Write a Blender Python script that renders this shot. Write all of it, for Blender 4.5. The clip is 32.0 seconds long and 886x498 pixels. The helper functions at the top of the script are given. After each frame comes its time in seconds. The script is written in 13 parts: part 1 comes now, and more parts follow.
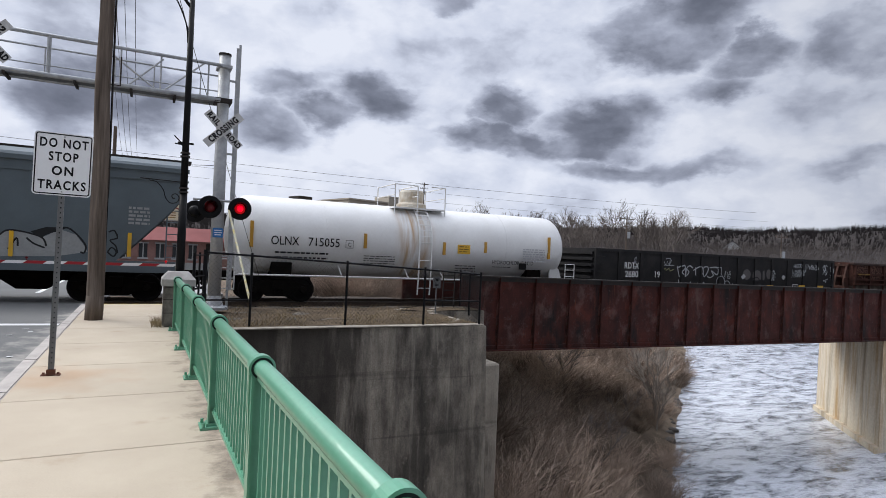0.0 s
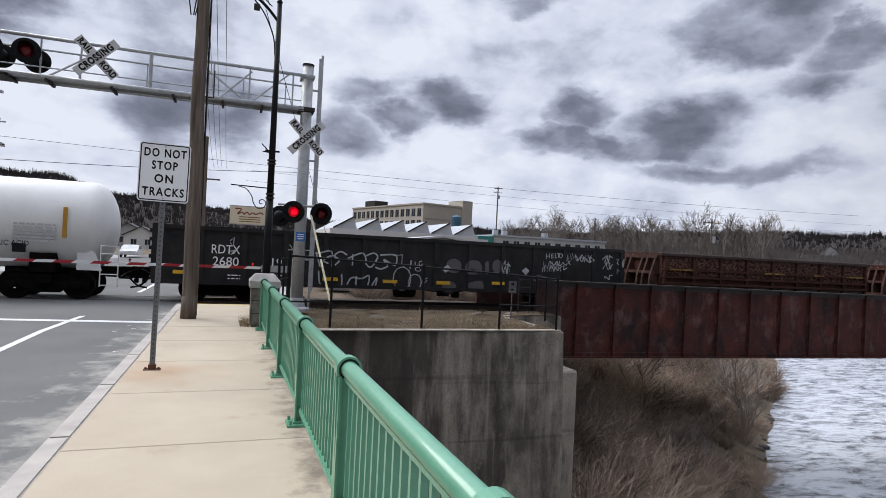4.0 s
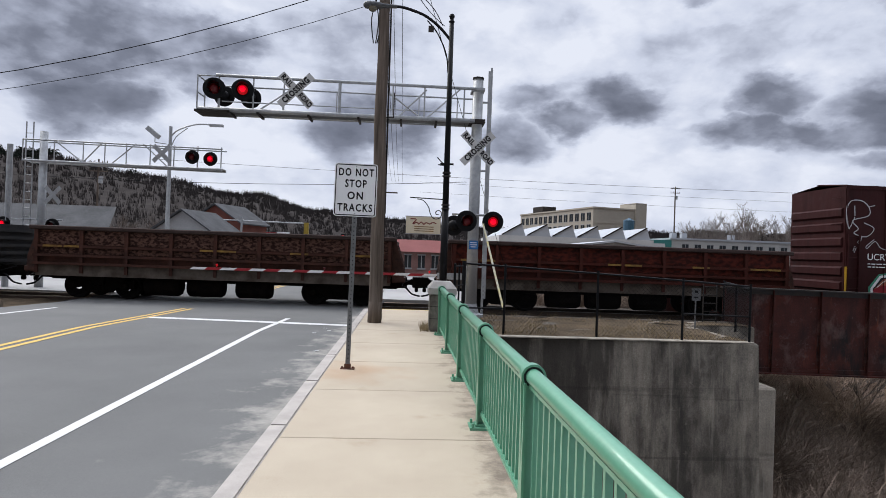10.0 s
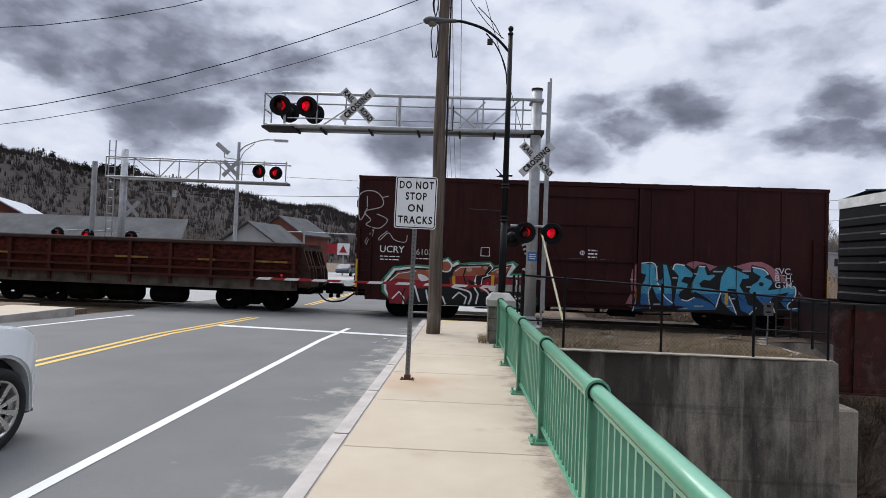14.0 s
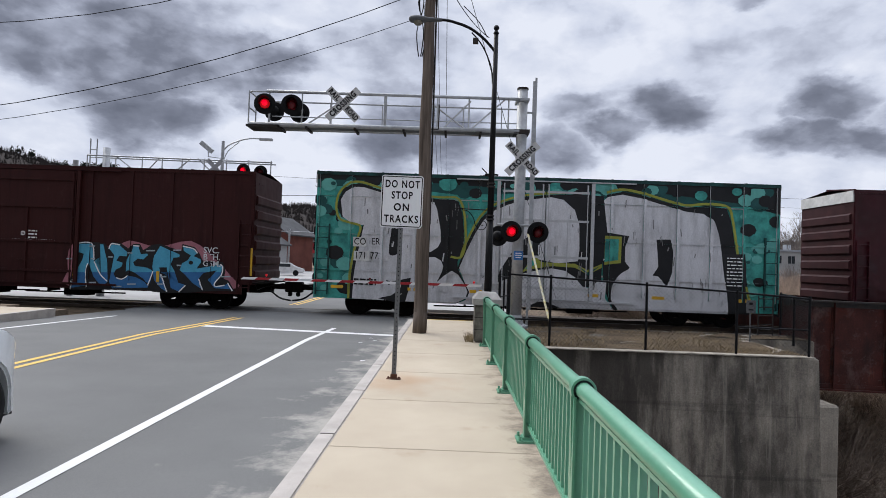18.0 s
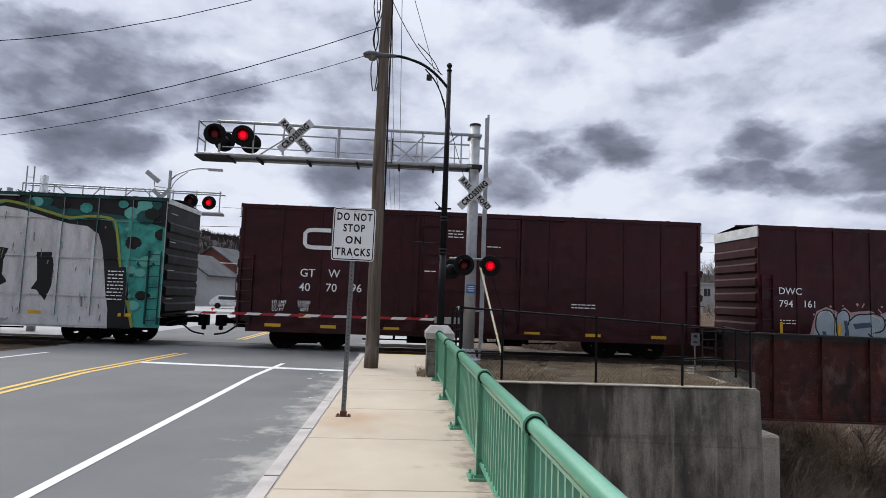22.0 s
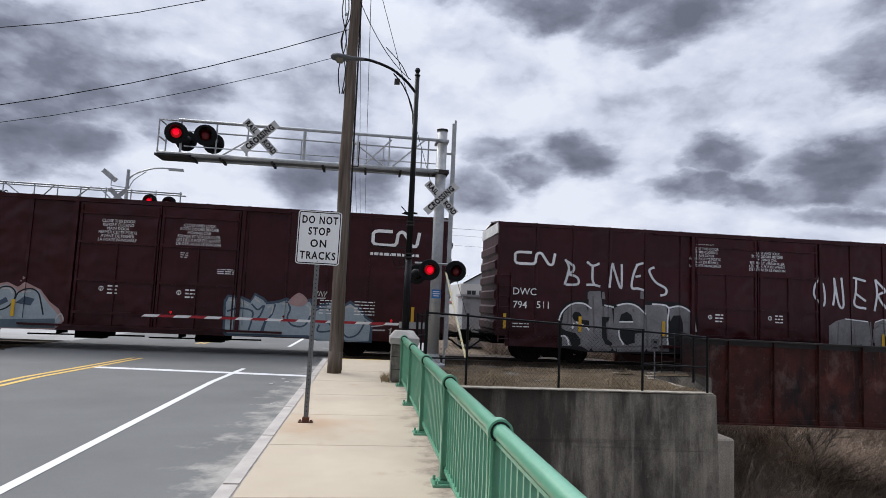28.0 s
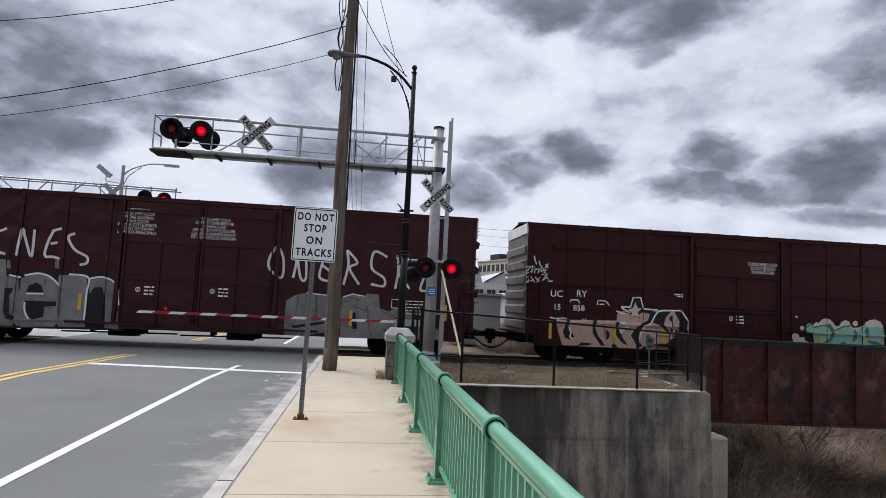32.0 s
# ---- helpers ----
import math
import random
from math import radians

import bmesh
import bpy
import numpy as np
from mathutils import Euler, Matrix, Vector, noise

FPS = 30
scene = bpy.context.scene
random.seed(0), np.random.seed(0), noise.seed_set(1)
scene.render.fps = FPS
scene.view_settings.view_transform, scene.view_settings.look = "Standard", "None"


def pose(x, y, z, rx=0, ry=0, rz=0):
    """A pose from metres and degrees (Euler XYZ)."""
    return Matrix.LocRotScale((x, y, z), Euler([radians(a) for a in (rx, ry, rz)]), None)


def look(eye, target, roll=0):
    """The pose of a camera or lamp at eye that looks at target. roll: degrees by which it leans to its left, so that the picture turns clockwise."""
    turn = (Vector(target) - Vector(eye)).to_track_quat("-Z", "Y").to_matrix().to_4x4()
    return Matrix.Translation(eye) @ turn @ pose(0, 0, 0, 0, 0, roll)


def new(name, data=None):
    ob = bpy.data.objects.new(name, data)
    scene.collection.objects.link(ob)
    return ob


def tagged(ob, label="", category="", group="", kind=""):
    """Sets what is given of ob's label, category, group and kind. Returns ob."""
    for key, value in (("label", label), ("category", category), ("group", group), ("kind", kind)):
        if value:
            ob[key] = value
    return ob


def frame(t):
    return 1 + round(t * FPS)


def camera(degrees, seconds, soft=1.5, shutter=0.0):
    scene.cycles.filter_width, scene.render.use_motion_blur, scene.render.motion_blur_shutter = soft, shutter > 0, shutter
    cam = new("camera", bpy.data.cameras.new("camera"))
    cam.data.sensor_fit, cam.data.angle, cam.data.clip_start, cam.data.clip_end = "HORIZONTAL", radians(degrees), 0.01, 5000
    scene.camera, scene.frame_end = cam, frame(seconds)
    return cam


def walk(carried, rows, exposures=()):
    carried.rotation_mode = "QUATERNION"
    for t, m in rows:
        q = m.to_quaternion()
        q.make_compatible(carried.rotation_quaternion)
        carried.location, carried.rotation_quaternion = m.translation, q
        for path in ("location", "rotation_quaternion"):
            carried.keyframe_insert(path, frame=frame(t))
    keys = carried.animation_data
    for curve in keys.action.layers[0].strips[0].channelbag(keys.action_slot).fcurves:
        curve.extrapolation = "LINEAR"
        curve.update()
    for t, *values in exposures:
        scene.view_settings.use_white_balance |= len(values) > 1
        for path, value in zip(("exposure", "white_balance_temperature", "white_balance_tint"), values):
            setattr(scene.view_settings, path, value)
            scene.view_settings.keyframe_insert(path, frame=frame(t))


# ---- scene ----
# The camera: held by hand at about eye height on the bridge pavement, panning.
cam = camera(73.99, 32.0, soft=0.75)
PATH = [
    (0, (0.142, -0.008, 1.659), (4.640, 8.924, 1.736), 2.47),
    (0.5, (0.136, -0.010, 1.668), (4.311, 9.077, 1.730), 2.63),
    (1, (0.126, -0.016, 1.669), (3.920, 9.236, 1.724), 2.53),
    (1.5, (0.112, -0.015, 1.671), (3.578, 9.365, 1.755), 2.48),
    (2, (0.100, -0.011, 1.665), (3.371, 9.438, 1.790), 2.40),
    (2.5, (0.088, 0.005, 1.668), (3.341, 9.460, 1.803), 2.62),
    (4.5, (0.093, 0.047, 1.652), (3.457, 9.464, 1.730), 2.77),
    (5, (0.095, 0.043, 1.655), (3.270, 9.525, 1.740), 2.56),
    (5.5, (0.084, 0.029, 1.659), (2.939, 9.613, 1.774), 2.38),
    (6, (0.069, 0.010, 1.667), (2.550, 9.696, 1.806), 2.17),
    (6.5, (0.058, 0.002, 1.670), (2.277, 9.752, 1.790), 2.14),
    (7, (0.050, 0.007, 1.670), (2.097, 9.794, 1.768), 2.30),
    (7.5, (0.038, 0.001, 1.670), (1.920, 9.822, 1.773), 2.46),
    (8, (0.028, 0.002, 1.667), (1.685, 9.864, 1.784), 2.45),
    (8.5, (0.019, 0.001, 1.668), (1.403, 9.904, 1.772), 2.24),
    (9, (0.010, -0.001, 1.670), (1.133, 9.936, 1.752), 2.10),
    (9.5, (0.002, -0.002, 1.676), (0.870, 9.960, 1.747), 2.01),
    (10, (-0.007, -0.008, 1.672), (0.565, 9.976, 1.753), 1.99),
    (10.5, (-0.014, -0.014, 1.676), (0.222, 9.983, 1.786), 2.00),
    (11, (-0.020, -0.024, 1.679), (-0.168, 9.974, 1.845), 2.03),
    (11.5, (-0.028, -0.028, 1.681), (-0.474, 9.960, 1.886), 2.08),
    (12, (-0.030, -0.031, 1.678), (-0.620, 9.949, 1.879), 2.10),
    (12.5, (-0.035, -0.030, 1.681), (-0.646, 9.949, 1.871), 2.14),
    (13, (-0.034, -0.032, 1.679), (-0.600, 9.950, 1.869), 2.13),
    (13.5, (-0.033, -0.033, 1.683), (-0.523, 9.953, 1.894), 2.12),
    (14, (-0.036, -0.030, 1.682), (-0.444, 9.959, 1.917), 2.17),
    (14.5, (-0.039, -0.034, 1.686), (-0.398, 9.956, 1.930), 2.08),
    (16.5, (-0.036, -0.026, 1.689), (-0.270, 9.969, 1.937), 2.15),
    (17, (-0.032, -0.028, 1.686), (-0.223, 9.967, 1.948), 2.19),
    (17.5, (-0.032, -0.024, 1.682), (-0.203, 9.971, 1.936), 2.05),
    (18, (-0.036, -0.021, 1.680), (-0.209, 9.975, 1.910), 2.00),
    (18.5, (-0.035, -0.019, 1.682), (-0.199, 9.977, 1.908), 2.05),
    (19, (-0.033, -0.022, 1.685), (-0.163, 9.974, 1.928), 2.11),
    (19.5, (-0.036, -0.024, 1.688), (-0.108, 9.972, 1.959), 2.12),
    (20, (-0.030, -0.014, 1.679), (-0.048, 9.981, 1.981), 2.10),
    (20.5, (-0.026, -0.007, 1.682), (0.053, 9.986, 2.039), 2.03),
    (21, (-0.026, -0.003, 1.685), (0.223, 9.982, 2.164), 2.10),
    (21.5, (-0.022, 0.000, 1.689), (0.418, 9.970, 2.327), 2.12),
    (22, (-0.022, 0.008, 1.688), (0.576, 9.956, 2.506), 2.04),
    (22.5, (-0.025, 0.021, 1.690), (0.659, 9.952, 2.641), 1.93),
    (23, (-0.024, 0.025, 1.697), (0.728, 9.945, 2.710), 1.88),
    (23.5, (-0.025, 0.028, 1.698), (0.799, 9.939, 2.739), 2.05),
    (24, (-0.029, 0.028, 1.697), (0.877, 9.929, 2.767), 2.13),
    (24.5, (-0.032, 0.025, 1.696), (0.958, 9.916, 2.786), 2.26),
    (25, (-0.035, 0.024, 1.702), (1.002, 9.912, 2.773), 2.29),
    (25.5, (-0.033, 0.023, 1.700), (1.031, 9.915, 2.710), 2.32),
    (26, (-0.030, 0.025, 1.697), (1.068, 9.919, 2.650), 2.34),
    (26.5, (-0.034, 0.021, 1.694), (1.110, 9.911, 2.633), 2.41),
    (28.5, (-0.036, 0.024, 1.689), (1.147, 9.912, 2.605), 2.46),
    (29, (-0.034, 0.021, 1.694), (1.137, 9.911, 2.605), 2.51),
    (29.5, (-0.038, 0.017, 1.693), (1.126, 9.904, 2.633), 2.67),
    (30, (-0.043, 0.015, 1.694), (1.123, 9.898, 2.670), 2.83),
    (30.5, (-0.044, 0.017, 1.690), (1.153, 9.896, 2.675), 2.83),
    (31, (-0.043, 0.022, 1.686), (1.203, 9.898, 2.650), 2.82),
    (31.5, (-0.035, 0.025, 1.684), (1.230, 9.902, 2.603), 2.74),
    (32, (-0.036, 0.025, 1.687), (1.217, 9.907, 2.576), 2.73),
]
walk(cam, [(t, look(eye, target, roll)) for t, eye, target, roll in PATH])

# ---- sky: an overcast day, brighter overhead, with darker cloud banks ----
world = bpy.data.worlds.new("overcast")
scene.world = world
world.use_nodes = True
wn, wl = world.node_tree.nodes, world.node_tree.links
wn.clear()


def wmath(op, a, b=None, clamp=False):
    n = wn.new("ShaderNodeMath")
    n.operation, n.use_clamp = op, clamp
    for i, v in enumerate((a, b)):
        if v is None:
            continue
        if isinstance(v, (int, float)):
            n.inputs[i].default_value = v
        else:
            wl.new(v, n.inputs[i])
    return n.outputs[0]


w_geo = wn.new("ShaderNodeTexCoord")
w_dir = w_geo.outputs["Generated"]
w_sep = wn.new("ShaderNodeSeparateXYZ")
wl.new(w_dir, w_sep.inputs[0])


# flattened direction: cloud forms are wider than high
w_flat = wn.new("ShaderNodeVectorMath")
w_flat.operation = "MULTIPLY"
wl.new(w_dir, w_flat.inputs[0])
w_flat.inputs[1].default_value = (1.0, 1.0, 1.9)


def wfield(scale, detail, rough, offset, distort=0.0):
    m = wn.new("ShaderNodeVectorMath")
    m.operation = "ADD"
    wl.new(w_flat.outputs[0], m.inputs[0])
    m.inputs[1].default_value = offset
    n = wn.new("ShaderNodeTexNoise")
    n.inputs["Scale"].default_value = scale
    n.inputs["Detail"].default_value = detail
    n.inputs["Roughness"].default_value = rough
    n.inputs["Distortion"].default_value = distort
    wl.new(m.outputs[0], n.inputs["Vector"])
    return n.outputs["Fac"]


w_big = wfield(4.2, 4, 0.45, (3.1, 1.7, 0.4), 0.0)
w_mid = wfield(9.0, 6, 0.5, (7.3, 4.1, 2.0), 0.0)

# The dark cloud banks over the valley: direction (x, z), half width, half height, depth.
CLOUDS = [
    (0.68, 0.345, 0.075, 0.05, 1.0), (0.755, 0.305, 0.05, 0.022, 0.8), (0.735, 0.268, 0.045, 0.03, 0.75), (0.645, 0.225, 0.075, 0.042, 0.9),
    (0.52, 0.243, 0.05, 0.032, 0.85), (0.515, 0.196, 0.095, 0.024, 0.85), (0.625, 0.19, 0.08, 0.024, 0.7), (0.70, 0.148, 0.12, 0.020, 0.6),
    (0.33, 0.255, 0.052, 0.038, 0.8), (0.245, 0.222, 0.05, 0.022, 0.7), (0.18, 0.257, 0.055, 0.030, 0.72), (0.165, 0.185, 0.05, 0.035, 0.7),
    (-0.03, 0.21, 0.09, 0.045, 0.8), (-0.11, 0.20, 0.06, 0.05, 0.7), (0.84, 0.31, 0.05, 0.04, 0.5), (0.88, 0.147, 0.06, 0.022, 0.5),
    (-0.60, 0.285, 0.11, 0.055, 0.95), (-0.545, 0.315, 0.08, 0.06, 0.85), (-0.465, 0.295, 0.13, 0.085, 1.0), (-0.39, 0.29, 0.09, 0.055, 1.0), (-0.33, 0.26, 0.07, 0.03, 0.6),
    (-0.46, 0.198, 0.085, 0.032, 0.75), (-0.285, 0.302, 0.055, 0.030, 0.75), (-0.48, 0.36, 0.06, 0.03, 0.7),
    (0.12, 0.485, 0.06, 0.035, 0.8), (0.24, 0.47, 0.09, 0.045, 0.95), (0.40, 0.45, 0.10, 0.05, 1.0), (0.41, 0.39, 0.03, 0.018, 0.5),
    (0.65, 0.405, 0.05, 0.03, 0.5), (-0.75, 0.22, 0.10, 0.05, 0.7), (0.93, 0.24, 0.05, 0.05, 0.7), (-0.85, 0.33, 0.10, 0.06, 0.8),
]
w_warp = wn.new("ShaderNodeTexNoise")
w_warp.inputs["Scale"].default_value = 6.0
w_warp.inputs["Detail"].default_value = 8.0
w_warp.inputs["Roughness"].default_value = 0.57
wl.new(w_flat.outputs[0], w_warp.inputs["Vector"])
w_off = wn.new("ShaderNodeVectorMath")
w_off.operation = "SUBTRACT"
wl.new(w_warp.outputs["Color"], w_off.inputs[0])
w_off.inputs[1].default_value = (0.5, 0.5, 0.5)
w_offs = wn.new("ShaderNodeVectorMath")
w_offs.operation = "SCALE"
w_offs.inputs["Scale"].default_value = 0.13
wl.new(w_off.outputs[0], w_offs.inputs[0])
w_bent = wn.new("ShaderNodeVectorMath")
w_bent.operation = "ADD"
wl.new(w_dir, w_bent.inputs[0])
wl.new(w_offs.outputs[0], w_bent.inputs[1])
w_dark = None
for cx, cz, rx, rz, depth in CLOUDS:
    cy = math.sqrt(1 - cx * cx - cz * cz)
    sub = wn.new("ShaderNodeVectorMath")
    sub.operation = "SUBTRACT"
    wl.new(w_bent.outputs[0], sub.inputs[0])
    sub.inputs[1].default_value = (cx, cy, cz)
    mul = wn.new("ShaderNodeVectorMath")
    mul.operation = "MULTIPLY"
    wl.new(sub.outputs[0], mul.inputs[0])
    mul.inputs[1].default_value = (1 / rx, 0.6 / rx, 1 / rz)
    ln = wn.new("ShaderNodeVectorMath")
    ln.operation = "LENGTH"
    wl.new(mul.outputs[0], ln.inputs[0])
    mr = wn.new("ShaderNodeMapRange")
    mr.interpolation_type = "SMOOTHSTEP"
    mr.inputs["From Min"].default_value, mr.inputs["From Max"].default_value = 1.45, 0.45
    mr.inputs["To Min"].default_value, mr.inputs["To Max"].default_value = 0.0, depth
    wl.new(ln.outputs["Value"], mr.inputs["Value"])
    w_dark = mr.outputs[0] if w_dark is None else wmath("MAXIMUM", w_dark, mr.outputs[0])

# shade = dark banks broken up by fine noise, plus a puffy mottling everywhere
w_mott = wmath("MULTIPLY", wmath("SUBTRACT", 0.59, w_big), 1.2)
w_vor = wn.new("ShaderNodeTexVoronoi")
w_vor.feature = "SMOOTH_F1"
w_vor.normalize = True
w_vor.inputs["Scale"].default_value, w_vor.inputs["Detail"].default_value, w_vor.inputs["Roughness"].default_value = 10.0, 4.0, 0.5
w_vor.inputs["Smoothness"].default_value = 0.45
w_puff = wn.new("ShaderNodeVectorMath")
w_puff.operation = "MULTIPLY"
wl.new(w_bent.outputs[0], w_puff.inputs[0])
w_puff.inputs[1].default_value = (1.0, 1.0, 1.7)
wl.new(w_puff.outputs[0], w_vor.inputs["Vector"])
w_heap = w_vor.outputs["Distance"]
w_small = wfield(26.0, 4, 0.5, (1.3, 8.1, 5.0), 0.0)
w_fine = wmath("ADD", wmath("MULTIPLY", wmath("SUBTRACT", 0.52, w_mid), 0.75), wmath("ADD", wmath("MULTIPLY", wmath("SUBTRACT", 0.5, w_small), 0.16), wmath("MULTIPLY", wmath("SUBTRACT", w_heap, 0.285), 1.1)))
w_bank = wmath("MULTIPLY", w_dark, wmath("ADD", wmath("MULTIPLY", wmath("SUBTRACT", 0.58, w_mid), 0.8), 0.60))
w_shade = wmath("ADD", wmath("ADD", wmath("MAXIMUM", w_mott, 0.0), w_fine), w_bank, True)
w_ramp = wn.new("ShaderNodeValToRGB")
wl.new(w_shade, w_ramp.inputs[0])
SKY_TONES = [(0.0, (0.79, 0.83, 0.94)), (0.25, (0.63, 0.68, 0.815)), (0.5, (0.385, 0.42, 0.53)), (0.78, (0.205, 0.226, 0.295)), (1.0, (0.145, 0.162, 0.215))]
for i, (at, c) in enumerate(SKY_TONES):
    e = w_ramp.color_ramp.elements[i] if i < 2 else w_ramp.color_ramp.elements.new(at)
    e.position, e.color = at, (*c, 1)
# brightening towards the zenith, and ground colour below the horizon
w_up = wn.new("ShaderNodeMapRange")
w_up.interpolation_type = "SMOOTHSTEP"
w_up.inputs["From Min"].default_value, w_up.inputs["From Max"].default_value = 0.42, 0.95
w_up.inputs["To Min"].default_value, w_up.inputs["To Max"].default_value = 1.0, 3.7
wl.new(w_sep.outputs[2], w_up.inputs["Value"])
w_low = wn.new("ShaderNodeMapRange")
w_low.inputs["From Min"].default_value, w_low.inputs["From Max"].default_value = -0.02, 0.0
w_low.inputs["To Min"].default_value, w_low.inputs["To Max"].default_value = 0.10, 1.0
wl.new(w_sep.outputs[2], w_low.inputs["Value"])
# the sun stands behind the clouds beyond the tracks, so that half of the sky is the brighter one
w_half = wn.new("ShaderNodeMapRange")
w_half.interpolation_type = "SMOOTHSTEP"
w_half.inputs["From Min"].default_value, w_half.inputs["From Max"].default_value = -0.6, 0.45
w_half.inputs["To Min"].default_value, w_half.inputs["To Max"].default_value = 0.42, 1.0
wl.new(wmath("ADD", wmath("MULTIPLY", w_sep.outputs[0], -0.45), wmath("MULTIPLY", w_sep.outputs[1], 0.85)), w_half.inputs["Value"])
w_bg = wn.new("ShaderNodeBackground")
wl.new(w_ramp.outputs[0], w_bg.inputs["Color"])
wl.new(wmath("MULTIPLY", wmath("MULTIPLY", w_up.outputs[0], w_half.outputs[0]), w_low.outputs[0]), w_bg.inputs["Strength"])
w_out = wn.new("ShaderNodeOutputWorld")
wl.new(w_bg.outputs[0], w_out.inputs["Surface"])

# the sun behind the clouds: high, broad and weak
sun = new("sun", bpy.data.lights.new("sun", "SUN"))
sun.data.energy, sun.data.angle, sun.data.color = 2.2, radians(30), (1.0, 0.97, 0.92)
sun.matrix_world = look((-46, 52, 62), (0, 12, 0))

# ---- materials ----
def mat(name, base, rough=0.6, metal=0.0, other=None, mix=0.5, scale=2.0, var=0.12, grain=60.0, bump=0.15, depth=0.004,
        spec=0.3, sharp=0.15, stretch=(1, 1, 1), emit=None, coat=0.0, island=0.0, wave=0.0):
    """A surface: a base colour, an optional second colour in patches, fine grain, uneven gloss and relief."""
    m = bpy.data.materials.new(name)
    m.use_nodes = True
    n, l = m.node_tree.nodes, m.node_tree.links
    b = n["Principled BSDF"]
    tc = n.new("ShaderNodeTexCoord")
    mp = n.new("ShaderNodeMapping")
    mp.inputs["Scale"].default_value = stretch
    l.new(tc.outputs["Object"], mp.inputs["Vector"])

    def noise_node(sc, detail=6.0, rg=0.6):
        t = n.new("ShaderNodeTexNoise")
        t.inputs["Scale"].default_value, t.inputs["Detail"].default_value, t.inputs["Roughness"].default_value = sc, detail, rg
        l.new(mp.outputs[0], t.inputs["Vector"])
        return t.outputs["Fac"]

    big, fine = noise_node(scale), noise_node(grain, 4.0)
    col = n.new("ShaderNodeMix")
    col.data_type = "RGBA"
    col.inputs["A"].default_value = (*base, 1)
    col.inputs["B"].default_value = (*(other or tuple(c * (1 - 2 * var) for c in base)), 1)
    mr = n.new("ShaderNodeMapRange")
    mr.inputs["From Min"].default_value, mr.inputs["From Max"].default_value = 1 - mix - sharp, 1 - mix + sharp
    l.new(big, mr.inputs["Value"])
    l.new(mr.outputs[0], col.inputs["Factor"])
    hsv = n.new("ShaderNodeHueSaturation")
    l.new(col.outputs["Result"], hsv.inputs["Color"])
    vr = n.new("ShaderNodeMapRange")
    vr.inputs["From Min"].default_value, vr.inputs["From Max"].default_value = 0.25, 0.75
    vr.inputs["To Min"].default_value, vr.inputs["To Max"].default_value = 1 - var, 1 + var
    l.new(fine, vr.inputs["Value"])
    value = vr.outputs[0]
    if island:
        oi = n.new("ShaderNodeObjectInfo")
        r2 = n.new("ShaderNodeMapRange")
        r2.inputs["To Min"].default_value, r2.inputs["To Max"].default_value = 1 - island, 1 + island
        l.new(oi.outputs["Random"], r2.inputs["Value"])
        mm = n.new("ShaderNodeMath")
        mm.operation = "MULTIPLY"
        l.new(value, mm.inputs[0])
        l.new(r2.outputs[0], mm.inputs[1])
        value = mm.outputs[0]
    l.new(value, hsv.inputs["Value"])
    l.new(hsv.outputs[0], b.inputs["Base Color"])
    rr = n.new("ShaderNodeMapRange")
    rr.inputs["To Min"].default_value, rr.inputs["To Max"].default_value = max(0.02, rough - 0.12), min(1, rough + 0.12)
    l.new(big, rr.inputs["Value"])
    l.new(rr.outputs[0], b.inputs["Roughness"])
    b.inputs["Metallic"].default_value = metal
    b.inputs["Specular IOR Level"].default_value = spec
    b.inputs["Coat Weight"].default_value = coat
    if bump:
        bp = n.new("ShaderNodeBump")
        bp.inputs["Strength"].default_value, bp.inputs["Distance"].default_value = bump, depth
        l.new(fine, bp.inputs["Height"])
        l.new(bp.outputs[0], b.inputs["Normal"])
        if wave:
            dent = n.new("ShaderNodeBump")
            dent.inputs["Strength"].default_value, dent.inputs["Distance"].default_value = 0.5, wave
            soft_noise = n.new("ShaderNodeTexNoise")
            soft_noise.inputs["Scale"].default_value, soft_noise.inputs["Detail"].default_value = 1.5, 1.0
            l.new(mp.outputs[0], soft_noise.inputs["Vector"])
            l.new(soft_noise.outputs["Fac"], dent.inputs["Height"])
            l.new(dent.outputs[0], bp.inputs["Normal"])
    if emit:
        b.inputs["Emission Color"].default_value, b.inputs["Emission Strength"].default_value = (*emit[:3], 1), emit[3]
    return m


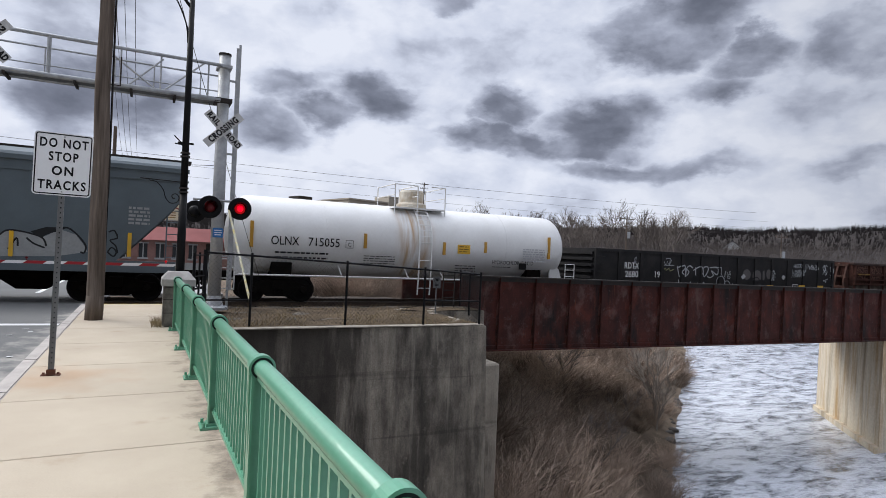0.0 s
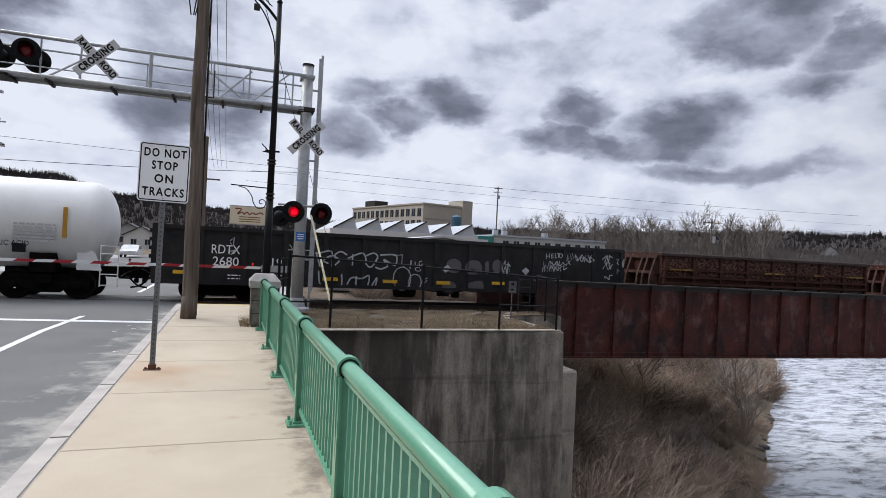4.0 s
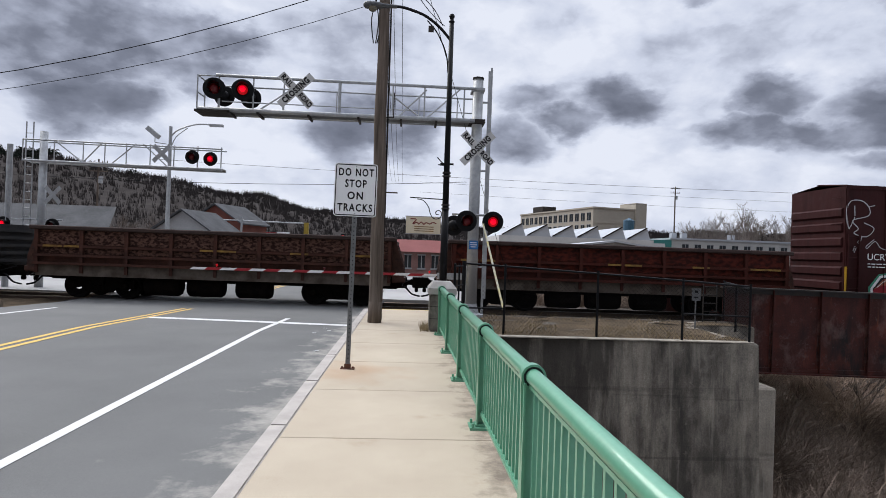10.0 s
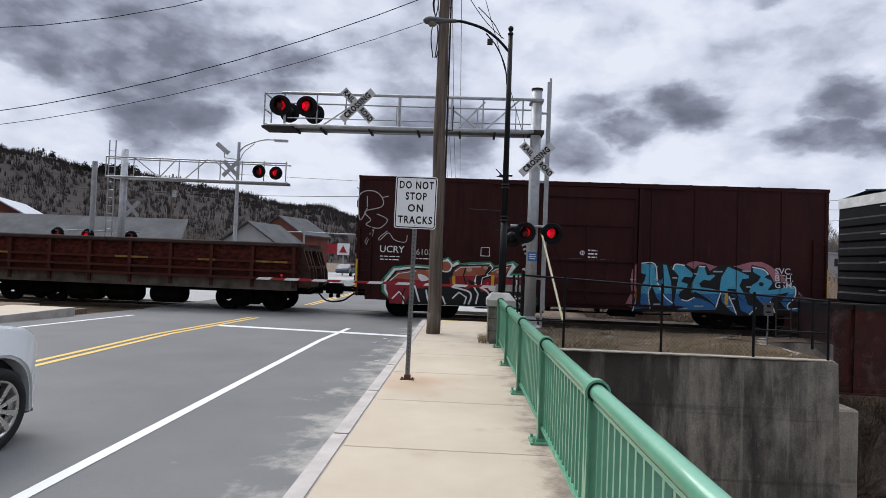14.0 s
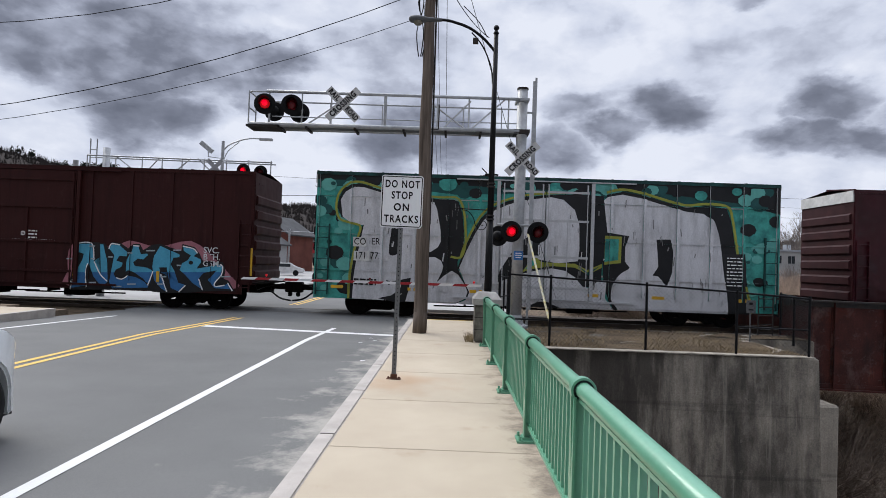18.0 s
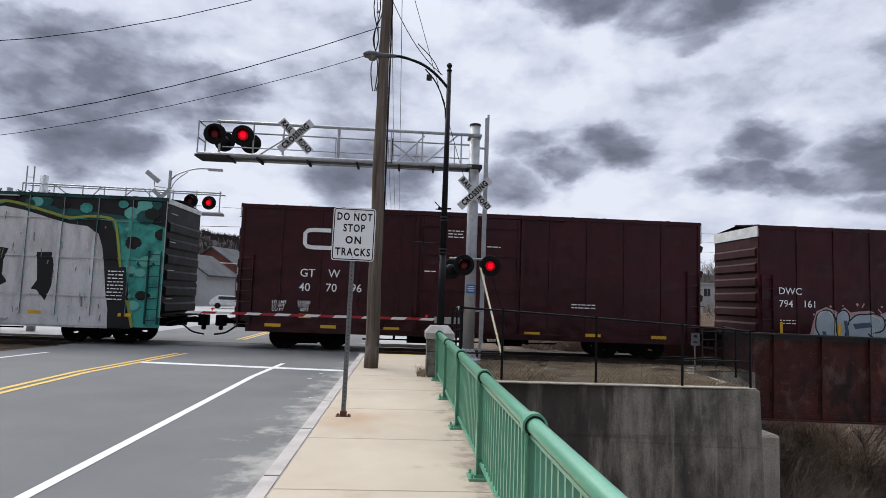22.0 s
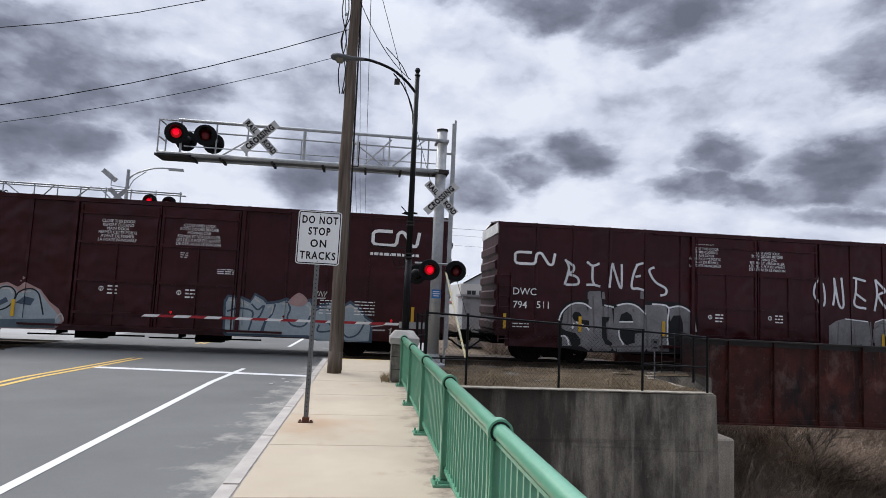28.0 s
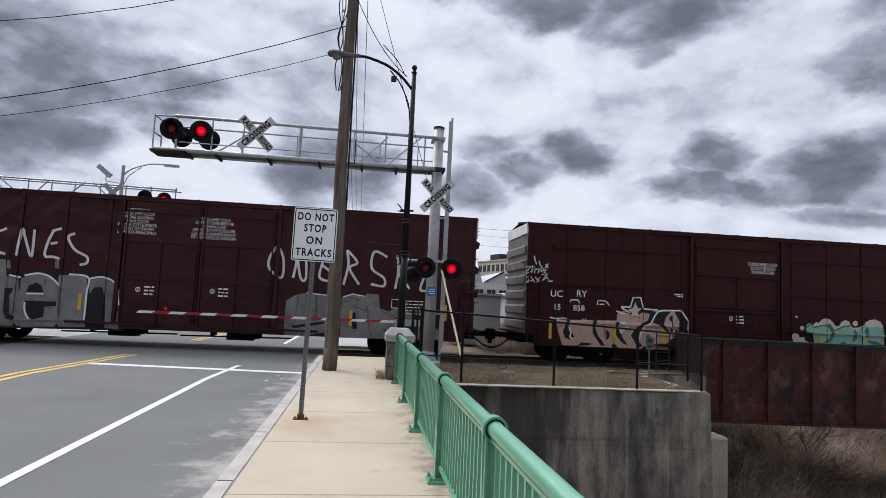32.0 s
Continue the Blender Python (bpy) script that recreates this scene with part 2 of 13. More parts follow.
def streaked(name, base, stain, dark, rough=0.85, scale=1.0, bump=0.4, down=0.12):
    """Weathered concrete or steel: run-down streaks of two stain colours over a mottled base."""
    m = bpy.data.materials.new(name)
    m.use_nodes = True
    n, l = m.node_tree.nodes, m.node_tree.links
    b = n["Principled BSDF"]
    tc = n.new("ShaderNodeTexCoord")

    def field(vec, sc, detail, lo, hi):
        mp = n.new("ShaderNodeMapping")
        mp.inputs["Scale"].default_value = vec
        l.new(tc.outputs["Object"], mp.inputs["Vector"])
        t = n.new("ShaderNodeTexNoise")
        t.inputs["Scale"].default_value, t.inputs["Detail"].default_value, t.inputs["Roughness"].default_value = sc, detail, 0.65
        l.new(mp.outputs[0], t.inputs["Vector"])
        r = n.new("ShaderNodeMapRange")
        r.inputs["From Min"].default_value, r.inputs["From Max"].default_value = lo, hi
        l.new(t.outputs["Fac"], r.inputs["Value"])
        return r.outputs[0], t.outputs["Fac"]

    s1, _ = field((1, 1, down), 2.2 * scale, 6, 0.45, 0.68)
    s2, _ = field((1, 1, down * 0.6), 1.3 * scale, 5, 0.50, 0.72)
    s3, raw = field((1, 1, 1), 14 * scale, 8, 0.2, 0.8)
    c1 = n.new("ShaderNodeMix")
    c1.data_type = "RGBA"
    c1.inputs["A"].default_value, c1.inputs["B"].default_value = (*base, 1), (*stain, 1)
    l.new(s1, c1.inputs["Factor"])
    c2 = n.new("ShaderNodeMix")
    c2.data_type = "RGBA"
    c2.inputs["B"].default_value = (*dark, 1)
    l.new(c1.outputs["Result"], c2.inputs["A"])
    l.new(s2, c2.inputs["Factor"])
    hsv = n.new("ShaderNodeHueSaturation")
    vr = n.new("ShaderNodeMapRange")
    vr.inputs["To Min"].default_value, vr.inputs["To Max"].default_value = 0.78, 1.2
    l.new(s3, vr.inputs["Value"])
    l.new(vr.outputs[0], hsv.inputs["Value"])
    l.new(c2.outputs["Result"], hsv.inputs["Color"])
    l.new(hsv.outputs[0], b.inputs["Base Color"])
    b.inputs["Roughness"].default_value = rough
    b.inputs["Specular IOR Level"].default_value = 0.25
    bp = n.new("ShaderNodeBump")
    bp.inputs["Strength"].default_value, bp.inputs["Distance"].default_value = bump, 0.01
    l.new(raw, bp.inputs["Height"])
    l.new(bp.outputs[0], b.inputs["Normal"])
    return m


M_WALK = mat("pavement_concrete", (0.46, 0.395, 0.305), 0.9, other=(0.37, 0.31, 0.235), scale=0.9, var=0.09, grain=90, bump=0.35, sharp=0.3)
M_KERB = mat("granite_kerb", (0.43, 0.39, 0.355), 0.8, other=(0.32, 0.295, 0.27), scale=3, var=0.10, grain=90, bump=0.3)
M_LINE = mat("road_paint_white", (0.61, 0.61, 0.60), 0.7, other=(0.62, 0.62, 0.61), mix=0.35, scale=5, var=0.06, grain=60, bump=0.2)
M_YLINE = mat("road_paint_yellow", (0.60, 0.39, 0.09), 0.7, other=(0.55, 0.38, 0.12), mix=0.35, scale=5, var=0.08, bump=0.2)
M_GREEN = mat("green_rail_paint", (0.094, 0.275, 0.172), 0.42, other=(0.108, 0.305, 0.195), scale=3, var=0.06, grain=30, bump=0.05, coat=0.4, spec=0.5)
M_PIER = streaked("pier_concrete", (0.62, 0.55, 0.43), (0.42, 0.28, 0.14), (0.16, 0.12, 0.08), scale=0.6)
M_BLACK = mat("black_paint", (0.005, 0.005, 0.006), 0.5, spec=0.15, var=0.2, grain=30, bump=0.05)
M_DARK = mat("dark_steel", (0.020, 0.019, 0.019), 0.75, spec=0.25, other=(0.035, 0.027, 0.022), scale=4, var=0.2, bump=0.2)
M_GALV = mat("galvanised_steel", (0.40, 0.41, 0.42), 0.5, 0.4, other=(0.31, 0.32, 0.33), scale=6, var=0.08, grain=40, bump=0.05)
M_SIGNWHITE = mat("sign_white", (0.74, 0.74, 0.75), 0.5, var=0.02, bump=0.0)
M_BUCK = mat("weathered_sign_white", (0.50, 0.50, 0.50), 0.5, other=(0.42, 0.42, 0.41), scale=4, var=0.04, bump=0.0)
M_SIGNBLACK = mat("sign_black", (0.006, 0.006, 0.007), 0.5, spec=0.2, var=0.02, bump=0.0)
M_WOODPOLE = mat("pole_wood", (0.165, 0.132, 0.108), 0.95, spec=0.1, other=(0.065, 0.051, 0.042), scale=7, var=0.3, grain=25, bump=0.6, depth=0.01, stretch=(1, 1, 0.06))
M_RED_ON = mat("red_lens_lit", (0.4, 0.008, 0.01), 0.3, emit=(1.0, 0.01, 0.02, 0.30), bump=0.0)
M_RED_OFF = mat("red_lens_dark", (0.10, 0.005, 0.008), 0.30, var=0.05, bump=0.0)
M_RUST = mat("rusty_steel", (0.15, 0.06, 0.035), 0.85, other=(0.07, 0.035, 0.025), scale=3, var=0.25, grain=30, bump=0.3)
M_GRAVEL = mat("ballast", (0.125, 0.095, 0.064), 0.95, other=(0.058, 0.045, 0.033), scale=1.2, var=0.3, grain=22, bump=0.9, depth=0.04, spec=0.02)
M_RAIL = mat("rail_steel", (0.10, 0.075, 0.06), 0.5, 0.6, var=0.15, bump=0.1)
M_TIE = mat("track_tie", (0.07, 0.055, 0.045), 0.9, var=0.2, bump=0.4, spec=0.02)
M_STONE = mat("pedestal_concrete", (0.40, 0.385, 0.36), 0.9, other=(0.27, 0.25, 0.23), scale=2.5, var=0.12, grain=40, bump=0.5)
M_REDSTRIPE = mat("gate_red", (0.32, 0.02, 0.028), 0.5, var=0.05, bump=0.0)
M_HILL = mat("far_woods", (0.050, 0.044, 0.042), 1.0, other=(0.038, 0.033, 0.031), scale=0.02, var=0.3, grain=0.12, bump=0.0, sharp=0.25, spec=0.02)
M_EARTH = mat("river_bank_earth", (0.21, 0.165, 0.125), 1.0, other=(0.11, 0.088, 0.068), scale=0.8, var=0.25, grain=12, bump=0.8, depth=0.05, spec=0.02)
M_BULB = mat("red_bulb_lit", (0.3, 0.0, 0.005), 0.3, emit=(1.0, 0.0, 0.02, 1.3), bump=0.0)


def worn_asphalt():
    """Asphalt with a soft, broken band of pale grit along the kerb and faint wheel tracks."""
    m = mat("asphalt", (0.146, 0.146, 0.142), 0.9, spec=0.2, other=(0.124, 0.124, 0.121), scale=0.35, var=0.12, grain=110, bump=0.5)
    n, l = m.node_tree.nodes, m.node_tree.links
    b = n["Principled BSDF"]
    src = b.inputs["Base Color"].links[0].from_socket
    tc = n.new("ShaderNodeTexCoord")
    sep = n.new("ShaderNodeSeparateXYZ")
    l.new(tc.outputs["Object"], sep.inputs[0])
    nz = n.new("ShaderNodeTexNoise")
    nz.inputs["Scale"].default_value, nz.inputs["Detail"].default_value, nz.inputs["Roughness"].default_value = 1.7, 9.0, 0.7
    l.new(tc.outputs["Object"], nz.inputs["Vector"])
    band = n.new("ShaderNodeMapRange")
    band.inputs["From Min"].default_value, band.inputs["From Max"].default_value = -2.3, -1.2
    band.inputs["To Min"].default_value, band.inputs["To Max"].default_value = -0.20, 0.13
    l.new(sep.outputs[0], band.inputs["Value"])
    add = n.new("ShaderNodeMath")
    l.new(nz.outputs["Fac"], add.inputs[0])
    l.new(band.outputs[0], add.inputs[1])
    th = n.new("ShaderNodeMapRange")
    th.inputs["From Min"].default_value, th.inputs["From Max"].default_value = 0.47, 0.66
    l.new(add.outputs[0], th.inputs["Value"])
    mx = n.new("ShaderNodeMix")
    mx.data_type = "RGBA"
    mx.inputs["B"].default_value = (0.32, 0.305, 0.275, 1)
    l.new(src, mx.inputs["A"])
    l.new(th.outputs[0], mx.inputs["Factor"])
    l.new(mx.outputs["Result"], b.inputs["Base Color"])
    return m


M_ASPHALT = worn_asphalt()


def stained_walk():
    """Pavement concrete with dark grime creeping out from the foot of the railing, and rust blots."""
    m = M_WALK
    n, l = m.node_tree.nodes, m.node_tree.links
    b = n["Principled BSDF"]
    src = b.inputs["Base Color"].links[0].from_socket
    tc = n.new("ShaderNodeTexCoord")
    sep = n.new("ShaderNodeSeparateXYZ")
    l.new(tc.outputs["Object"], sep.inputs[0])
    for sc, det, x0, x1, lo, hi, colour in ((3.2, 9.0, 0.0, 0.9, 0.50, 0.72, (0.14, 0.115, 0.09, 1)), (1.3, 7.0, -6.0, 6.0, 0.60, 0.80, (0.30, 0.22, 0.14, 1))):
        nz = n.new("ShaderNodeTexNoise")
        nz.inputs["Scale"].default_value, nz.inputs["Detail"].default_value, nz.inputs["Roughness"].default_value = sc, det, 0.68
        l.new(tc.outputs["Object"], nz.inputs["Vector"])
        band = n.new("ShaderNodeMapRange")
        band.inputs["From Min"].default_value, band.inputs["From Max"].default_value = x0, x1
        band.inputs["To Min"].default_value, band.inputs["To Max"].default_value = -0.28, 0.16
        l.new(sep.outputs[0], band.inputs["Value"])
        add = n.new("ShaderNodeMath")
        l.new(nz.outputs["Fac"], add.inputs[0])
        if x0 > -1:
            l.new(band.outputs[0], add.inputs[1])
        else:
            add.inputs[1].default_value = 0.0
        th = n.new("ShaderNodeMapRange")
        th.inputs["From Min"].default_value, th.inputs["From Max"].default_value = lo, hi
        th.inputs["To Max"].default_value = 0.8
        l.new(add.outputs[0], th.inputs["Value"])
        mx = n.new("ShaderNodeMix")
        mx.data_type = "RGBA"
        mx.inputs["B"].default_value = colour
        l.new(src, mx.inputs["A"])
        l.new(th.outputs[0], mx.inputs["Factor"])
        src = mx.outputs["Result"]
    # rust washed out from the foot of the sign post
    dist = n.new("ShaderNodeVectorMath")
    dist.operation = "DISTANCE"
    l.new(tc.outputs["Object"], dist.inputs[0])
    dist.inputs[1].default_value = (-0.74, 8.2, 0.0)
    nz = n.new("ShaderNodeTexNoise")
    nz.inputs["Scale"].default_value, nz.inputs["Detail"].default_value = 2.2, 8.0
    l.new(tc.outputs["Object"], nz.inputs["Vector"])
    add = n.new("ShaderNodeMath")
    add.operation = "MULTIPLY_ADD"
    l.new(nz.outputs["Fac"], add.inputs[0])
    add.inputs[1].default_value = -1.6
    l.new(dist.outputs["Value"], add.inputs[2])
    th = n.new("ShaderNodeMapRange")
    th.inputs["From Min"].default_value, th.inputs["From Max"].default_value, th.inputs["To Max"].default_value = 0.1, -0.8, 0.5
    l.new(add.outputs[0], th.inputs["Value"])
    mx = n.new("ShaderNodeMix")
    mx.data_type = "RGBA"
    mx.inputs["B"].default_value = (0.36, 0.21, 0.11, 1)
    l.new(src, mx.inputs["A"])
    l.new(th.outputs[0], mx.inputs["Factor"])
    l.new(mx.outputs["Result"], b.inputs["Base Color"])


stained_walk()


def old_concrete():
    """Old board-marked concrete: dark algae sheets and drips, pale worn blotches, faint pour lines."""
    m = mat("stained_concrete", (0.31, 0.275, 0.225), 0.92, other=(0.19, 0.165, 0.135), scale=1.1, var=0.25, grain=28, bump=0.6, depth=0.012, spec=0.2, sharp=0.22)
    n, l = m.node_tree.nodes, m.node_tree.links
    b = n["Principled BSDF"]
    src = b.inputs["Base Color"].links[0].from_socket
    tc = n.new("ShaderNodeTexCoord")
    for stretch, sc, det, lo, hi, top, colour in (((1, 1, 0.14), 1.7, 8.0, 0.50, 0.72, 0.6, (0.030, 0.026, 0.022, 1)), ((1, 1, 0.35), 0.55, 8.0, 0.50, 0.62, 0.75, (0.022, 0.020, 0.018, 1)),
                                                 ((1, 1, 0.05), 6.0, 6.0, 0.56, 0.72, 0.55, (0.33, 0.295, 0.245, 1)), ((1, 1, 1), 3.0, 9.0, 0.60, 0.70, 0.7, (0.24, 0.215, 0.175, 1)), ((0.15, 0.15, 6), 0.8, 4.0, 0.62, 0.70, 0.35, (0.03, 0.027, 0.024, 1))):
        mp = n.new("ShaderNodeMapping")
        mp.inputs["Scale"].default_value = stretch
        l.new(tc.outputs["Object"], mp.inputs["Vector"])
        nz = n.new("ShaderNodeTexNoise")
        nz.inputs["Scale"].default_value, nz.inputs["Detail"].default_value, nz.inputs["Roughness"].default_value = sc, det, 0.66
        l.new(mp.outputs[0], nz.inputs["Vector"])
        th = n.new("ShaderNodeMapRange")
        th.inputs["From Min"].default_value, th.inputs["From Max"].default_value, th.inputs["To Max"].default_value = lo, hi, top
        l.new(nz.outputs["Fac"], th.inputs["Value"])
        mx = n.new("ShaderNodeMix")
        mx.data_type = "RGBA"
        mx.inputs["B"].default_value = colour
        l.new(src, mx.inputs["A"])
        l.new(th.outputs[0], mx.inputs["Factor"])
        src = mx.outputs["Result"]
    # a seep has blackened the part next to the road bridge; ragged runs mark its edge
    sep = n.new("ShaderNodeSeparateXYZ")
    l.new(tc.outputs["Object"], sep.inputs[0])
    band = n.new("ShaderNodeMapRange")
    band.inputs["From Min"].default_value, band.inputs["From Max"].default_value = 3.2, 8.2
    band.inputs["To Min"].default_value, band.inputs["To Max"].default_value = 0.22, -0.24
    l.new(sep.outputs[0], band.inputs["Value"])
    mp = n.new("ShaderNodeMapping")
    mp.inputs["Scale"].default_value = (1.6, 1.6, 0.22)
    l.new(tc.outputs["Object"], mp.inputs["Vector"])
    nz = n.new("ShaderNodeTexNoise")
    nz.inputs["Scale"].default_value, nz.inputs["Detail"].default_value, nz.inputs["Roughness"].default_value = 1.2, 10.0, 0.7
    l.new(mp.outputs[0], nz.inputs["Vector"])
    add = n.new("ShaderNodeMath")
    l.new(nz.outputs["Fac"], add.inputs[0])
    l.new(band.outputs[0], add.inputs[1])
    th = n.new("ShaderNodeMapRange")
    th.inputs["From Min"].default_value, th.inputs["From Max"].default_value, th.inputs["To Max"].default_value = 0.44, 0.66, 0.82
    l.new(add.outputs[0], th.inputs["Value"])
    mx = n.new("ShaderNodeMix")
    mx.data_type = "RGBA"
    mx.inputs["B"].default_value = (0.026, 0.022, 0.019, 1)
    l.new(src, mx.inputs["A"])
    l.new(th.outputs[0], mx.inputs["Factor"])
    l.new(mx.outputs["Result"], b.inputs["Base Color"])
    return m


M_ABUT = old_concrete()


def rusted_girder():
    """Old girder steel: black soot, dull red lead and orange rust in blotches and runs."""
    m = mat("rusty_girder", (0.060, 0.012, 0.008), 0.75, other=(0.026, 0.007, 0.005), scale=1.6, var=0.25, grain=22, bump=0.35, spec=0.25, sharp=0.25)
    n, l = m.node_tree.nodes, m.node_tree.links
    b = n["Principled BSDF"]
    src = b.inputs["Base Color"].links[0].from_socket
    tc = n.new("ShaderNodeTexCoord")
    for stretch, sc, lo, hi, top, colour in (((1, 1, 0.25), 1.3, 0.50, 0.66, 0.9, (0.006, 0.005, 0.005, 1)), ((1, 1, 0.9), 1.0, 0.53, 0.68, 0.75, (0.085, 0.016, 0.008, 1)),
                                             ((1, 1, 0.12), 5.0, 0.60, 0.72, 0.6, (0.15, 0.045, 0.018, 1)), ((1, 1, 0.7), 1.5, 0.54, 0.68, 0.55, (0.115, 0.072, 0.062, 1)), ((1, 1, 1), 6.0, 0.60, 0.70, 0.6, (0.085, 0.060, 0.052, 1))):
        mp = n.new("ShaderNodeMapping")
        mp.inputs["Scale"].default_value = stretch
        l.new(tc.outputs["Object"], mp.inputs["Vector"])
        nz = n.new("ShaderNodeTexNoise")
        nz.inputs["Scale"].default_value, nz.inputs["Detail"].default_value, nz.inputs["Roughness"].default_value = sc, 8.0, 0.66
        l.new(mp.outputs[0], nz.inputs["Vector"])
        th = n.new("ShaderNodeMapRange")
        th.inputs["From Min"].default_value, th.inputs["From Max"].default_value, th.inputs["To Max"].default_value = lo, hi, top
        l.new(nz.outputs["Fac"], th.inputs["Value"])
        mx = n.new("ShaderNodeMix")
        mx.data_type = "RGBA"
        mx.inputs["B"].default_value = colour
        l.new(src, mx.inputs["A"])
        l.new(th.outputs[0], mx.inputs["Factor"])
        src = mx.outputs["Result"]
    l.new(src, b.inputs["Base Color"])
    return m


M_GIRD = rusted_girder()

# ---- building helpers ----
def thing(name, label, category, m=None, group="", kind=""):
    ob = new(name)
    ob.empty_display_size = 0.2
    tagged(ob, label, category, group, kind)
    if m is not None:
        ob.matrix_basis = m
    return ob


def part(name, bm, material, parent=None, label="", smooth=False):
    me = bpy.data.meshes.new(name)
    bm.to_mesh(me)
    bm.free()
    me.materials.append(material)
    if smooth:
        for p in me.polygons:
            p.use_smooth = True
    ob = new(name, me)
    ob.parent = parent
    if label:
        tagged(ob, label)
    return ob


def again(ob, m, parent=None):
    """Another piece on the same mesh."""
    o = new(ob.name.split(".")[0], ob.data)
    o.parent = parent or ob.parent
    o.matrix_basis = m
    if "label" in ob:
        o["label"] = ob["label"]
    return o


def solid(name, bm, material, label, category="", kind="structure", smooth=False, group=""):
    return tagged(part(name, bm, material, None, "", smooth), label, category, group, kind)


def B(*boxes):
    """A bmesh of boxes, each (x0, x1, y0, y1, z0, z1)."""
    bm = bmesh.new()
    for b in boxes:
        box(bm, *b)
    return bm


def box(bm, x0, x1, y0, y1, z0, z1, m=None):
    vs = [bm.verts.new((x, y, z)) for x in (x0, x1) for y in (y0, y1) for z in (z0, z1)]
    if m is not None:
        for v in vs:
            v.co = m @ v.co
    for f in ((0, 1, 3, 2), (4, 6, 7, 5), (0, 4, 5, 1), (2, 3, 7, 6), (0, 2, 6, 4), (1, 5, 7, 3)):
        bm.faces.new([vs[i] for i in f])
    return vs


def rod(bm, a, b, r, r2=None, seg=10, cap=True):
    """A round bar from a to b."""
    a, b = Vector(a), Vector(b)
    r2 = r if r2 is None else r2
    q = (b - a).to_track_quat("Z", "Y")
    rings = []
    for p, rad in ((a, r), (b, r2)):
        rings.append([bm.verts.new(p + q @ Vector((rad * math.cos(2 * math.pi * i / seg), rad * math.sin(2 * math.pi * i / seg), 0))) for i in range(seg)])
    for i in range(seg):
        j = (i + 1) % seg
        bm.faces.new((rings[0][i], rings[0][j], rings[1][j], rings[1][i]))
    if cap:
        bm.faces.new(list(reversed(rings[0])))
        bm.faces.new(rings[1])


def pipe(bm, pts, r, seg=8):
    """One round tube swept along points."""
    pts = [Vector(p) for p in pts]
    rings = []
    for i, p in enumerate(pts):
        d = (pts[min(i + 1, len(pts) - 1)] - pts[max(i - 1, 0)]).normalized()
        s = d.cross(Vector((0.13, 0.2, 1)) if abs(d.z) < 0.9 else Vector((1, 0.2, 0.1))).normalized()
        u = s.cross(d)
        if rings and s.dot(old) < 0:
            s, u = -s, -u
        old = s
        rings.append([bm.verts.new(p + s * (r * math.cos(2 * math.pi * k / seg)) + u * (r * math.sin(2 * math.pi * k / seg))) for k in range(seg)])
    for a, b in zip(rings[:-1], rings[1:]):
        for k in range(seg):
            j = (k + 1) % seg
            bm.faces.new((a[k], a[j], b[j], b[k]))
    bm.faces.new(list(reversed(rings[0])))
    bm.faces.new(rings[-1])


def bar(bm, a, b, w, h, up=(0, 0, 1)):
    """A square bar from a to b, w wide and h high."""
    a, b = Vector(a), Vector(b)
    d = (b - a).normalized()
    s = d.cross(Vector(up))
    s = s.normalized() if s.length > 1e-5 else Vector((1, 0, 0))
    u = s.cross(d)
    ring = [[bm.verts.new(p + s * (i * w / 2) + u * (k * h / 2)) for i, k in ((-1, -1), (1, -1), (1, 1), (-1, 1))] for p in (a, b)]
    for i in range(4):
        j = (i + 1) % 4
        bm.faces.new((ring[0][i], ring[0][j], ring[1][j], ring[1][i]))
    bm.faces.new(list(reversed(ring[0])))
    bm.faces.new(ring[1])


def lathe(bm, profile, m=None, seg=20):
    """A turned body: profile of (radius, height) about z, laid by m."""
    m = m or Matrix()
    rings = []
    for r, z in profile:
        rings.append([bm.verts.new(m @ Vector((r * math.cos(2 * math.pi * i / seg), r * math.sin(2 * math.pi * i / seg), z))) for i in range(seg)] if r > 1e-6 else [bm.verts.new(m @ Vector((0, 0, z)))])
    for a, b in zip(rings[:-1], rings[1:]):
        for i in range(seg):
            j = (i + 1) % seg
            q = [a[i % len(a)], a[j % len(a)], b[j % len(b)], b[i % len(b)]]
            q = [v for k, v in enumerate(q) if v not in q[:k]]
            if len(q) > 2:
                bm.faces.new(q)


def slab(bm, outline, t, m=None):
    """A flat plate: an outline in x and z at y = 0, t thick towards +y."""
    m = m or Matrix()
    a = [bm.verts.new(m @ Vector((x, 0, z))) for x, z in outline]
    b = [bm.verts.new(m @ Vector((x, t, z))) for x, z in outline]
    bm.faces.new(a)
    bm.faces.new(list(reversed(b)))
    for i in range(len(a)):
        j = (i + 1) % len(a)
        bm.faces.new((a[j], a[i], b[i], b[j]))


def ribbon(bm, pts, w, y=0.0):
    """A painted stroke on a wall that faces -y: points in x and z."""
    P = [Vector((x, 0, z)) for x, z in pts]
    left, right = [], []
    for i, p in enumerate(P):
        d = (P[min(i + 1, len(P) - 1)] - P[max(i - 1, 0)])
        d = d.normalized() if d.length > 1e-6 else Vector((1, 0, 0))
        s = Vector((-d.z, 0, d.x)) * (w / 2)
        left.append(bm.verts.new((p + s) + Vector((0, y, 0))))
        right.append(bm.verts.new((p - s) + Vector((0, y, 0))))
    for i in range(len(P) - 1):
        f = bm.faces.new((left[i], left[i + 1], right[i + 1], right[i]))
        f.normal_update()
        if f.normal.y > 0:
            f.normal_flip()


def fill(bm, pts, y=0.0):
    """A painted area on a wall that faces -y."""
    f = bm.faces.new([bm.verts.new((x, y, z)) for x, z in pts])
    f.normal_update()
    if f.normal.y > 0:
        f.normal_flip()


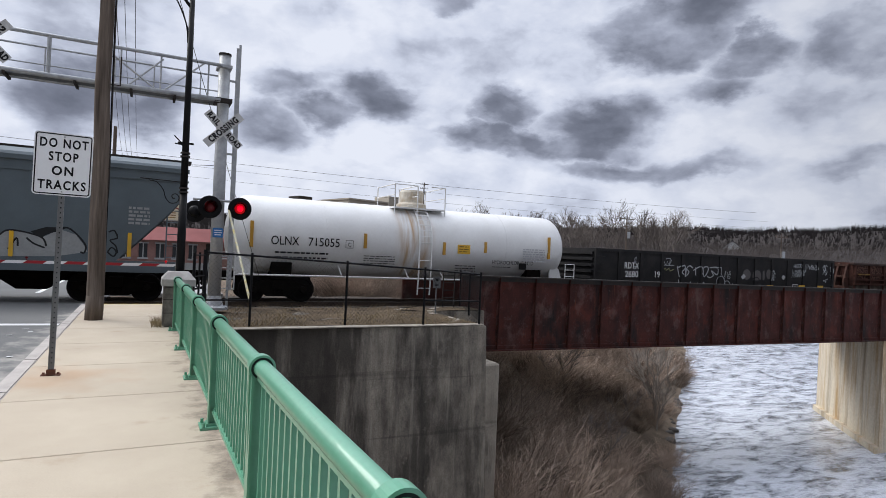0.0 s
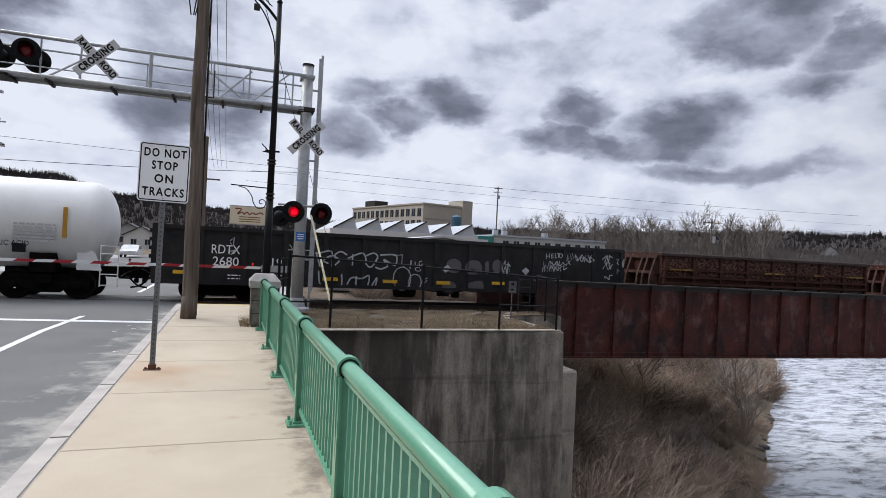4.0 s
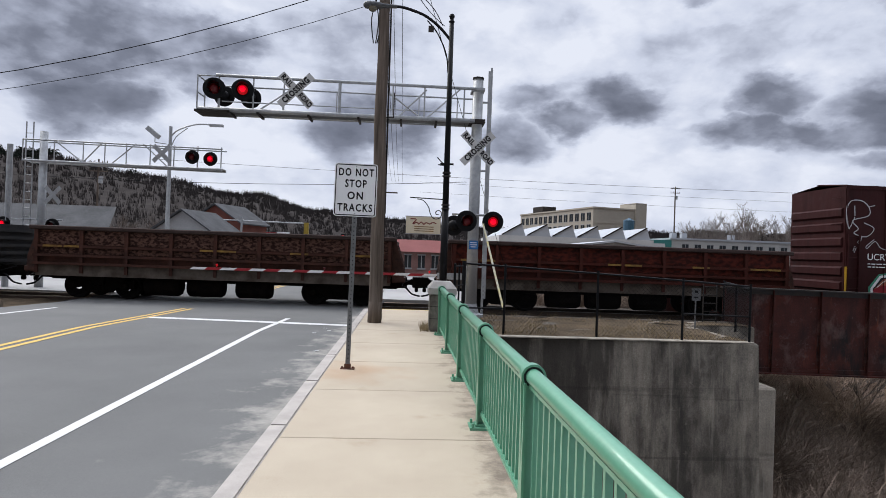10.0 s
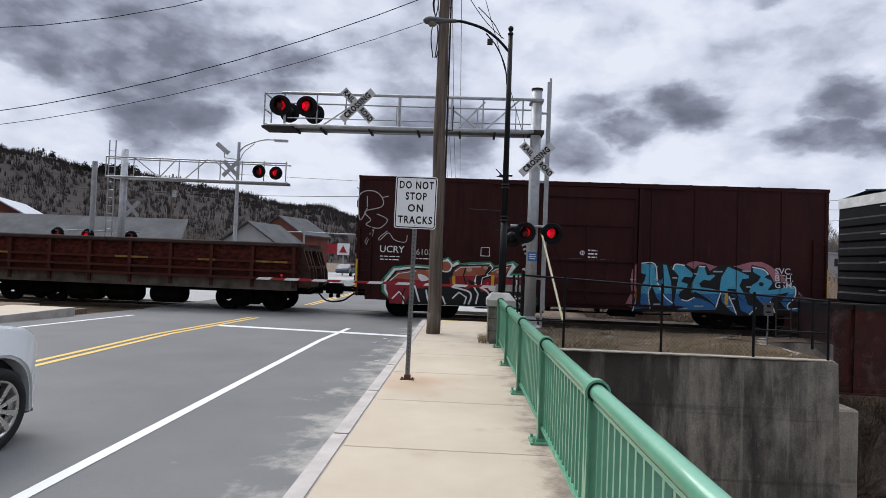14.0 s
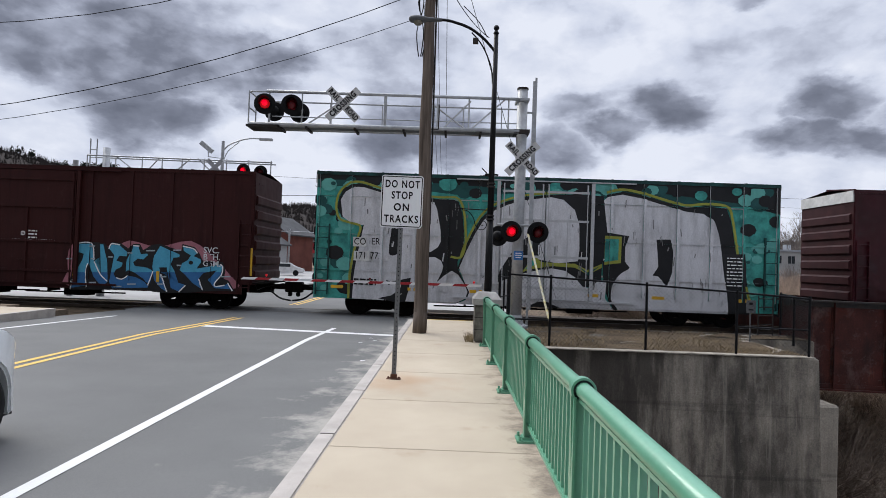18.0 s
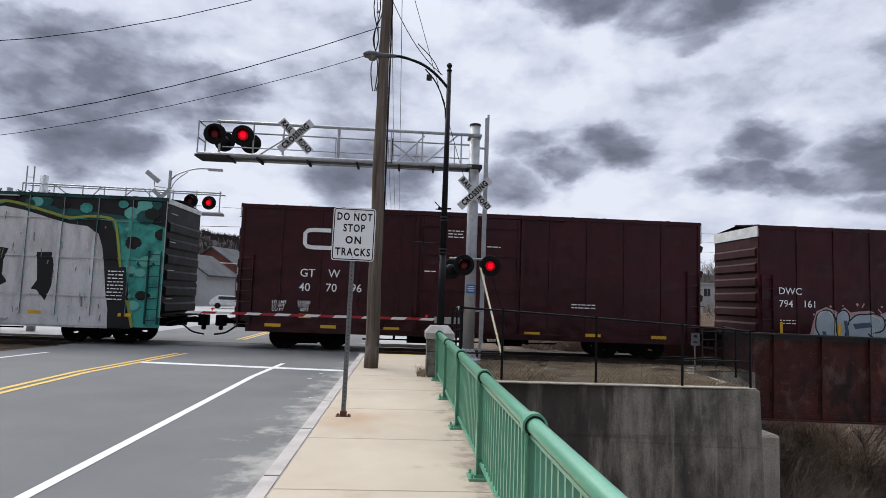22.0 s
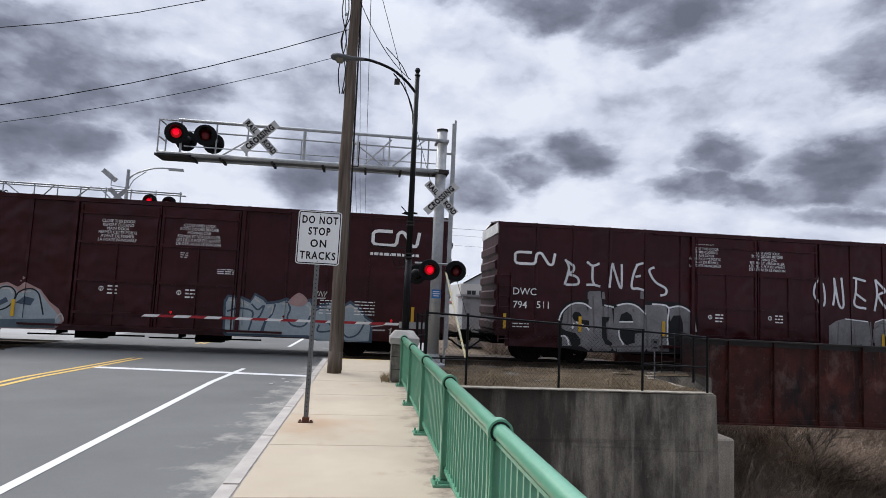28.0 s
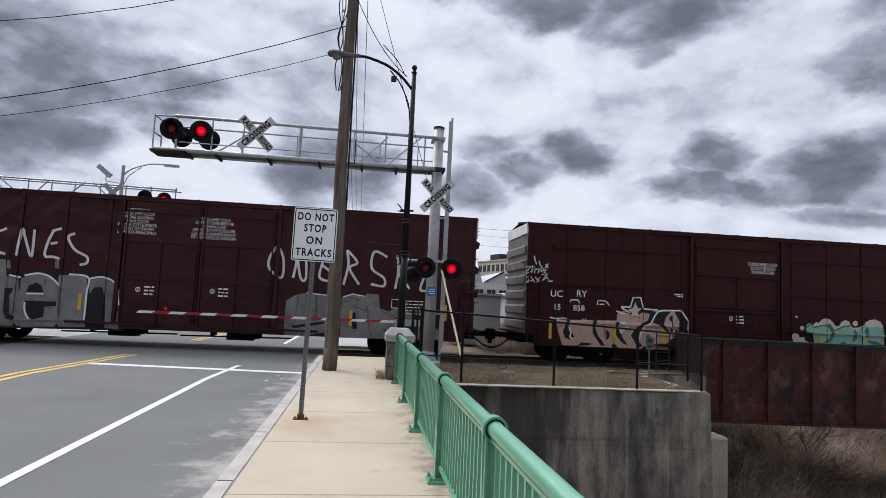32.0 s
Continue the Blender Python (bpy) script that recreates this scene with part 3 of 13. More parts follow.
def smooth_line(pts, n=6, closed=False):
    """Points along a soft curve through the given ones."""
    k = len(pts)
    out = []
    for i in range(k if closed else k - 1):
        p0, p1, p2, p3 = (pts[(i + j - 1) % k] if closed else pts[min(max(i + j - 1, 0), k - 1)] for j in range(4))
        for s in range(n):
            t = s / n
            out.append(tuple(0.5 * (2 * b + (c - a) * t + (2 * a - 5 * b + 4 * c - d) * t * t + (3 * b - a - 3 * c + d) * t ** 3) for a, b, c, d in zip(p0, p1, p2, p3)))
    if not closed:
        out.append(tuple(pts[-1]))
    return out


TEXTS = {}


def text_mesh(words, size, align="CENTER", bold=0.0, spacing=1.0):
    key = (words, size, align, bold, spacing)
    if key not in TEXTS:
        cu = bpy.data.curves.new("words", "FONT")
        cu.body, cu.size, cu.align_x, cu.align_y, cu.offset, cu.space_character, cu.resolution_u = words, size, align, "CENTER", bold, spacing, 3
        ob = bpy.data.objects.new("words", cu)
        scene.collection.objects.link(ob)
        bpy.context.view_layer.update()
        TEXTS[key] = bpy.data.meshes.new_from_object(ob.evaluated_get(bpy.context.evaluated_depsgraph_get()))
        bpy.data.objects.remove(ob)
    return TEXTS[key].copy()


def lettering(words, size, material, parent, m, align="CENTER", bold=0.0, spacing=1.0, name="lettering", sx=1.0):
    """Words standing on a wall that faces -y, at the pose m in the parent's space."""
    me = text_mesh(words, size, align, bold, spacing)
    me.transform(pose(0, 0, 0, 90) @ Matrix.Diagonal((sx, 1, 1, 1)))
    me.materials.clear()
    me.materials.append(material)
    ob = new(name, me)
    ob.parent = parent
    ob.matrix_basis = m
    return ob


# Where the track lies: its centre line and its rails.
TRACK_SLOPE, TRACK_Y, RAIL_Z = -0.0105, 22.50, -0.34


def track_y(x):
    return TRACK_Y + TRACK_SLOPE * x


def road_z(y):
    """The road falls a little towards the crossing."""
    return -0.15 - 0.20 * min(max((y - 13.0) / 7.5, 0.0), 1.0)

# ---- the ground and the river ----
def bank_side(x, y):
    """How far a place lies towards the river from the foot of the bank."""
    return ((x - 21.8) * 18.7 - (y - 17.0) * 22.0) / 28.87


WATER_Z = -8.53


def ground_z(x, y):
    u = bank_side(x, y)
    lump = noise.noise(Vector((x * 0.25, y * 0.25, 0))) * 0.5 + noise.noise(Vector((x * 0.9, y * 0.9, 3))) * 0.15
    if x > 0.9 and y < 13.9 and u < 2:
        return -8.0 + lump * 0.5
    if u < -20.5:
        return -0.50
    if u < 2:
        s = (u + 20.5) / 22.5
        return -0.50 - 8.6 * (s * s * (3 - 2 * s)) + lump * min(1, 4 * s) * (0.8 if u < -5 else 0.25)
    if u < 79:
        return -9.6
    return min(-9.6 + (u - 79) * 0.4, 1.5) + lump


def axis_steps(near0, near1, step, far):
    out, v, s = [], near0, step
    while v < near1:
        out.append(v)
        v += step
    out.append(near1)
    v = near1
    while v < far:
        s *= 1.35
        v += s
        out.append(min(v, far))
    v, s = near0, step
    while v > -far:
        s *= 1.35
        v -= s
        out.insert(0, max(v, -far))
    return out


def build_ground():
    xs, ys = axis_steps(-2, 44, 0.8, 2600), axis_steps(-4, 44, 0.8, 2600)
    verts = [(x, y, ground_z(x, y)) for y in ys for x in xs]
    k = len(xs)
    faces = [(j * k + i, j * k + i + 1, (j + 1) * k + i + 1, (j + 1) * k + i) for j in range(len(ys) - 1) for i in range(k - 1)]
    me = bpy.data.meshes.new("ground")
    me.from_pydata(verts, [], faces)
    me.materials.append(M_EARTH)
    for p in me.polygons:
        p.use_smooth = True
    tagged(new("ground", me), "brown wooded earth falling to the river", "ground", kind="structure")


def water_material():
    m = bpy.data.materials.new("river_water")
    m.use_nodes = True
    n, l = m.node_tree.nodes, m.node_tree.links
    b = n["Principled BSDF"]
    b.inputs["Base Color"].default_value = (0.022, 0.026, 0.030, 1)
    b.inputs["Roughness"].default_value = 0.08
    b.inputs["IOR"].default_value = 1.5
    tc = n.new("ShaderNodeTexCoord")
    mp = n.new("ShaderNodeMapping")
    mp.inputs["Rotation"].default_value = (0, 0, radians(55))
    mp.inputs["Scale"].default_value = (0.42, 1.0, 1)
    l.new(tc.outputs["Object"], mp.inputs["Vector"])
    heights = []
    for sc, det in ((1.1, 7.0), (4.5, 8.0)):
        t = n.new("ShaderNodeTexNoise")
        t.inputs["Scale"].default_value, t.inputs["Detail"].default_value = sc, det
        t.inputs["Distortion"].default_value = 0.9
        l.new(mp.outputs[0], t.inputs["Vector"])
        heights.append(t.outputs["Fac"])
    add = n.new("ShaderNodeMath")
    add.operation = "MULTIPLY_ADD"
    l.new(heights[1], add.inputs[0])
    add.inputs[1].default_value = 0.45
    l.new(heights[0], add.inputs[2])
    bp = n.new("ShaderNodeBump")
    bp.inputs["Strength"].default_value, bp.inputs["Distance"].default_value = 0.8, 0.22
    l.new(add.outputs[0], bp.inputs["Height"])
    l.new(bp.outputs[0], b.inputs["Normal"])
    # broken foam and sky reflection on the crests, both painted into the colour
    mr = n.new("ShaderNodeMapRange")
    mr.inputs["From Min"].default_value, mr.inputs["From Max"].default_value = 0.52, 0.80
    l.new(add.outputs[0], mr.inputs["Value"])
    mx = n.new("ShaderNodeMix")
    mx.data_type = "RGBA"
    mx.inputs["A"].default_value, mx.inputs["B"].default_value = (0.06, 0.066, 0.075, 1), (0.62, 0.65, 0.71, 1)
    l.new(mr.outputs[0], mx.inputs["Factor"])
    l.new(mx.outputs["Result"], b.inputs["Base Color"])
    return m


def build_river():
    bm = bmesh.new()
    along, across = Vector((22, 18.7, 0)).normalized(), Vector((18.7, -22, 0)).normalized()
    base = Vector((21.8, 17.0, WATER_Z))
    vs = [[bm.verts.new(base + along * a + across * c) for c in (-4, 20, 50, 82)] for a in (-150, -40, 20, 100, 500)]
    for r0, r1 in zip(vs[:-1], vs[1:]):
        for i in range(3):
            bm.faces.new((r0[i], r1[i], r1[i + 1], r0[i + 1]))
    bmesh.ops.recalc_face_normals(bm, faces=bm.faces)
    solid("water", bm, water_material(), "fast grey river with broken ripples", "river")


build_ground()
build_river()


# ---- the road, its paint and the pavements ----
def strip(x0, x1, ys, lift, x_of=None):
    bm = bmesh.new()
    rows = [[bm.verts.new((x, y, road_z(y) + lift)) for x in (x0, x1)] for y in ys]
    for a, b in zip(rows[:-1], rows[1:]):
        bm.faces.new((a[0], a[1], b[1], b[0]))
    return bm


NEAR_Y = [-30, -10, 0, 6, 10, 13, 14.5, 16, 17.5, 19, 20.3]
bm = bmesh.new()
rows = [[bm.verts.new((x, y, road_z(y))) for x in (-11.4, -6.8, -3.3, -1.25)] for y in NEAR_Y + [24.8, 30, 60, 100, 160]]
for a, b in zip(rows[:-1], rows[1:]):
    for i in range(3):
        bm.faces.new((a[i], a[i + 1], b[i + 1], b[i]))
solid("road", bm, M_ASPHALT, "grey asphalt road over the level crossing", "road")
solid("road", B((-80, -11.4, 24.8, 90, -0.6, -0.37), (-1.25, 3.0, 25.5, 90, -0.6, -0.375)), mat("pale_lot", (0.34, 0.335, 0.325), 0.9, other=(0.26, 0.255, 0.25), scale=0.2, var=0.08, grain=30, bump=0.2),
      "pale worn asphalt of the junction beyond the tracks", "road")
solid("road_marking", strip(-3.29, -3.165, [y for y in NEAR_Y if y < 16] + [16.2], 0.006), M_LINE, "solid white edge line on the road", "road line")
solid("road_marking", strip(-3.31, -3.16, [25, 30, 45], 0.006), M_LINE, "white edge line beyond the crossing", "road line")
bm = bmesh.new()
q = [bm.verts.new((x, y, road_z(y) + 0.007)) for x, y in ((-6.55, 15.25), (-1.45, 14.55), (-1.45, 14.92), (-6.55, 15.63))]
bm.faces.new(q)
solid("road_marking", bm, M_LINE, "white stop line before the tracks", "stop line")
for dx, lab in ((0, "yellow centre line"), (0.25, "second yellow centre line")):
    solid("road_marking", strip(-6.95 + dx, -6.83 + dx, [y for y in NEAR_Y if y < 18] + [18.6], 0.006), M_YLINE, lab + " on grey asphalt", "road line")
    solid("road_marking", strip(-6.95 + dx, -6.83 + dx, [25, 30, 50], 0.006), M_YLINE, lab + " beyond the tracks", "road line")
solid("road_marking", strip(-10.20, -10.06, [-10, 6, 12, 13, 14.5, 17.6], 0.006), M_LINE, "white line along the far kerb", "road line")
# scraps of litter and leaves on the asphalt
bm = bmesh.new()
random.seed(12)
for cx, cy in ((-2.0, 12.9), (-1.75, 13.4), (-1.6, 10.6), (-1.9, 13.9)):
    bar(bm, (cx - 0.04, cy, road_z(cy) + 0.008), (cx + 0.04, cy + random.uniform(-0.04, 0.04), road_z(cy) + 0.012), 0.05, 0.006)
solid("road_litter", bm, M_LINE, "small pale scraps scattered on the asphalt", "litter", kind="stuff")

# kerb stones
kerb = thing("kerb", "pale granite kerb stones along the pavement", "kerb", kind="structure")
ke = None
y = -4.0
while y < 17.0:
    L = 1.93
    if ke is None:
        bm = B((-1.27, -1.105, 0.006, L - 0.006, -0.45, 0.0))
        bmesh.ops.bevel(bm, geom=[e for e in bm.edges if all(v.co.z > -0.01 for v in e.verts)], offset=0.012, segments=2, affect="EDGES")
        ke = part("kerb_stone", bm, M_KERB, kerb)
        ke.matrix_basis = pose(0, y, 0)
    else:
        again(ke, pose(0, y, 0))
    y += L
# pavement slabs, with a joint between each two
walkway = thing("pavement", "tan concrete pavement with rust-stained joints", "pavement", kind="structure")
for y0, y1 in ((-5.0, -1.9), (-1.9, 1.7), (1.7, 5.28), (5.28, 7.12), (7.12, 8.95), (8.95, 10.8), (10.8, 12.6), (12.6, 14.4), (14.4, 17.2)):
    bm = B((-1.10, 0.93 if y1 < 12.7 else 1.15, y0 + 0.005, y1 - 0.005, -0.30, 0.0))
    bmesh.ops.bevel(bm, geom=[e for e in bm.edges if all(v.co.z > -0.01 for v in e.verts)], offset=0.008, segments=1, affect="EDGES")
    part("slab", bm, M_WALK, walkway)
part("tactile_edge", B((-1.1, 1.0, 17.2, 17.5, -0.30, -0.02)), mat("tactile_yellow", (0.62, 0.42, 0.10), 0.8, var=0.1, bump=0.3), walkway, "yellow warning strip at the crossing")
# the other pavement
solid("pavement", B((-13.1, -11.4, -30, 16.5, -0.5, 0.0)), M_WALK, "tan concrete pavement across the road", "pavement")
solid("verge", B((-60, -13.1, -30, 17.6, -0.5, -0.03), (-13.1, -11.6, 16.5, 17.6, -0.5, -0.12)), M_EARTH, "brown earth verge behind the far pavement", "ground")
solid("kerb", B((-11.4, -11.24, -30, 16.5, -0.5, 0.0)), M_KERB, "granite kerb across the road", "kerb")
solid("bridge_deck", B((-16, 1.02, -30, 12.7, -0.95, -0.46)), M_STONE, "concrete edge beam of the road bridge", "bridge deck")

# ---- abutment and railway ----
def abutment():
    a = thing("abutment", "dark water-stained concrete abutment wall", "wall", kind="structure")
    bm = bmesh.new()
    pts = [(0.95, 13.95), (8.46, 13.70), (8.46, 17.4), (10.6, 17.4), (10.6, 18.75), (0.95, 18.75)]
    lo = [bm.verts.new((x + (0.25 if x > 5 else 0) * 1.0, y - (0.18 if y < 15 else 0), -9.8)) for x, y in pts]
    hi = [bm.verts.new((x, y, -0.24)) for x, y in pts]
    bm.faces.new(hi)
    for i in range(6):
        j = (i + 1) % 6
        bm.faces.new((lo[i], lo[j], hi[j], hi[i]))
    bmesh.ops.recalc_face_normals(bm, faces=bm.faces)
    bmesh.ops.bevel(bm, geom=[e for e in bm.edges if all(v.co.z > -1 for v in e.verts)], offset=0.03, segments=1, affect="EDGES")
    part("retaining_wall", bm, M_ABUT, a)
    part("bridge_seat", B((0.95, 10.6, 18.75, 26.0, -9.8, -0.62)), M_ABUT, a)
    part("coping", B((0.95, 8.40, 13.72, 14.0, -0.238, -0.215)), mat("worn_coping", (0.36, 0.32, 0.26), 0.9, other=(0.2, 0.18, 0.15), scale=4, var=0.15, bump=0.4), a, "worn pale edge of the wall top")
    bm = B((8.40, 9.22, 14.1, 18.0, -9.8, -1.38))
    bmesh.ops.bevel(bm, geom=bm.edges[:], offset=0.05, segments=1, affect="EDGES")
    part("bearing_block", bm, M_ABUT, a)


abutment()
bm = bmesh.new()
for gx0, gx1, gy0, gy1, gz in ((1.0, 8.38, 14.0, 17.4, -0.225), (1.0, 10.55, 17.4, 18.3, -0.225), (-60, -11.5, 18.2, 26.5, -0.44), (-1.2, 1.0, 17.5, 20.4, -0.33)):
    nx, ny = max(2, int((gx1 - gx0) / 0.5)), max(2, int((gy1 - gy0) / 0.5))
    g = [[bm.verts.new((gx0 + (gx1 - gx0) * i / nx, gy0 + (gy1 - gy0) * j / ny, gz - (0.30 if gy0 + (gy1 - gy0) * j / ny > 19.2 and gz > -0.3 else 0.0) + 0.05 * noise.noise(Vector((i * 0.9, j * 0.9, gx0))))) for i in range(nx + 1)] for j in range(ny + 1)]
    for j in range(ny):
        for i in range(nx):
            bm.faces.new((g[j][i], g[j][i + 1], g[j + 1][i + 1], g[j + 1][i]))
bm2 = bmesh.new()
g = [[bm2.verts.new((1.0 + 0.4775 * i, 18.3 + 0.38 * j, (-0.225 if j < 2 else -0.52) + 0.05 * noise.noise(Vector((i * 0.9, j * 0.9, 7))))) for i in range(21)] for j in range(22)]
for a, b in zip(g[:-1], g[1:]):
    for i in range(20):
        bm2.faces.new((a[i], a[i + 1], b[i + 1], b[i]))
# this ballast's colour is darkened to stand for shade below the wagons
solid("track_ballast", bm2, mat("oily_ballast", (0.075, 0.060, 0.047), 0.95, other=(0.035, 0.029, 0.025), scale=2.0, var=0.35, grain=24, bump=0.9, depth=0.04, spec=0.2), "ballast under the track, coloured darker for the train's shade", "ballast", kind="stuff", smooth=True)
solid("trackside_gravel", bm, M_GRAVEL, "tan gravel and dead grass beside the track", "gravel", kind="stuff", smooth=True)


def build_track():
    tr = thing("railway_track", "two steel rails on dark sleepers", "railway track", kind="structure")
    ang = math.degrees(math.atan(TRACK_SLOPE))
    for side in (-0.76, 0.76):
        bm = bmesh.new()
        box(bm, -90, 80, -0.036, 0.036, RAIL_Z - 0.04, RAIL_Z)
        box(bm, -90, 80, -0.012, 0.012, RAIL_Z - 0.13, RAIL_Z - 0.04)
        box(bm, -90, 80, -0.07, 0.07, RAIL_Z - 0.16, RAIL_Z - 0.13)
        part("rail", bm, M_RAIL, tr).matrix_basis = pose(0, TRACK_Y, 0, 0, 0, ang) @ pose(0, side, 0)
    first = None
    for i in range(40):
        x = 1.2 + i * 0.52 if i < 18 else -12 - (i - 18) * 0.6
        m = pose(x, track_y(x), 0, 0, 0, ang)
        if first is None:
            first = part("sleeper", B((-0.11, 0.11, -1.3, 1.3, RAIL_Z - 0.22, RAIL_Z - 0.15)), M_TIE, tr)
            first.matrix_basis = m
        else:
            again(first, m)
    # rubber and asphalt panels of the crossing
    for y0, y1 in ((-2.0, -0.86), (-0.66, 0.66), (0.86, 2.0)):
        part("crossing_panel", B((-11.6, -1.0, y0, y1, RAIL_Z - 0.12, RAIL_Z - 0.012)), mat("crossing_rubber", (0.06, 0.06, 0.062), 0.85, var=0.12, bump=0.3), tr).matrix_basis = pose(0, TRACK_Y, 0, 0, 0, ang)


build_track()


# ---- the railway bridge ----
def girder():
    g = thing("railway_bridge", "rust-red riveted plate girder bridge", "bridge", kind="structure")
    x0, y0, x1, y1 = 10.75, 19.35, 62.0, 17.6
    L = math.hypot(x1 - x0, y1 - y0)
    m = pose(x0, y0, 0, 0, math.degrees(math.atan(0.008)), math.degrees(math.atan2(y1 - y0, x1 - x0)))
    top, bot = 0.84, -1.95
    part("web", B((0, L, 0.10, 0.13, bot, top)), M_GIRD, g).matrix_basis = m
    part("top_flange", B((-0.05, L, -0.08, 0.32, top, top + 0.05)), M_DARK, g, "blackened top flange").matrix_basis = m
    part("top_angle", B((0, L, 0.05, 0.10, top - 0.16, top - 0.001)), M_DARK, g).matrix_basis = m
    part("bottom_flange", B((-0.05, L, -0.08, 0.32, bot - 0.05, bot)), M_GIRD, g).matrix_basis = m
    part("bottom_angle", B((0, L, 0.05, 0.10, bot + 0.001, bot + 0.15)), M_GIRD, g).matrix_basis = m
    st = None
    n = int(L / 1.62)
    for i in range(n + 1):
        mm = m @ pose(i * L / n, 0, 0)
        if st is None:
            st = part("stiffener", B((-0.055, 0.055, 0.075, 0.10, bot, top), (-0.008, 0.008, -0.03, 0.076, bot, top)), M_GIRD, g)
            st.matrix_basis = mm
        else:
            again(st, mm)
    rv = None
    for i in range(0, min(n, 14)):
        for k in range(12):
            bm = None
            mm = m @ pose(i * L / n + 0.035, 0.072, bot + 0.25 + k * 0.2)
            if rv is None:
                bm = bmesh.new()
                lathe(bm, [(0.018, 0.0), (0.012, 0.012), (0.0, 0.014)], pose(0, 0, 0, 90), 6)
                rv = part("rivet", bm, M_GIRD, g)
                rv.matrix_basis = mm
            else:
                again(rv, mm)
    # deck and the far girder
    part("deck", B((-0.2, L, 0.2, 6.2, -0.95, -0.62)), M_DARK, g, "dark timber and steel deck").matrix_basis = m
    part("far_girder", B((0, L, 6.2, 6.3, bot, top)), M_GIRD, g).matrix_basis = m
    for i in range(0, n, 2):
        part("floor_beam", B((-0.1, 0.1, 0.14, 6.2, bot + 0.1, -0.95)), M_DARK, g).matrix_basis = m @ pose(i * L / n, 0, 0)


girder()


def pier():
    p = thing("bridge_pier", "tan concrete river pier streaked with rust", "pier", kind="structure")
    bm = bmesh.new()
    foot = [(44.3, 26.0), (40.6, 22.0), (37.3, 18.35), (40.5, 18.2), (48.0, 25.0)]
    lo = [bm.verts.new((x, y, -10.0)) for x, y in foot]
    hi = [bm.verts.new((x + 0.35, y + 0.12, -2.22)) for x, y in foot]
    bm.faces.new(hi)
    for i in range(5):
        j = (i + 1) % 5
        bm.faces.new((lo[i], lo[j], hi[j], hi[i]))
    bmesh.ops.recalc_face_normals(bm, faces=bm.faces)
    part("pier_shaft", bm, M_PIER, p)
    bm = bmesh.new()
    lo = [bm.verts.new((x - 0.3, y + 0.05, -10.0)) for x, y in foot]
    hi = [bm.verts.new((x - 0.3, y + 0.05, WATER_Z + 0.35)) for x, y in foot]
    bm.faces.new(hi)
    for i in range(5):
        j = (i + 1) % 5
        bm.faces.new((lo[i], lo[j], hi[j], hi[i]))
    bmesh.ops.recalc_face_normals(bm, faces=bm.faces)
    part("footing", bm, M_PIER, p)


pier()

# ---- the green bridge railing ----
RAIL_X0, RAIL_DX = 0.815, -0.010
POSTS = [-4.8, -2.7, -0.6, 1.50, 3.58, 5.68, 7.80, 9.95, 12.10]


def rail_x(y):
    return RAIL_X0 + RAIL_DX * y


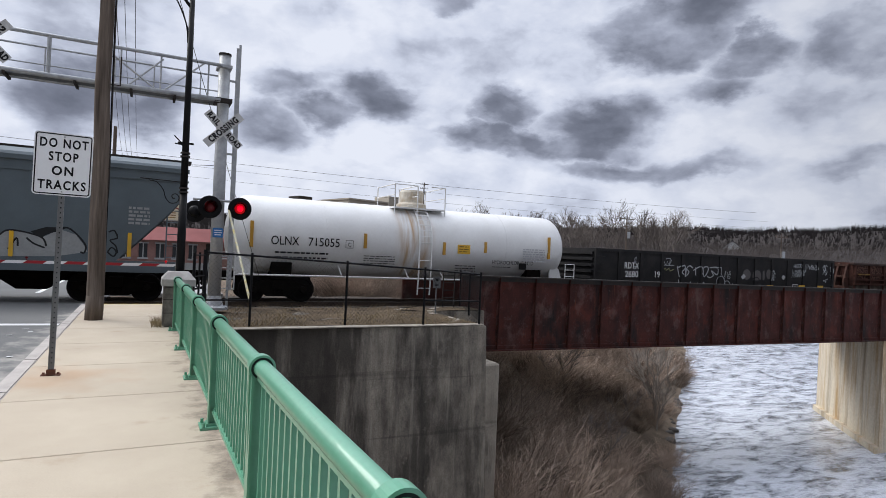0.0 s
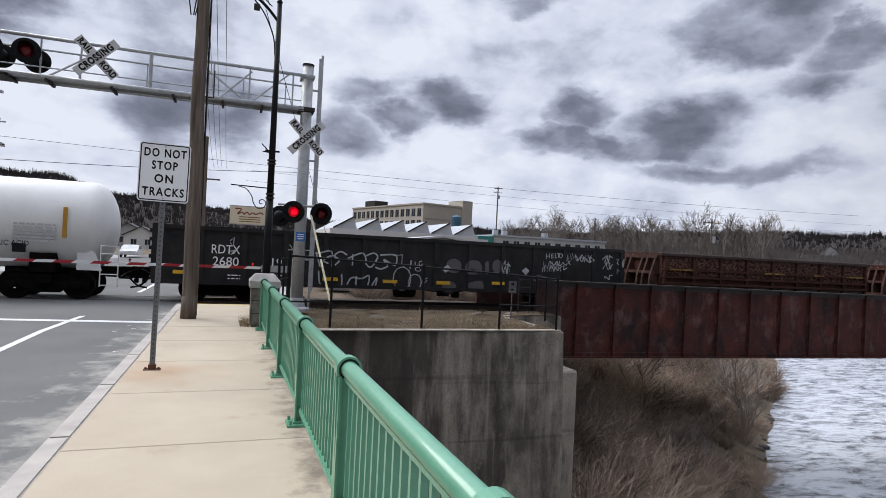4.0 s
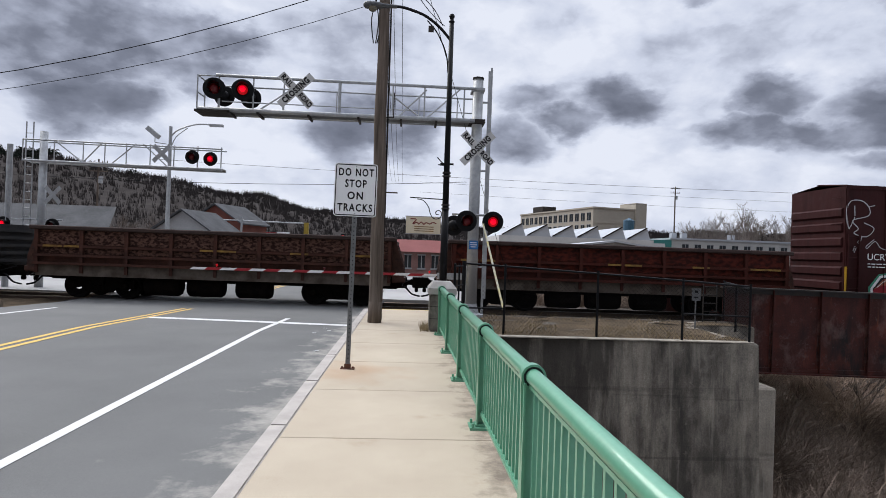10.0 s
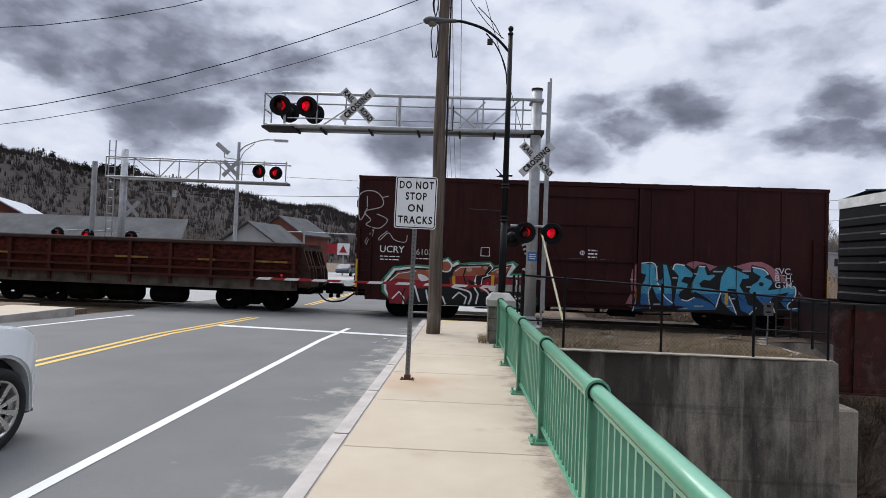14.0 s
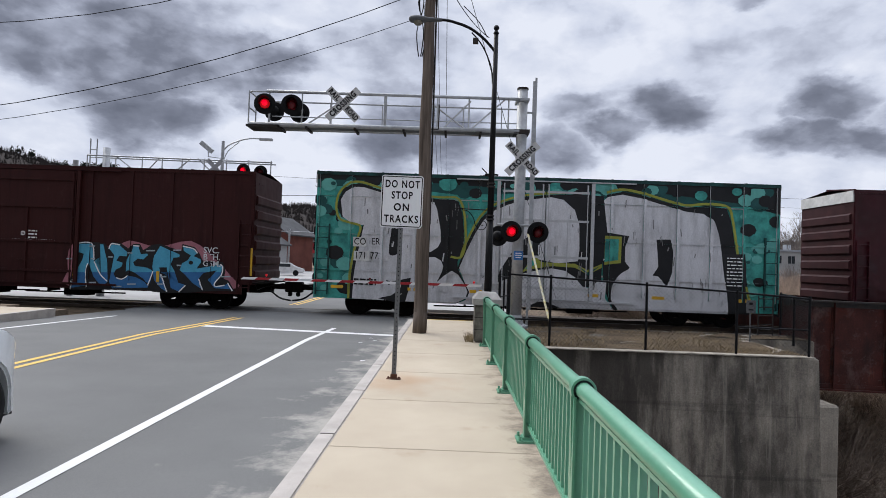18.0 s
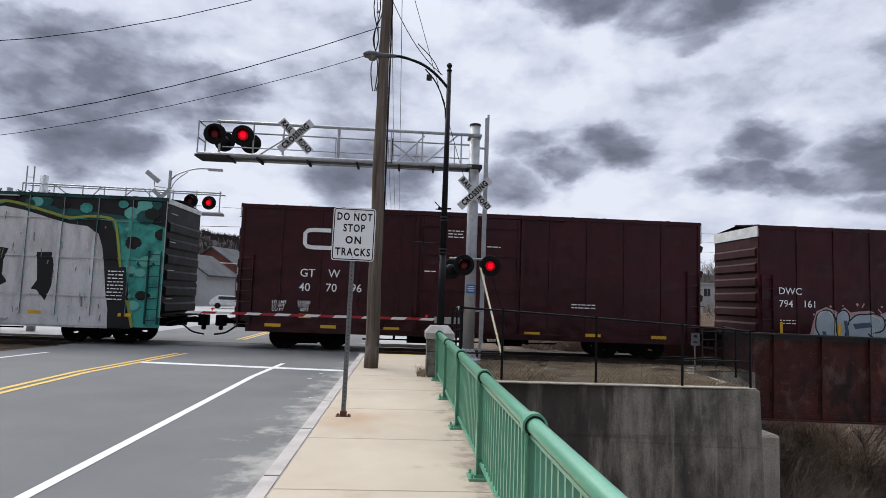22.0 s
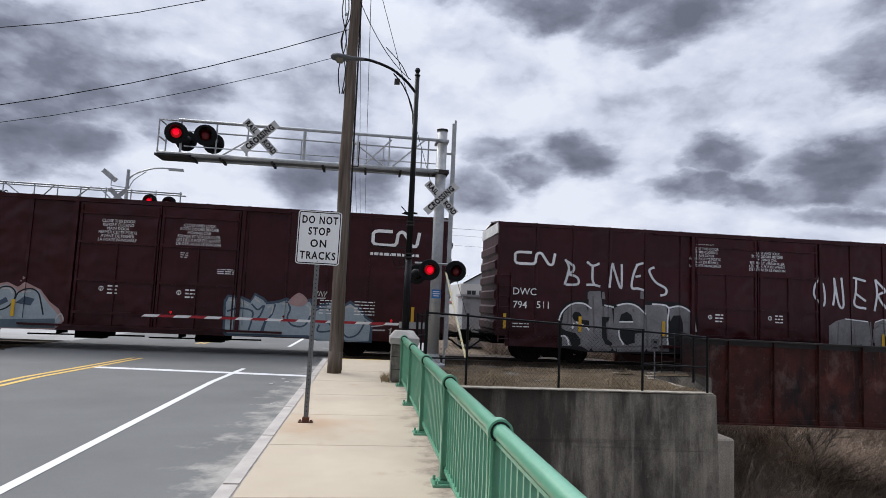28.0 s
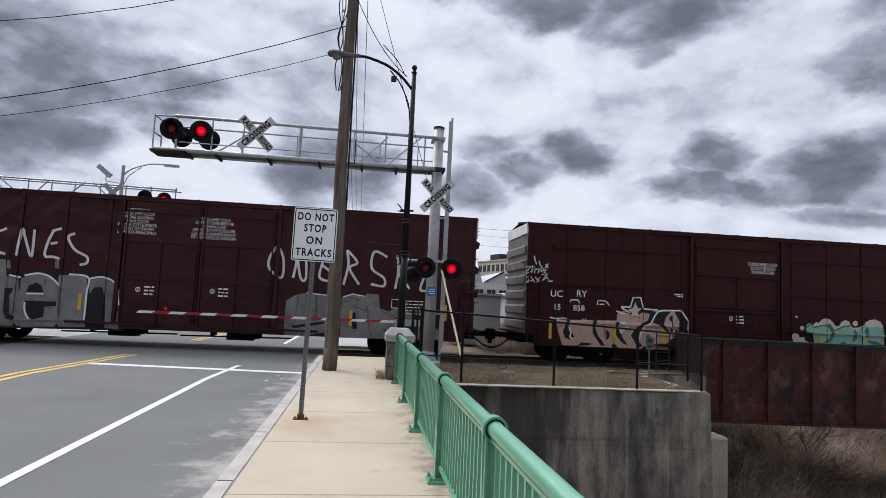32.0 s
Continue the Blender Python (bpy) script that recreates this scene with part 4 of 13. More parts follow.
def railing():
    r = thing("bridge_railing", "green painted steel railing with round top rail and upright bars", "railing")
    post = foot = gasket = None
    gap_dark = mat("gasket_dark", (0.012, 0.025, 0.020), 0.6, var=0.1, bump=0.0)
    for y in POSTS:
        m = pose(rail_x(y), y, 0)
        if post is None:
            # upright: a channel post with two flanges, and a rounded collar that grips the top rail
            bm = bmesh.new()
            arc = [(0.074 * math.cos(a), 0.936 + 0.074 * math.sin(a)) for a in (math.pi * k / 12 for k in range(13))]
            slab(bm, [(0.052, 0.02)] + arc + [(-0.052, 0.02)], 0.024, pose(0, -0.012, 0))
            lathe(bm, [(0.0642, -0.037), (0.078, -0.037), (0.078, 0.037), (0.0642, 0.037)], pose(0, 0, 0.938, 90), 28)
            for sx in (-1, 1):
                box(bm, *sorted((sx * 0.047, sx * 0.061)), -0.052, 0.052, 0.021, 0.90)
            post = part("post", bm, M_GREEN, r)
            bm = B((-0.13, 0.11, -0.11, 0.11, 0.0, 0.022), (-0.075, 0.075, -0.065, 0.065, 0.022, 0.045))
            for sx in (-0.10, 0.08):
                for sy in (-0.08, 0.08):
                    rod(bm, (sx, sy, 0.02), (sx, sy, 0.06), 0.014, seg=6)
            foot = part("base_plate", bm, M_GREEN, r)
            # near-black filler paints the shade in the gap between collar and rail
            bm = bmesh.new()
            lathe(bm, [(0.0, -0.030), (0.064, -0.030), (0.064, 0.030), (0.0, 0.030)], pose(0, 0, 0.938, 90), 20)
            gasket = part("gasket", bm, gap_dark, r, "dark ring standing in for the shaded gap round the top rail")
            post.matrix_basis = foot.matrix_basis = gasket.matrix_basis = m
        else:
            again(post, m)
            again(foot, m)
            again(gasket, m)
    bm = bmesh.new()
    bmr = bmesh.new()
    a, b = (rail_x(-5.0), -5.0, 0.938), (rail_x(12.7), 12.7, 0.938)
    rod(bm, a, b, 0.050, seg=28)
    part("top_rail", bm, M_GREEN, r, smooth=True)
    bar(bmr, (a[0], a[1], 0.882), (b[0], b[1], 0.882), 0.058, 0.022)
    part("under_rail", bmr, M_GREEN, r)
    bm = bmesh.new()
    bar(bm, (a[0], a[1], 0.145), (b[0], b[1], 0.145), 0.062, 0.045)
    bmesh.ops.bevel(bm, geom=bm.edges[:], offset=0.010, segments=2, affect="EDGES")
    part("bottom_rail", bm, M_GREEN, r)
    bl = None
    for y0, y1 in zip([-5.0] + POSTS, POSTS + [12.7]):
        k = max(1, round((y1 - y0) / 0.125))
        for i in range(1, k):
            y = y0 + (y1 - y0) * i / k
            if y < -4.9 or y > 12.6:
                continue
            if bl is None:
                bl = part("baluster", B((-0.016, 0.016, -0.014, 0.014, 0.16, 0.875)), M_GREEN, r)
                bl.matrix_basis = pose(rail_x(y), y, 0)
            else:
                again(bl, pose(rail_x(y), y, 0))


railing()


def pedestal():
    p = thing("railing_pedestal", "grey concrete end pedestal with a pyramid cap", "pedestal")
    x0, x1, y0, y1 = 0.47, 1.0, 12.55, 13.25
    bm = B((x0, x1, y0, y1, 0, 0.80))
    bmesh.ops.bevel(bm, geom=bm.edges[:], offset=0.03, segments=2, affect="EDGES")
    part("shaft", bm, mat("pedestal_stone", (0.20, 0.185, 0.16), 0.95, other=(0.10, 0.09, 0.08), scale=4, var=0.2, grain=30, bump=0.7, depth=0.015), p, "dark weathered stone courses")
    bm = bmesh.new()
    lo = [bm.verts.new((x, y, 0.80)) for x, y in ((x0 - 0.04, y0 - 0.04), (x1 + 0.04, y0 - 0.04), (x1 + 0.04, y1 + 0.04), (x0 - 0.04, y1 + 0.04))]
    mid = [bm.verts.new(v.co + Vector((0, 0, 0.13))) for v in lo]
    cx, cy = (x0 + x1) / 2, (y0 + y1) / 2
    hi = [bm.verts.new((cx + (v.co.x - cx) * 0.62, cy + (v.co.y - cy) * 0.62, 1.07)) for v in lo]
    for a, b in ((lo, mid), (mid, hi)):
        for i in range(4):
            j = (i + 1) % 4
            bm.faces.new((a[i], a[j], b[j], b[i]))
    bm.faces.new(hi)
    bm.faces.new(list(reversed(lo)))
    part("cap", bm, M_STONE, p)
    for z in (0.27, 0.53):
        part("joint", B((x0 - 0.002, x1 + 0.002, y0 - 0.002, y1 + 0.002, z, z + 0.012)), M_DARK, p)


pedestal()


# ---- the sign ----
def rounded(w, h, r, n=5):
    out = []
    for cx, cz, a0 in ((w / 2 - r, h / 2 - r, 0), (-w / 2 + r, h / 2 - r, 90), (-w / 2 + r, -h / 2 + r, 180), (w / 2 - r, -h / 2 + r, 270)):
        out += [(cx + r * math.cos(radians(a0 + 90 * k / n)), cz + r * math.sin(radians(a0 + 90 * k / n))) for k in range(n + 1)]
    return out


def frame_ring(bm, w, h, r, t, y):
    a, b = rounded(w, h, r), rounded(w - 2 * t, h - 2 * t, max(0.005, r - t))
    va, vb = [bm.verts.new((x, y, z)) for x, z in a], [bm.verts.new((x, y, z)) for x, z in b]
    for i in range(len(a)):
        j = (i + 1) % len(a)
        f = bm.faces.new((va[i], va[j], vb[j], vb[i]))
        f.normal_update()
        if f.normal.y > 0:
            f.normal_flip()


def stop_sign():
    s = thing("road_sign", "white rectangular do-not-stop-on-tracks sign on a steel channel post", "sign", pose(-0.82, 8.38, 0, 0, 0.6, 0))
    bm = bmesh.new()
    box(bm, -0.028, 0.028, 0.0, 0.006, 0.01, 2.9)
    box(bm, -0.032, -0.026, -0.016, 0.006, 0.01, 2.9)
    box(bm, 0.026, 0.032, -0.016, 0.006, 0.01, 2.9)
    part("post", bm, mat("dull_galvanised", (0.20, 0.205, 0.21), 0.6, 0.3, var=0.1, bump=0.05), s, "galvanised channel post with holes")
    bm = bmesh.new()
    hole = None
    for i in range(34):
        if hole is None:
            hole = part("post_hole", B((-0.006, 0.006, -0.0015, 0.0, -0.008, 0.008)), M_SIGNBLACK, s)
            hole.matrix_basis = pose(0, 0, 0.15 + i * 0.06)
        else:
            again(hole, pose(0, 0, 0.15 + i * 0.06))
    bm = B((-0.10, 0.10, -0.05, 0.06, 0.0, 0.012), (-0.045, 0.045, -0.03, 0.03, 0.012, 0.07))
    for sx in (-0.075, 0.075):
        rod(bm, (sx, 0, 0.01), (sx, 0, 0.035), 0.014, seg=6)
    part("base_plate", bm, M_RUST, s, "rusty bolted base plate")
    face = part("panel", (lambda b: (slab(b, rounded(0.60, 0.75, 0.04), 0.004, pose(0, -0.022, 0)), b)[1])(bmesh.new()), M_SIGNWHITE, s, "white sign face")
    face.matrix_basis = pose(0, 0, 2.53)
    bm = bmesh.new()
    frame_ring(bm, 0.575, 0.725, 0.032, 0.013, -0.0245)
    part("border", bm, M_SIGNBLACK, face, "black border")
    for words, z, wide in (("DO NOT", 0.245, 0.73), ("STOP", 0.085, 0.75), ("ON", -0.085, 0.9), ("TRACKS", -0.255, 0.78)):
        lettering(words, 0.148, M_SIGNBLACK, face, pose(0, -0.0245, z), bold=0.004, spacing=1.22, sx=wide)
    for z in (0.33, -0.33):
        bm = bmesh.new()
        rod(bm, (0, -0.03, z), (0, -0.02, z), 0.009, seg=8)
        part("bolt", bm, M_GALV, face)


stop_sign()


# ---- utility pole, street lamp ----
def utility_pole():
    p = thing("utility_pole", "weathered brown wooden utility pole", "utility pole", pose(-0.77, 13.93, -0.03))
    bm = bmesh.new()
    n = 22
    for k in range(n):
        z0, z1 = 11.5 * k / n, 11.5 * (k + 1) / n
        f = lambda z: (0.012 * math.sin(z * 0.9) - 0.0020 * z + 0.010 * math.sin(z * 2.3), 0.0, z)
        rod(bm, f(z0), f(z1), 0.165 - 0.0052 * z0, 0.165 - 0.0052 * z1, seg=16, cap=k in (0, n - 1))
    bmesh.ops.remove_doubles(bm, verts=bm.verts, dist=0.002)
    part("shaft", bm, M_WOODPOLE, p, smooth=True)
    bm = bmesh.new()
    pipe(bm, [(0.155, 0.05, 0.1), (0.145, 0.05, 4.0), (0.13, 0.05, 8.0), (0.11, 0.04, 11.3)], 0.018, 6)
    part("riser_cable", bm, M_BLACK, p)
    bm = bmesh.new()
    pipe(bm, [(0.17, -0.05, 2.6), (0.16, -0.06, 5.0), (0.145, -0.05, 9.0)], 0.012, 6)
    part("riser_cable", bm, M_DARK, p)
    bm = bmesh.new()
    rod(bm, (0, 0.1, 4.9), (0.28, 0.1, 4.9), 0.012, seg=6)
    rod(bm, (0.28, 0.1, 4.9), (0.28, 0.1, 5.5), 0.014, seg=6)
    part("bracket", bm, M_DARK, p)
    for dx, bend in ((-0.20, 0.05), (-0.25, -0.06), (-0.17, 0.09)):
        bm = bmesh.new()
        pipe(bm, smooth_line([(dx, -0.05, 6.6), (dx + bend, -0.06, 7.2), (dx - bend * 1.4, -0.06, 7.9), (dx + bend, -0.05, 8.7), (dx - bend, -0.05, 9.6), (dx, -0.05, 10.6)], 4), 0.014, 5)
        part("drop_cable", bm, M_BLACK, p)
    for z in (8.6, 9.6):
        bm = bmesh.new()
        rod(bm, (-0.16, -0.02, z), (-0.24, -0.02, z), 0.03, 0.045, seg=8)
        part("insulator", bm, M_GALV, p)


utility_pole()


def street_lamp():
    p = thing("street_lamp", "black street lamp with a curved arm and cobra head", "street lamp", pose(0.77, 13.17, 1.05))
    bm = bmesh.new()
    rod(bm, (0, 0, 0), (0, 0, 1.6), 0.085, 0.075, seg=14)
    rod(bm, (0, 0, 1.6), (0, 0, 5.85), 0.072, 0.05, seg=14)
    part("pole", bm, M_BLACK, p, smooth=True)
    bm = bmesh.new()
    lathe(bm, [(0.055, 0), (0.068, 0.02), (0.05, 0.05), (0.035, 0.08), (0.05, 0.10), (0.066, 0.14), (0.05, 0.18), (0.02, 0.20), (0, 0.205)], pose(0, 0, 5.83), 12)
    part("finial", bm, M_BLACK, p)
    for z in (1.62, 1.70, 2.35, 2.42):
        bm = bmesh.new()
        rod(bm, (0, 0, z), (0, 0, z + 0.035), 0.092, seg=14)
        part("band", bm, M_DARK, p)
    bm = bmesh.new()
    arm = smooth_line([(-0.03, 0, 5.45), (-0.28, 0, 5.72), (-0.62, 0, 5.96), (-1.05, 0, 6.10), (-1.25, 0, 6.12)], 5)
    pipe(bm, arm, 0.032, 8)
    part("arm", bm, M_BLACK, p)
    bm = bmesh.new()
    pipe(bm, smooth_line([(-0.05, 0, 4.7), (-0.10, 0, 5.1), (-0.30, 0, 5.55), (-0.55, 0, 5.85)], 5), 0.015, 6)
    part("brace", bm, M_BLACK, p)
    bm = bmesh.new()
    pipe(bm, smooth_line([(-0.20, 0, 5.75), (-0.40, 0, 6.10), (-0.75, 0, 6.45)], 4), 0.010, 6)
    part("feed_wire", bm, M_BLACK, p)
    bm = bmesh.new()
    box(bm, -0.52, -0.40, -0.04, 0.04, 5.60, 5.72, pose(0, 0, 0))
    part("photo_sensor", bm, M_DARK, p)
    head = bmesh.new()
    lathe(head, [(0.02, -0.40), (0.055, -0.37), (0.065, -0.1), (0.11, 0.08), (0.125, 0.22), (0.10, 0.33), (0.03, 0.37), (0, 0.37)], pose(-1.62, 0, 6.12, 0, -90, 0) @ Matrix.Diagonal((0.7, 1, 1, 1)), 16)
    hd = part("lamp_head", head, mat("lamp_head_grey", (0.10, 0.103, 0.107), 0.5, 0.3, var=0.1, bump=0.05), p, "grey cobra lamp head", smooth=True)
    bm = bmesh.new()
    lathe(bm, [(0.105, 0), (0.10, -0.03), (0.07, -0.075), (0, -0.09)], pose(-1.78, 0, 6.07), 16)
    part("lens", bm, mat("lamp_lens", (0.16, 0.145, 0.11), 0.15, var=0.05, bump=0.0), hd, "amber glass lens", smooth=True)
    # scroll bracket for a hanging sign
    bm = bmesh.new()
    rod(bm, (-0.06, 0, 1.84), (-0.80, 0, 1.86), 0.012, seg=8)
    sc = [(-0.64, 1.83), (-0.50, 1.80), (-0.38, 1.66), (-0.33, 1.50), (-0.24, 1.40), (-0.12, 1.42), (-0.08, 1.52), (-0.14, 1.59), (-0.21, 1.56), (-0.20, 1.50), (-0.15, 1.50)]
    pipe(bm, [(x, 0, z) for x, z in smooth_line(sc, 4)], 0.010, 6)
    part("scroll_bracket", bm, M_BLACK, p, "wrought scroll bracket")
    bm = bmesh.new()
    box(bm, -0.15, 0.15, -0.01, 0.01, 2.62, 2.66, pose(0, 0, 0))
    bar(bm, (-0.04, 0, 2.60), (-0.22, 0, 2.78), 0.03, 0.02)
    bar(bm, (-0.04, 0, 2.60), (-0.20, 0, 2.62), 0.03, 0.02)
    part("flag_holder", bm, M_BLACK, p)


street_lamp()


# ---- crossing signals ----
LAMPS = []
LAMP_PIECES = {}


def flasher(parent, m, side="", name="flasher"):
    """A round signal that looks towards -y: backing disc, long hood, housing and an added ball, glowing on one half,
    that turns to imitate flashing.
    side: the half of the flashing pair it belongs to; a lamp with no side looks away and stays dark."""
    f = new(name)
    f.parent, f.matrix_basis = parent, m
    tagged(f, "flashing red signal with black backing disc" if side else "signal lamp turned away, with black backing disc")
    if not LAMP_PIECES:
        bm = bmesh.new()
        lathe(bm, [(0.148, 0.014), (0.285, 0.014), (0.30, 0.002), (0.285, -0.008), (0.148, -0.008), (0.148, 0.014)], pose(0, 0, 0, 90), 32)
        LAMP_PIECES["backing_disc"] = part("backing_disc", bm, M_BLACK, f)
        bm = bmesh.new()
        seg, ra, rb = 24, 0.163, 0.168
        out = []
        for i in range(seg + 1):
            turn = -50 + 280 * i / seg
            a = radians(turn)
            L = 0.17 + 0.12 * max(0.0, math.sin(a)) - (0.05 if turn < -10 or turn > 190 else 0.0)
            out.append([bm.verts.new((r * math.cos(a), -d, r * math.sin(a))) for r, d in ((rb, 0.0), (rb, L), (ra, L), (ra, 0.0))])
        for a, b in zip(out[:-1], out[1:]):
            for k in range(3):
                bm.faces.new((a[k], b[k], b[k + 1], a[k + 1]))
        LAMP_PIECES["hood"] = part("hood", bm, M_BLACK, f)
        bm = bmesh.new()
        lathe(bm, [(0.0, -0.19), (0.11, -0.18), (0.155, -0.08), (0.155, -0.009)], pose(0, 0, 0, 90), 18)
        LAMP_PIECES["housing"] = part("housing", bm, M_BLACK, f, smooth=True)
        # stand-in for switching the lens: one half glows, the other is dark
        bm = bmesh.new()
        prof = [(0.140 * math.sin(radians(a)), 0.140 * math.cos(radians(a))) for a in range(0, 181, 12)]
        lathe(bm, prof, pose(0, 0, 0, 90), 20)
        ball = part("lamp_drum", bm, M_RED_ON, f, "red half-glowing ball standing in for the flashing lens", smooth=True)
        ball.data.materials.append(M_BULB)
        ball.data.materials.append(M_RED_OFF)
        for p in ball.data.polygons:
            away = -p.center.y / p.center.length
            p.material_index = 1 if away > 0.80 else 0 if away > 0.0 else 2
        LAMP_PIECES["lamp_drum"] = ball
    else:
        for k in ("backing_disc", "hood", "housing"):
            again(LAMP_PIECES[k], Matrix(), f)
        ball = again(LAMP_PIECES["lamp_drum"], Matrix(), f)
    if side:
        LAMPS.append((ball, side))
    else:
        ball.matrix_basis = pose(0, 0, 0, 0, 0, 180)
    return f


def crossbuck(parent, m, back=False):
    c = new("crossbuck")
    c.parent, c.matrix_basis = parent, m
    tagged(c, "white crossbuck sign with black lettering")
    for ang, words, dy in ((45, ("CROSSING",), -0.010), (-45, ("RAIL", "ROAD"), 0.0)):
        bl = part("blade", B((-0.61, 0.61, dy - 0.004, dy, -0.115, 0.115)), M_GALV if back else M_BUCK, c)
        bl.matrix_basis = pose(0, 0, 0, 0, -ang, 0)
        if back:
            continue
        if len(words) == 1:
            lettering(words[0], 0.225, M_SIGNBLACK, bl, pose(0, dy - 0.006, 0), bold=0.012, spacing=1.16, sx=0.78)
        else:
            lettering(words[0], 0.20, M_SIGNBLACK, bl, pose(-0.37, dy - 0.006, 0), bold=0.010, spacing=1.15, sx=0.84)
            lettering(words[1], 0.20, M_SIGNBLACK, bl, pose(0.37, dy - 0.006, 0), bold=0.010, spacing=1.1, sx=0.76)
    return c


def signal_bridge(name, label, m, arm_to, mast_h, zb, zt, lit, flat_back=False, pipes=True):
    s = thing(name, label, "crossing signal", m)
    bm = bmesh.new()
    rod(bm, (0, 0, 0.02), (0, 0, mast_h), 0.165, 0.15, seg=20)
    part("mast", bm, M_GALV, s, smooth=True)
    bm = bmesh.new()
    rod(bm, (0, 0, mast_h), (0, 0, mast_h + 0.05), 0.165, seg=20)
    part("mast_cap", bm, M_DARK, s)
    bm = bmesh.new()
    lathe(bm, [(0.36, -0.02), (0.36, 0.05), (0.24, 0.10), (0.17, 0.35), (0.0, 0.35)], None, 18)
    part("mast_foot", bm, M_GALV, s)
    return s


def near_signal():
    s = signal_bridge("crossing_signal", "galvanised crossing signal mast with cantilever arm and flashing lights", pose(1.83, 17.0, -0.10), -6.1, 6.87, 5.6, 6.6, 0)
    zb, zt = 5.60, 6.52
    arm = new("cantilever")
    arm.parent = s
    tagged(arm, "galvanised tubular cantilever arm")
    x1 = -7.88
    bm = bmesh.new()
    for y in (-0.28, 0.28):
        rod(bm, (-0.1, y, zb), (x1, y, zb - 0.02), 0.062, seg=12)
    part("lower_chord", bm, M_GALV, arm, smooth=True)
    bm = bmesh.new()
    rod(bm, (-0.1, -0.28, zt), (x1 + 0.5, -0.28, zt + 0.02), 0.045, seg=10)
    part("upper_chord", bm, M_GALV, arm, smooth=True)
    bm = bmesh.new()
    rod(bm, (-0.1, 0.28, zt - 0.15), (x1 + 0.5, 0.28, zt - 0.13), 0.025, seg=8)
    part("handrail", bm, M_GALV, arm)
    bm = bmesh.new()
    rod(bm, (-0.1, 0.28, zb + 0.35), (x1 + 0.5, 0.28, zb + 0.35), 0.018, seg=6)
    part("mid_rail", bm, M_GALV, arm)
    xs = [-0.42, -1.55, -2.45, -3.95, -5.5, -6.35, -7.3]
    for i, x in enumerate(xs):
        bm = bmesh.new()
        w = 0.045 if x == -3.95 else 0.022
        rod(bm, (x, -0.28, zb), (x, -0.28, zt), w, seg=8)
        part("upright", bm, M_GALV, arm)
        bm = bmesh.new()
        rod(bm, (x - 0.15, 0.28, zb), (x - 0.15, 0.28, zt - 0.15), 0.016, seg=6)
        part("upright", bm, M_GALV, arm)
    for xa, za, xb, zc in ((-2.9, zt, -1.62, zb), (-1.5, zb, -0.5, zt), (-4.9, zt, -6.2, zb), (-2.3, zb, -1.5, zt - 0.1)):
        bm = bmesh.new()
        rod(bm, (xa, -0.28, za), (xb, -0.28, zc), 0.024, seg=6)
        part("diagonal", bm, M_GALV, arm)
    part("walkway_grating", B((x1, -0.2, -0.22, 0.22, zb - 0.03, zb - 0.005)), mat("grating", (0.16, 0.165, 0.17), 0.6, 0.4, var=0.1), arm, "steel walkway grating")
    bm = bmesh.new()
    for y in (-0.3, 0.3):
        rod(bm, (x1, y, zb), (x1, y, zt), 0.022, seg=6)
    for z in (zb + 0.45, zt):
        rod(bm, (x1, -0.3, z), (x1, 0.3, z), 0.022, seg=6)
    rod(bm, (x1, -0.28, zt), (x1 + 0.5, -0.28, zt), 0.022, seg=6)
    part("end_frame", bm, M_GALV, arm)
    bm = bmesh.new()
    box(bm, x1 - 0.05, x1 + 0.9, -0.36, 0.34, zb - 0.10, zb - 0.04)
    part("end_platform", bm, M_DARK, arm)
    for x in (-1.2, -2.2, -3.4, -4.8, -6.2, -7.0):
        bm = bmesh.new()
        box(bm, x - 0.03, x + 0.03, -0.36, 0.36, zb - 0.12, zb - 0.06)
        part("clamp", bm, M_DARK, arm)
    bm = bmesh.new()
    box(bm, -0.24, 0.20, -0.33, 0.33, zb - 0.05, zb + 0.05)
    part("collar_bracket", bm, M_DARK, arm, "dark bolted collar")
    bm = bmesh.new()
    box(bm, -0.2, 0.17, -0.30, 0.26, zt - 0.035, zt + 0.035)
    part("collar_bracket", bm, M_GALV, arm)
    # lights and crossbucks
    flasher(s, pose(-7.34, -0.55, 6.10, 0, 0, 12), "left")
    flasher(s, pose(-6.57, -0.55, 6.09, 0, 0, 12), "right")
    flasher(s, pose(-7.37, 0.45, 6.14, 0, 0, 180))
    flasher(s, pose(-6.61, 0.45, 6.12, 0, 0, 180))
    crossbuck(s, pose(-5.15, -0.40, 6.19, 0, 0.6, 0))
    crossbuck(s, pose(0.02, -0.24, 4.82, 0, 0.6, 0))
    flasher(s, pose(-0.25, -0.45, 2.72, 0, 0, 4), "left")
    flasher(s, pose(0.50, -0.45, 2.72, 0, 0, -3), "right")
    flasher(s, pose(-0.55, 0.32, 2.62, 0, 0, 160))
    bm = bmesh.new()
    rod(bm, (-0.65, -0.2, 2.92), (0.75, -0.2, 2.92), 0.03, seg=8)
    rod(bm, (0, -0.25, 2.92), (0, 0.2, 2.92), 0.03, seg=8)
    part("light_crossarm", bm, M_GALV, s)
    part("number_plate", B((-0.13, 0.13, -0.185, -0.17, 1.93, 2.18)), mat("blue_plate", (0.03, 0.16, 0.42), 0.4, var=0.1, bump=0), s, "small blue notice plate")
    for k, (w, z) in enumerate(((0.18, 2.12), (0.2, 2.06), (0.16, 2.0))):
        part("print_bar", B((-w / 2, w / 2, -0.190, -0.1855, z - 0.012, z + 0.012)), M_SIGNWHITE, s)
    # slotted conduit post beside the mast
    bm = bmesh.new()
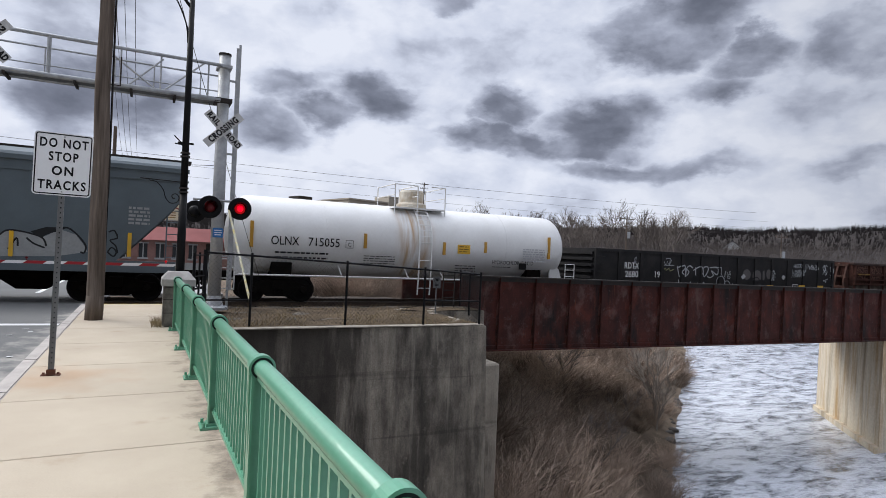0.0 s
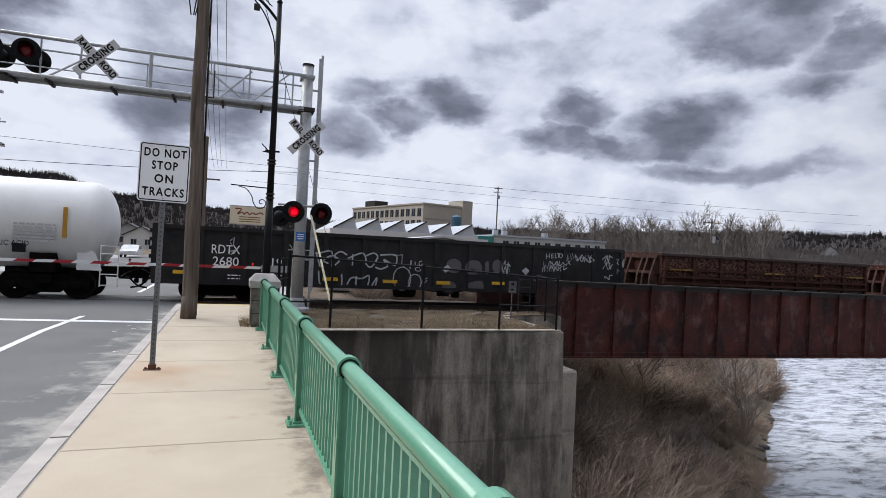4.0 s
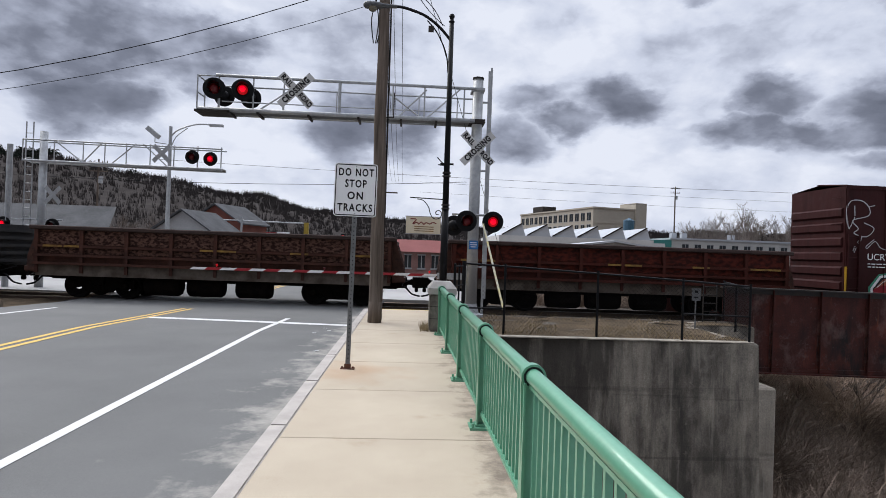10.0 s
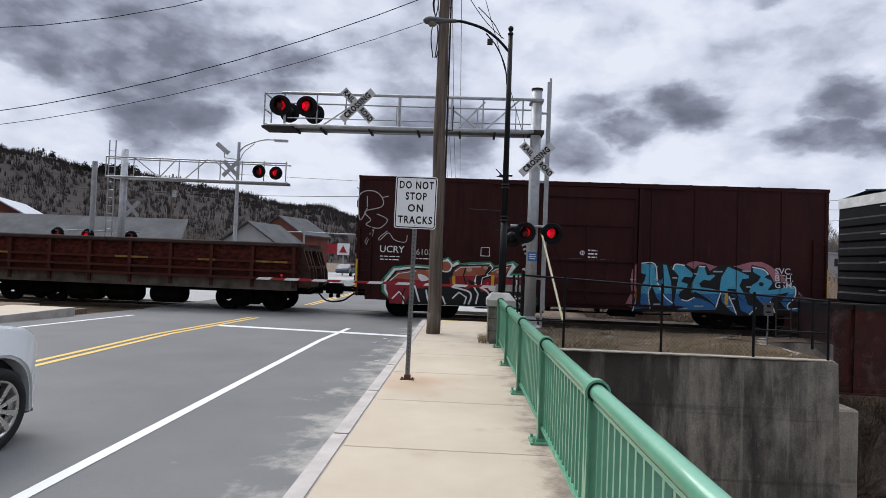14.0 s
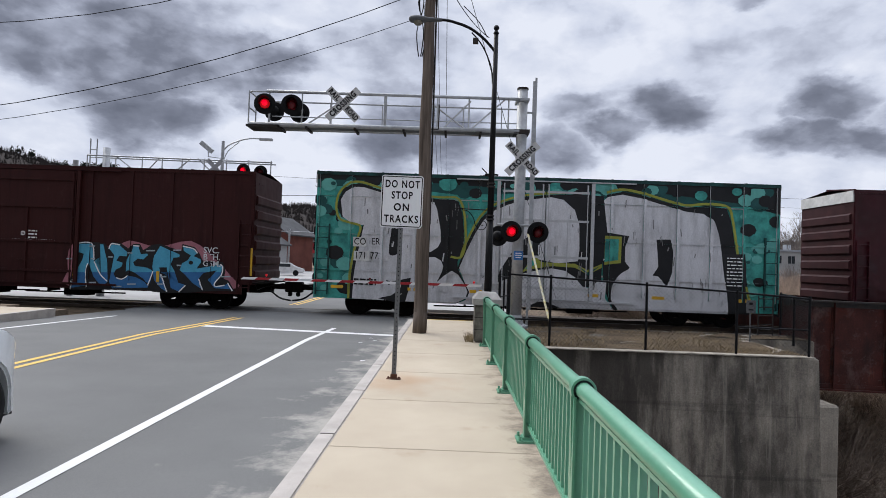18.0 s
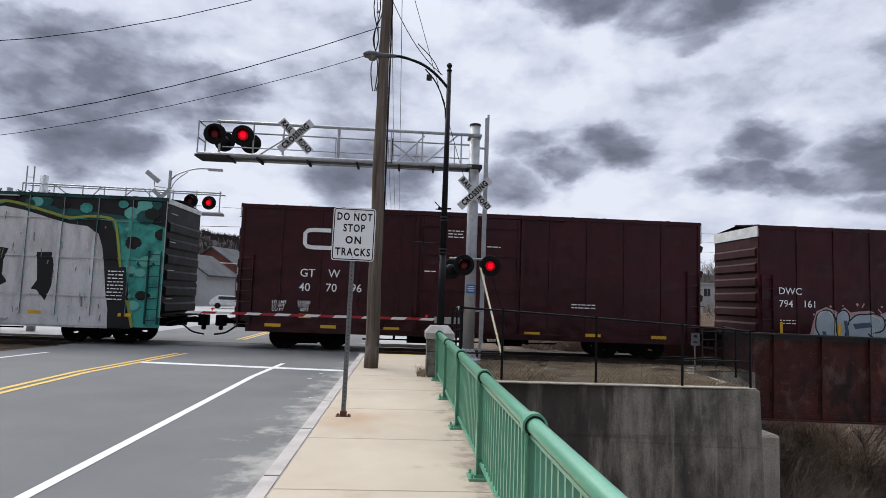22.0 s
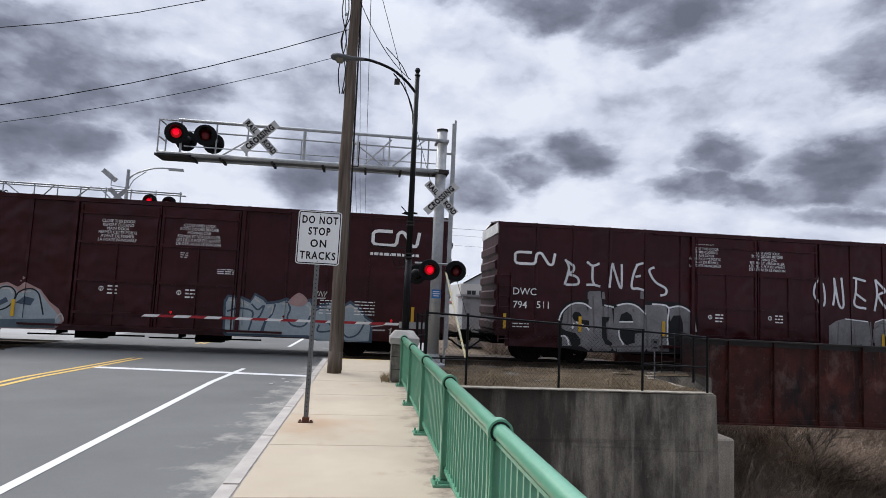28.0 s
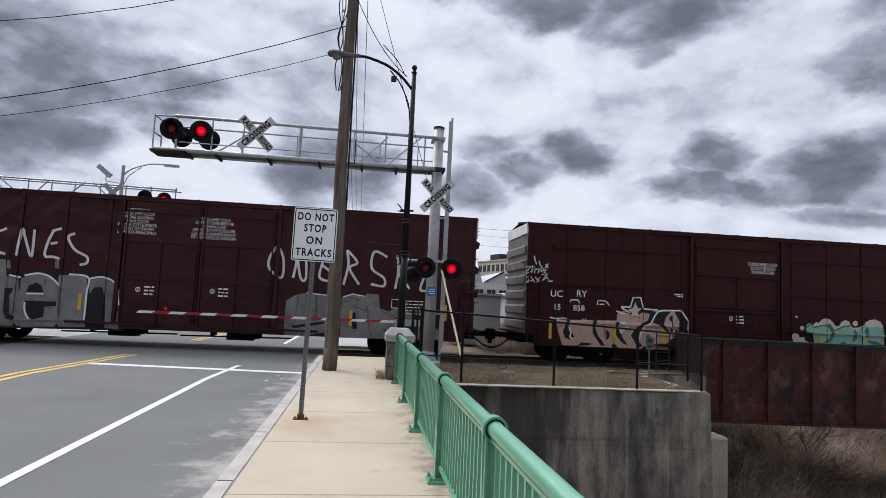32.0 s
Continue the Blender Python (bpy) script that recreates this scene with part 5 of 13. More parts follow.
    box(bm, 0.30, 0.36, 0.02, 0.10, 0.05, 7.15)
    box(bm, 0.36, 0.42, 0.02, 0.06, 0.5, 7.25)
    part("conduit_post", bm, M_GALV, s)
    for z in (6.2, 4.2, 2.9, 1.4):
        part("standoff", B((0.1, 0.31, 0.02, 0.07, z, z + 0.05)), M_GALV, s)
    # yellow and white counterweight strap
    bm = bmesh.new()
    bar(bm, (0.22, -0.4, 2.7), (0.52, -2.7, 0.45), 0.05, 0.02)
    part("guy_strap", bm, mat("strap_yellow", (0.62, 0.52, 0.20), 0.7, other=(0.5, 0.5, 0.45), scale=9, var=0.1), s, "yellow guy-wire guard")


near_signal()


def gate(name, label, m, length, lamps=3):
    g = thing(name, label, "crossing gate", m)
    k = int(length / 0.44)
    for i in range(k):
        red = i % 2 == 1
        lo, hi = -0.040 + 0.001 * (k - i), 0.055 - 0.0012 * i
        bm = bmesh.new()
        slab(bm, [(-(i + 1) * 0.446 - 0.05, lo), (-i * 0.446 - 0.05, lo), (-i * 0.446 + 0.05, hi), (-(i + 1) * 0.446 + 0.05, hi)], 0.03, pose(0, -0.015, 0))
        part("stripe", bm, M_REDSTRIPE if red else M_SIGNWHITE, g, "red band" if red else "white band")
    for i in range(lamps):
        x = -0.25 - i * (length - 1.04) / max(1, lamps - 1)
        bm = bmesh.new()
        lathe(bm, [(0, -0.035), (0.032, -0.03), (0.036, 0), (0.032, 0.03), (0, 0.035)], pose(x, 0, 0.12, 90), 12)
        rod(bm, (x, 0, 0.06), (x, 0, 0.09), 0.015, seg=6)
        lp = part("gate_lamp", bm, M_RED_ON if i != 1 else M_RED_OFF, g, "small red gate lamp")
    bm = B((0, 1.0, -0.04, 0.04, -0.10, 0.10), (0.9, 1.15, -0.18, 0.18, -1.25, 0.35))
    part("gate_mechanism", bm, M_GALV, g, "grey gate mechanism")
    return g


gate("crossing_gate", "lowered red and white crossing gate arm", pose(0.90, 18.5, 0.97), 7.6)

# ---- the freight train ----
# How far the train has run, second by second, and where each wagon's near end stood at the start.
RUN = [0.01, -5.16, -10.32, -15.50, -20.69, -25.87, -31.02, -36.11, -41.14, -46.12, -51.08, -56.07, -61.07, -66.08, -71.07, -76.03, -80.94, -85.83, -90.72, -95.63, -100.58, -105.56, -110.58, -115.63, -120.67, -125.67, -130.63, -135.55, -140.50, -145.52, -150.57, -155.64, -160.70]


def run(t):
    i = min(int(t), 31)
    return RUN[i] + (RUN[i + 1] - RUN[i]) * (t - i)


CARS = []


def wagon(name, label, x0, x1):
    """A wagon standing on the rails: its own x runs along it from its left end, -y is its near side, z from the rail."""
    w = thing(name, label, "freight car")
    w["from"] = x0
    CARS.append((w, x0, x1 - x0))
    return w


AXLES = []
SIDE = -1.57
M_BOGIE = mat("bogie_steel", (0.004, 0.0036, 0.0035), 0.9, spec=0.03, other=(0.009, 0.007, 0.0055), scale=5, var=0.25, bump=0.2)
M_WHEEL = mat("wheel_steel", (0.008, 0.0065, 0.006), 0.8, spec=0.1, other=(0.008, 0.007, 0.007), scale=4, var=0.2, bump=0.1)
PIECES = {}


def bogie(w, cx):
    b = new("bogie")
    b.parent, b.matrix_basis = w, pose(cx, 0, 0)
    tagged(b, "black cast steel bogie")
    if "frame" not in PIECES:
        bm = bmesh.new()
        out = [(-1.20, 0.62), (-1.20, 0.36), (-1.0, 0.33), (-0.62, 0.40), (-0.40, 0.22), (0.40, 0.22), (0.62, 0.40), (1.0, 0.33), (1.20, 0.36), (1.20, 0.62), (0.85, 0.66), (0.45, 0.80), (-0.45, 0.80), (-0.85, 0.66)]
        slab(bm, out, 0.16)
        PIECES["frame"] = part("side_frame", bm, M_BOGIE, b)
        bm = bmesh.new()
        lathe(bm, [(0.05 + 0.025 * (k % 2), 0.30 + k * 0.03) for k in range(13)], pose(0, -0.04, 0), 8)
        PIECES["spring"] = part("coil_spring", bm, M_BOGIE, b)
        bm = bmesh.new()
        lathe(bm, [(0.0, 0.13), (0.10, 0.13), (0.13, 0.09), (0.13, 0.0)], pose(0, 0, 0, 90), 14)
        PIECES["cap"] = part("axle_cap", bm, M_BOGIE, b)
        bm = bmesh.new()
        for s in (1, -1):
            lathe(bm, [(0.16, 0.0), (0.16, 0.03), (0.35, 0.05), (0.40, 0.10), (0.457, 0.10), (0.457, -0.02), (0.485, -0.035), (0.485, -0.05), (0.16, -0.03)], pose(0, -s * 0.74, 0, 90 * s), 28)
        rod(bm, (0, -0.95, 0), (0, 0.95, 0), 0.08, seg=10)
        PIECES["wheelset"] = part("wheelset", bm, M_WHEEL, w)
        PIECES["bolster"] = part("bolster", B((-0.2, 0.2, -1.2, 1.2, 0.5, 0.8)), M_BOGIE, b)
        for k in PIECES.values():
            k.matrix_basis = pose(0, 0, -50)
    for s in (1, -1):
        again(PIECES["frame"], pose(0, -s * 1.06, 0, 0, 0, 0 if s > 0 else 180), b)
        for dx in (-0.16, 0.0, 0.16):
            again(PIECES["spring"], pose(dx, -s * 0.98, 0), b)
        for dx in (-0.88, 0.88):
            again(PIECES["cap"], pose(dx, -s * 1.05, 0.457, 0, 0, 0 if s > 0 else 180), b)
    again(PIECES["bolster"], pose(0, 0, 0), b)
    for dx in (-0.88, 0.88):
        a = again(PIECES["wheelset"], pose(cx + dx, 0, 0.457), w)
        AXLES.append((a, w, cx + dx))


def coupler(w, x, s, reach=0.78):
    """A coupler with its draft box, lever and air hose at the end x of a wagon, pointing towards s."""
    def span(a, b):
        return min(x + s * a, x + s * b), max(x + s * a, x + s * b)

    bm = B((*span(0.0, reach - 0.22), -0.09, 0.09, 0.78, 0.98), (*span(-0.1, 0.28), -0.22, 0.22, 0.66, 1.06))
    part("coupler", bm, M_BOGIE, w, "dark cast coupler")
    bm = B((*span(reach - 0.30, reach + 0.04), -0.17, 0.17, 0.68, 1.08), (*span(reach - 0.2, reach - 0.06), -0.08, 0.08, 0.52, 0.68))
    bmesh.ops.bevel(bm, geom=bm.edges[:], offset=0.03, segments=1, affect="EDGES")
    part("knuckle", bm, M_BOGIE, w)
    bm = bmesh.new()
    pipe(bm, [(x + s * a, y, z) for a, y, z in ((0.08, -1.35, 0.95), (0.12, -1.3, 0.78), (0.14, -0.5, 0.86), (reach - 0.25, -0.12, 1.04))], 0.016, 6)
    part("uncoupling_lever", bm, M_BLACK, w)
    bm = bmesh.new()
    pipe(bm, [(x + s * a, -0.32, z) for a, z in smooth_line([(0.1, 0.74), (0.3 * reach, 0.70), (0.62 * reach, 0.46), (reach, 0.38)], 4)], 0.034, 6)
    part("air_hose", bm, M_BLACK, w)


def underframe(w, L, z=0.95, reach=0.78):
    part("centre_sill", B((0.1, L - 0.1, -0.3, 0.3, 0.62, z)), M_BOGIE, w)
    coupler(w, 0.0, -1, reach)
    coupler(w, L, 1, reach)


def placed(o, m):
    o.matrix_basis = m
    return o


def boxcar(name, label, x0, x1, top, paint, ribs, door, roof=None, bot=0.62, white_top=False, belts=(), chord=None, end=None, proud=0.035, beams=()):
    """A boxcar: side sheets between outside posts, a sliding plug door, ribbed ends, roof and ladders."""
    L = x1 - x0
    w = wagon(name, label, x0, x1)
    part("body", B((0.0, L, SIDE, -SIDE, bot + 0.35, top - 0.06)), paint, w)
    part("side_sill", B((0.35, L - 0.35, SIDE - 0.02, SIDE + 0.06, bot, bot + 0.36)), paint, w)
    bm = bmesh.new()
    n = 14
    seam = None
    for i in range(n):
        xa, xb = L * i / n, L * (i + 1) / n
        vs = [bm.verts.new(p) for p in ((xa + 0.01, SIDE - 0.04, top - 0.07), (xb - 0.01, SIDE - 0.04, top - 0.07), (xb - 0.01, 0, top + 0.10), (xa + 0.01, 0, top + 0.10), (xb - 0.01, -SIDE + 0.04, top - 0.07), (xa + 0.01, -SIDE + 0.04, top - 0.07))]
        bm.faces.new((vs[0], vs[1], vs[2], vs[3]))
        bm.faces.new((vs[3], vs[2], vs[4], vs[5]))
        if seam is None:
            bm2 = bmesh.new()
            bar(bm2, (0, SIDE - 0.03, top - 0.05), (0, 0, top + 0.12), 0.05, 0.05)
            seam = placed(part("roof_seam", bm2, roof or paint, w), pose(xa, 0, 0))
        else:
            again(seam, pose(xa, 0, 0))
    part("roof", bm, roof or paint, w, "ribbed steel roof")
    part("top_chord", B((-0.02, L + 0.02, SIDE - 0.035, SIDE + 0.02, top - 0.16, top - 0.04)), chord or paint, w)
    for z in belts:
        part("belt_rail", B((0.2, L - 0.2, SIDE - 0.045, SIDE + 0.01, z - 0.022, z + 0.022)), paint, w)
    d0, d1, nd = door
    post = None
    for x in ribs:
        if d0 - 0.1 < x < d1 + 0.1:
            continue
        if post is None:
            post = part("side_post", B((-0.05, 0.05, SIDE - proud, SIDE + 0.01, bot + 0.36, top - 0.16)), paint, w)
            post.matrix_basis = pose(x, 0, 0)
        else:
            again(post, pose(x, 0, 0))
    for k in range(nd):
        xa, xb = d0 + (d1 - d0) * k / nd, d0 + (d1 - d0) * (k + 1) / nd
        dr = part("door", B((xa + 0.02, xb - 0.02, SIDE - 0.075, SIDE, bot + 0.22, top - 0.22)), paint, w)
        for z in (0.10, 0.38, 0.71, 0.97):
            part("door_rib", B((xa + 0.05, xb - 0.05, SIDE - 0.125, SIDE - 0.074, bot + 0.20 + (top - bot) * z * 0.85, bot + 0.28 + (top - bot) * z * 0.85)), paint, dr)
        for x, z in ((xa + 0.10, top - 0.28), ((xa + xb) / 2, bot + 0.24 + (top - bot) * 0.6), (xb - 0.10, top - 0.28)):
            bm = bmesh.new()
            rod(bm, (x, SIDE - 0.10, bot + 0.2), (x, SIDE - 0.10, z), 0.026, seg=6)
            part("lock_rod", bm, paint, dr)
        part("handle", B(((xa + xb) / 2 - 0.3, (xa + xb) / 2 + 0.3, SIDE - 0.125, SIDE - 0.10, bot + 0.95, bot + 1.0)), paint, dr)
    for x in (d0 - 0.09, d1 + 0.09):
        part("door_post", B((x - 0.06, x + 0.06, SIDE - 0.115, SIDE, bot + 0.22, top - 0.21)), paint, w)
    part("door_track", B((d0 - 1.6, d1 + 1.6, SIDE - 0.10, SIDE - 0.02, bot + 0.14, bot + 0.21)), paint, w)
    part("door_track", B((d0 - 1.6, d1 + 1.6, SIDE - 0.10, SIDE - 0.02, top - 0.20, top - 0.16)), paint, w)
    # ends: dreadnaught ribs
    for xe, s in ((0.0, -1), (L, 1)):
        nr = 6
        smooth_end = s > 0 and beams
        for z in beams if smooth_end else [bot + 0.70 + (top - bot - 1.75) * i / (nr - 1) for i in range(nr)]:
            bm = bmesh.new()
            prof = [(-0.15, 0.0), (-0.13, 0.13), (0.06, 0.16), (0.15, 0.02)] if smooth_end else [(-0.20, 0.0), (-0.12, 0.09), (0.12, 0.09), (0.20, 0.0)]
            a = [bm.verts.new((xe + s * d, SIDE + 0.12, z + h)) for h, d in prof]
            b = [bm.verts.new((xe + s * d, -SIDE - 0.12, z + h)) for h, d in prof]
            for k in range(3):
                bm.faces.new((a[k], a[k + 1], b[k + 1], b[k]))
            bm.faces.new(a)
            bm.faces.new(list(reversed(b)))
            bmesh.ops.recalc_face_normals(bm, faces=bm.faces)
            part("end_rib", bm, end or paint, w)
        if smooth_end:
            bm = bmesh.new()
            rod(bm, (xe + 0.22, SIDE + 0.10, bot + 1.42), (xe + 0.22, -SIDE - 0.10, bot + 1.42), 0.022, seg=6)
            part("hand_rail", bm, M_BOXWHITE, w, "pale worn end hand rail")
        for z in (bot + 1.0, bot + 2.0, bot + 3.0, bot + 4.0):
            part("grab_iron", B((xe + s * 0.10 - 0.012, xe + s * 0.10 + 0.012, SIDE + 0.12, SIDE + 0.62, z, z + 0.025)), paint, w)
        if white_top:
            part("end_top_panel", B((xe - 0.05 if s < 0 else xe, xe if s < 0 else xe + 0.05, SIDE + 0.005, -SIDE - 0.005, top - (0.46 if s < 0 else 0.80 if beams else 0.24), top - 0.07)), M_BOXWHITE, w, "white reflective end panel")
        bm = bmesh.new()
        rod(bm, (xe - s * 0.08, SIDE - 0.09, 0), (xe - s * 0.50, SIDE - 0.09, 0), 0.016, seg=6)
        rung = placed(part("ladder_rung", bm, chord or paint, w), pose(0, 0, bot + 0.25))
        for i in range(1, 7):
            again(rung, pose(0, 0, bot + 0.25 + i * 0.38))
        for x in (0.08, 0.50):
            part("ladder_stile", B((xe - s * x - 0.02, xe - s * x + 0.02, SIDE - 0.095, SIDE, bot + 0.12, bot + 2.65)), chord or paint, w)
        part("end_sheet", B((xe - 0.012 if s < 0 else xe, xe if s < 0 else xe + 0.012, SIDE + 0.01, -SIDE - 0.01, bot + 0.4, top - 0.10)), end or paint, w)
        part("end_platform", B((min(xe, xe + s * 0.32), max(xe, xe + s * 0.32), SIDE + 0.05, -SIDE - 0.05, bot + 0.38, bot + 0.42)), M_BOGIE, w)
    underframe(w, L, bot + 0.36, 1.1)
    for x in (L * 0.36, L * 0.56):
        bm = B((x, x + 0.9, -1.0, -0.55, 0.34, 0.80), (x + 1.0, x + 1.12, -1.1, -0.5, 0.42, 0.95), (x - 0.5, x - 0.42, -1.2, -0.6, 0.48, 0.95))
        rod(bm, (x - 1.6, -0.8, 0.42), (x + 2.2, -0.8, 0.46), 0.03, seg=6)
        part("brake_rigging", bm, M_BOGIE, w, "dark brake cylinder and rods")
    bogie(w, 2.35)
    bogie(w, L - 2.35)
    return w


# grey end colour paints in the bright sky reflected by the ribs
M_SHEENEND = mat("boxcar_end_grey", (0.13, 0.115, 0.115), 0.5, spec=0.4, other=(0.07, 0.06, 0.06), scale=1.5, var=0.15, bump=0.1)
M_BROWNEND = mat("boxcar_end_maroon", (0.040, 0.010, 0.011), 0.55, spec=0.22, other=(0.026, 0.007, 0.008), scale=1.5, var=0.15, bump=0.1)
M_BOXWHITE = mat("end_white", (0.62, 0.62, 0.60), 0.6, other=(0.45, 0.45, 0.44), scale=3, var=0.08)
M_BROWN = mat("boxcar_brown", (0.036, 0.0085, 0.0080), 0.6, spec=0.14, wave=0.06, other=(0.030, 0.007, 0.007), scale=0.9, var=0.12, grain=14, bump=0.12, sharp=0.3)
M_BROWN2 = mat("boxcar_maroon", (0.046, 0.0052, 0.0090), 0.36, spec=0.28, wave=0.32, other=(0.020, 0.003, 0.005), scale=0.8, var=0.12, grain=14, bump=0.10, sharp=0.3)
def grimed(m, dark, dust, amount=0.6):
    """Soot runs down the sheets and a film of dust."""
    n, l = m.node_tree.nodes, m.node_tree.links
    b = n["Principled BSDF"]
    src = b.inputs["Base Color"].links[0].from_socket
    tc = n.new("ShaderNodeTexCoord")
    for stretch, sc, lo, hi, top, colour in (((1, 1, 0.06), 5.0, 0.50, 0.70, amount, dark), ((1, 1, 0.3), 1.2, 0.54, 0.72, amount * 0.7, dark), ((1, 1, 0.10), 9.0, 0.58, 0.72, amount * 0.6, dust), ((1, 1, 1), 2.6, 0.60, 0.70, amount * 0.5, dust)):
        mp = n.new("ShaderNodeMapping")
        mp.inputs["Scale"].default_value = stretch
        l.new(tc.outputs["Object"], mp.inputs["Vector"])
        nz = n.new("ShaderNodeTexNoise")
        nz.inputs["Scale"].default_value, nz.inputs["Detail"].default_value, nz.inputs["Roughness"].default_value = sc, 7.0, 0.62
        l.new(mp.outputs[0], nz.inputs["Vector"])
        th = n.new("ShaderNodeMapRange")
        th.inputs["From Min"].default_value, th.inputs["From Max"].default_value, th.inputs["To Max"].default_value = lo, hi, top
        l.new(nz.outputs["Fac"], th.inputs["Value"])
        mx = n.new("ShaderNodeMix")
        mx.data_type = "RGBA"
        mx.inputs["B"].default_value = (*colour, 1)
        l.new(src, mx.inputs["A"])
        l.new(th.outputs[0], mx.inputs["Factor"])
        src = mx.outputs["Result"]
    l.new(src, b.inputs["Base Color"])


grimed(M_BROWN, (0.014, 0.004, 0.004), (0.060, 0.026, 0.024))
grimed(M_BROWN2, (0.016, 0.002, 0.003), (0.070, 0.013, 0.017), 0.4)
M_SILVER = mat("boxcar_silver", (0.46, 0.465, 0.475), 0.55, other=(0.36, 0.365, 0.375), scale=1.5, var=0.10, grain=10, bump=0.1, sharp=0.25)
M_GON = mat("gondola_black", (0.016, 0.016, 0.017), 0.7, spec=0.14, other=(0.030, 0.028, 0.027), scale=1.5, var=0.15, grain=16, bump=0.15)
M_TANK = mat("tank_white", (0.72, 0.72, 0.71), 0.42, other=(0.64, 0.635, 0.62), scale=0.8, var=0.04, grain=12, bump=0.03)
M_HOPPER = mat("hopper_grey", (0.10, 0.125, 0.14), 0.55, other=(0.085, 0.105, 0.118), scale=1.0, var=0.08, bump=0.08)


def even(L, n):
    return [0.06 + (L - 0.12) * i / (n - 1) for i in range(n)]


MURAL_BELTS = (1.65, 2.96, 4.3)
M_TEALTOP = mat("sprayed_top_edge", (0.018, 0.075, 0.07), 0.7, other=(0.012, 0.02, 0.02), scale=2.0, var=0.15, spec=0.2)
UCRY = boxcar("boxcar", "brown ribbed boxcar with spray-painted graffiti", 67.10, 83.50, 5.10, M_BROWN, even(16.4, 12), (6.4, 9.9, 1))
MURAL = boxcar("boxcar", "silver boxcar covered by giant green and black graffiti letters", 85.75, 102.13, 5.20, M_SILVER, even(16.38, 15), (6.6, 9.75, 2), belts=MURAL_BELTS, chord=M_TEALTOP, roof=M_TEALTOP, end=M_BLACK, proud=0.07, white_top=True)
CNA = boxcar("boxcar", "maroon boxcar with a white winding logo", 104.70, 121.25, 5.12, M_BROWN2, even(16.55, 13), (6.3, 9.9, 1), white_top=True, end=M_BROWNEND, beams=(2.34, 3.22, 4.14))
CNB = boxcar("boxcar", "long maroon boxcar with double doors and pale graffiti", 123.45, 143.20, 5.14, M_BROWN2, even(19.75, 15), (7.2, 12.48, 2), white_top=True, end=M_BROWNEND, beams=(2.34, 3.22, 4.14))
CNC = boxcar("boxcar", "long maroon boxcar with white scrawled letters", 145.0, 164.53, 5.14, M_BROWN2, even(19.53, 15), (7.5, 12.5, 2), white_top=True, end=M_BROWNEND, beams=(2.34, 3.22, 4.14))
UCRB = boxcar("boxcar", "brown boxcar with pink star graffiti", 166.45, 182.9, 5.12, M_BROWN, even(16.45, 12), (6.4, 9.9, 1), white_top=True, end=M_SHEENEND)


# ---- paint on the wagons ----
class Paint:
    """Flat sprayed or stencilled paint that lies on a wagon's near side, over its posts and doors."""

    def __init__(self):
        self.bm, self.mats, self.layer = bmesh.new(), [], 0

    def index(self, m):
        if m not in self.mats:
            self.mats.append(m)
        return self.mats.index(m)


def spray(p, m, pts, w=0.0, soft=False):
    """One stroke (w wide) or filled shape of paint."""
    p.layer += 1
    y = SIDE - 0.0025 - 0.0003 * p.layer
    have = set(p.bm.faces)
    if w:
        ribbon(p.bm, smooth_line(pts, 5) if soft else pts, w, y)
    else:
        fill(p.bm, smooth_line(pts, 3, True) if soft else pts, y)
    k = p.index(m)
    for f in p.bm.faces:
        if f not in have:
            f.material_index = k


def lay(p, car, raised, name="graffiti", label="sprayed graffiti"):
    """Hang the paint on its wagon; raised: (x0, x1, z0, z1, proud) of posts and doors, which carry it too."""
    bmesh.ops.triangulate(p.bm, faces=[f for f in p.bm.faces if len(f.verts) > 4])
    extra = []
    for x0, x1, z0, z1, d in raised:
        c = p.bm.copy()
        for co, no in (((x0, 0, 0), (-1, 0, 0)), ((x1, 0, 0), (1, 0, 0)), ((0, 0, z0), (0, 0, -1)), ((0, 0, z1), (0, 0, 1))):
            bmesh.ops.bisect_plane(c, geom=c.verts[:] + c.edges[:] + c.faces[:], plane_co=co, plane_no=no, clear_outer=True)
        if c.faces:
            bmesh.ops.translate(c, verts=c.verts, vec=(0, -d, 0))
            extra.append(c)
        else:
            c.free()
    for c in extra:
        me = bpy.data.meshes.new("strip")
        c.to_mesh(me)
        p.bm.from_mesh(me)
        bpy.data.meshes.remove(me)
        c.free()
    me = bpy.data.meshes.new(name)
    p.bm.to_mesh(me)
    p.bm.free()
    for m in p.mats:
        me.materials.append(m)
    ob = new(name, me)
    ob.parent = car
    tagged(ob, label)
    return ob


def chalk(name, c, rough=0.6):
    return mat(name, c, rough, var=0.10, scale=2.5, grain=14, bump=0.05, other=tuple(v * 0.85 for v in c))


G_GREEN, G_WHITE, G_ORANGE, G_RED, G_BLACK = chalk("spray_green", (0.05, 0.26, 0.16)), chalk("spray_white", (0.80, 0.80, 0.80)), chalk("spray_orange", (0.36, 0.11, 0.06)), chalk("spray_red", (0.26, 0.02, 0.03)), chalk("spray_black", (0.010, 0.0105, 0.012))
G_YELLOW, G_GREY, G_PINK, G_SKY, G_BLUE = chalk("spray_yellow", (0.60, 0.36, 0.03)), chalk("chalk_grey", (0.42, 0.40, 0.40)), chalk("spray_pink", (0.34, 0.13, 0.16)), chalk("spray_sky", (0.07, 0.34, 0.50)), chalk("spray_blue", (0.03, 0.14, 0.33))
G_LETTER, G_LIME, G_DARKPANEL = streaked("letter_silver", (0.58, 0.58, 0.60), (0.46, 0.46, 0.475), (0.34, 0.34, 0.35), rough=0.6, scale=1.6, bump=0.15, down=0.35), chalk("spray_lime", (0.28, 0.30, 0.05)), chalk("data_panel", (0.015, 0.015, 0.017))
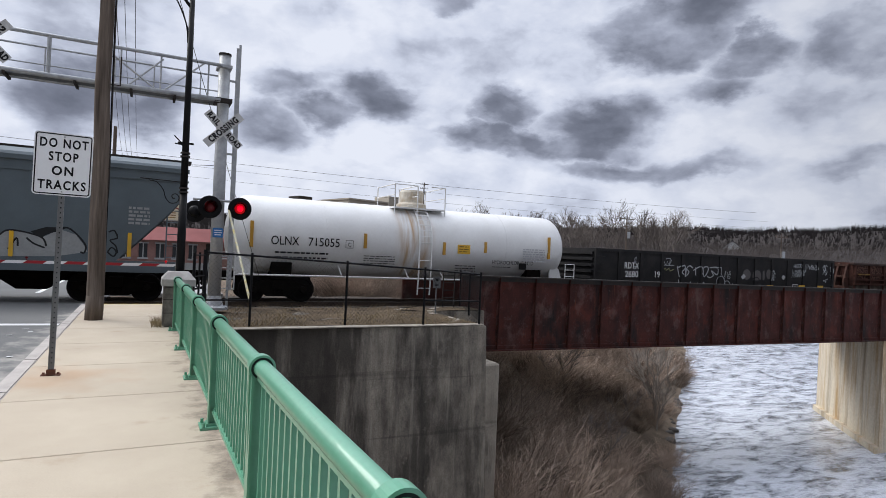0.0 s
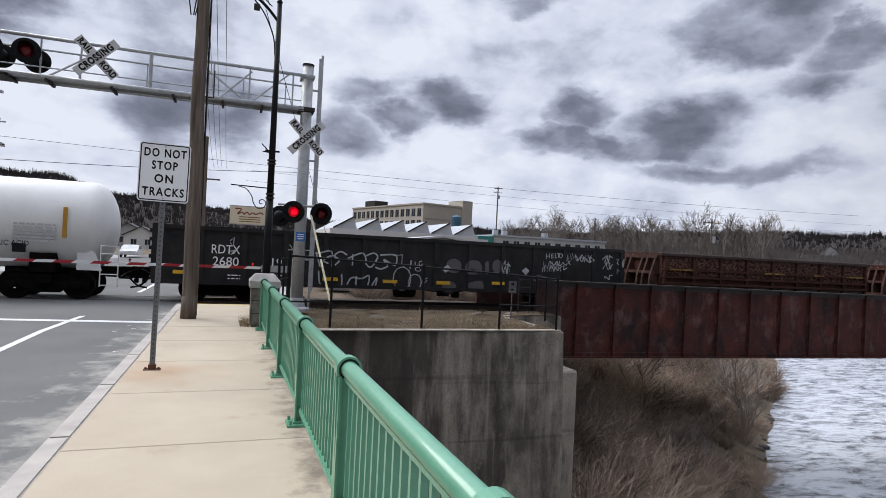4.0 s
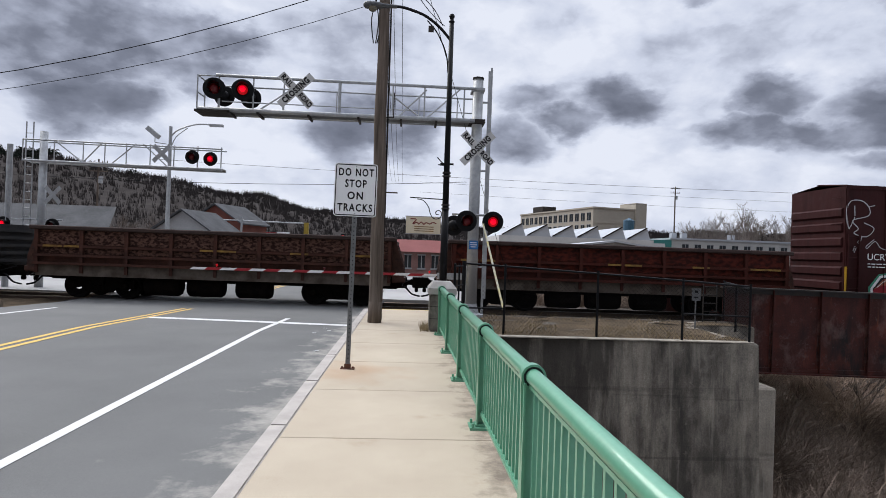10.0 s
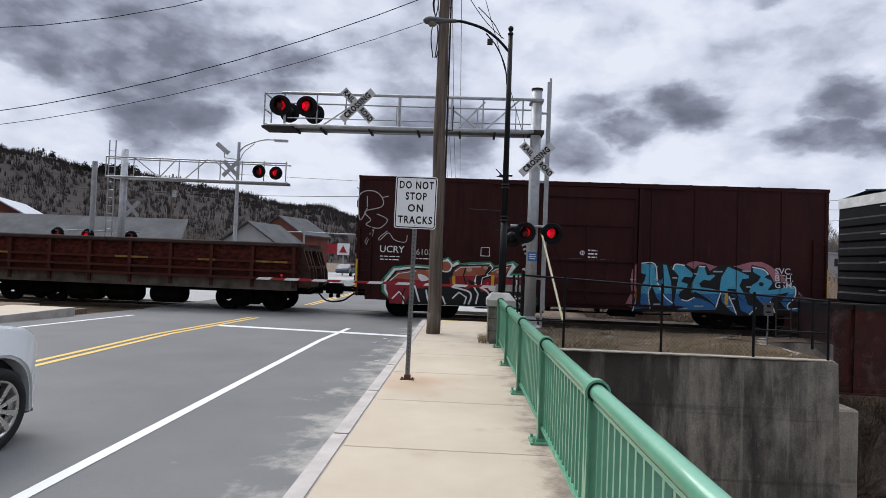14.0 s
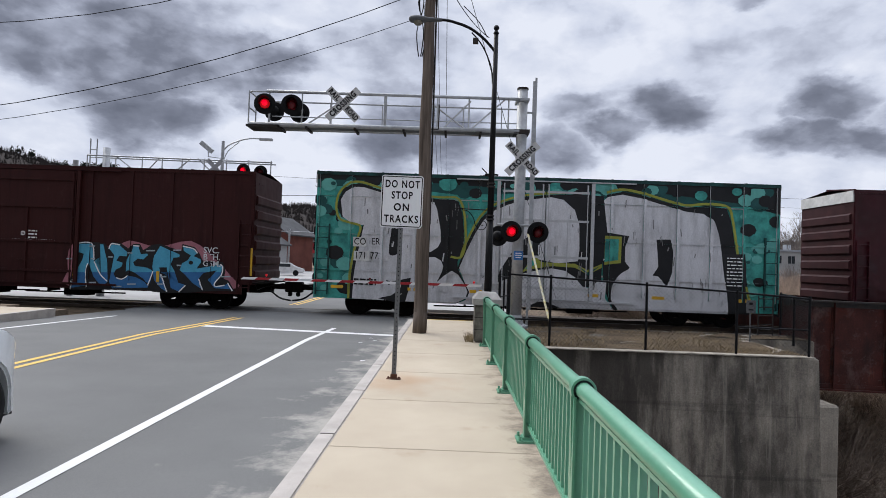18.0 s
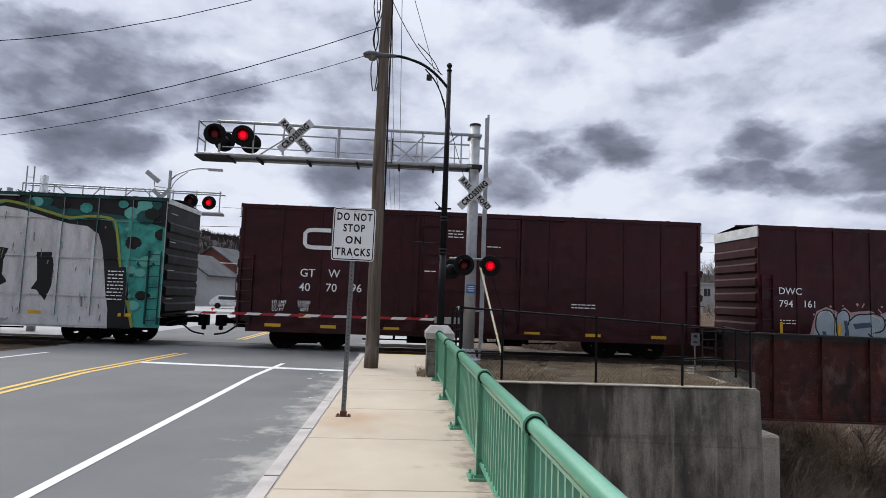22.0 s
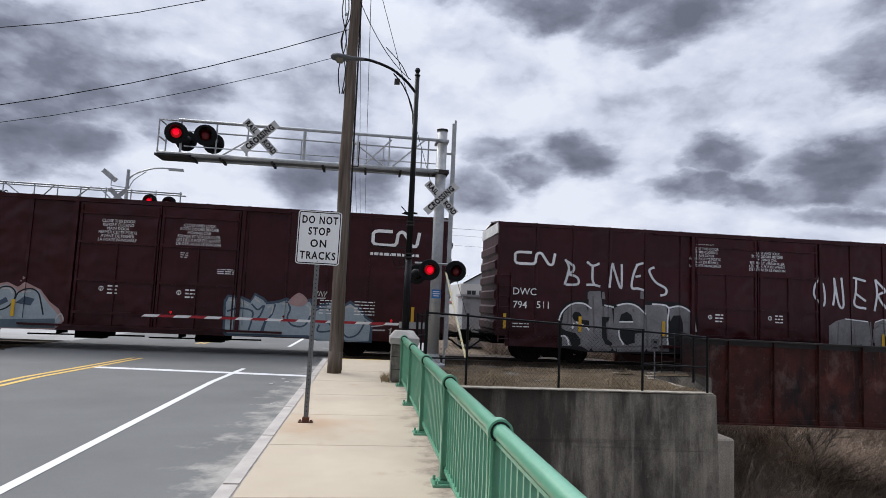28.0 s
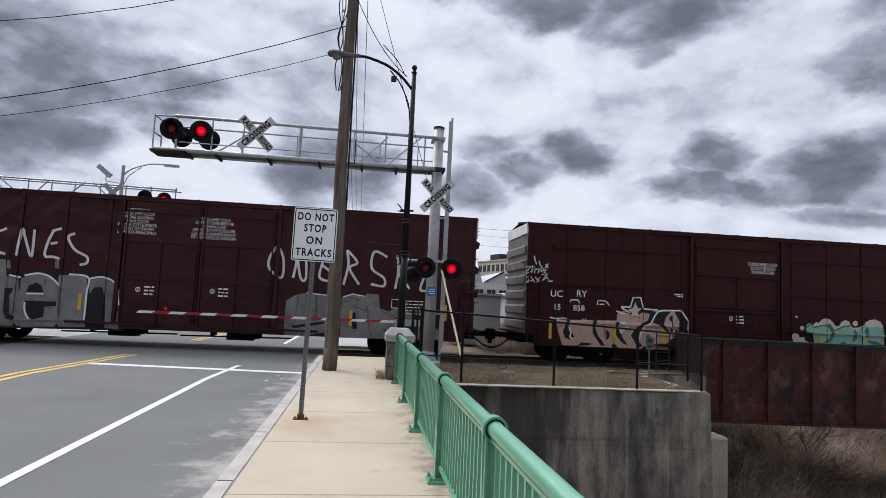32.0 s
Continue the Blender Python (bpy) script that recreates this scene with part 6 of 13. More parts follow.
G_TEAL = mat("spray_teal", (0.050, 0.31, 0.26), 0.6, other=(0.022, 0.15, 0.14), scale=1.8, mix=0.45, sharp=0.10, var=0.15, grain=14, bump=0.05)
G_TEALD, G_MINT = chalk("spray_deep_teal", (0.012, 0.075, 0.072)), chalk("spray_mint", (0.12, 0.40, 0.35))
G_SCUFF, G_LETTER2 = chalk("scuffed_grey", (0.20, 0.20, 0.20)), chalk("pale_silver", (0.58, 0.58, 0.60))
G_SCRAWL, G_SILV, G_SCRAWLB, G_PALE, G_SLATE, G_WHITE2 = chalk("scrawl_white", (0.66, 0.67, 0.69)), chalk("silver_fill", (0.145, 0.135, 0.135)), chalk("slate_blue", (0.06, 0.09, 0.13)), chalk("pale_blue_fill", (0.33, 0.39, 0.43)), chalk("slate_fill", (0.10, 0.14, 0.17)), chalk("spray_offwhite", (0.5, 0.48, 0.45))
G_PEACH, G_CREAM, G_GREY2, G_OLIVE, G_GREYFILL = chalk("spray_peach", (0.55, 0.36, 0.28)), chalk("spray_cream", (0.60, 0.54, 0.45)), chalk("chalk_pale", (0.40, 0.41, 0.43)), chalk("spray_olive", (0.28, 0.27, 0.14)), chalk("faded_disc", (0.105, 0.095, 0.095))
G_SILVER, G_PINK2 = mat("silver_spray", (0.26, 0.255, 0.26), 0.6, other=(0.12, 0.115, 0.118), scale=1.6, var=0.18, grain=12, bump=0.05, sharp=0.25), chalk("pale_pink", (0.40, 0.26, 0.25))
G_PALEGREY, G_PALEGREY2 = chalk("pale_diamond", (0.42, 0.42, 0.43)), chalk("pale_bubble", (0.30, 0.31, 0.31))
M_STENCIL = chalk("stencil_white", (0.82, 0.82, 0.82))
M_REFLECT = mat("reflector_yellow", (0.70, 0.40, 0.02), 0.4, var=0.05, bump=0.0, other=(0.55, 0.33, 0.04))

GRAF_UCRY = Paint()
spray(GRAF_UCRY, G_GREEN, [(0.93,1.33),(1.32,1.82),(2.16,1.93),(2.79,1.91),(2.99,2.13),(3.30,2.24),(3.45,2.06),(3.66,2.15),(3.75,2.03),(4.15,2.09),(4.81,2.13),(4.95,1.99),(5.61,2.18),(5.80,2.07),(5.57,1.73),(5.98,1.75),(6.37,1.64),(6.36,1.41),(6.25,1.16),(6.55,0.83),(6.41,0.50),(4.76,0.50),(1.40,0.50),(0.95,0.92)])
spray(GRAF_UCRY, G_WHITE, [(1.01,1.29),(1.36,1.76),(2.16,1.87),(2.88,1.83),(3.03,2.07),(3.28,2.18),(3.46,1.98),(3.62,2.09),(3.71,1.97),(4.80,2.07),(4.91,1.91),(5.59,2.10),(5.68,2.00),(5.43,1.66),(5.95,1.68),(6.26,1.59),(6.25,1.41),(6.12,1.14),(6.43,0.80),(6.32,0.57),(4.76,0.51),(1.40,0.50),(1.03,0.96)])
spray(GRAF_UCRY, G_BLACK, [(1.10,1.25),(1.41,1.68),(2.16,1.79),(2.88,1.75),(3.08,1.99),(3.28,2.08),(3.46,1.88),(3.67,1.99),(4.80,1.97),(4.93,1.83),(5.51,1.99),(5.37,1.60),(5.95,1.60),(6.16,1.53),(6.15,1.36),(5.98,1.13),(6.33,0.78),(6.21,0.65),(4.75,0.59),(1.44,0.54),(1.12,0.98)])
spray(GRAF_UCRY, G_BLACK, [(1.16,1.01),(2.42,1.03),(2.63,1.10),(2.74,0.64),(3.49,0.64),(4.04,0.62),(4.15,0.83),(3.97,1.05),(3.46,1.14),(3.63,1.27),(4.20,1.12),(4.40,1.30),(4.56,1.01),(4.83,0.76),(4.84,0.53),(1.40,0.50)])
spray(GRAF_UCRY, G_ORANGE, [(1.10,1.25),(1.48,1.66),(2.16,1.79),(2.76,1.77),(3.04,1.59),(3.11,1.41),(1.10,1.25)])
spray(GRAF_UCRY, G_RED, [(1.10,1.23),(1.47,1.41),(2.19,1.37),(3.11,1.45),(3.12,1.33),(2.96,1.18),(2.46,1.08),(2.04,1.08),(1.82,0.52),(1.25,0.50)])
spray(GRAF_UCRY, G_WHITE, [(2.22,1.58),(2.47,1.55),(2.63,1.41),(2.36,1.34)],0.0,True)
spray(GRAF_UCRY, G_ORANGE, [(3.40,1.91),(3.38,1.84),(3.34,1.78),(3.26,1.75),(3.18,1.75),(3.10,1.77),(3.04,1.83),(3.02,1.90),(3.04,1.97),(3.09,2.03),(3.16,2.07),(3.24,2.07),(3.32,2.04),(3.38,1.99)],0.0,True)
spray(GRAF_UCRY, G_WHITE, [(3.43,1.92),(3.41,1.83),(3.36,1.75),(3.27,1.71),(3.17,1.71),(3.08,1.74),(3.02,1.81),(2.99,1.90),(3.01,1.99),(3.06,2.06),(3.15,2.11),(3.25,2.11),(3.34,2.07),(3.40,2.00),(3.43,1.92)],0.05)
spray(GRAF_UCRY, G_ORANGE, [(3.49,1.79),(3.69,1.95),(4.78,2.01),(4.61,1.63),(4.28,1.58),(3.94,1.59),(3.44,1.55)])
spray(GRAF_UCRY, G_RED, [(3.36,1.50),(3.48,1.57),(4.28,1.60),(4.33,1.33),(4.03,1.45),(4.13,1.16),(3.97,1.11),(3.71,1.31),(3.42,1.18)])
spray(GRAF_UCRY, G_RED, [(5.74,1.24),(5.69,1.07),(5.51,0.93),(5.26,0.85),(4.97,0.84),(4.71,0.90),(4.52,1.03),(4.45,1.19),(4.50,1.37),(4.67,1.51),(4.93,1.59),(5.22,1.60),(5.48,1.54),(5.67,1.41)],0.0,True)
spray(GRAF_UCRY, G_BLACK, [(4.56,1.06),(5.73,1.06),(5.57,0.89),(5.16,0.75),(4.74,0.86)],0.0,True)
spray(GRAF_UCRY, G_WHITE, [(5.22,1.18),(5.20,1.14),(5.14,1.10),(5.05,1.08),(4.95,1.07),(4.85,1.09),(4.79,1.12),(4.76,1.17),(4.78,1.21),(4.84,1.25),(4.94,1.27),(5.04,1.28),(5.13,1.26),(5.20,1.23)],0.0,True)
spray(GRAF_UCRY, G_ORANGE, [(4.73,1.68),(4.95,1.91),(5.55,2.02),(5.36,1.68),(5.12,1.57),(4.87,1.58)])
spray(GRAF_UCRY, G_RED, [(5.49,1.56),(6.14,1.61),(6.12,1.24),(5.88,1.35),(5.63,1.42)])
spray(GRAF_UCRY, G_BLACK, [(5.68,1.18),(6.07,0.91),(6.35,0.74),(6.21,0.59),(5.17,0.55),(5.12,0.71),(5.58,0.83)])
spray(GRAF_UCRY, G_WHITE, [(4.34,1.62),(4.29,1.31),(4.70,1.08),(4.87,0.78),(4.90,0.52)],0.06,True)
spray(GRAF_UCRY, G_WHITE, [(3.46,1.18),(4.06,1.04),(4.15,0.83),(4.06,0.58)],0.06,True)
spray(GRAF_UCRY, G_WHITE, [(2.55,1.04),(2.65,0.65),(2.99,0.58)],0.06,True)
spray(GRAF_UCRY, G_WHITE, [(5.75,1.51),(5.80,1.23),(6.07,0.95),(5.82,0.86)],0.06,True)
spray(GRAF_UCRY, G_WHITE, [(4.69,1.63),(4.89,1.89)],0.06,True)
spray(GRAF_UCRY, G_WHITE, [(5.43,1.66),(5.68,2.00)],0.06,True)
spray(GRAF_UCRY, G_PEACH, [(2.67,1.76),(2.65,1.72),(2.59,1.70),(2.53,1.72),(2.50,1.76),(2.53,1.80),(2.58,1.82),(2.64,1.80)],0.0,True)
spray(GRAF_UCRY, G_PEACH, [(4.16,1.82),(4.13,1.77),(4.06,1.74),(3.98,1.76),(3.95,1.81),(3.98,1.86),(4.05,1.89),(4.13,1.87)],0.0,True)
spray(GRAF_UCRY, G_PEACH, [(4.72,1.90),(4.70,1.86),(4.64,1.84),(4.58,1.86),(4.55,1.90),(4.58,1.94),(4.63,1.96),(4.69,1.94)],0.0,True)
spray(GRAF_UCRY, G_PEACH, [(5.19,1.78),(5.17,1.74),(5.11,1.72),(5.05,1.73),(5.02,1.77),(5.04,1.81),(5.10,1.83),(5.16,1.82)],0.0,True)
spray(GRAF_UCRY, G_YELLOW, [(3.46,1.57),(3.57,1.57),(3.59,1.18),(3.48,1.18)])
spray(GRAF_UCRY, G_YELLOW, [(6.06,1.56),(6.16,1.57),(6.18,1.14),(6.08,1.13)])
spray(GRAF_UCRY, G_WHITE, [(5.93,1.89),(6.02,1.93),(6.02,1.85)],0.05)
spray(GRAF_UCRY, G_WHITE, [(6.08,1.83),(6.16,1.96),(6.21,1.86)],0.05)
spray(GRAF_UCRY, G_WHITE, [(6.27,1.84),(6.29,1.96),(6.35,1.88),(6.41,1.97),(6.42,1.84)],0.05)
spray(GRAF_UCRY, G_GREY, [(5.84,2.87),(6.00,2.96),(6.24,2.86),(6.05,2.79)],0.07,True)
spray(GRAF_UCRY, G_GREY, [(5.89,2.73),(6.01,2.79),(6.22,2.72),(6.06,2.65)],0.07,True)
spray(GRAF_UCRY, G_GREY, [(5.94,2.58),(6.02,2.63),(6.21,2.57),(6.07,2.51)],0.07,True)
spray(GRAF_UCRY, G_GREY, [(5.99,2.44),(6.03,2.46),(6.20,2.43),(6.08,2.36)],0.07,True)
spray(GRAF_UCRY, G_WHITE, [(1.34,0.68),(1.58,0.94),(1.76,0.74),(1.74,0.50)],0.06)
spray(GRAF_UCRY, G_WHITE, [(2.65,0.61),(2.89,0.95),(3.15,0.80),(3.25,0.55)],0.06)
spray(GRAF_UCRY, G_WHITE, [(3.49,0.77),(3.72,1.00),(3.99,0.83),(3.92,0.58)],0.06)
spray(GRAF_UCRY, G_WHITE, [(4.87,0.82),(5.17,0.67),(5.40,0.96)],0.06)
spray(GRAF_UCRY, G_WHITE, [(5.67,0.98),(5.88,0.64),(6.11,0.91)],0.06)
spray(GRAF_UCRY, G_WHITE, [(2.06,1.37),(2.16,1.09),(2.32,0.60)],0.06)
spray(GRAF_UCRY, G_WHITE, [(4.21,1.25),(4.40,0.97),(4.33,0.60)],0.06)
spray(GRAF_UCRY, G_BLACK, [(1.10,1.25),(1.48,1.66),(2.16,1.79),(2.76,1.77),(3.04,1.59),(3.11,1.41),(2.96,1.18),(2.46,1.08)],0.05)
spray(GRAF_UCRY, G_BLACK, [(3.44,1.55),(3.49,1.79),(3.69,1.95),(4.78,2.01),(4.61,1.63),(4.32,1.58),(4.33,1.33),(4.03,1.45)],0.05)
spray(GRAF_UCRY, G_BLACK, [(4.73,1.68),(4.95,1.91),(5.55,2.02),(5.36,1.68)],0.05)
spray(GRAF_UCRY, G_BLACK, [(5.49,1.56),(6.14,1.61),(6.12,1.24),(5.88,1.35)],0.05)
spray(GRAF_UCRY, G_BLACK, [(1.79,1.07),(1.68,0.78),(1.82,0.52)],0.05)
spray(GRAF_UCRY, G_BLACK, [(2.80,1.71),(2.69,1.39),(2.83,1.15)],0.05)
spray(GRAF_UCRY, G_BLACK, [(3.93,1.89),(3.86,1.60),(3.96,1.28)],0.05)
spray(GRAF_UCRY, G_WHITE, [(1.24,1.32),(1.54,1.58),(2.17,1.70)],0.03)
spray(GRAF_UCRY, G_WHITE, [(3.56,1.74),(3.76,1.89),(4.47,1.93)],0.03)
spray(GRAF_UCRY, G_WHITE, [(4.85,1.76),(5.02,1.87),(5.43,1.95)],0.03)
spray(GRAF_UCRY, G_WHITE, [(4.50,1.30),(4.53,1.55),(4.82,1.64)],0.03)
spray(GRAF_UCRY, G_PINK, [(9.73,1.97),(10.07,2.29),(11.31,2.17),(11.91,2.42),(12.95,2.23),(14.16,2.48),(15.04,1.87),(15.64,1.28),(15.96,0.85),(14.64,0.84),(9.94,0.65),(9.74,1.26)],0.0,True)
spray(GRAF_UCRY, G_BLACK, [(9.91,1.92),(10.02,2.30),(10.56,2.33),(10.98,2.29),(11.13,2.15),(11.25,2.34),(11.58,2.31),(11.88,2.13),(12.04,2.30),(12.29,2.31),(12.42,2.09),(12.72,2.29),(13.03,2.34),(13.39,2.23),(13.81,2.10),(13.84,2.36),(14.30,2.26),(14.49,2.02),(14.61,1.78),(15.35,1.76),(15.45,1.44),(15.40,1.16),(15.58,1.10),(15.83,0.72),(15.31,0.73),(14.66,0.68),(14.04,0.60),(13.34,0.57),(12.84,0.60),(12.63,0.67),(11.35,0.62),(9.75,0.57),(9.88,1.25),(10.01,1.62)])
spray(GRAF_UCRY, G_SKY, [(9.97,1.95),(10.06,2.26),(10.54,2.27),(10.64,1.64),(10.88,1.18),(10.89,1.18),(10.84,1.79),(10.81,2.26),(10.96,2.25),(11.13,1.66),(11.17,1.19),(10.58,1.17),(10.43,1.55),(10.34,1.26),(10.36,1.16),(9.93,1.15),(9.95,1.21),(10.18,1.67),(10.23,1.87)])
spray(GRAF_UCRY, G_BLUE, [(10.85,1.24),(10.89,1.16),(10.88,1.24),(11.17,1.25),(11.19,0.88),(10.93,0.73),(10.62,1.07),(10.56,1.23),(10.35,1.22),(10.41,0.73),(9.81,0.63),(9.95,1.21)])
spray(GRAF_UCRY, G_SKY, [(11.16,2.09),(11.25,2.28),(11.56,2.25),(11.87,1.99),(11.83,1.83),(11.56,1.84),(11.47,1.69),(11.70,1.62),(11.66,1.45),(11.46,1.34),(11.39,1.20),(11.39,1.20),(11.25,1.19),(11.29,1.50),(11.35,1.87)])
spray(GRAF_UCRY, G_BLUE, [(11.42,1.26),(11.39,1.20),(11.48,1.06),(11.68,1.04),(11.91,1.17),(12.20,1.12),(12.49,0.99),(12.69,0.86),(12.65,0.73),(11.35,0.66),(11.21,0.92),(11.26,1.25)])
spray(GRAF_UCRY, G_SKY, [(11.80,1.25),(11.80,1.64),(11.97,2.01),(12.04,2.24),(12.25,2.23),(12.35,1.95),(12.57,1.99),(12.62,1.91),(12.44,1.74),(12.23,1.76),(12.09,1.63),(12.14,1.53),(12.60,1.48),(12.81,1.37),(12.79,1.25),(12.18,1.22),(12.15,1.24),(11.92,1.34)])
spray(GRAF_UCRY, G_BLUE, [(11.80,1.25),(11.80,1.27),(12.80,1.31),(12.75,0.94),(12.65,0.85),(12.45,1.05),(12.15,1.24),(12.06,1.28),(11.83,1.27)])
spray(GRAF_UCRY, G_SKY, [(12.80,1.88),(13.03,2.28),(13.35,2.16),(13.77,1.99),(13.76,1.87),(13.55,1.84),(13.46,1.62),(13.61,1.38),(13.65,1.28),(13.35,1.27),(13.30,1.49),(13.05,1.48),(13.10,1.26),(12.81,1.25),(12.76,1.51)])
spray(GRAF_UCRY, G_BLUE, [(13.63,1.34),(13.76,0.98),(14.01,0.90),(13.79,0.63),(13.48,0.76),(13.34,1.33),(13.09,1.32),(13.10,1.24),(13.36,0.64),(13.15,0.71),(12.85,1.02),(12.80,1.31)])
spray(GRAF_UCRY, G_SKY, [(13.86,2.28),(14.26,2.20),(14.41,2.04),(14.29,1.95),(14.54,1.84),(14.57,1.72),(14.41,1.51),(15.25,1.68),(15.34,1.58),(15.31,1.34),(15.01,1.33),(15.12,1.45),(14.67,1.33),(14.65,1.31),(13.93,1.29),(13.76,1.42),(13.85,1.67),(14.05,1.80),(14.15,1.95),(13.89,2.10)])
spray(GRAF_UCRY, G_BLUE, [(15.32,1.40),(15.31,1.30),(15.09,1.02),(15.08,0.88),(15.41,0.91),(15.55,1.02),(15.70,0.78),(15.08,0.80),(14.82,1.10),(15.06,1.39),(14.85,1.38),(14.67,1.33),(14.49,1.12),(14.65,0.74),(14.25,0.97),(13.95,1.27),(13.85,1.35)])
spray(GRAF_UCRY, G_BLACK, [(9.97,1.95),(10.06,2.26),(10.54,2.27),(10.64,1.64),(10.89,1.16),(10.84,1.79),(10.81,2.26),(10.96,2.25),(11.13,1.66),(11.19,0.88),(10.93,0.73),(10.62,1.07),(10.43,1.55),(10.34,1.26),(10.41,0.73),(9.81,0.63),(9.95,1.21),(10.18,1.67),(10.23,1.87),(9.97,1.95)],0.035)
spray(GRAF_UCRY, G_BLACK, [(11.16,2.09),(11.25,2.28),(11.56,2.25),(11.87,1.99),(11.83,1.83),(11.56,1.84),(11.47,1.69),(11.70,1.62),(11.66,1.45),(11.46,1.34),(11.39,1.20),(11.48,1.06),(11.68,1.04),(11.91,1.17),(12.20,1.12),(12.49,0.99),(12.69,0.86),(12.65,0.73),(11.35,0.66),(11.21,0.92),(11.29,1.50),(11.35,1.87),(11.16,2.09)],0.035)
spray(GRAF_UCRY, G_BLACK, [(11.80,1.25),(11.80,1.64),(11.97,2.01),(12.04,2.24),(12.25,2.23),(12.35,1.95),(12.57,1.99),(12.62,1.91),(12.44,1.74),(12.23,1.76),(12.09,1.63),(12.14,1.53),(12.60,1.48),(12.81,1.37),(12.75,0.94),(12.65,0.85),(12.45,1.05),(12.15,1.24),(11.92,1.34),(11.80,1.25)],0.035)
spray(GRAF_UCRY, G_BLACK, [(12.80,1.88),(13.03,2.28),(13.35,2.16),(13.77,1.99),(13.76,1.87),(13.55,1.84),(13.46,1.62),(13.61,1.38),(13.76,0.98),(14.01,0.90),(13.79,0.63),(13.48,0.76),(13.30,1.49),(13.05,1.48),(13.10,1.24),(13.36,0.64),(13.15,0.71),(12.85,1.02),(12.76,1.51),(12.80,1.88)],0.035)
spray(GRAF_UCRY, G_BLACK, [(13.86,2.28),(14.26,2.20),(14.41,2.04),(14.29,1.95),(14.54,1.84),(14.57,1.72),(14.41,1.51),(15.25,1.68),(15.34,1.58),(15.31,1.30),(15.09,1.02),(15.08,0.88),(15.41,0.91),(15.55,1.02),(15.70,0.78),(15.08,0.80),(14.82,1.10),(15.12,1.45),(14.67,1.33),(14.49,1.12),(14.65,0.74),(14.25,0.97),(13.95,1.27),(13.76,1.42),(13.85,1.67),(14.05,1.80),(14.15,1.95),(13.89,2.10),(13.86,2.28)],0.035)
spray(GRAF_UCRY, G_BLACK, [(14.26,1.71),(14.24,1.65),(14.18,1.63),(14.12,1.65),(14.10,1.70),(14.12,1.75),(14.17,1.77),(14.23,1.76)],0.0,True)
spray(GRAF_UCRY, G_WHITE, [(10.64,1.62),(10.89,1.16),(11.17,0.92)],0.04,True)
spray(GRAF_UCRY, G_WHITE, [(10.43,1.55),(10.34,1.22),(10.41,0.69)],0.04,True)
spray(GRAF_UCRY, G_WHITE, [(11.48,1.06),(11.68,1.02),(11.91,1.15)],0.04,True)
spray(GRAF_UCRY, G_WHITE, [(12.65,0.83),(12.81,1.35)],0.04,True)
spray(GRAF_UCRY, G_WHITE, [(13.10,1.24),(13.36,0.62)],0.04,True)
spray(GRAF_UCRY, G_WHITE, [(14.49,1.12),(14.65,0.74)],0.04,True)
spray(GRAF_UCRY, G_WHITE, [(15.25,1.68),(15.34,1.58),(15.31,1.30),(15.09,1.02),(15.12,0.88),(15.45,0.93)],0.04,True)
spray(GRAF_UCRY, G_WHITE, [(15.55,1.02),(15.74,0.74)],0.04,True)
spray(GRAF_UCRY, G_WHITE, [(11.16,2.09),(11.25,2.28),(11.56,2.25)],0.04,True)
spray(GRAF_UCRY, G_WHITE, [(9.96,2.25),(10.52,2.27),(10.63,1.68)],0.04,True)
spray(GRAF_UCRY, G_WHITE, [(13.86,2.28),(14.26,2.20),(14.41,2.04)],0.04,True)
spray(GRAF_UCRY, G_WHITE, [(12.04,2.24),(12.27,2.23)],0.04,True)
spray(GRAF_UCRY, G_WHITE, [(13.79,0.63),(14.03,0.88)],0.04,True)
spray(GRAF_UCRY, G_WHITE, [(9.81,0.59),(9.95,1.17)],0.04,True)
spray(GRAF_UCRY, G_PALE, [(10.44,2.19),(10.65,2.20),(10.65,2.15),(10.44,2.14)])
spray(GRAF_UCRY, G_PALE, [(10.51,1.74),(10.67,1.75),(10.67,1.70),(10.51,1.69)])
spray(GRAF_UCRY, G_PALE, [(11.15,1.83),(11.31,1.83),(11.32,1.78),(11.15,1.78)])
spray(GRAF_UCRY, G_PALE, [(11.87,1.99),(12.03,2.00),(12.03,1.95),(11.87,1.95)])
spray(GRAF_UCRY, G_PALE, [(12.53,2.10),(12.86,2.11),(12.86,2.06),(12.53,2.05)])
spray(GRAF_UCRY, G_PALE, [(13.52,2.15),(13.81,2.16),(13.81,2.11),(13.52,2.10)])
spray(GRAF_UCRY, G_PALE, [(13.67,1.61),(13.83,1.61),(13.83,1.56),(13.67,1.56)])
spray(GRAF_UCRY, G_PALE, [(13.07,1.18),(13.31,1.19),(13.32,1.14),(13.07,1.13)])
spray(GRAF_UCRY, G_PALE, [(10.51,0.88),(10.76,0.89),(10.76,0.84),(10.51,0.83)])
spray(GRAF_UCRY, G_PALE, [(11.90,0.87),(12.23,0.88),(12.23,0.84),(11.90,0.82)])
spray(GRAF_UCRY, G_PALE, [(11.41,0.77),(11.70,0.78),(11.70,0.73),(11.41,0.72)])
spray(GRAF_UCRY, G_PALE, [(13.00,0.91),(13.20,0.92),(13.20,0.87),(13.00,0.86)])
spray(GRAF_UCRY, G_PALE, [(15.27,1.26),(15.64,1.27),(15.64,1.22),(15.27,1.21)])
spray(GRAF_UCRY, G_PALE, [(9.67,1.71),(9.88,1.72),(9.88,1.67),(9.68,1.66)])
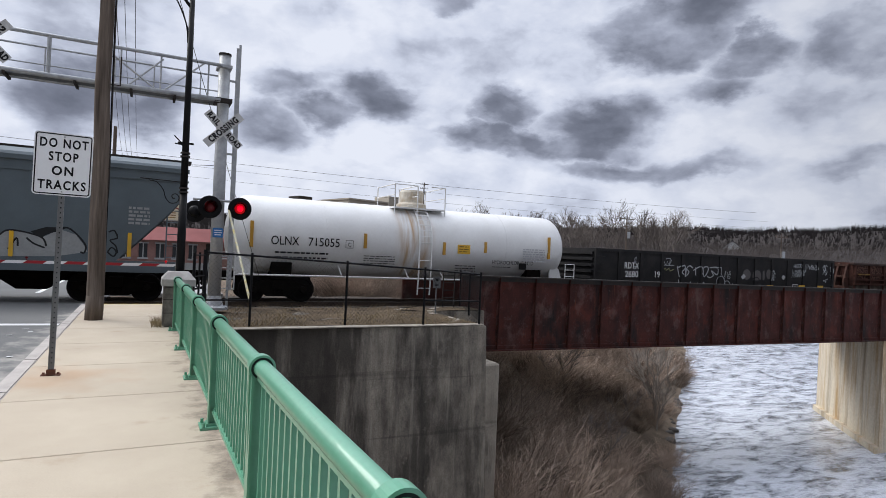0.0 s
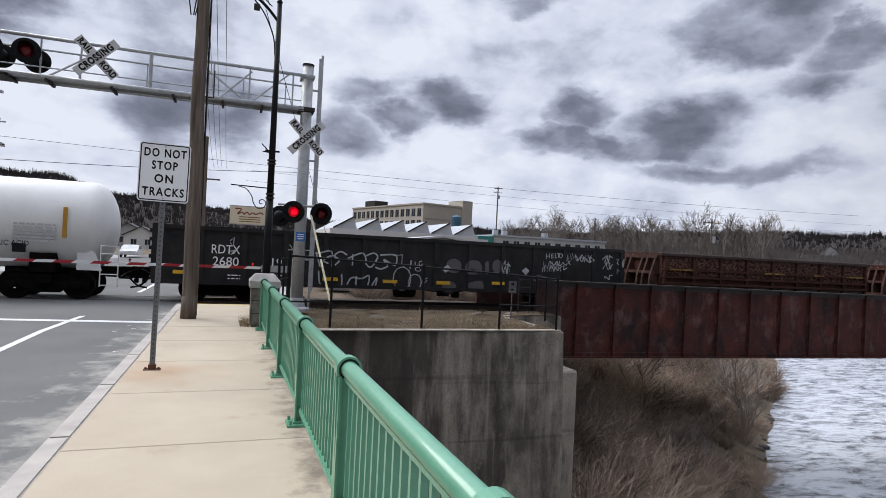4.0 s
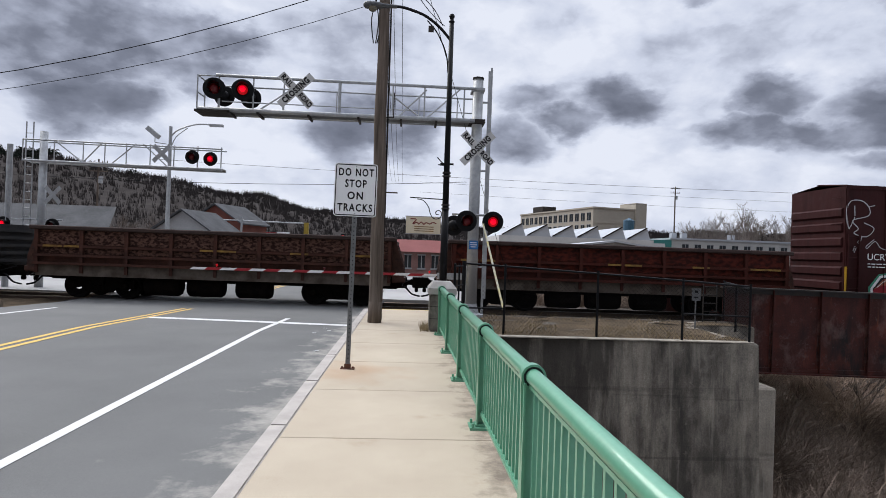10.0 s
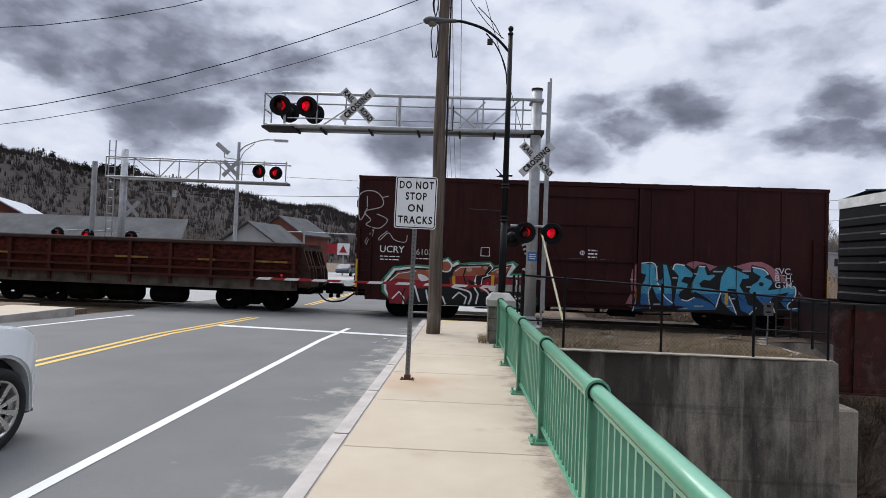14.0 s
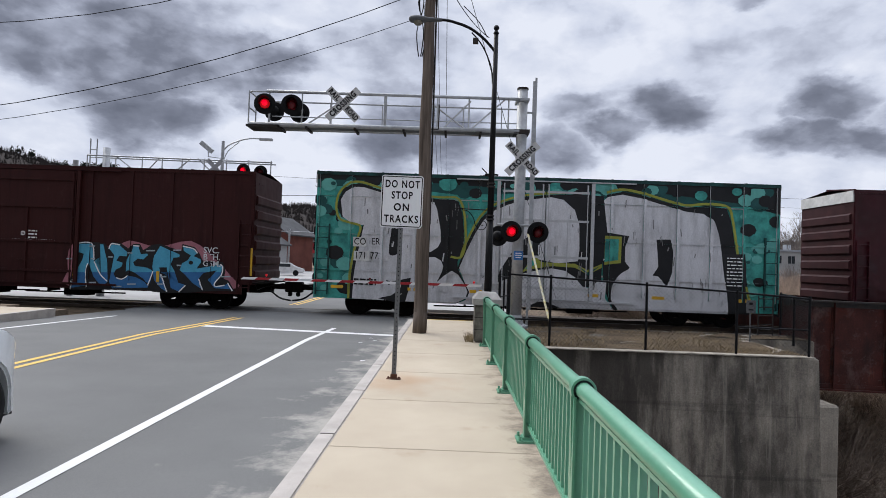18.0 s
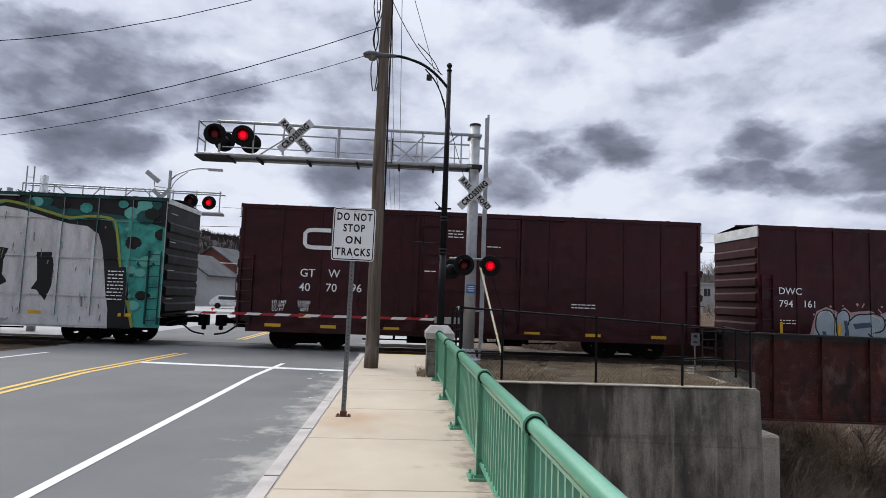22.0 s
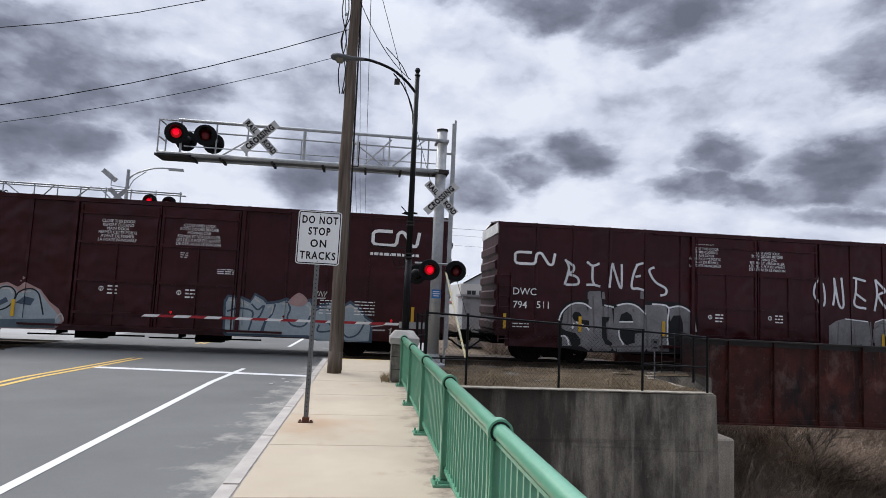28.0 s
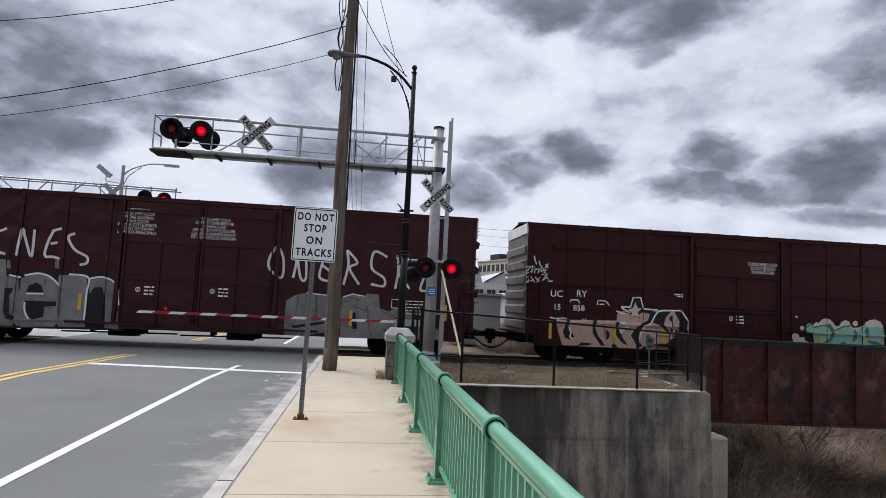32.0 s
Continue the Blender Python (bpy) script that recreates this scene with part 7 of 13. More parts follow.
spray(GRAF_UCRY, G_GREY, [(0.32,3.89),(0.08,3.45),(-0.01,4.17),(0.17,4.48),(0.59,4.49),(0.86,4.24),(0.83,3.95),(0.24,3.76),(0.46,3.47),(0.3,3.29),(0.78,3.18),(1.06,3.49),(0.67,3.69)],0.035,True)
spray(GRAF_UCRY, G_GREY, [(0.3,4.31),(0.32,3.93)],0.035)
spray(GRAF_UCRY, G_GREY, [(0.86,4.29),(1.07,4.34)],0.03)
spray(GRAF_UCRY, G_GREY, [(0.56,3.13),(0.44,2.96),(0.53,2.87),(0.6,3.17)],0.03)
spray(GRAF_UCRY, G_GREY, [(0.36,2.83),(0.28,2.65),(0.33,2.57),(0.41,2.79)],0.03)
spray(GRAF_UCRY, G_GREY, [(1.08,3.09),(0.79,2.84),(0.83,2.76),(1.12,3.02),(1.34,2.78),(1.73,2.71),(1.8,2.96)],0.03,True)
GRAF_MURAL = Paint()
spray(GRAF_MURAL, G_TEAL, [(0.0, 0.62), (16.38, 0.62), (16.38, 5.04), (0.0, 5.04)])
spray(GRAF_MURAL, G_TEALD, [(0.0, 4.55), (2.0, 4.75), (5.0, 4.45), (8.0, 4.6), (11.0, 4.45), (14.0, 4.3), (16.38, 4.4), (16.38, 5.04), (0.0, 5.04)])
spray(GRAF_MURAL, G_BLACK, [(0.0, 4.85), (3.0, 4.9), (7.0, 4.72), (12.0, 4.75), (15.0, 4.45), (16.38, 4.1), (16.38, 5.04), (0.0, 5.04)])
random.seed(8)
for k in range(120):
    zone = random.random()
    bx, bz = (random.uniform(0.1, 1.3), random.uniform(0.9, 4.9)) if zone < 0.3 else (random.uniform(14.9, 16.3), random.uniform(0.9, 4.9)) if zone < 0.55 else (random.uniform(1.0, 16.0), random.uniform(4.35, 4.95))
    br = random.uniform(0.07, 0.34)
    spray(GRAF_MURAL, random.choice((G_TEAL, G_TEALD, G_MINT, G_MINT, G_BLACK)), [(min(16.3, max(0.05, bx + br * math.cos(a))), min(5.0, bz + br * 0.8 * math.sin(a))) for a in (j * 0.7 for j in range(9))])
spray(GRAF_MURAL, G_BLACK, [(10.33, 4.62), (10.87, 4.74), (11.58, 4.63), (12.39, 4.41), (13.10, 4.25), (13.80, 4.32), (14.51, 4.26), (14.68, 3.83), (14.80, 3.13), (14.95, 2.33), (15.19, 1.54), (15.43, 0.57), (10.65, 0.56), (10.29, 1.35), (10.17, 3.36)])
spray(GRAF_MURAL, G_LETTER, [(10.37, 4.54), (10.87, 4.64), (11.58, 4.52), (12.40, 4.29), (13.11, 4.11), (13.71, 4.05), (14.12, 3.79), (14.28, 3.31), (14.38, 2.71), (14.48, 1.91), (14.61, 1.21), (14.65, 0.56), (10.77, 0.56), (10.51, 0.92), (10.53, 1.36), (10.78, 1.81), (11.15, 2.07), (10.98, 2.28), (11.03, 3.15), (10.32, 3.29), (10.16, 3.77), (10.18, 4.37)])
spray(GRAF_MURAL, G_BLACK, [(12.10, 3.09), (12.60, 3.11), (12.70, 2.65), (12.68, 1.94), (12.50, 1.44), (12.20, 1.79), (12.00, 1.82), (12.19, 2.13), (12.15, 2.63)])
spray(GRAF_MURAL, G_BLACK, [(5.13, 1.83), (5.34, 2.52), (5.62, 3.14), (5.90, 3.64), (6.30, 4.02), (6.81, 4.26), (7.34, 4.42), (8.14, 4.53), (9.36, 4.59), (10.21, 4.56), (10.38, 3.29), (10.22, 2.11), (10.19, 1.35), (9.49, 1.32), (6.66, 1.22)])
spray(GRAF_MURAL, G_LETTER, [(5.19, 1.85), (5.43, 2.48), (5.71, 3.08), (5.99, 3.56), (6.38, 3.94), (6.88, 4.16), (7.38, 4.32), (8.15, 4.43), (8.35, 4.46), (8.79, 4.38), (9.20, 4.03), (9.37, 3.51), (9.40, 2.62), (9.35, 2.23), (8.62, 2.13), (7.92, 2.26), (8.00, 2.48), (7.98, 3.14), (7.69, 3.11), (7.40, 2.90), (7.01, 2.44), (6.63, 1.82), (6.49, 1.35), (6.95, 1.55), (7.39, 1.71), (7.95, 1.87), (8.45, 1.95), (8.90, 1.88), (9.27, 1.66), (9.55, 1.34), (9.85, 1.28), (10.08, 1.55), (10.39, 1.52), (10.35, 0.95), (10.65, 0.56), (5.47, 0.56), (5.15, 0.56), (5.46, 0.73), (5.53, 1.01)])
spray(GRAF_MURAL, G_BLACK, [(7.98, 3.14), (7.69, 3.11), (7.40, 2.90), (7.01, 2.44), (6.63, 1.82), (6.49, 1.35), (6.95, 1.57), (7.39, 1.77), (7.63, 2.14), (7.87, 2.29), (8.01, 2.42)])
spray(GRAF_MURAL, G_LIME, [(7.39, 1.77), (7.79, 2.31), (7.89, 2.33), (8.06, 2.16), (8.65, 2.14), (9.25, 2.14), (9.70, 1.93), (10.22, 2.17), (10.22, 2.03), (9.73, 1.77), (9.26, 2.00), (8.45, 2.03), (7.74, 1.90)])
spray(GRAF_MURAL, G_TEAL, [(7.52, 1.89), (7.69, 2.16), (7.83, 2.25), (7.92, 2.09)])
spray(GRAF_MURAL, G_TEALD, [(9.33, 2.08), (9.71, 1.85), (10.12, 2.07), (9.75, 1.73)])
spray(GRAF_MURAL, G_BLACK, [(7.57, 0.56), (7.90, 0.70), (8.13, 0.87), (8.40, 0.72), (8.80, 0.56)])
spray(GRAF_MURAL, G_BLACK, [(10.30, 3.29), (11.15, 3.18), (11.02, 2.79), (11.02, 2.28), (11.19, 2.07), (10.79, 1.97), (10.31, 1.92)])
spray(GRAF_MURAL, G_LIME, [(10.30, 3.17), (10.89, 3.15), (10.88, 2.22), (10.30, 2.14)])
spray(GRAF_MURAL, G_TEAL, [(10.31, 3.06), (10.79, 3.06), (10.78, 2.32), (10.30, 2.24)])
spray(GRAF_MURAL, G_BLACK, [(11.15, 2.07), (10.78, 1.81), (10.53, 1.36), (10.51, 0.92), (10.77, 0.56)], 0.1, True)
spray(GRAF_MURAL, G_BLACK, [(1.71, 3.33), (1.25, 3.41), (0.92, 3.52), (0.78, 3.84), (0.82, 4.25), (0.97, 4.52), (1.27, 4.72), (1.64, 4.73), (2.14, 4.58), (2.68, 4.46), (3.26, 4.36), (3.87, 4.32), (4.39, 4.27), (4.90, 4.27), (5.09, 4.20), (5.23, 3.80), (5.31, 3.19), (5.32, 2.68), (5.25, 2.38), (5.12, 2.07), (5.13, 1.83), (5.40, 1.33), (5.57, 1.01), (5.50, 0.77), (5.07, 0.56), (1.31, 0.63), (1.33, 1.42), (1.40, 2.03), (1.52, 2.65)])
spray(GRAF_MURAL, G_LETTER, [(1.73, 3.25), (1.24, 3.35), (0.96, 3.54), (0.87, 4.15), (1.04, 4.44), (1.36, 4.62), (1.71, 4.61), (2.23, 4.47), (2.85, 4.34), (3.37, 4.26), (3.88, 4.22), (4.23, 4.15), (4.34, 3.87), (4.48, 3.16), (4.50, 2.75), (4.40, 2.55), (4.17, 2.40), (3.63, 2.18), (3.97, 2.19), (4.32, 2.20), (4.53, 2.09), (4.62, 1.89), (4.57, 1.66), (4.40, 1.31), (4.65, 1.55), (4.93, 1.74), (5.16, 1.60), (5.38, 1.29), (5.51, 1.01), (5.44, 0.77), (5.03, 0.56), (1.41, 0.63), (1.43, 1.43), (1.51, 2.04), (1.62, 2.65)])
spray(GRAF_MURAL, G_BLACK, [(2.72, 3.16), (2.90, 3.18), (3.07, 3.11), (3.10, 2.60), (3.01, 2.29), (2.70, 2.22), (2.67, 2.59), (2.71, 2.99)], 0.0, True)
spray(GRAF_MURAL, G_BLACK, [(3.48, 1.44), (3.42, 0.99), (3.30, 0.56), (2.87, 0.56), (2.33, 0.67), (2.81, 0.79), (3.11, 1.04), (3.16, 1.25), (2.83, 1.23), (2.69, 1.15), (2.58, 1.35), (2.75, 1.27), (3.09, 1.35)])
spray(GRAF_MURAL, G_LIME, [(1.27, 0.63), (1.29, 1.42), (1.36, 2.03), (1.48, 2.65), (1.61, 3.20), (1.24, 3.33), (0.86, 3.46), (0.72, 3.84), (0.76, 4.25), (0.93, 4.56), (1.25, 4.78), (1.64, 4.79), (2.14, 4.65), (2.68, 4.52), (3.26, 4.42), (3.87, 4.38), (4.38, 4.34), (4.98, 4.36)], 0.08, True)
spray(GRAF_MURAL, G_LIME, [(4.98, 4.36), (5.17, 4.20), (5.31, 3.76), (5.37, 3.19), (5.38, 2.69), (5.23, 2.23), (4.87, 2.24)], 0.08, True)
spray(GRAF_MURAL, G_LIME, [(5.23, 2.23), (5.34, 2.62), (5.60, 3.20), (5.86, 3.68), (6.25, 4.08), (6.79, 4.32), (7.33, 4.48), (8.14, 4.59), (9.15, 4.64)], 0.08, True)
spray(GRAF_MURAL, G_LIME, [(10.32, 4.70), (10.87, 4.82), (11.58, 4.71), (12.39, 4.49), (13.10, 4.33), (13.80, 4.40), (14.55, 4.32), (14.74, 3.83), (14.86, 3.13), (15.01, 2.33), (15.25, 1.54), (15.48, 0.61)], 0.09, True)
spray(GRAF_MURAL, G_DARKPANEL, [(14.42, 2.65), (15.16, 2.68), (15.29, 1.54), (14.56, 1.55)])
random.seed(18)
for k in range(150):
    wx, wz = random.uniform(1.6, 14.4), random.uniform(0.7, 4.2)
    wl_ = random.uniform(0.05, 0.35)
    spray(GRAF_MURAL, random.choice((G_SCUFF, G_SCUFF, G_LETTER2)), [(wx, wz), (wx + random.uniform(-0.04, 0.04), wz + wl_)], random.uniform(0.012, 0.045))
GRAF_CNC = Paint()
spray(GRAF_CNC, G_BLACK, [(2.29,0.65),(2.27,1.43),(2.31,1.90),(2.56,2.26),(3.02,2.38),(3.32,2.36),(3.34,2.72),(3.94,2.75),(4.03,2.32),(4.39,2.26),(4.70,2.43),(5.11,2.45),(5.54,2.22),(5.54,2.45),(6.34,2.46),(6.99,2.43),(7.46,2.21),(7.64,1.79),(7.73,0.55),(6.53,0.54),(4.14,0.50),(3.38,0.50)])
spray(GRAF_CNC, G_SILVER, [(2.46,0.69),(2.43,1.44),(2.49,1.88),(2.75,2.15),(3.07,2.25),(3.33,2.18),(3.42,1.96),(3.43,2.71),(3.87,2.73),(3.95,2.18),(4.32,2.12),(4.50,0.57),(3.48,0.53),(3.18,0.70)])
spray(GRAF_CNC, G_SILVER, [(4.40,2.13),(4.68,2.27),(5.05,2.31),(5.39,2.14),(5.56,1.92),(5.57,2.30),(6.28,2.32),(6.43,2.25),(6.53,0.62),(4.54,0.55),(4.38,1.06)])
spray(GRAF_CNC, G_SILVER, [(6.67,0.63),(6.52,2.16),(6.92,2.30),(7.31,2.12),(7.49,1.78),(7.58,0.59),(7.16,0.61)])
spray(GRAF_CNC, G_BLACK, [(3.17,1.78),(3.16,1.70),(3.11,1.64),(3.05,1.60),(2.97,1.60),(2.89,1.63),(2.84,1.69),(2.81,1.76),(2.82,1.83),(2.87,1.90),(2.93,1.93),(3.01,1.94),(3.09,1.91),(3.15,1.85)],0.0,True)
spray(GRAF_CNC, G_BLACK, [(3.02,1.67),(3.45,1.64),(3.48,1.36),(3.22,1.46)])
spray(GRAF_CNC, G_BLACK, [(2.25,1.43),(2.59,1.24),(2.96,1.16),(3.14,0.96),(3.14,0.78),(3.00,0.66),(2.82,0.69),(2.68,1.02),(2.32,1.04)])
spray(GRAF_CNC, G_BLACK, [(4.60,1.66),(4.67,1.91),(4.89,2.02),(5.06,1.91),(5.14,1.68)])
spray(GRAF_CNC, G_BLACK, [(4.57,1.41),(5.57,1.42),(5.58,1.28),(5.21,1.23),(5.20,0.90),(4.88,0.80),(4.64,1.01)])
spray(GRAF_CNC, G_BLACK, [(6.64,0.59),(6.55,1.70),(6.70,1.95),(6.95,1.97),(7.06,1.66),(7.15,0.61)])
spray(GRAF_CNC, G_BLACK, [(3.93,1.80),(4.22,1.79),(4.18,1.66),(4.10,1.58),(4.15,0.97),(4.34,0.87),(4.30,0.75),(4.08,0.80),(3.96,1.04)])
spray(GRAF_CNC, G_BLACK, [(3.44,0.50),(3.54,0.66),(3.69,0.50)])
spray(GRAF_CNC, G_BLACK, [(4.25,0.50),(4.34,0.68),(4.47,0.50)])
spray(GRAF_CNC, G_BLACK, [(5.57,0.54),(5.64,0.71),(5.75,0.55)])
spray(GRAF_CNC, G_WHITE, [(2.32,1.60),(2.45,1.93),(2.79,2.21),(3.22,2.25),(3.54,2.08)],0.06,True)
spray(GRAF_CNC, G_WHITE, [(4.02,2.22),(4.39,2.16)],0.06,True)
spray(GRAF_CNC, G_WHITE, [(4.50,2.23),(4.90,2.32),(5.28,2.23),(5.60,1.96)],0.06,True)
spray(GRAF_CNC, G_WHITE, [(5.86,2.34),(6.47,2.27),(6.47,1.73),(6.47,0.81)],0.06,True)
spray(GRAF_CNC, G_WHITE, [(6.51,2.22),(6.96,2.30),(7.40,2.05),(7.54,1.39)],0.06,True)
spray(GRAF_CNC, G_WHITE, [(2.34,1.04),(2.59,1.03),(2.71,0.74)],0.06,True)
spray(GRAF_CNC, G_WHITE, [(4.59,1.35),(4.62,1.07),(4.77,0.81)],0.06,True)
spray(GRAF_CNC, G_WHITE, [(2.96,1.56),(3.29,1.44),(3.47,1.28)],0.06,True)
spray(GRAF_CNC, G_WHITE, [(4.61,1.64),(5.14,1.66)],0.06)
spray(GRAF_CNC, G_WHITE, [(2.76,1.34),(2.85,1.55),(2.93,1.50),(2.84,1.31)])
spray(GRAF_CNC, G_SILV, [(5.60,1.94),(5.70,0.74)],0.07)
spray(GRAF_CNC, G_SILV, [(5.13,2.14),(5.15,2.01)],0.07)
spray(GRAF_CNC, G_SILV, [(3.99,2.18),(3.99,1.80)],0.07)
spray(GRAF_CNC, G_SILV, [(4.19,0.71),(6.51,0.83)],0.07)
spray(GRAF_CNC, G_SILV, [(2.66,2.02),(2.64,1.45)],0.07)
spray(GRAF_CNC, G_SILV, [(3.59,2.54),(3.64,1.21)],0.07)
spray(GRAF_CNC, G_SILVER, [(3.38,2.42),(3.38,2.66),(3.49,2.69),(3.53,2.40)])
spray(GRAF_CNC, G_SILVER, [(3.93,2.45),(3.92,2.69),(4.01,2.72),(4.06,2.43)])
spray(GRAF_CNC, G_SILVER, [(5.40,2.52),(5.40,2.78),(5.51,2.80),(5.55,2.51)])
spray(GRAF_CNC, G_SILVER, [(12.95,0.73),(12.96,1.81),(13.25,2.00),(13.65,2.12),(14.64,2.03),(14.70,1.53),(14.69,0.84),(13.72,0.64),(13.02,0.62)])
spray(GRAF_CNC, G_SILVER, [(14.87,0.61),(14.85,1.98),(15.19,2.14),(15.63,2.08),(15.73,2.18),(16.13,2.16),(16.19,1.68),(16.49,1.59),(17.03,1.84),(17.53,1.25),(17.94,1.06),(18.28,1.05),(18.46,0.67),(16.61,0.64)])
spray(GRAF_CNC, G_BLACK, [(15.18,1.49),(15.35,1.50),(15.45,0.94),(15.29,0.93)])
spray(GRAF_CNC, G_BLACK, [(16.68,1.41),(17.53,1.17),(17.53,0.78),(17.12,0.88)])
spray(GRAF_CNC, G_BLACK, [(13.20,0.96),(14.31,1.15),(14.31,1.07),(13.27,0.86)])
spray(GRAF_CNC, G_SCRAWLB, [(14.29,0.79),(14.74,1.13),(14.76,0.69),(14.33,0.65)])
spray(GRAF_CNC, G_SCRAWLB, [(16.32,1.03),(16.86,0.65),(16.52,0.64)])
spray(GRAF_CNC, G_SCRAWLB, [(17.60,1.05),(17.94,1.02),(17.70,0.73)])
spray(GRAF_CNC, G_SILV, [(13.36,1.97),(13.30,1.06),(13.01,0.85)],0.06)
spray(GRAF_CNC, G_SILV, [(13.97,2.00),(14.07,1.10)],0.06)
spray(GRAF_CNC, G_SILV, [(14.70,2.03),(14.78,0.69)],0.06)
spray(GRAF_CNC, G_SILV, [(14.84,1.23),(14.82,1.73),(15.06,1.91)],0.06)
spray(GRAF_CNC, G_SILV, [(15.73,1.78),(15.86,0.97),(15.98,0.66)],0.06)
spray(GRAF_CNC, G_SILV, [(16.26,1.60),(16.68,1.41),(17.12,0.86)],0.06)
spray(GRAF_CNC, G_SILV, [(15.10,2.01),(15.51,1.93),(15.27,1.71),(15.84,1.54)],0.06)
spray(GRAF_CNC, G_SILV, [(17.53,1.15),(17.86,0.81)],0.06)
spray(GRAF_CNC, G_WHITE, [(14.89,2.02),(15.22,2.14),(15.63,2.08)],0.04)
spray(GRAF_CNC, G_WHITE, [(13.65,2.10),(14.60,2.03)],0.04)
spray(GRAF_CNC, G_SCRAWL, [(2.5,3.84),(2.65,3.51),(2.5,2.91)],0.085,True)
spray(GRAF_CNC, G_SCRAWL, [(2.5,3.8),(2.81,3.61),(2.78,3.39),(2.59,3.32),(2.97,3.19),(2.99,2.95),(2.54,2.91)],0.085,True)
spray(GRAF_CNC, G_SCRAWL, [(3.33,3.79),(3.55,3.65),(3.81,3.75)],0.085,True)
spray(GRAF_CNC, G_SCRAWL, [(3.55,3.65),(3.55,3.14),(3.65,2.93)],0.085,True)
spray(GRAF_CNC, G_SCRAWL, [(3.32,2.94),(3.6,2.95),(3.85,2.9)],0.085,True)
spray(GRAF_CNC, G_SCRAWL, [(4.19,2.87),(4.29,3.74),(4.39,3.49),(4.65,2.86),(4.66,3.76)],0.085,True)
spray(GRAF_CNC, G_SCRAWL, [(5.25,3.75),(5.11,3.36),(5.06,2.92),(5.31,2.89),(5.53,2.84)],0.085,True)
spray(GRAF_CNC, G_SCRAWL, [(5.2,3.32),(5.41,3.37)],0.085,True)
spray(GRAF_CNC, G_SCRAWL, [(5.21,3.75),(5.5,3.85)],0.085,True)
spray(GRAF_CNC, G_SCRAWL, [(5.93,3.71),(5.73,3.57),(5.97,3.17),(6.37,2.95),(6.38,2.74),(6.17,2.67)],0.085,True)
spray(GRAF_CNC, G_SCRAWL, [(12.61,3.78),(12.33,3.28),(12.33,2.89),(12.75,2.58),(12.78,3.21),(12.56,3.72)],0.085,True)
spray(GRAF_CNC, G_SCRAWL, [(13.2,3.66),(13.22,3.13),(13.14,2.6)],0.085,True)
spray(GRAF_CNC, G_SCRAWL, [(13.2,3.66),(13.38,2.66),(13.58,2.62),(13.51,3.68)],0.085,True)
spray(GRAF_CNC, G_SCRAWL, [(14.14,3.72),(14.11,3.18),(14.05,2.65),(14.53,2.53)],0.085,True)
spray(GRAF_CNC, G_SCRAWL, [(13.99,3.71),(14.54,3.59)],0.085,True)
spray(GRAF_CNC, G_SCRAWL, [(14.11,3.09),(14.52,2.82)],0.085,True)
spray(GRAF_CNC, G_SCRAWL, [(14.94,3.67),(15.01,3.13),(14.88,2.45)],0.085,True)
spray(GRAF_CNC, G_SCRAWL, [(14.94,3.67),(15.32,3.25),(15.06,3.04),(15.42,2.48)],0.085,True)
spray(GRAF_CNC, G_SCRAWL, [(16.36,3.5),(15.9,3.67),(15.83,3.08),(16.27,2.76),(16.28,2.47),(15.83,2.52)],0.085,True)
spray(GRAF_CNC, G_SCRAWL, [(16.71,3.57),(16.77,3.03),(16.69,2.39)],0.085,True)
spray(GRAF_CNC, G_SCRAWL, [(17.14,3.49),(16.77,3.03),(17.2,2.42)],0.085,True)
spray(GRAF_CNC, G_SCRAWL, [(17.74,3.58),(17.73,2.98),(17.6,2.39),(18.17,2.47)],0.085,True)
spray(GRAF_CNC, G_SCRAWL, [(17.69,3.47),(18.15,3.4)],0.085,True)
spray(GRAF_CNC, G_SCRAWL, [(17.75,2.99),(18.06,3)],0.085,True)
GRAF_CNB = Paint()
spray(GRAF_CNB, G_PINK2, [(1.83, 0.88), (2.02, 1.59), (2.16, 2.00), (2.53, 2.17), (2.82, 2.07), (2.97, 1.98), (3.23, 2.18), (3.47, 2.00), (3.77, 2.05), (4.19, 2.09), (4.54, 1.95), (4.83, 2.06), (5.15, 2.13), (5.47, 1.98), (5.69, 2.15), (5.89, 2.06), (6.19, 1.92), (6.51, 1.53), (6.81, 1.31), (7.03, 0.93), (6.75, 0.64), (2.93, 0.56)])
spray(GRAF_CNB, G_PALE, [(1.93, 0.78), (2.08, 1.33), (2.11, 1.65), (2.22, 1.93), (2.53, 2.08), (2.78, 1.99), (2.95, 1.82), (3.05, 2.02), (3.23, 2.11), (3.39, 1.96), (3.44, 1.78), (3.78, 1.95), (4.19, 1.99), (4.55, 1.85), (4.83, 1.96), (5.12, 2.05), (5.41, 1.92), (5.52, 1.77), (5.86, 1.96), (6.13, 1.91), (6.41, 1.53), (6.72, 1.21), (6.93, 0.92), (6.71, 0.68), (3.11, 0.58), (2.73, 0.70)])
spray(GRAF_CNB, G_SLATE, [(2.11, 0.98), (3.09, 0.92), (4.80, 0.89), (6.73, 0.99), (6.75, 0.68), (3.11, 0.58), (2.73, 0.68)])
spray(GRAF_CNB, G_BLACK, [(2.13, 1.37), (2.13, 1.65), (2.22, 1.91), (2.53, 2.06), (2.77, 1.95), (2.87, 1.63), (2.89, 1.28), (3.03, 0.86), (3.11, 0.58)], 0.05, True)
spray(GRAF_CNB, G_BLACK, [(2.87, 1.59), (2.94, 1.92), (3.18, 2.08), (3.35, 1.99), (3.41, 1.76), (3.30, 1.41), (3.15, 0.83)], 0.05, True)
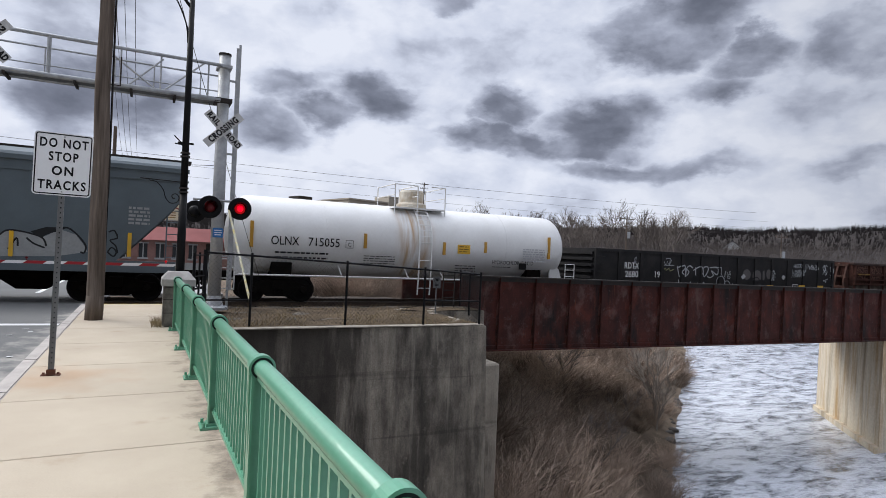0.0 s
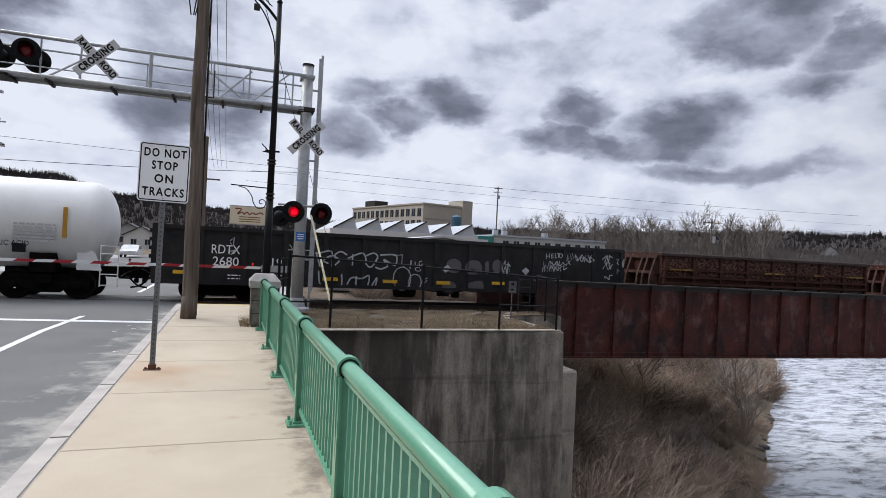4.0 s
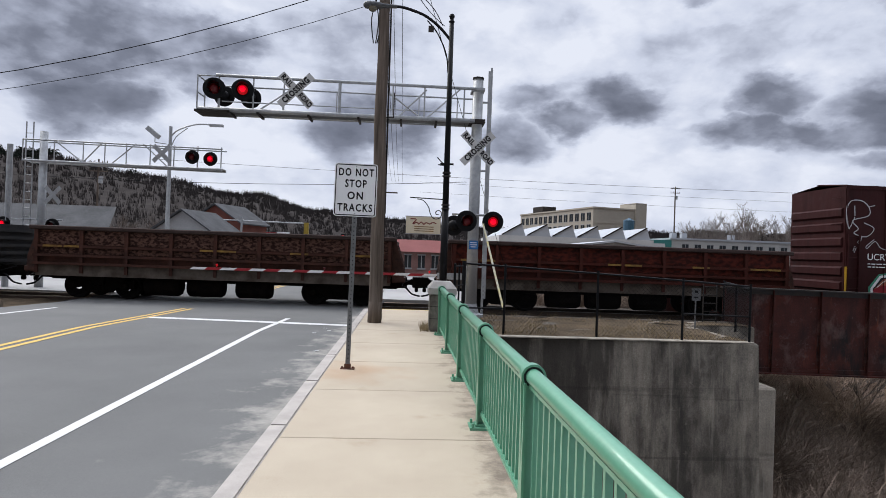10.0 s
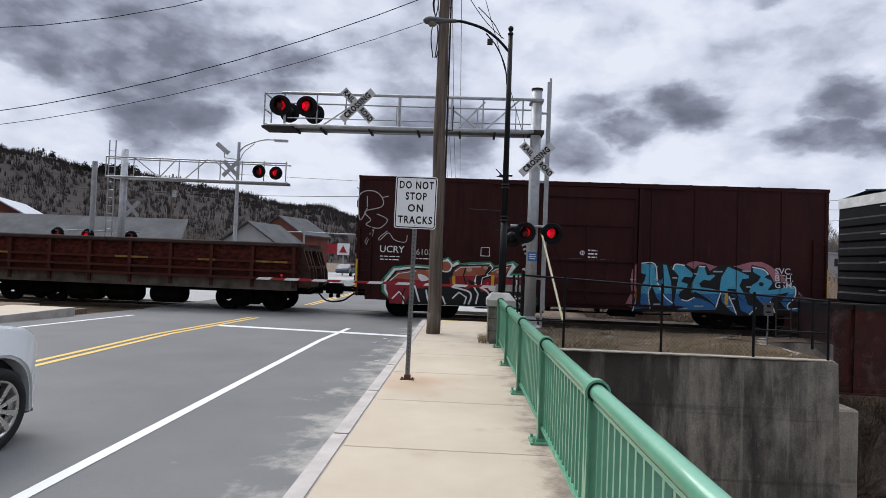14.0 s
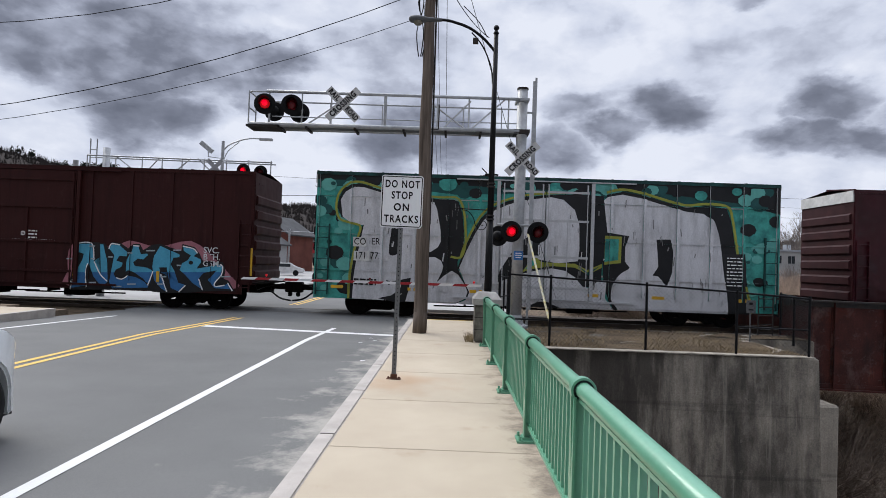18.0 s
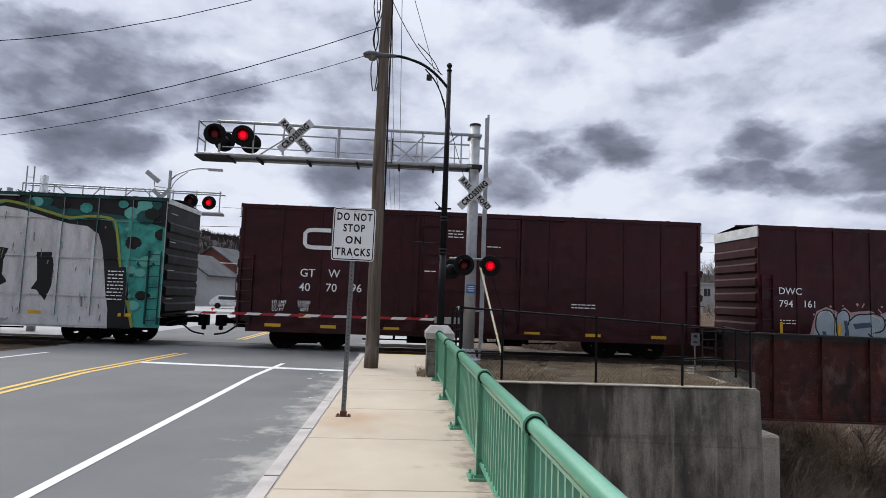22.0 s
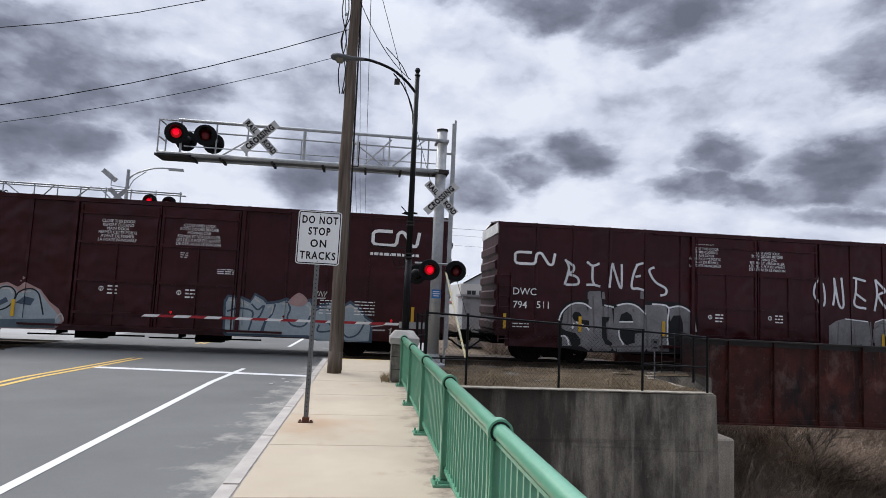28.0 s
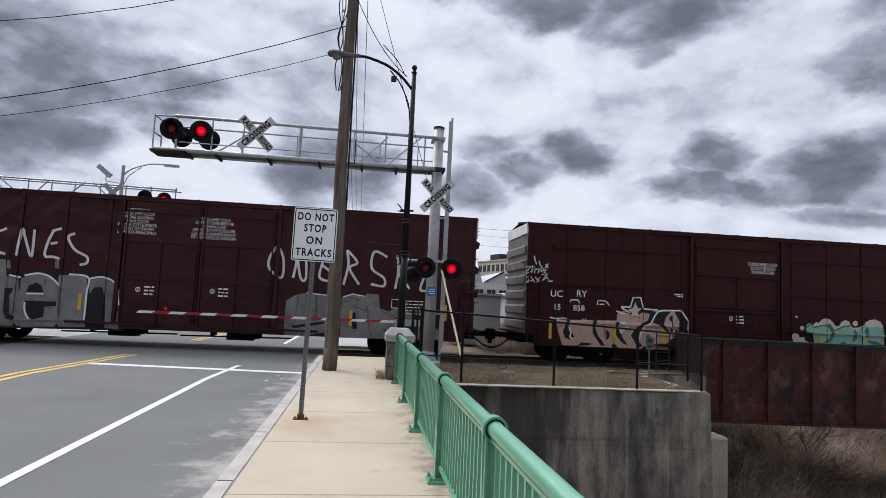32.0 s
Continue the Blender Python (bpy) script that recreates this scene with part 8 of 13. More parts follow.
spray(GRAF_CNB, G_BLACK, [(3.41, 1.69), (3.68, 1.91), (4.06, 1.95), (4.39, 1.98), (4.70, 1.84), (4.76, 1.55), (4.62, 1.35), (4.28, 1.27)], 0.05, True)
spray(GRAF_CNB, G_BLACK, [(4.75, 1.72), (4.97, 1.94), (5.24, 1.97), (5.42, 1.79), (5.38, 1.49), (5.16, 1.27), (4.86, 1.16)], 0.05, True)
spray(GRAF_CNB, G_BLACK, [(5.42, 1.57), (5.52, 1.81), (5.86, 1.94), (6.12, 1.81), (6.24, 1.48), (6.34, 1.10)], 0.05, True)
spray(GRAF_CNB, G_BLACK, [(2.13, 1.37), (2.33, 0.99), (2.54, 0.69)], 0.05, True)
spray(GRAF_CNB, G_BLACK, [(4.11, 1.25), (4.41, 0.97), (4.62, 0.74)], 0.05, True)
spray(GRAF_CNB, G_SCRAWLB, [(3.53, 1.59), (4.18, 1.66), (4.25, 1.49), (3.62, 1.40)])
spray(GRAF_CNB, G_SCRAWLB, [(5.44, 1.45), (5.72, 1.68), (6.03, 1.61), (5.93, 1.39)])
spray(GRAF_CNB, G_SCRAWLB, [(4.92, 1.47), (5.14, 1.64), (5.23, 1.49), (5.00, 1.36)])
spray(GRAF_CNB, G_SCRAWLB, [(2.35, 1.28), (2.49, 0.80), (2.60, 0.81), (2.50, 1.28)])
spray(GRAF_CNB, G_SCRAWLB, [(3.18, 1.70), (3.32, 0.83), (3.43, 0.84), (3.32, 1.70)])
spray(GRAF_CNB, G_WHITE2, [(2.63, 2.00), (2.78, 1.78), (2.83, 1.39)], 0.045, True)
spray(GRAF_CNB, G_WHITE2, [(2.18, 1.75), (2.30, 1.95), (2.52, 2.02)], 0.045, True)
spray(GRAF_CNB, G_WHITE2, [(4.26, 1.91), (4.55, 1.81), (4.64, 1.56)], 0.045, True)
spray(GRAF_CNB, G_WHITE2, [(4.99, 1.91), (5.22, 1.91), (5.33, 1.76)], 0.045, True)
spray(GRAF_CNB, G_WHITE2, [(5.63, 1.81), (5.90, 1.86)], 0.045, True)
spray(GRAF_CNB, G_WHITE2, [(4.63, 1.17), (4.79, 1.00), (5.10, 0.99)], 0.045, True)
spray(GRAF_CNB, G_WHITE2, [(3.05, 0.92), (3.11, 0.63)], 0.045, True)
spray(GRAF_CNB, G_WHITE2, [(4.29, 1.45), (4.39, 1.07)], 0.045, True)
spray(GRAF_CNB, G_WHITE2, [(3.57, 1.07), (3.74, 1.04), (3.87, 1.10)], 0.045, True)
spray(GRAF_CNB, G_WHITE2, [(6.73, 0.96), (6.88, 1.16), (7.01, 0.93)], 0.045, True)
spray(GRAF_CNB, G_PINK2, [(2.64, 2.20), (2.69, 2.26), (2.75, 2.20), (2.70, 2.14)])
spray(GRAF_CNB, G_PINK2, [(3.13, 2.24), (3.16, 2.28), (3.20, 2.24), (3.17, 2.20)])
spray(GRAF_CNB, G_PINK2, [(3.65, 2.30), (3.71, 2.37), (3.78, 2.30), (3.72, 2.23)])
spray(GRAF_CNB, G_PINK2, [(4.60, 2.24), (4.66, 2.30), (4.72, 2.25), (4.66, 2.19)])
spray(GRAF_CNB, G_PINK2, [(5.59, 2.28), (5.64, 2.34), (5.70, 2.29), (5.65, 2.23)])
spray(GRAF_CNB, G_PINK2, [(2.01, 1.88), (2.05, 1.93), (2.10, 1.88), (2.06, 1.83)])
spray(GRAF_CNB, G_PINK2, [(5.52, 2.18), (5.55, 2.21), (5.58, 2.19), (5.56, 2.15)])
spray(GRAF_CNB, G_PINK2, [(4.81, 2.09), (4.84, 2.12), (4.87, 2.10), (4.84, 2.07)])
spray(GRAF_CNB, G_PINK2, [(3.89, 2.19), (3.98, 2.35)], 0.05)
spray(GRAF_CNB, G_PINK2, [(4.51, 2.16), (4.64, 2.01)], 0.05)
spray(GRAF_CNB, G_SCRAWLB, [(12.12, 0.71), (12.09, 1.83), (12.21, 2.02), (12.66, 1.99), (12.96, 1.86), (13.08, 2.13), (13.42, 1.96), (13.54, 1.83), (13.90, 1.90), (14.17, 2.01), (14.43, 1.86), (15.00, 2.01), (15.13, 1.72), (15.40, 1.86), (15.85, 1.98), (16.05, 1.78), (16.35, 2.00), (16.74, 1.74), (16.95, 1.46), (17.17, 1.33), (17.16, 0.56), (16.36, 0.56), (15.30, 0.56), (14.98, 0.66), (12.21, 0.63)])
spray(GRAF_CNB, G_PALE, [(12.20, 0.79), (12.17, 1.75), (12.25, 1.94), (12.64, 1.91), (12.96, 1.76), (13.10, 2.03), (13.38, 1.88), (13.50, 1.74), (13.90, 1.80), (14.17, 1.91), (14.39, 1.78), (14.96, 1.90), (15.07, 1.64), (15.41, 1.75), (15.81, 1.87), (16.03, 1.68), (16.35, 1.89), (16.67, 1.66), (16.89, 1.40), (17.09, 1.28), (17.05, 0.61), (16.36, 0.56), (15.30, 0.56), (14.98, 0.74), (12.26, 0.71)])
spray(GRAF_CNB, G_PINK2, [(14.22, 1.83), (14.57, 2.19), (14.89, 1.92), (14.64, 1.71)], 0.0, True)
spray(GRAF_CNB, G_SCRAWLB, [(12.22, 1.45), (12.55, 1.57), (12.93, 1.54), (13.07, 1.38), (12.95, 0.77)], 0.06, True)
spray(GRAF_CNB, G_SCRAWLB, [(13.00, 1.74), (13.22, 1.55), (13.42, 1.70), (13.31, 1.35), (13.14, 1.18)], 0.06, True)
spray(GRAF_CNB, G_SCRAWLB, [(13.80, 1.77), (13.70, 1.41), (13.50, 1.10), (13.44, 0.75)], 0.06, True)
spray(GRAF_CNB, G_SCRAWLB, [(13.50, 1.20), (13.36, 0.75)], 0.06, True)
spray(GRAF_CNB, G_SCRAWLB, [(14.17, 1.87), (14.31, 1.63), (14.23, 1.32), (14.40, 1.07), (14.76, 1.04), (14.95, 1.25), (15.03, 1.62)], 0.06, True)
spray(GRAF_CNB, G_SCRAWLB, [(15.15, 1.56), (15.32, 1.67), (15.81, 1.61), (15.97, 1.45)], 0.06, True)
spray(GRAF_CNB, G_SCRAWLB, [(15.33, 1.12), (15.29, 0.89), (15.72, 0.93), (15.67, 1.17), (15.41, 1.22)], 0.06, True)
spray(GRAF_CNB, G_SCRAWLB, [(16.01, 1.61), (16.14, 1.29), (16.10, 0.98), (16.32, 0.72), (16.68, 0.86), (16.91, 1.32)], 0.06, True)
spray(GRAF_CNB, G_SCRAWLB, [(15.82, 0.97), (16.10, 0.72), (16.23, 0.56)], 0.06, True)
spray(GRAF_CNB, G_WHITE2, [(12.25, 1.84), (12.65, 1.79), (12.90, 1.68)], 0.05, True)
spray(GRAF_CNB, G_WHITE2, [(13.10, 1.93), (13.29, 1.80)], 0.05, True)
spray(GRAF_CNB, G_WHITE2, [(13.55, 1.64), (13.72, 1.69), (13.68, 1.41)], 0.05, True)
spray(GRAF_CNB, G_WHITE2, [(14.01, 1.78), (14.22, 1.79)], 0.05, True)
spray(GRAF_CNB, G_WHITE2, [(14.85, 1.79), (14.98, 1.66), (14.99, 1.41)], 0.05, True)
spray(GRAF_CNB, G_WHITE2, [(15.28, 1.61), (15.60, 1.66)], 0.05, True)
spray(GRAF_CNB, G_WHITE2, [(16.13, 1.70), (16.39, 1.79), (16.69, 1.56)], 0.05, True)
spray(GRAF_CNB, G_WHITE2, [(15.15, 1.50), (15.08, 1.05)], 0.05, True)
spray(GRAF_CNB, G_WHITE2, [(13.96, 1.11), (14.10, 1.38)], 0.05, True)
spray(GRAF_CNB, G_WHITE2, [(15.79, 1.77), (15.92, 1.65)], 0.05, True)
spray(GRAF_CNB, G_WHITE2, [(15.10, 2.28), (15.14, 2.11), (15.23, 2.28)], 0.045)
spray(GRAF_CNB, G_WHITE2, [(15.25, 2.10), (15.31, 2.28), (15.38, 2.10)], 0.045)
spray(GRAF_CNB, G_WHITE2, [(15.42, 2.27), (15.44, 2.10), (15.53, 2.27)], 0.045)
spray(GRAF_CNB, G_WHITE2, [(15.15, 2.01), (15.23, 2.03), (15.49, 2.04)], 0.045)
spray(GRAF_CNB, G_WHITE2, [(17.11, 1.12), (17.54, 1.18)], 0.045)
spray(GRAF_CNB, G_WHITE2, [(17.17, 1.00), (17.61, 1.01)], 0.045)
spray(GRAF_CNB, G_WHITE2, [(17.74, 1.02), (17.82, 1.10), (17.78, 0.90)], 0.045)
G_PALEMINT, G_GREYTEAL, G_PEACH2 = chalk("spray_pale_mint", (0.25, 0.50, 0.39)), chalk("spray_grey_teal", (0.075, 0.15, 0.125)), chalk("spray_light_peach", (0.66, 0.46, 0.38))
GRAF_UCRB = Paint()
spray(GRAF_UCRB, G_PEACH, [(1.13,1.57),(3.43,1.63),(3.47,1.90),(3.51,1.98),(4.69,2.10),(5.04,2.07),(5.80,2.11),(5.93,1.99),(5.85,1.27),(5.60,0.64),(5.38,0.64),(3.84,0.64),(2.55,0.64),(2.08,0.64),(1.95,0.66),(1.39,0.66),(1.25,1.08)])
spray(GRAF_UCRB, G_PEACH2, [(1.13,1.57),(3.43,1.63),(3.43,1.54),(1.14,1.49)])
spray(GRAF_UCRB, G_PEACH2, [(3.60,1.55),(4.70,1.62),(4.70,1.52),(3.61,1.45)])
spray(GRAF_UCRB, G_PEACH2, [(5.09,1.62),(5.98,1.61),(5.98,1.51),(5.10,1.51)])
spray(GRAF_UCRB, G_BLACK, [(1.52,1.58),(1.66,1.57),(1.63,1.34),(1.76,1.15),(1.83,0.98),(1.69,0.86),(1.49,0.93),(1.40,1.15),(1.50,1.36)])
spray(GRAF_UCRB, G_BLACK, [(2.52,1.59),(2.69,1.62),(2.63,1.35),(2.75,1.04),(3.02,0.70),(2.84,0.70),(2.67,0.94),(2.53,1.14)])
spray(GRAF_UCRB, G_BLACK, [(3.39,1.58),(3.60,1.57),(3.59,1.26),(3.68,1.02),(3.88,0.74),(3.62,0.85),(3.44,1.09)])
spray(GRAF_UCRB, G_BLACK, [(3.00,1.30),(3.16,1.20),(3.20,1.04),(3.05,0.89)])
spray(GRAF_UCRB, G_BLACK, [(1.95,0.66),(2.11,0.79),(2.59,0.75),(2.29,0.68)])
spray(GRAF_UCRB, G_BLACK, [(2.08,0.64),(1.95,0.66),(2.08,0.64),(2.34,0.64)])
spray(GRAF_UCRB, G_BLACK, [(4.73,1.95),(5.00,2.07),(4.74,1.60),(4.52,1.42),(4.31,1.21),(4.27,0.92),(4.45,0.76),(4.28,0.64),(4.14,0.87),(4.00,1.11),(4.13,1.33),(4.43,1.59),(4.65,1.68)])
spray(GRAF_UCRB, G_BLACK, [(5.04,2.03),(5.58,2.08),(5.36,1.84),(5.27,1.56),(5.59,1.22),(5.41,1.25),(5.23,1.45),(4.92,1.61),(4.78,1.60)])
spray(GRAF_UCRB, G_BLACK, [(5.66,2.08),(5.93,2.09),(6.20,1.75),(6.23,1.50),(6.17,1.20),(5.90,1.23),(5.85,1.52),(5.91,1.69)])
spray(GRAF_UCRB, G_BLACK, [(5.90,1.23),(6.23,1.20),(6.03,0.99),(5.72,0.89),(5.60,0.64),(5.46,0.64),(5.37,0.84),(5.59,1.05)])
spray(GRAF_UCRB, G_BLACK, [(4.49,0.76),(4.71,0.64),(4.85,0.64),(4.54,0.64),(4.41,0.64)])
spray(GRAF_UCRB, G_BLACK, [(3.23,0.71),(3.36,0.80),(3.50,0.64),(3.32,0.64)])
spray(GRAF_UCRB, G_BLACK, [(3.51,1.98),(3.92,1.96),(3.63,2.11),(3.96,2.15),(4.06,2.51),(4.35,2.52),(4.45,2.09),(4.95,2.11),(4.74,1.93),(4.43,1.98),(4.21,1.83)])
spray(GRAF_UCRB, G_PEACH2, [(4.15,2.39),(4.25,2.16),(4.42,2.11),(4.27,1.98),(4.32,1.75),(4.14,1.84),(3.97,1.73),(4.01,1.94),(3.81,2.04),(4.05,2.13)])
spray(GRAF_UCRB, G_BLACK, [(4.15,2.39),(4.25,2.16),(4.42,2.11),(4.27,1.98),(4.32,1.75),(4.14,1.84),(3.97,1.73),(4.01,1.94),(3.81,2.04),(4.05,2.13),(4.15,2.39)], 0.035)
spray(GRAF_UCRB, G_GREYFILL, [(4.57,1.18),(4.75,1.14),(4.88,0.98),(4.71,0.87),(4.84,0.69),(4.58,0.81)])
spray(GRAF_UCRB, G_BLACK, [(5.47,1.84),(5.62,1.93),(5.63,1.26),(5.52,1.34),(5.58,1.57)])
spray(GRAF_UCRB, G_WHITE, [(3.42,1.98),(3.68,1.91),(3.94,1.94),(3.63,2.11),(3.61,2.15),(3.96,2.15),(4.06,2.51),(4.35,2.52),(4.47,2.11),(5.04,2.09)], 0.055)
spray(GRAF_UCRB, G_WHITE, [(4.79,1.58),(4.91,1.86),(5.04,2.03),(5.22,2.08),(5.93,2.11),(6.25,1.73),(6.23,1.41),(6.28,1.29),(6.19,1.20)], 0.06)
spray(GRAF_UCRB, G_WHITE, [(4.79,1.58),(4.52,1.49),(4.40,1.25),(4.33,1.00)], 0.055)
spray(GRAF_UCRB, G_WHITE, [(3.61,1.18),(3.54,1.42),(3.56,1.55),(3.82,1.56)], 0.05)
spray(GRAF_UCRB, G_WHITE, [(3.61,1.18),(3.78,1.35),(3.91,1.48)], 0.035)
spray(GRAF_UCRB, G_WHITE, [(1.63,1.34),(1.72,1.10),(1.66,0.96),(1.77,0.90)], 0.06)
spray(GRAF_UCRB, G_WHITE, [(0.90,1.64),(1.11,1.61),(1.41,1.64),(1.54,1.61)], 0.04)
spray(GRAF_UCRB, G_WHITE, [(1.12,1.44),(1.20,1.59),(1.28,1.60)], 0.035)
spray(GRAF_UCRB, G_WHITE, [(2.13,1.65),(2.22,1.53),(2.26,1.66)], 0.04)
spray(GRAF_UCRB, G_WHITE, [(5.58,1.68),(5.52,1.55),(5.61,1.43)], 0.04)
spray(GRAF_UCRB, G_CREAM, [(11.33,1.84),(11.45,1.93),(11.52,1.87),(11.59,1.94),(11.69,2.03),(11.83,2.08),(12.02,2.04),(12.16,1.94),(12.25,1.81),(12.42,1.82),(12.49,1.95),(12.66,2.05),(12.83,2.01),(12.90,1.84),(13.02,1.76),(13.45,1.84),(13.53,2.00),(13.70,2.09),(13.94,2.13),(14.18,2.05),(14.28,1.88),(14.32,1.40),(11.30,1.39)])
spray(GRAF_UCRB, G_CREAM, [(10.41,1.29),(10.43,1.42),(10.55,1.48),(10.69,1.43),(10.76,1.30),(10.92,1.33),(10.99,1.20),(11.11,1.14),(10.48,1.12)])
spray(GRAF_UCRB, G_CREAM, [(13.21,1.94),(13.18,1.86),(13.09,1.83),(13.01,1.86),(12.97,1.93),(13.01,2.01),(13.09,2.05),(13.18,2.02)])
spray(GRAF_UCRB, G_CREAM, [(10.95,1.67),(10.92,1.61),(10.86,1.58),(10.79,1.61),(10.76,1.66),(10.79,1.73),(10.86,1.75),(10.92,1.73)])
spray(GRAF_UCRB, G_CREAM, [(10.68,2.09),(10.66,2.06),(10.63,2.04),(10.59,2.05),(10.57,2.09),(10.59,2.12),(10.63,2.14),(10.66,2.12)])
spray(GRAF_UCRB, G_PALEMINT, [(11.02,1.48),(11.02,1.74),(11.09,1.85),(11.24,1.86),(11.33,1.73),(11.59,1.74),(11.78,1.84),(12.02,1.83),(12.18,1.66),(12.27,1.49),(12.32,1.67),(12.49,1.78),(12.78,1.84),(12.92,1.73),(13.06,1.61),(13.21,1.66),(13.31,1.84),(13.50,1.91),(13.69,1.81),(13.99,1.87),(14.23,1.79),(14.32,1.62),(14.31,1.14),(12.34,1.13),(11.35,1.13),(11.30,1.49)])
spray(GRAF_UCRB, G_CREAM, [(11.30,1.49),(14.32,1.49),(14.32,1.42),(11.30,1.43)])
spray(GRAF_UCRB, G_GREYTEAL, [(11.85,1.80),(12.02,1.83),(12.18,1.66),(12.20,1.40),(12.01,1.16),(11.72,1.15),(12.01,1.35),(12.06,1.61)])
spray(GRAF_UCRB, G_GREYTEAL, [(13.04,1.74),(13.16,1.61),(13.16,1.35),(12.96,1.21),(12.99,1.43)])
spray(GRAF_UCRB, G_GREYTEAL, [(13.45,1.62),(13.60,1.81),(13.69,1.72),(13.59,1.37)])
spray(GRAF_UCRB, G_GREYTEAL, [(13.52,1.30),(13.97,1.28),(14.31,1.14),(13.80,1.16)])
spray(GRAF_UCRB, G_GREYTEAL, [(12.44,1.13),(12.58,1.26),(12.72,1.14)])
spray(GRAF_UCRB, G_GREYTEAL, [(11.02,1.70),(11.24,1.84),(11.33,1.71),(11.68,1.79),(12.02,1.85),(12.20,1.62),(12.32,1.67),(12.54,1.78),(12.88,1.84)], 0.06)
spray(GRAF_UCRB, G_GREYTEAL, [(11.02,1.50),(11.30,1.49)], 0.06)
spray(GRAF_UCRB, G_SCRAWL, [(0.25,3.85),(0.28,3.67),(0.35,3.54)], 0.045)
spray(GRAF_UCRB, G_SCRAWL, [(0.43,3.67),(0.48,3.51),(0.56,3.45)], 0.045)
spray(GRAF_UCRB, G_SCRAWL, [(0.67,3.56),(0.78,3.44)], 0.045)
spray(GRAF_UCRB, G_SCRAWL, [(0.77,3.59),(0.67,3.42)], 0.045)
spray(GRAF_UCRB, G_SCRAWL, [(-0.07,3.42),(0.14,3.47),(-0.00,3.30),(-0.04,3.19),(0.17,3.29)], 0.045)
spray(GRAF_UCRB, G_SCRAWL, [(0.20,3.50),(0.15,3.20),(0.29,3.46),(0.28,3.21)], 0.045)
spray(GRAF_UCRB, G_SCRAWL, [(0.31,3.34),(0.44,3.40),(0.40,3.22),(0.56,3.47),(0.51,3.20)], 0.045)
spray(GRAF_UCRB, G_SCRAWL, [(0.59,3.41),(0.68,3.25),(0.50,3.30),(0.72,3.36)], 0.045)
spray(GRAF_UCRB, G_SCRAWL, [(-0.04,3.05),(0.11,3.08),(0.01,2.87)], 0.045)
spray(GRAF_UCRB, G_SCRAWL, [(-0.03,2.87),(0.22,2.96),(0.15,3.08),(0.29,2.88)], 0.045)
spray(GRAF_UCRB, G_SCRAWL, [(0.30,3.07),(0.48,2.91),(0.37,2.89),(0.49,3.10)], 0.045)
spray(GRAF_UCRB, G_SCRAWL, [(0.55,3.18),(0.76,3.22),(0.56,2.94),(0.77,3.09),(0.81,2.95),(0.96,2.96)], 0.045)
spray(GRAF_UCRB, G_WHITE, [(1.67,2.23),(1.66,2.31),(1.94,2.32),(2.01,2.20)], 0.045)
spray(GRAF_UCRB, G_WHITE, [(2.68,2.17),(2.68,2.30),(2.76,2.34),(2.98,2.33),(3.15,2.17)], 0.045)
spray(GRAF_UCRB, G_WHITE, [(2.76,2.20),(2.94,2.21)], 0.035)
spray(GRAF_UCRB, G_WHITE, [(5.66,2.71),(5.97,2.71),(5.97,2.62),(5.77,2.65)], 0.04)
GRAF_GON = Paint()
spray(GRAF_GON, G_GREY2, [(14.36,1.91),(14.44,1.91),(14.47,1.86),(14.62,1.79),(14.67,1.90),(14.71,1.90),(14.73,1.93),(14.81,1.78),(14.93,1.81),(14.99,1.92),(15.01,1.84),(15.11,1.81),(15.19,1.95)],0.035,True)
spray(GRAF_GON, G_GREY2, [(14.39,1.58),(14.44,1.71),(14.49,1.73),(14.60,1.55),(14.62,1.68),(14.72,1.62),(14.78,1.56),(14.80,1.66),(14.87,1.66),(14.89,1.70),(15.01,1.76),(15.00,1.62),(15.09,1.65),(15.16,1.70)],0.035,True)
spray(GRAF_GON, G_GREY2, [(15.53,2.18),(15.54,2.18),(15.62,2.16),(15.67,2.00),(15.72,2.07),(15.83,2.23),(15.82,2.18),(15.95,2.06),(15.96,2.16),(16.02,2.12),(16.08,2.04),(16.23,1.96),(16.27,1.96),(16.26,2.18),(16.42,2.03)],0.035,True)
spray(GRAF_GON, G_GREY2, [(16.93,2.03),(17.00,2.06),(17.02,2.23),(17.08,2.25),(17.14,2.03),(17.18,2.29),(17.21,2.25),(17.33,2.20)],0.035,True)
spray(GRAF_GON, G_GREY2, [(16.96,1.98),(17.06,1.89),(17.05,2.00),(17.09,1.97),(17.18,1.98),(17.18,1.87),(17.25,1.72),(17.29,1.87),(17.38,1.91)],0.035,True)
spray(GRAF_GON, G_GREY2, [(17.78,2.00),(17.77,2.04),(17.79,2.03),(17.82,1.80),(17.85,2.00),(17.84,2.12),(17.87,2.14)],0.035,True)
spray(GRAF_GON, G_GREY2, [(11.88,1.70),(11.94,1.85),(12.13,1.76),(12.22,1.80),(12.30,1.75),(12.37,1.74),(12.41,1.86),(12.46,1.72),(12.64,1.72)],0.035,True)
spray(GRAF_GON, G_GREY2, [(11.97,1.39),(12.11,1.40),(12.19,1.45),(12.25,1.39),(12.29,1.29),(12.44,1.66),(12.54,1.28),(12.56,1.68),(12.67,1.65)],0.035,True)
spray(GRAF_GON, G_GREY2, [(17.02,1.32),(16.99,1.41),(17.13,1.34),(17.21,1.28),(17.22,1.45),(17.37,1.46)],0.035,True)
spray(GRAF_GON, G_GREYFILL, [(10.66,1.60),(10.63,1.46),(10.54,1.35),(10.40,1.28),(10.24,1.28),(10.10,1.33),(10.00,1.44),(9.96,1.57),(9.99,1.70),(10.08,1.82),(10.22,1.88),(10.37,1.89),(10.51,1.83),(10.62,1.73)],0.0,True)
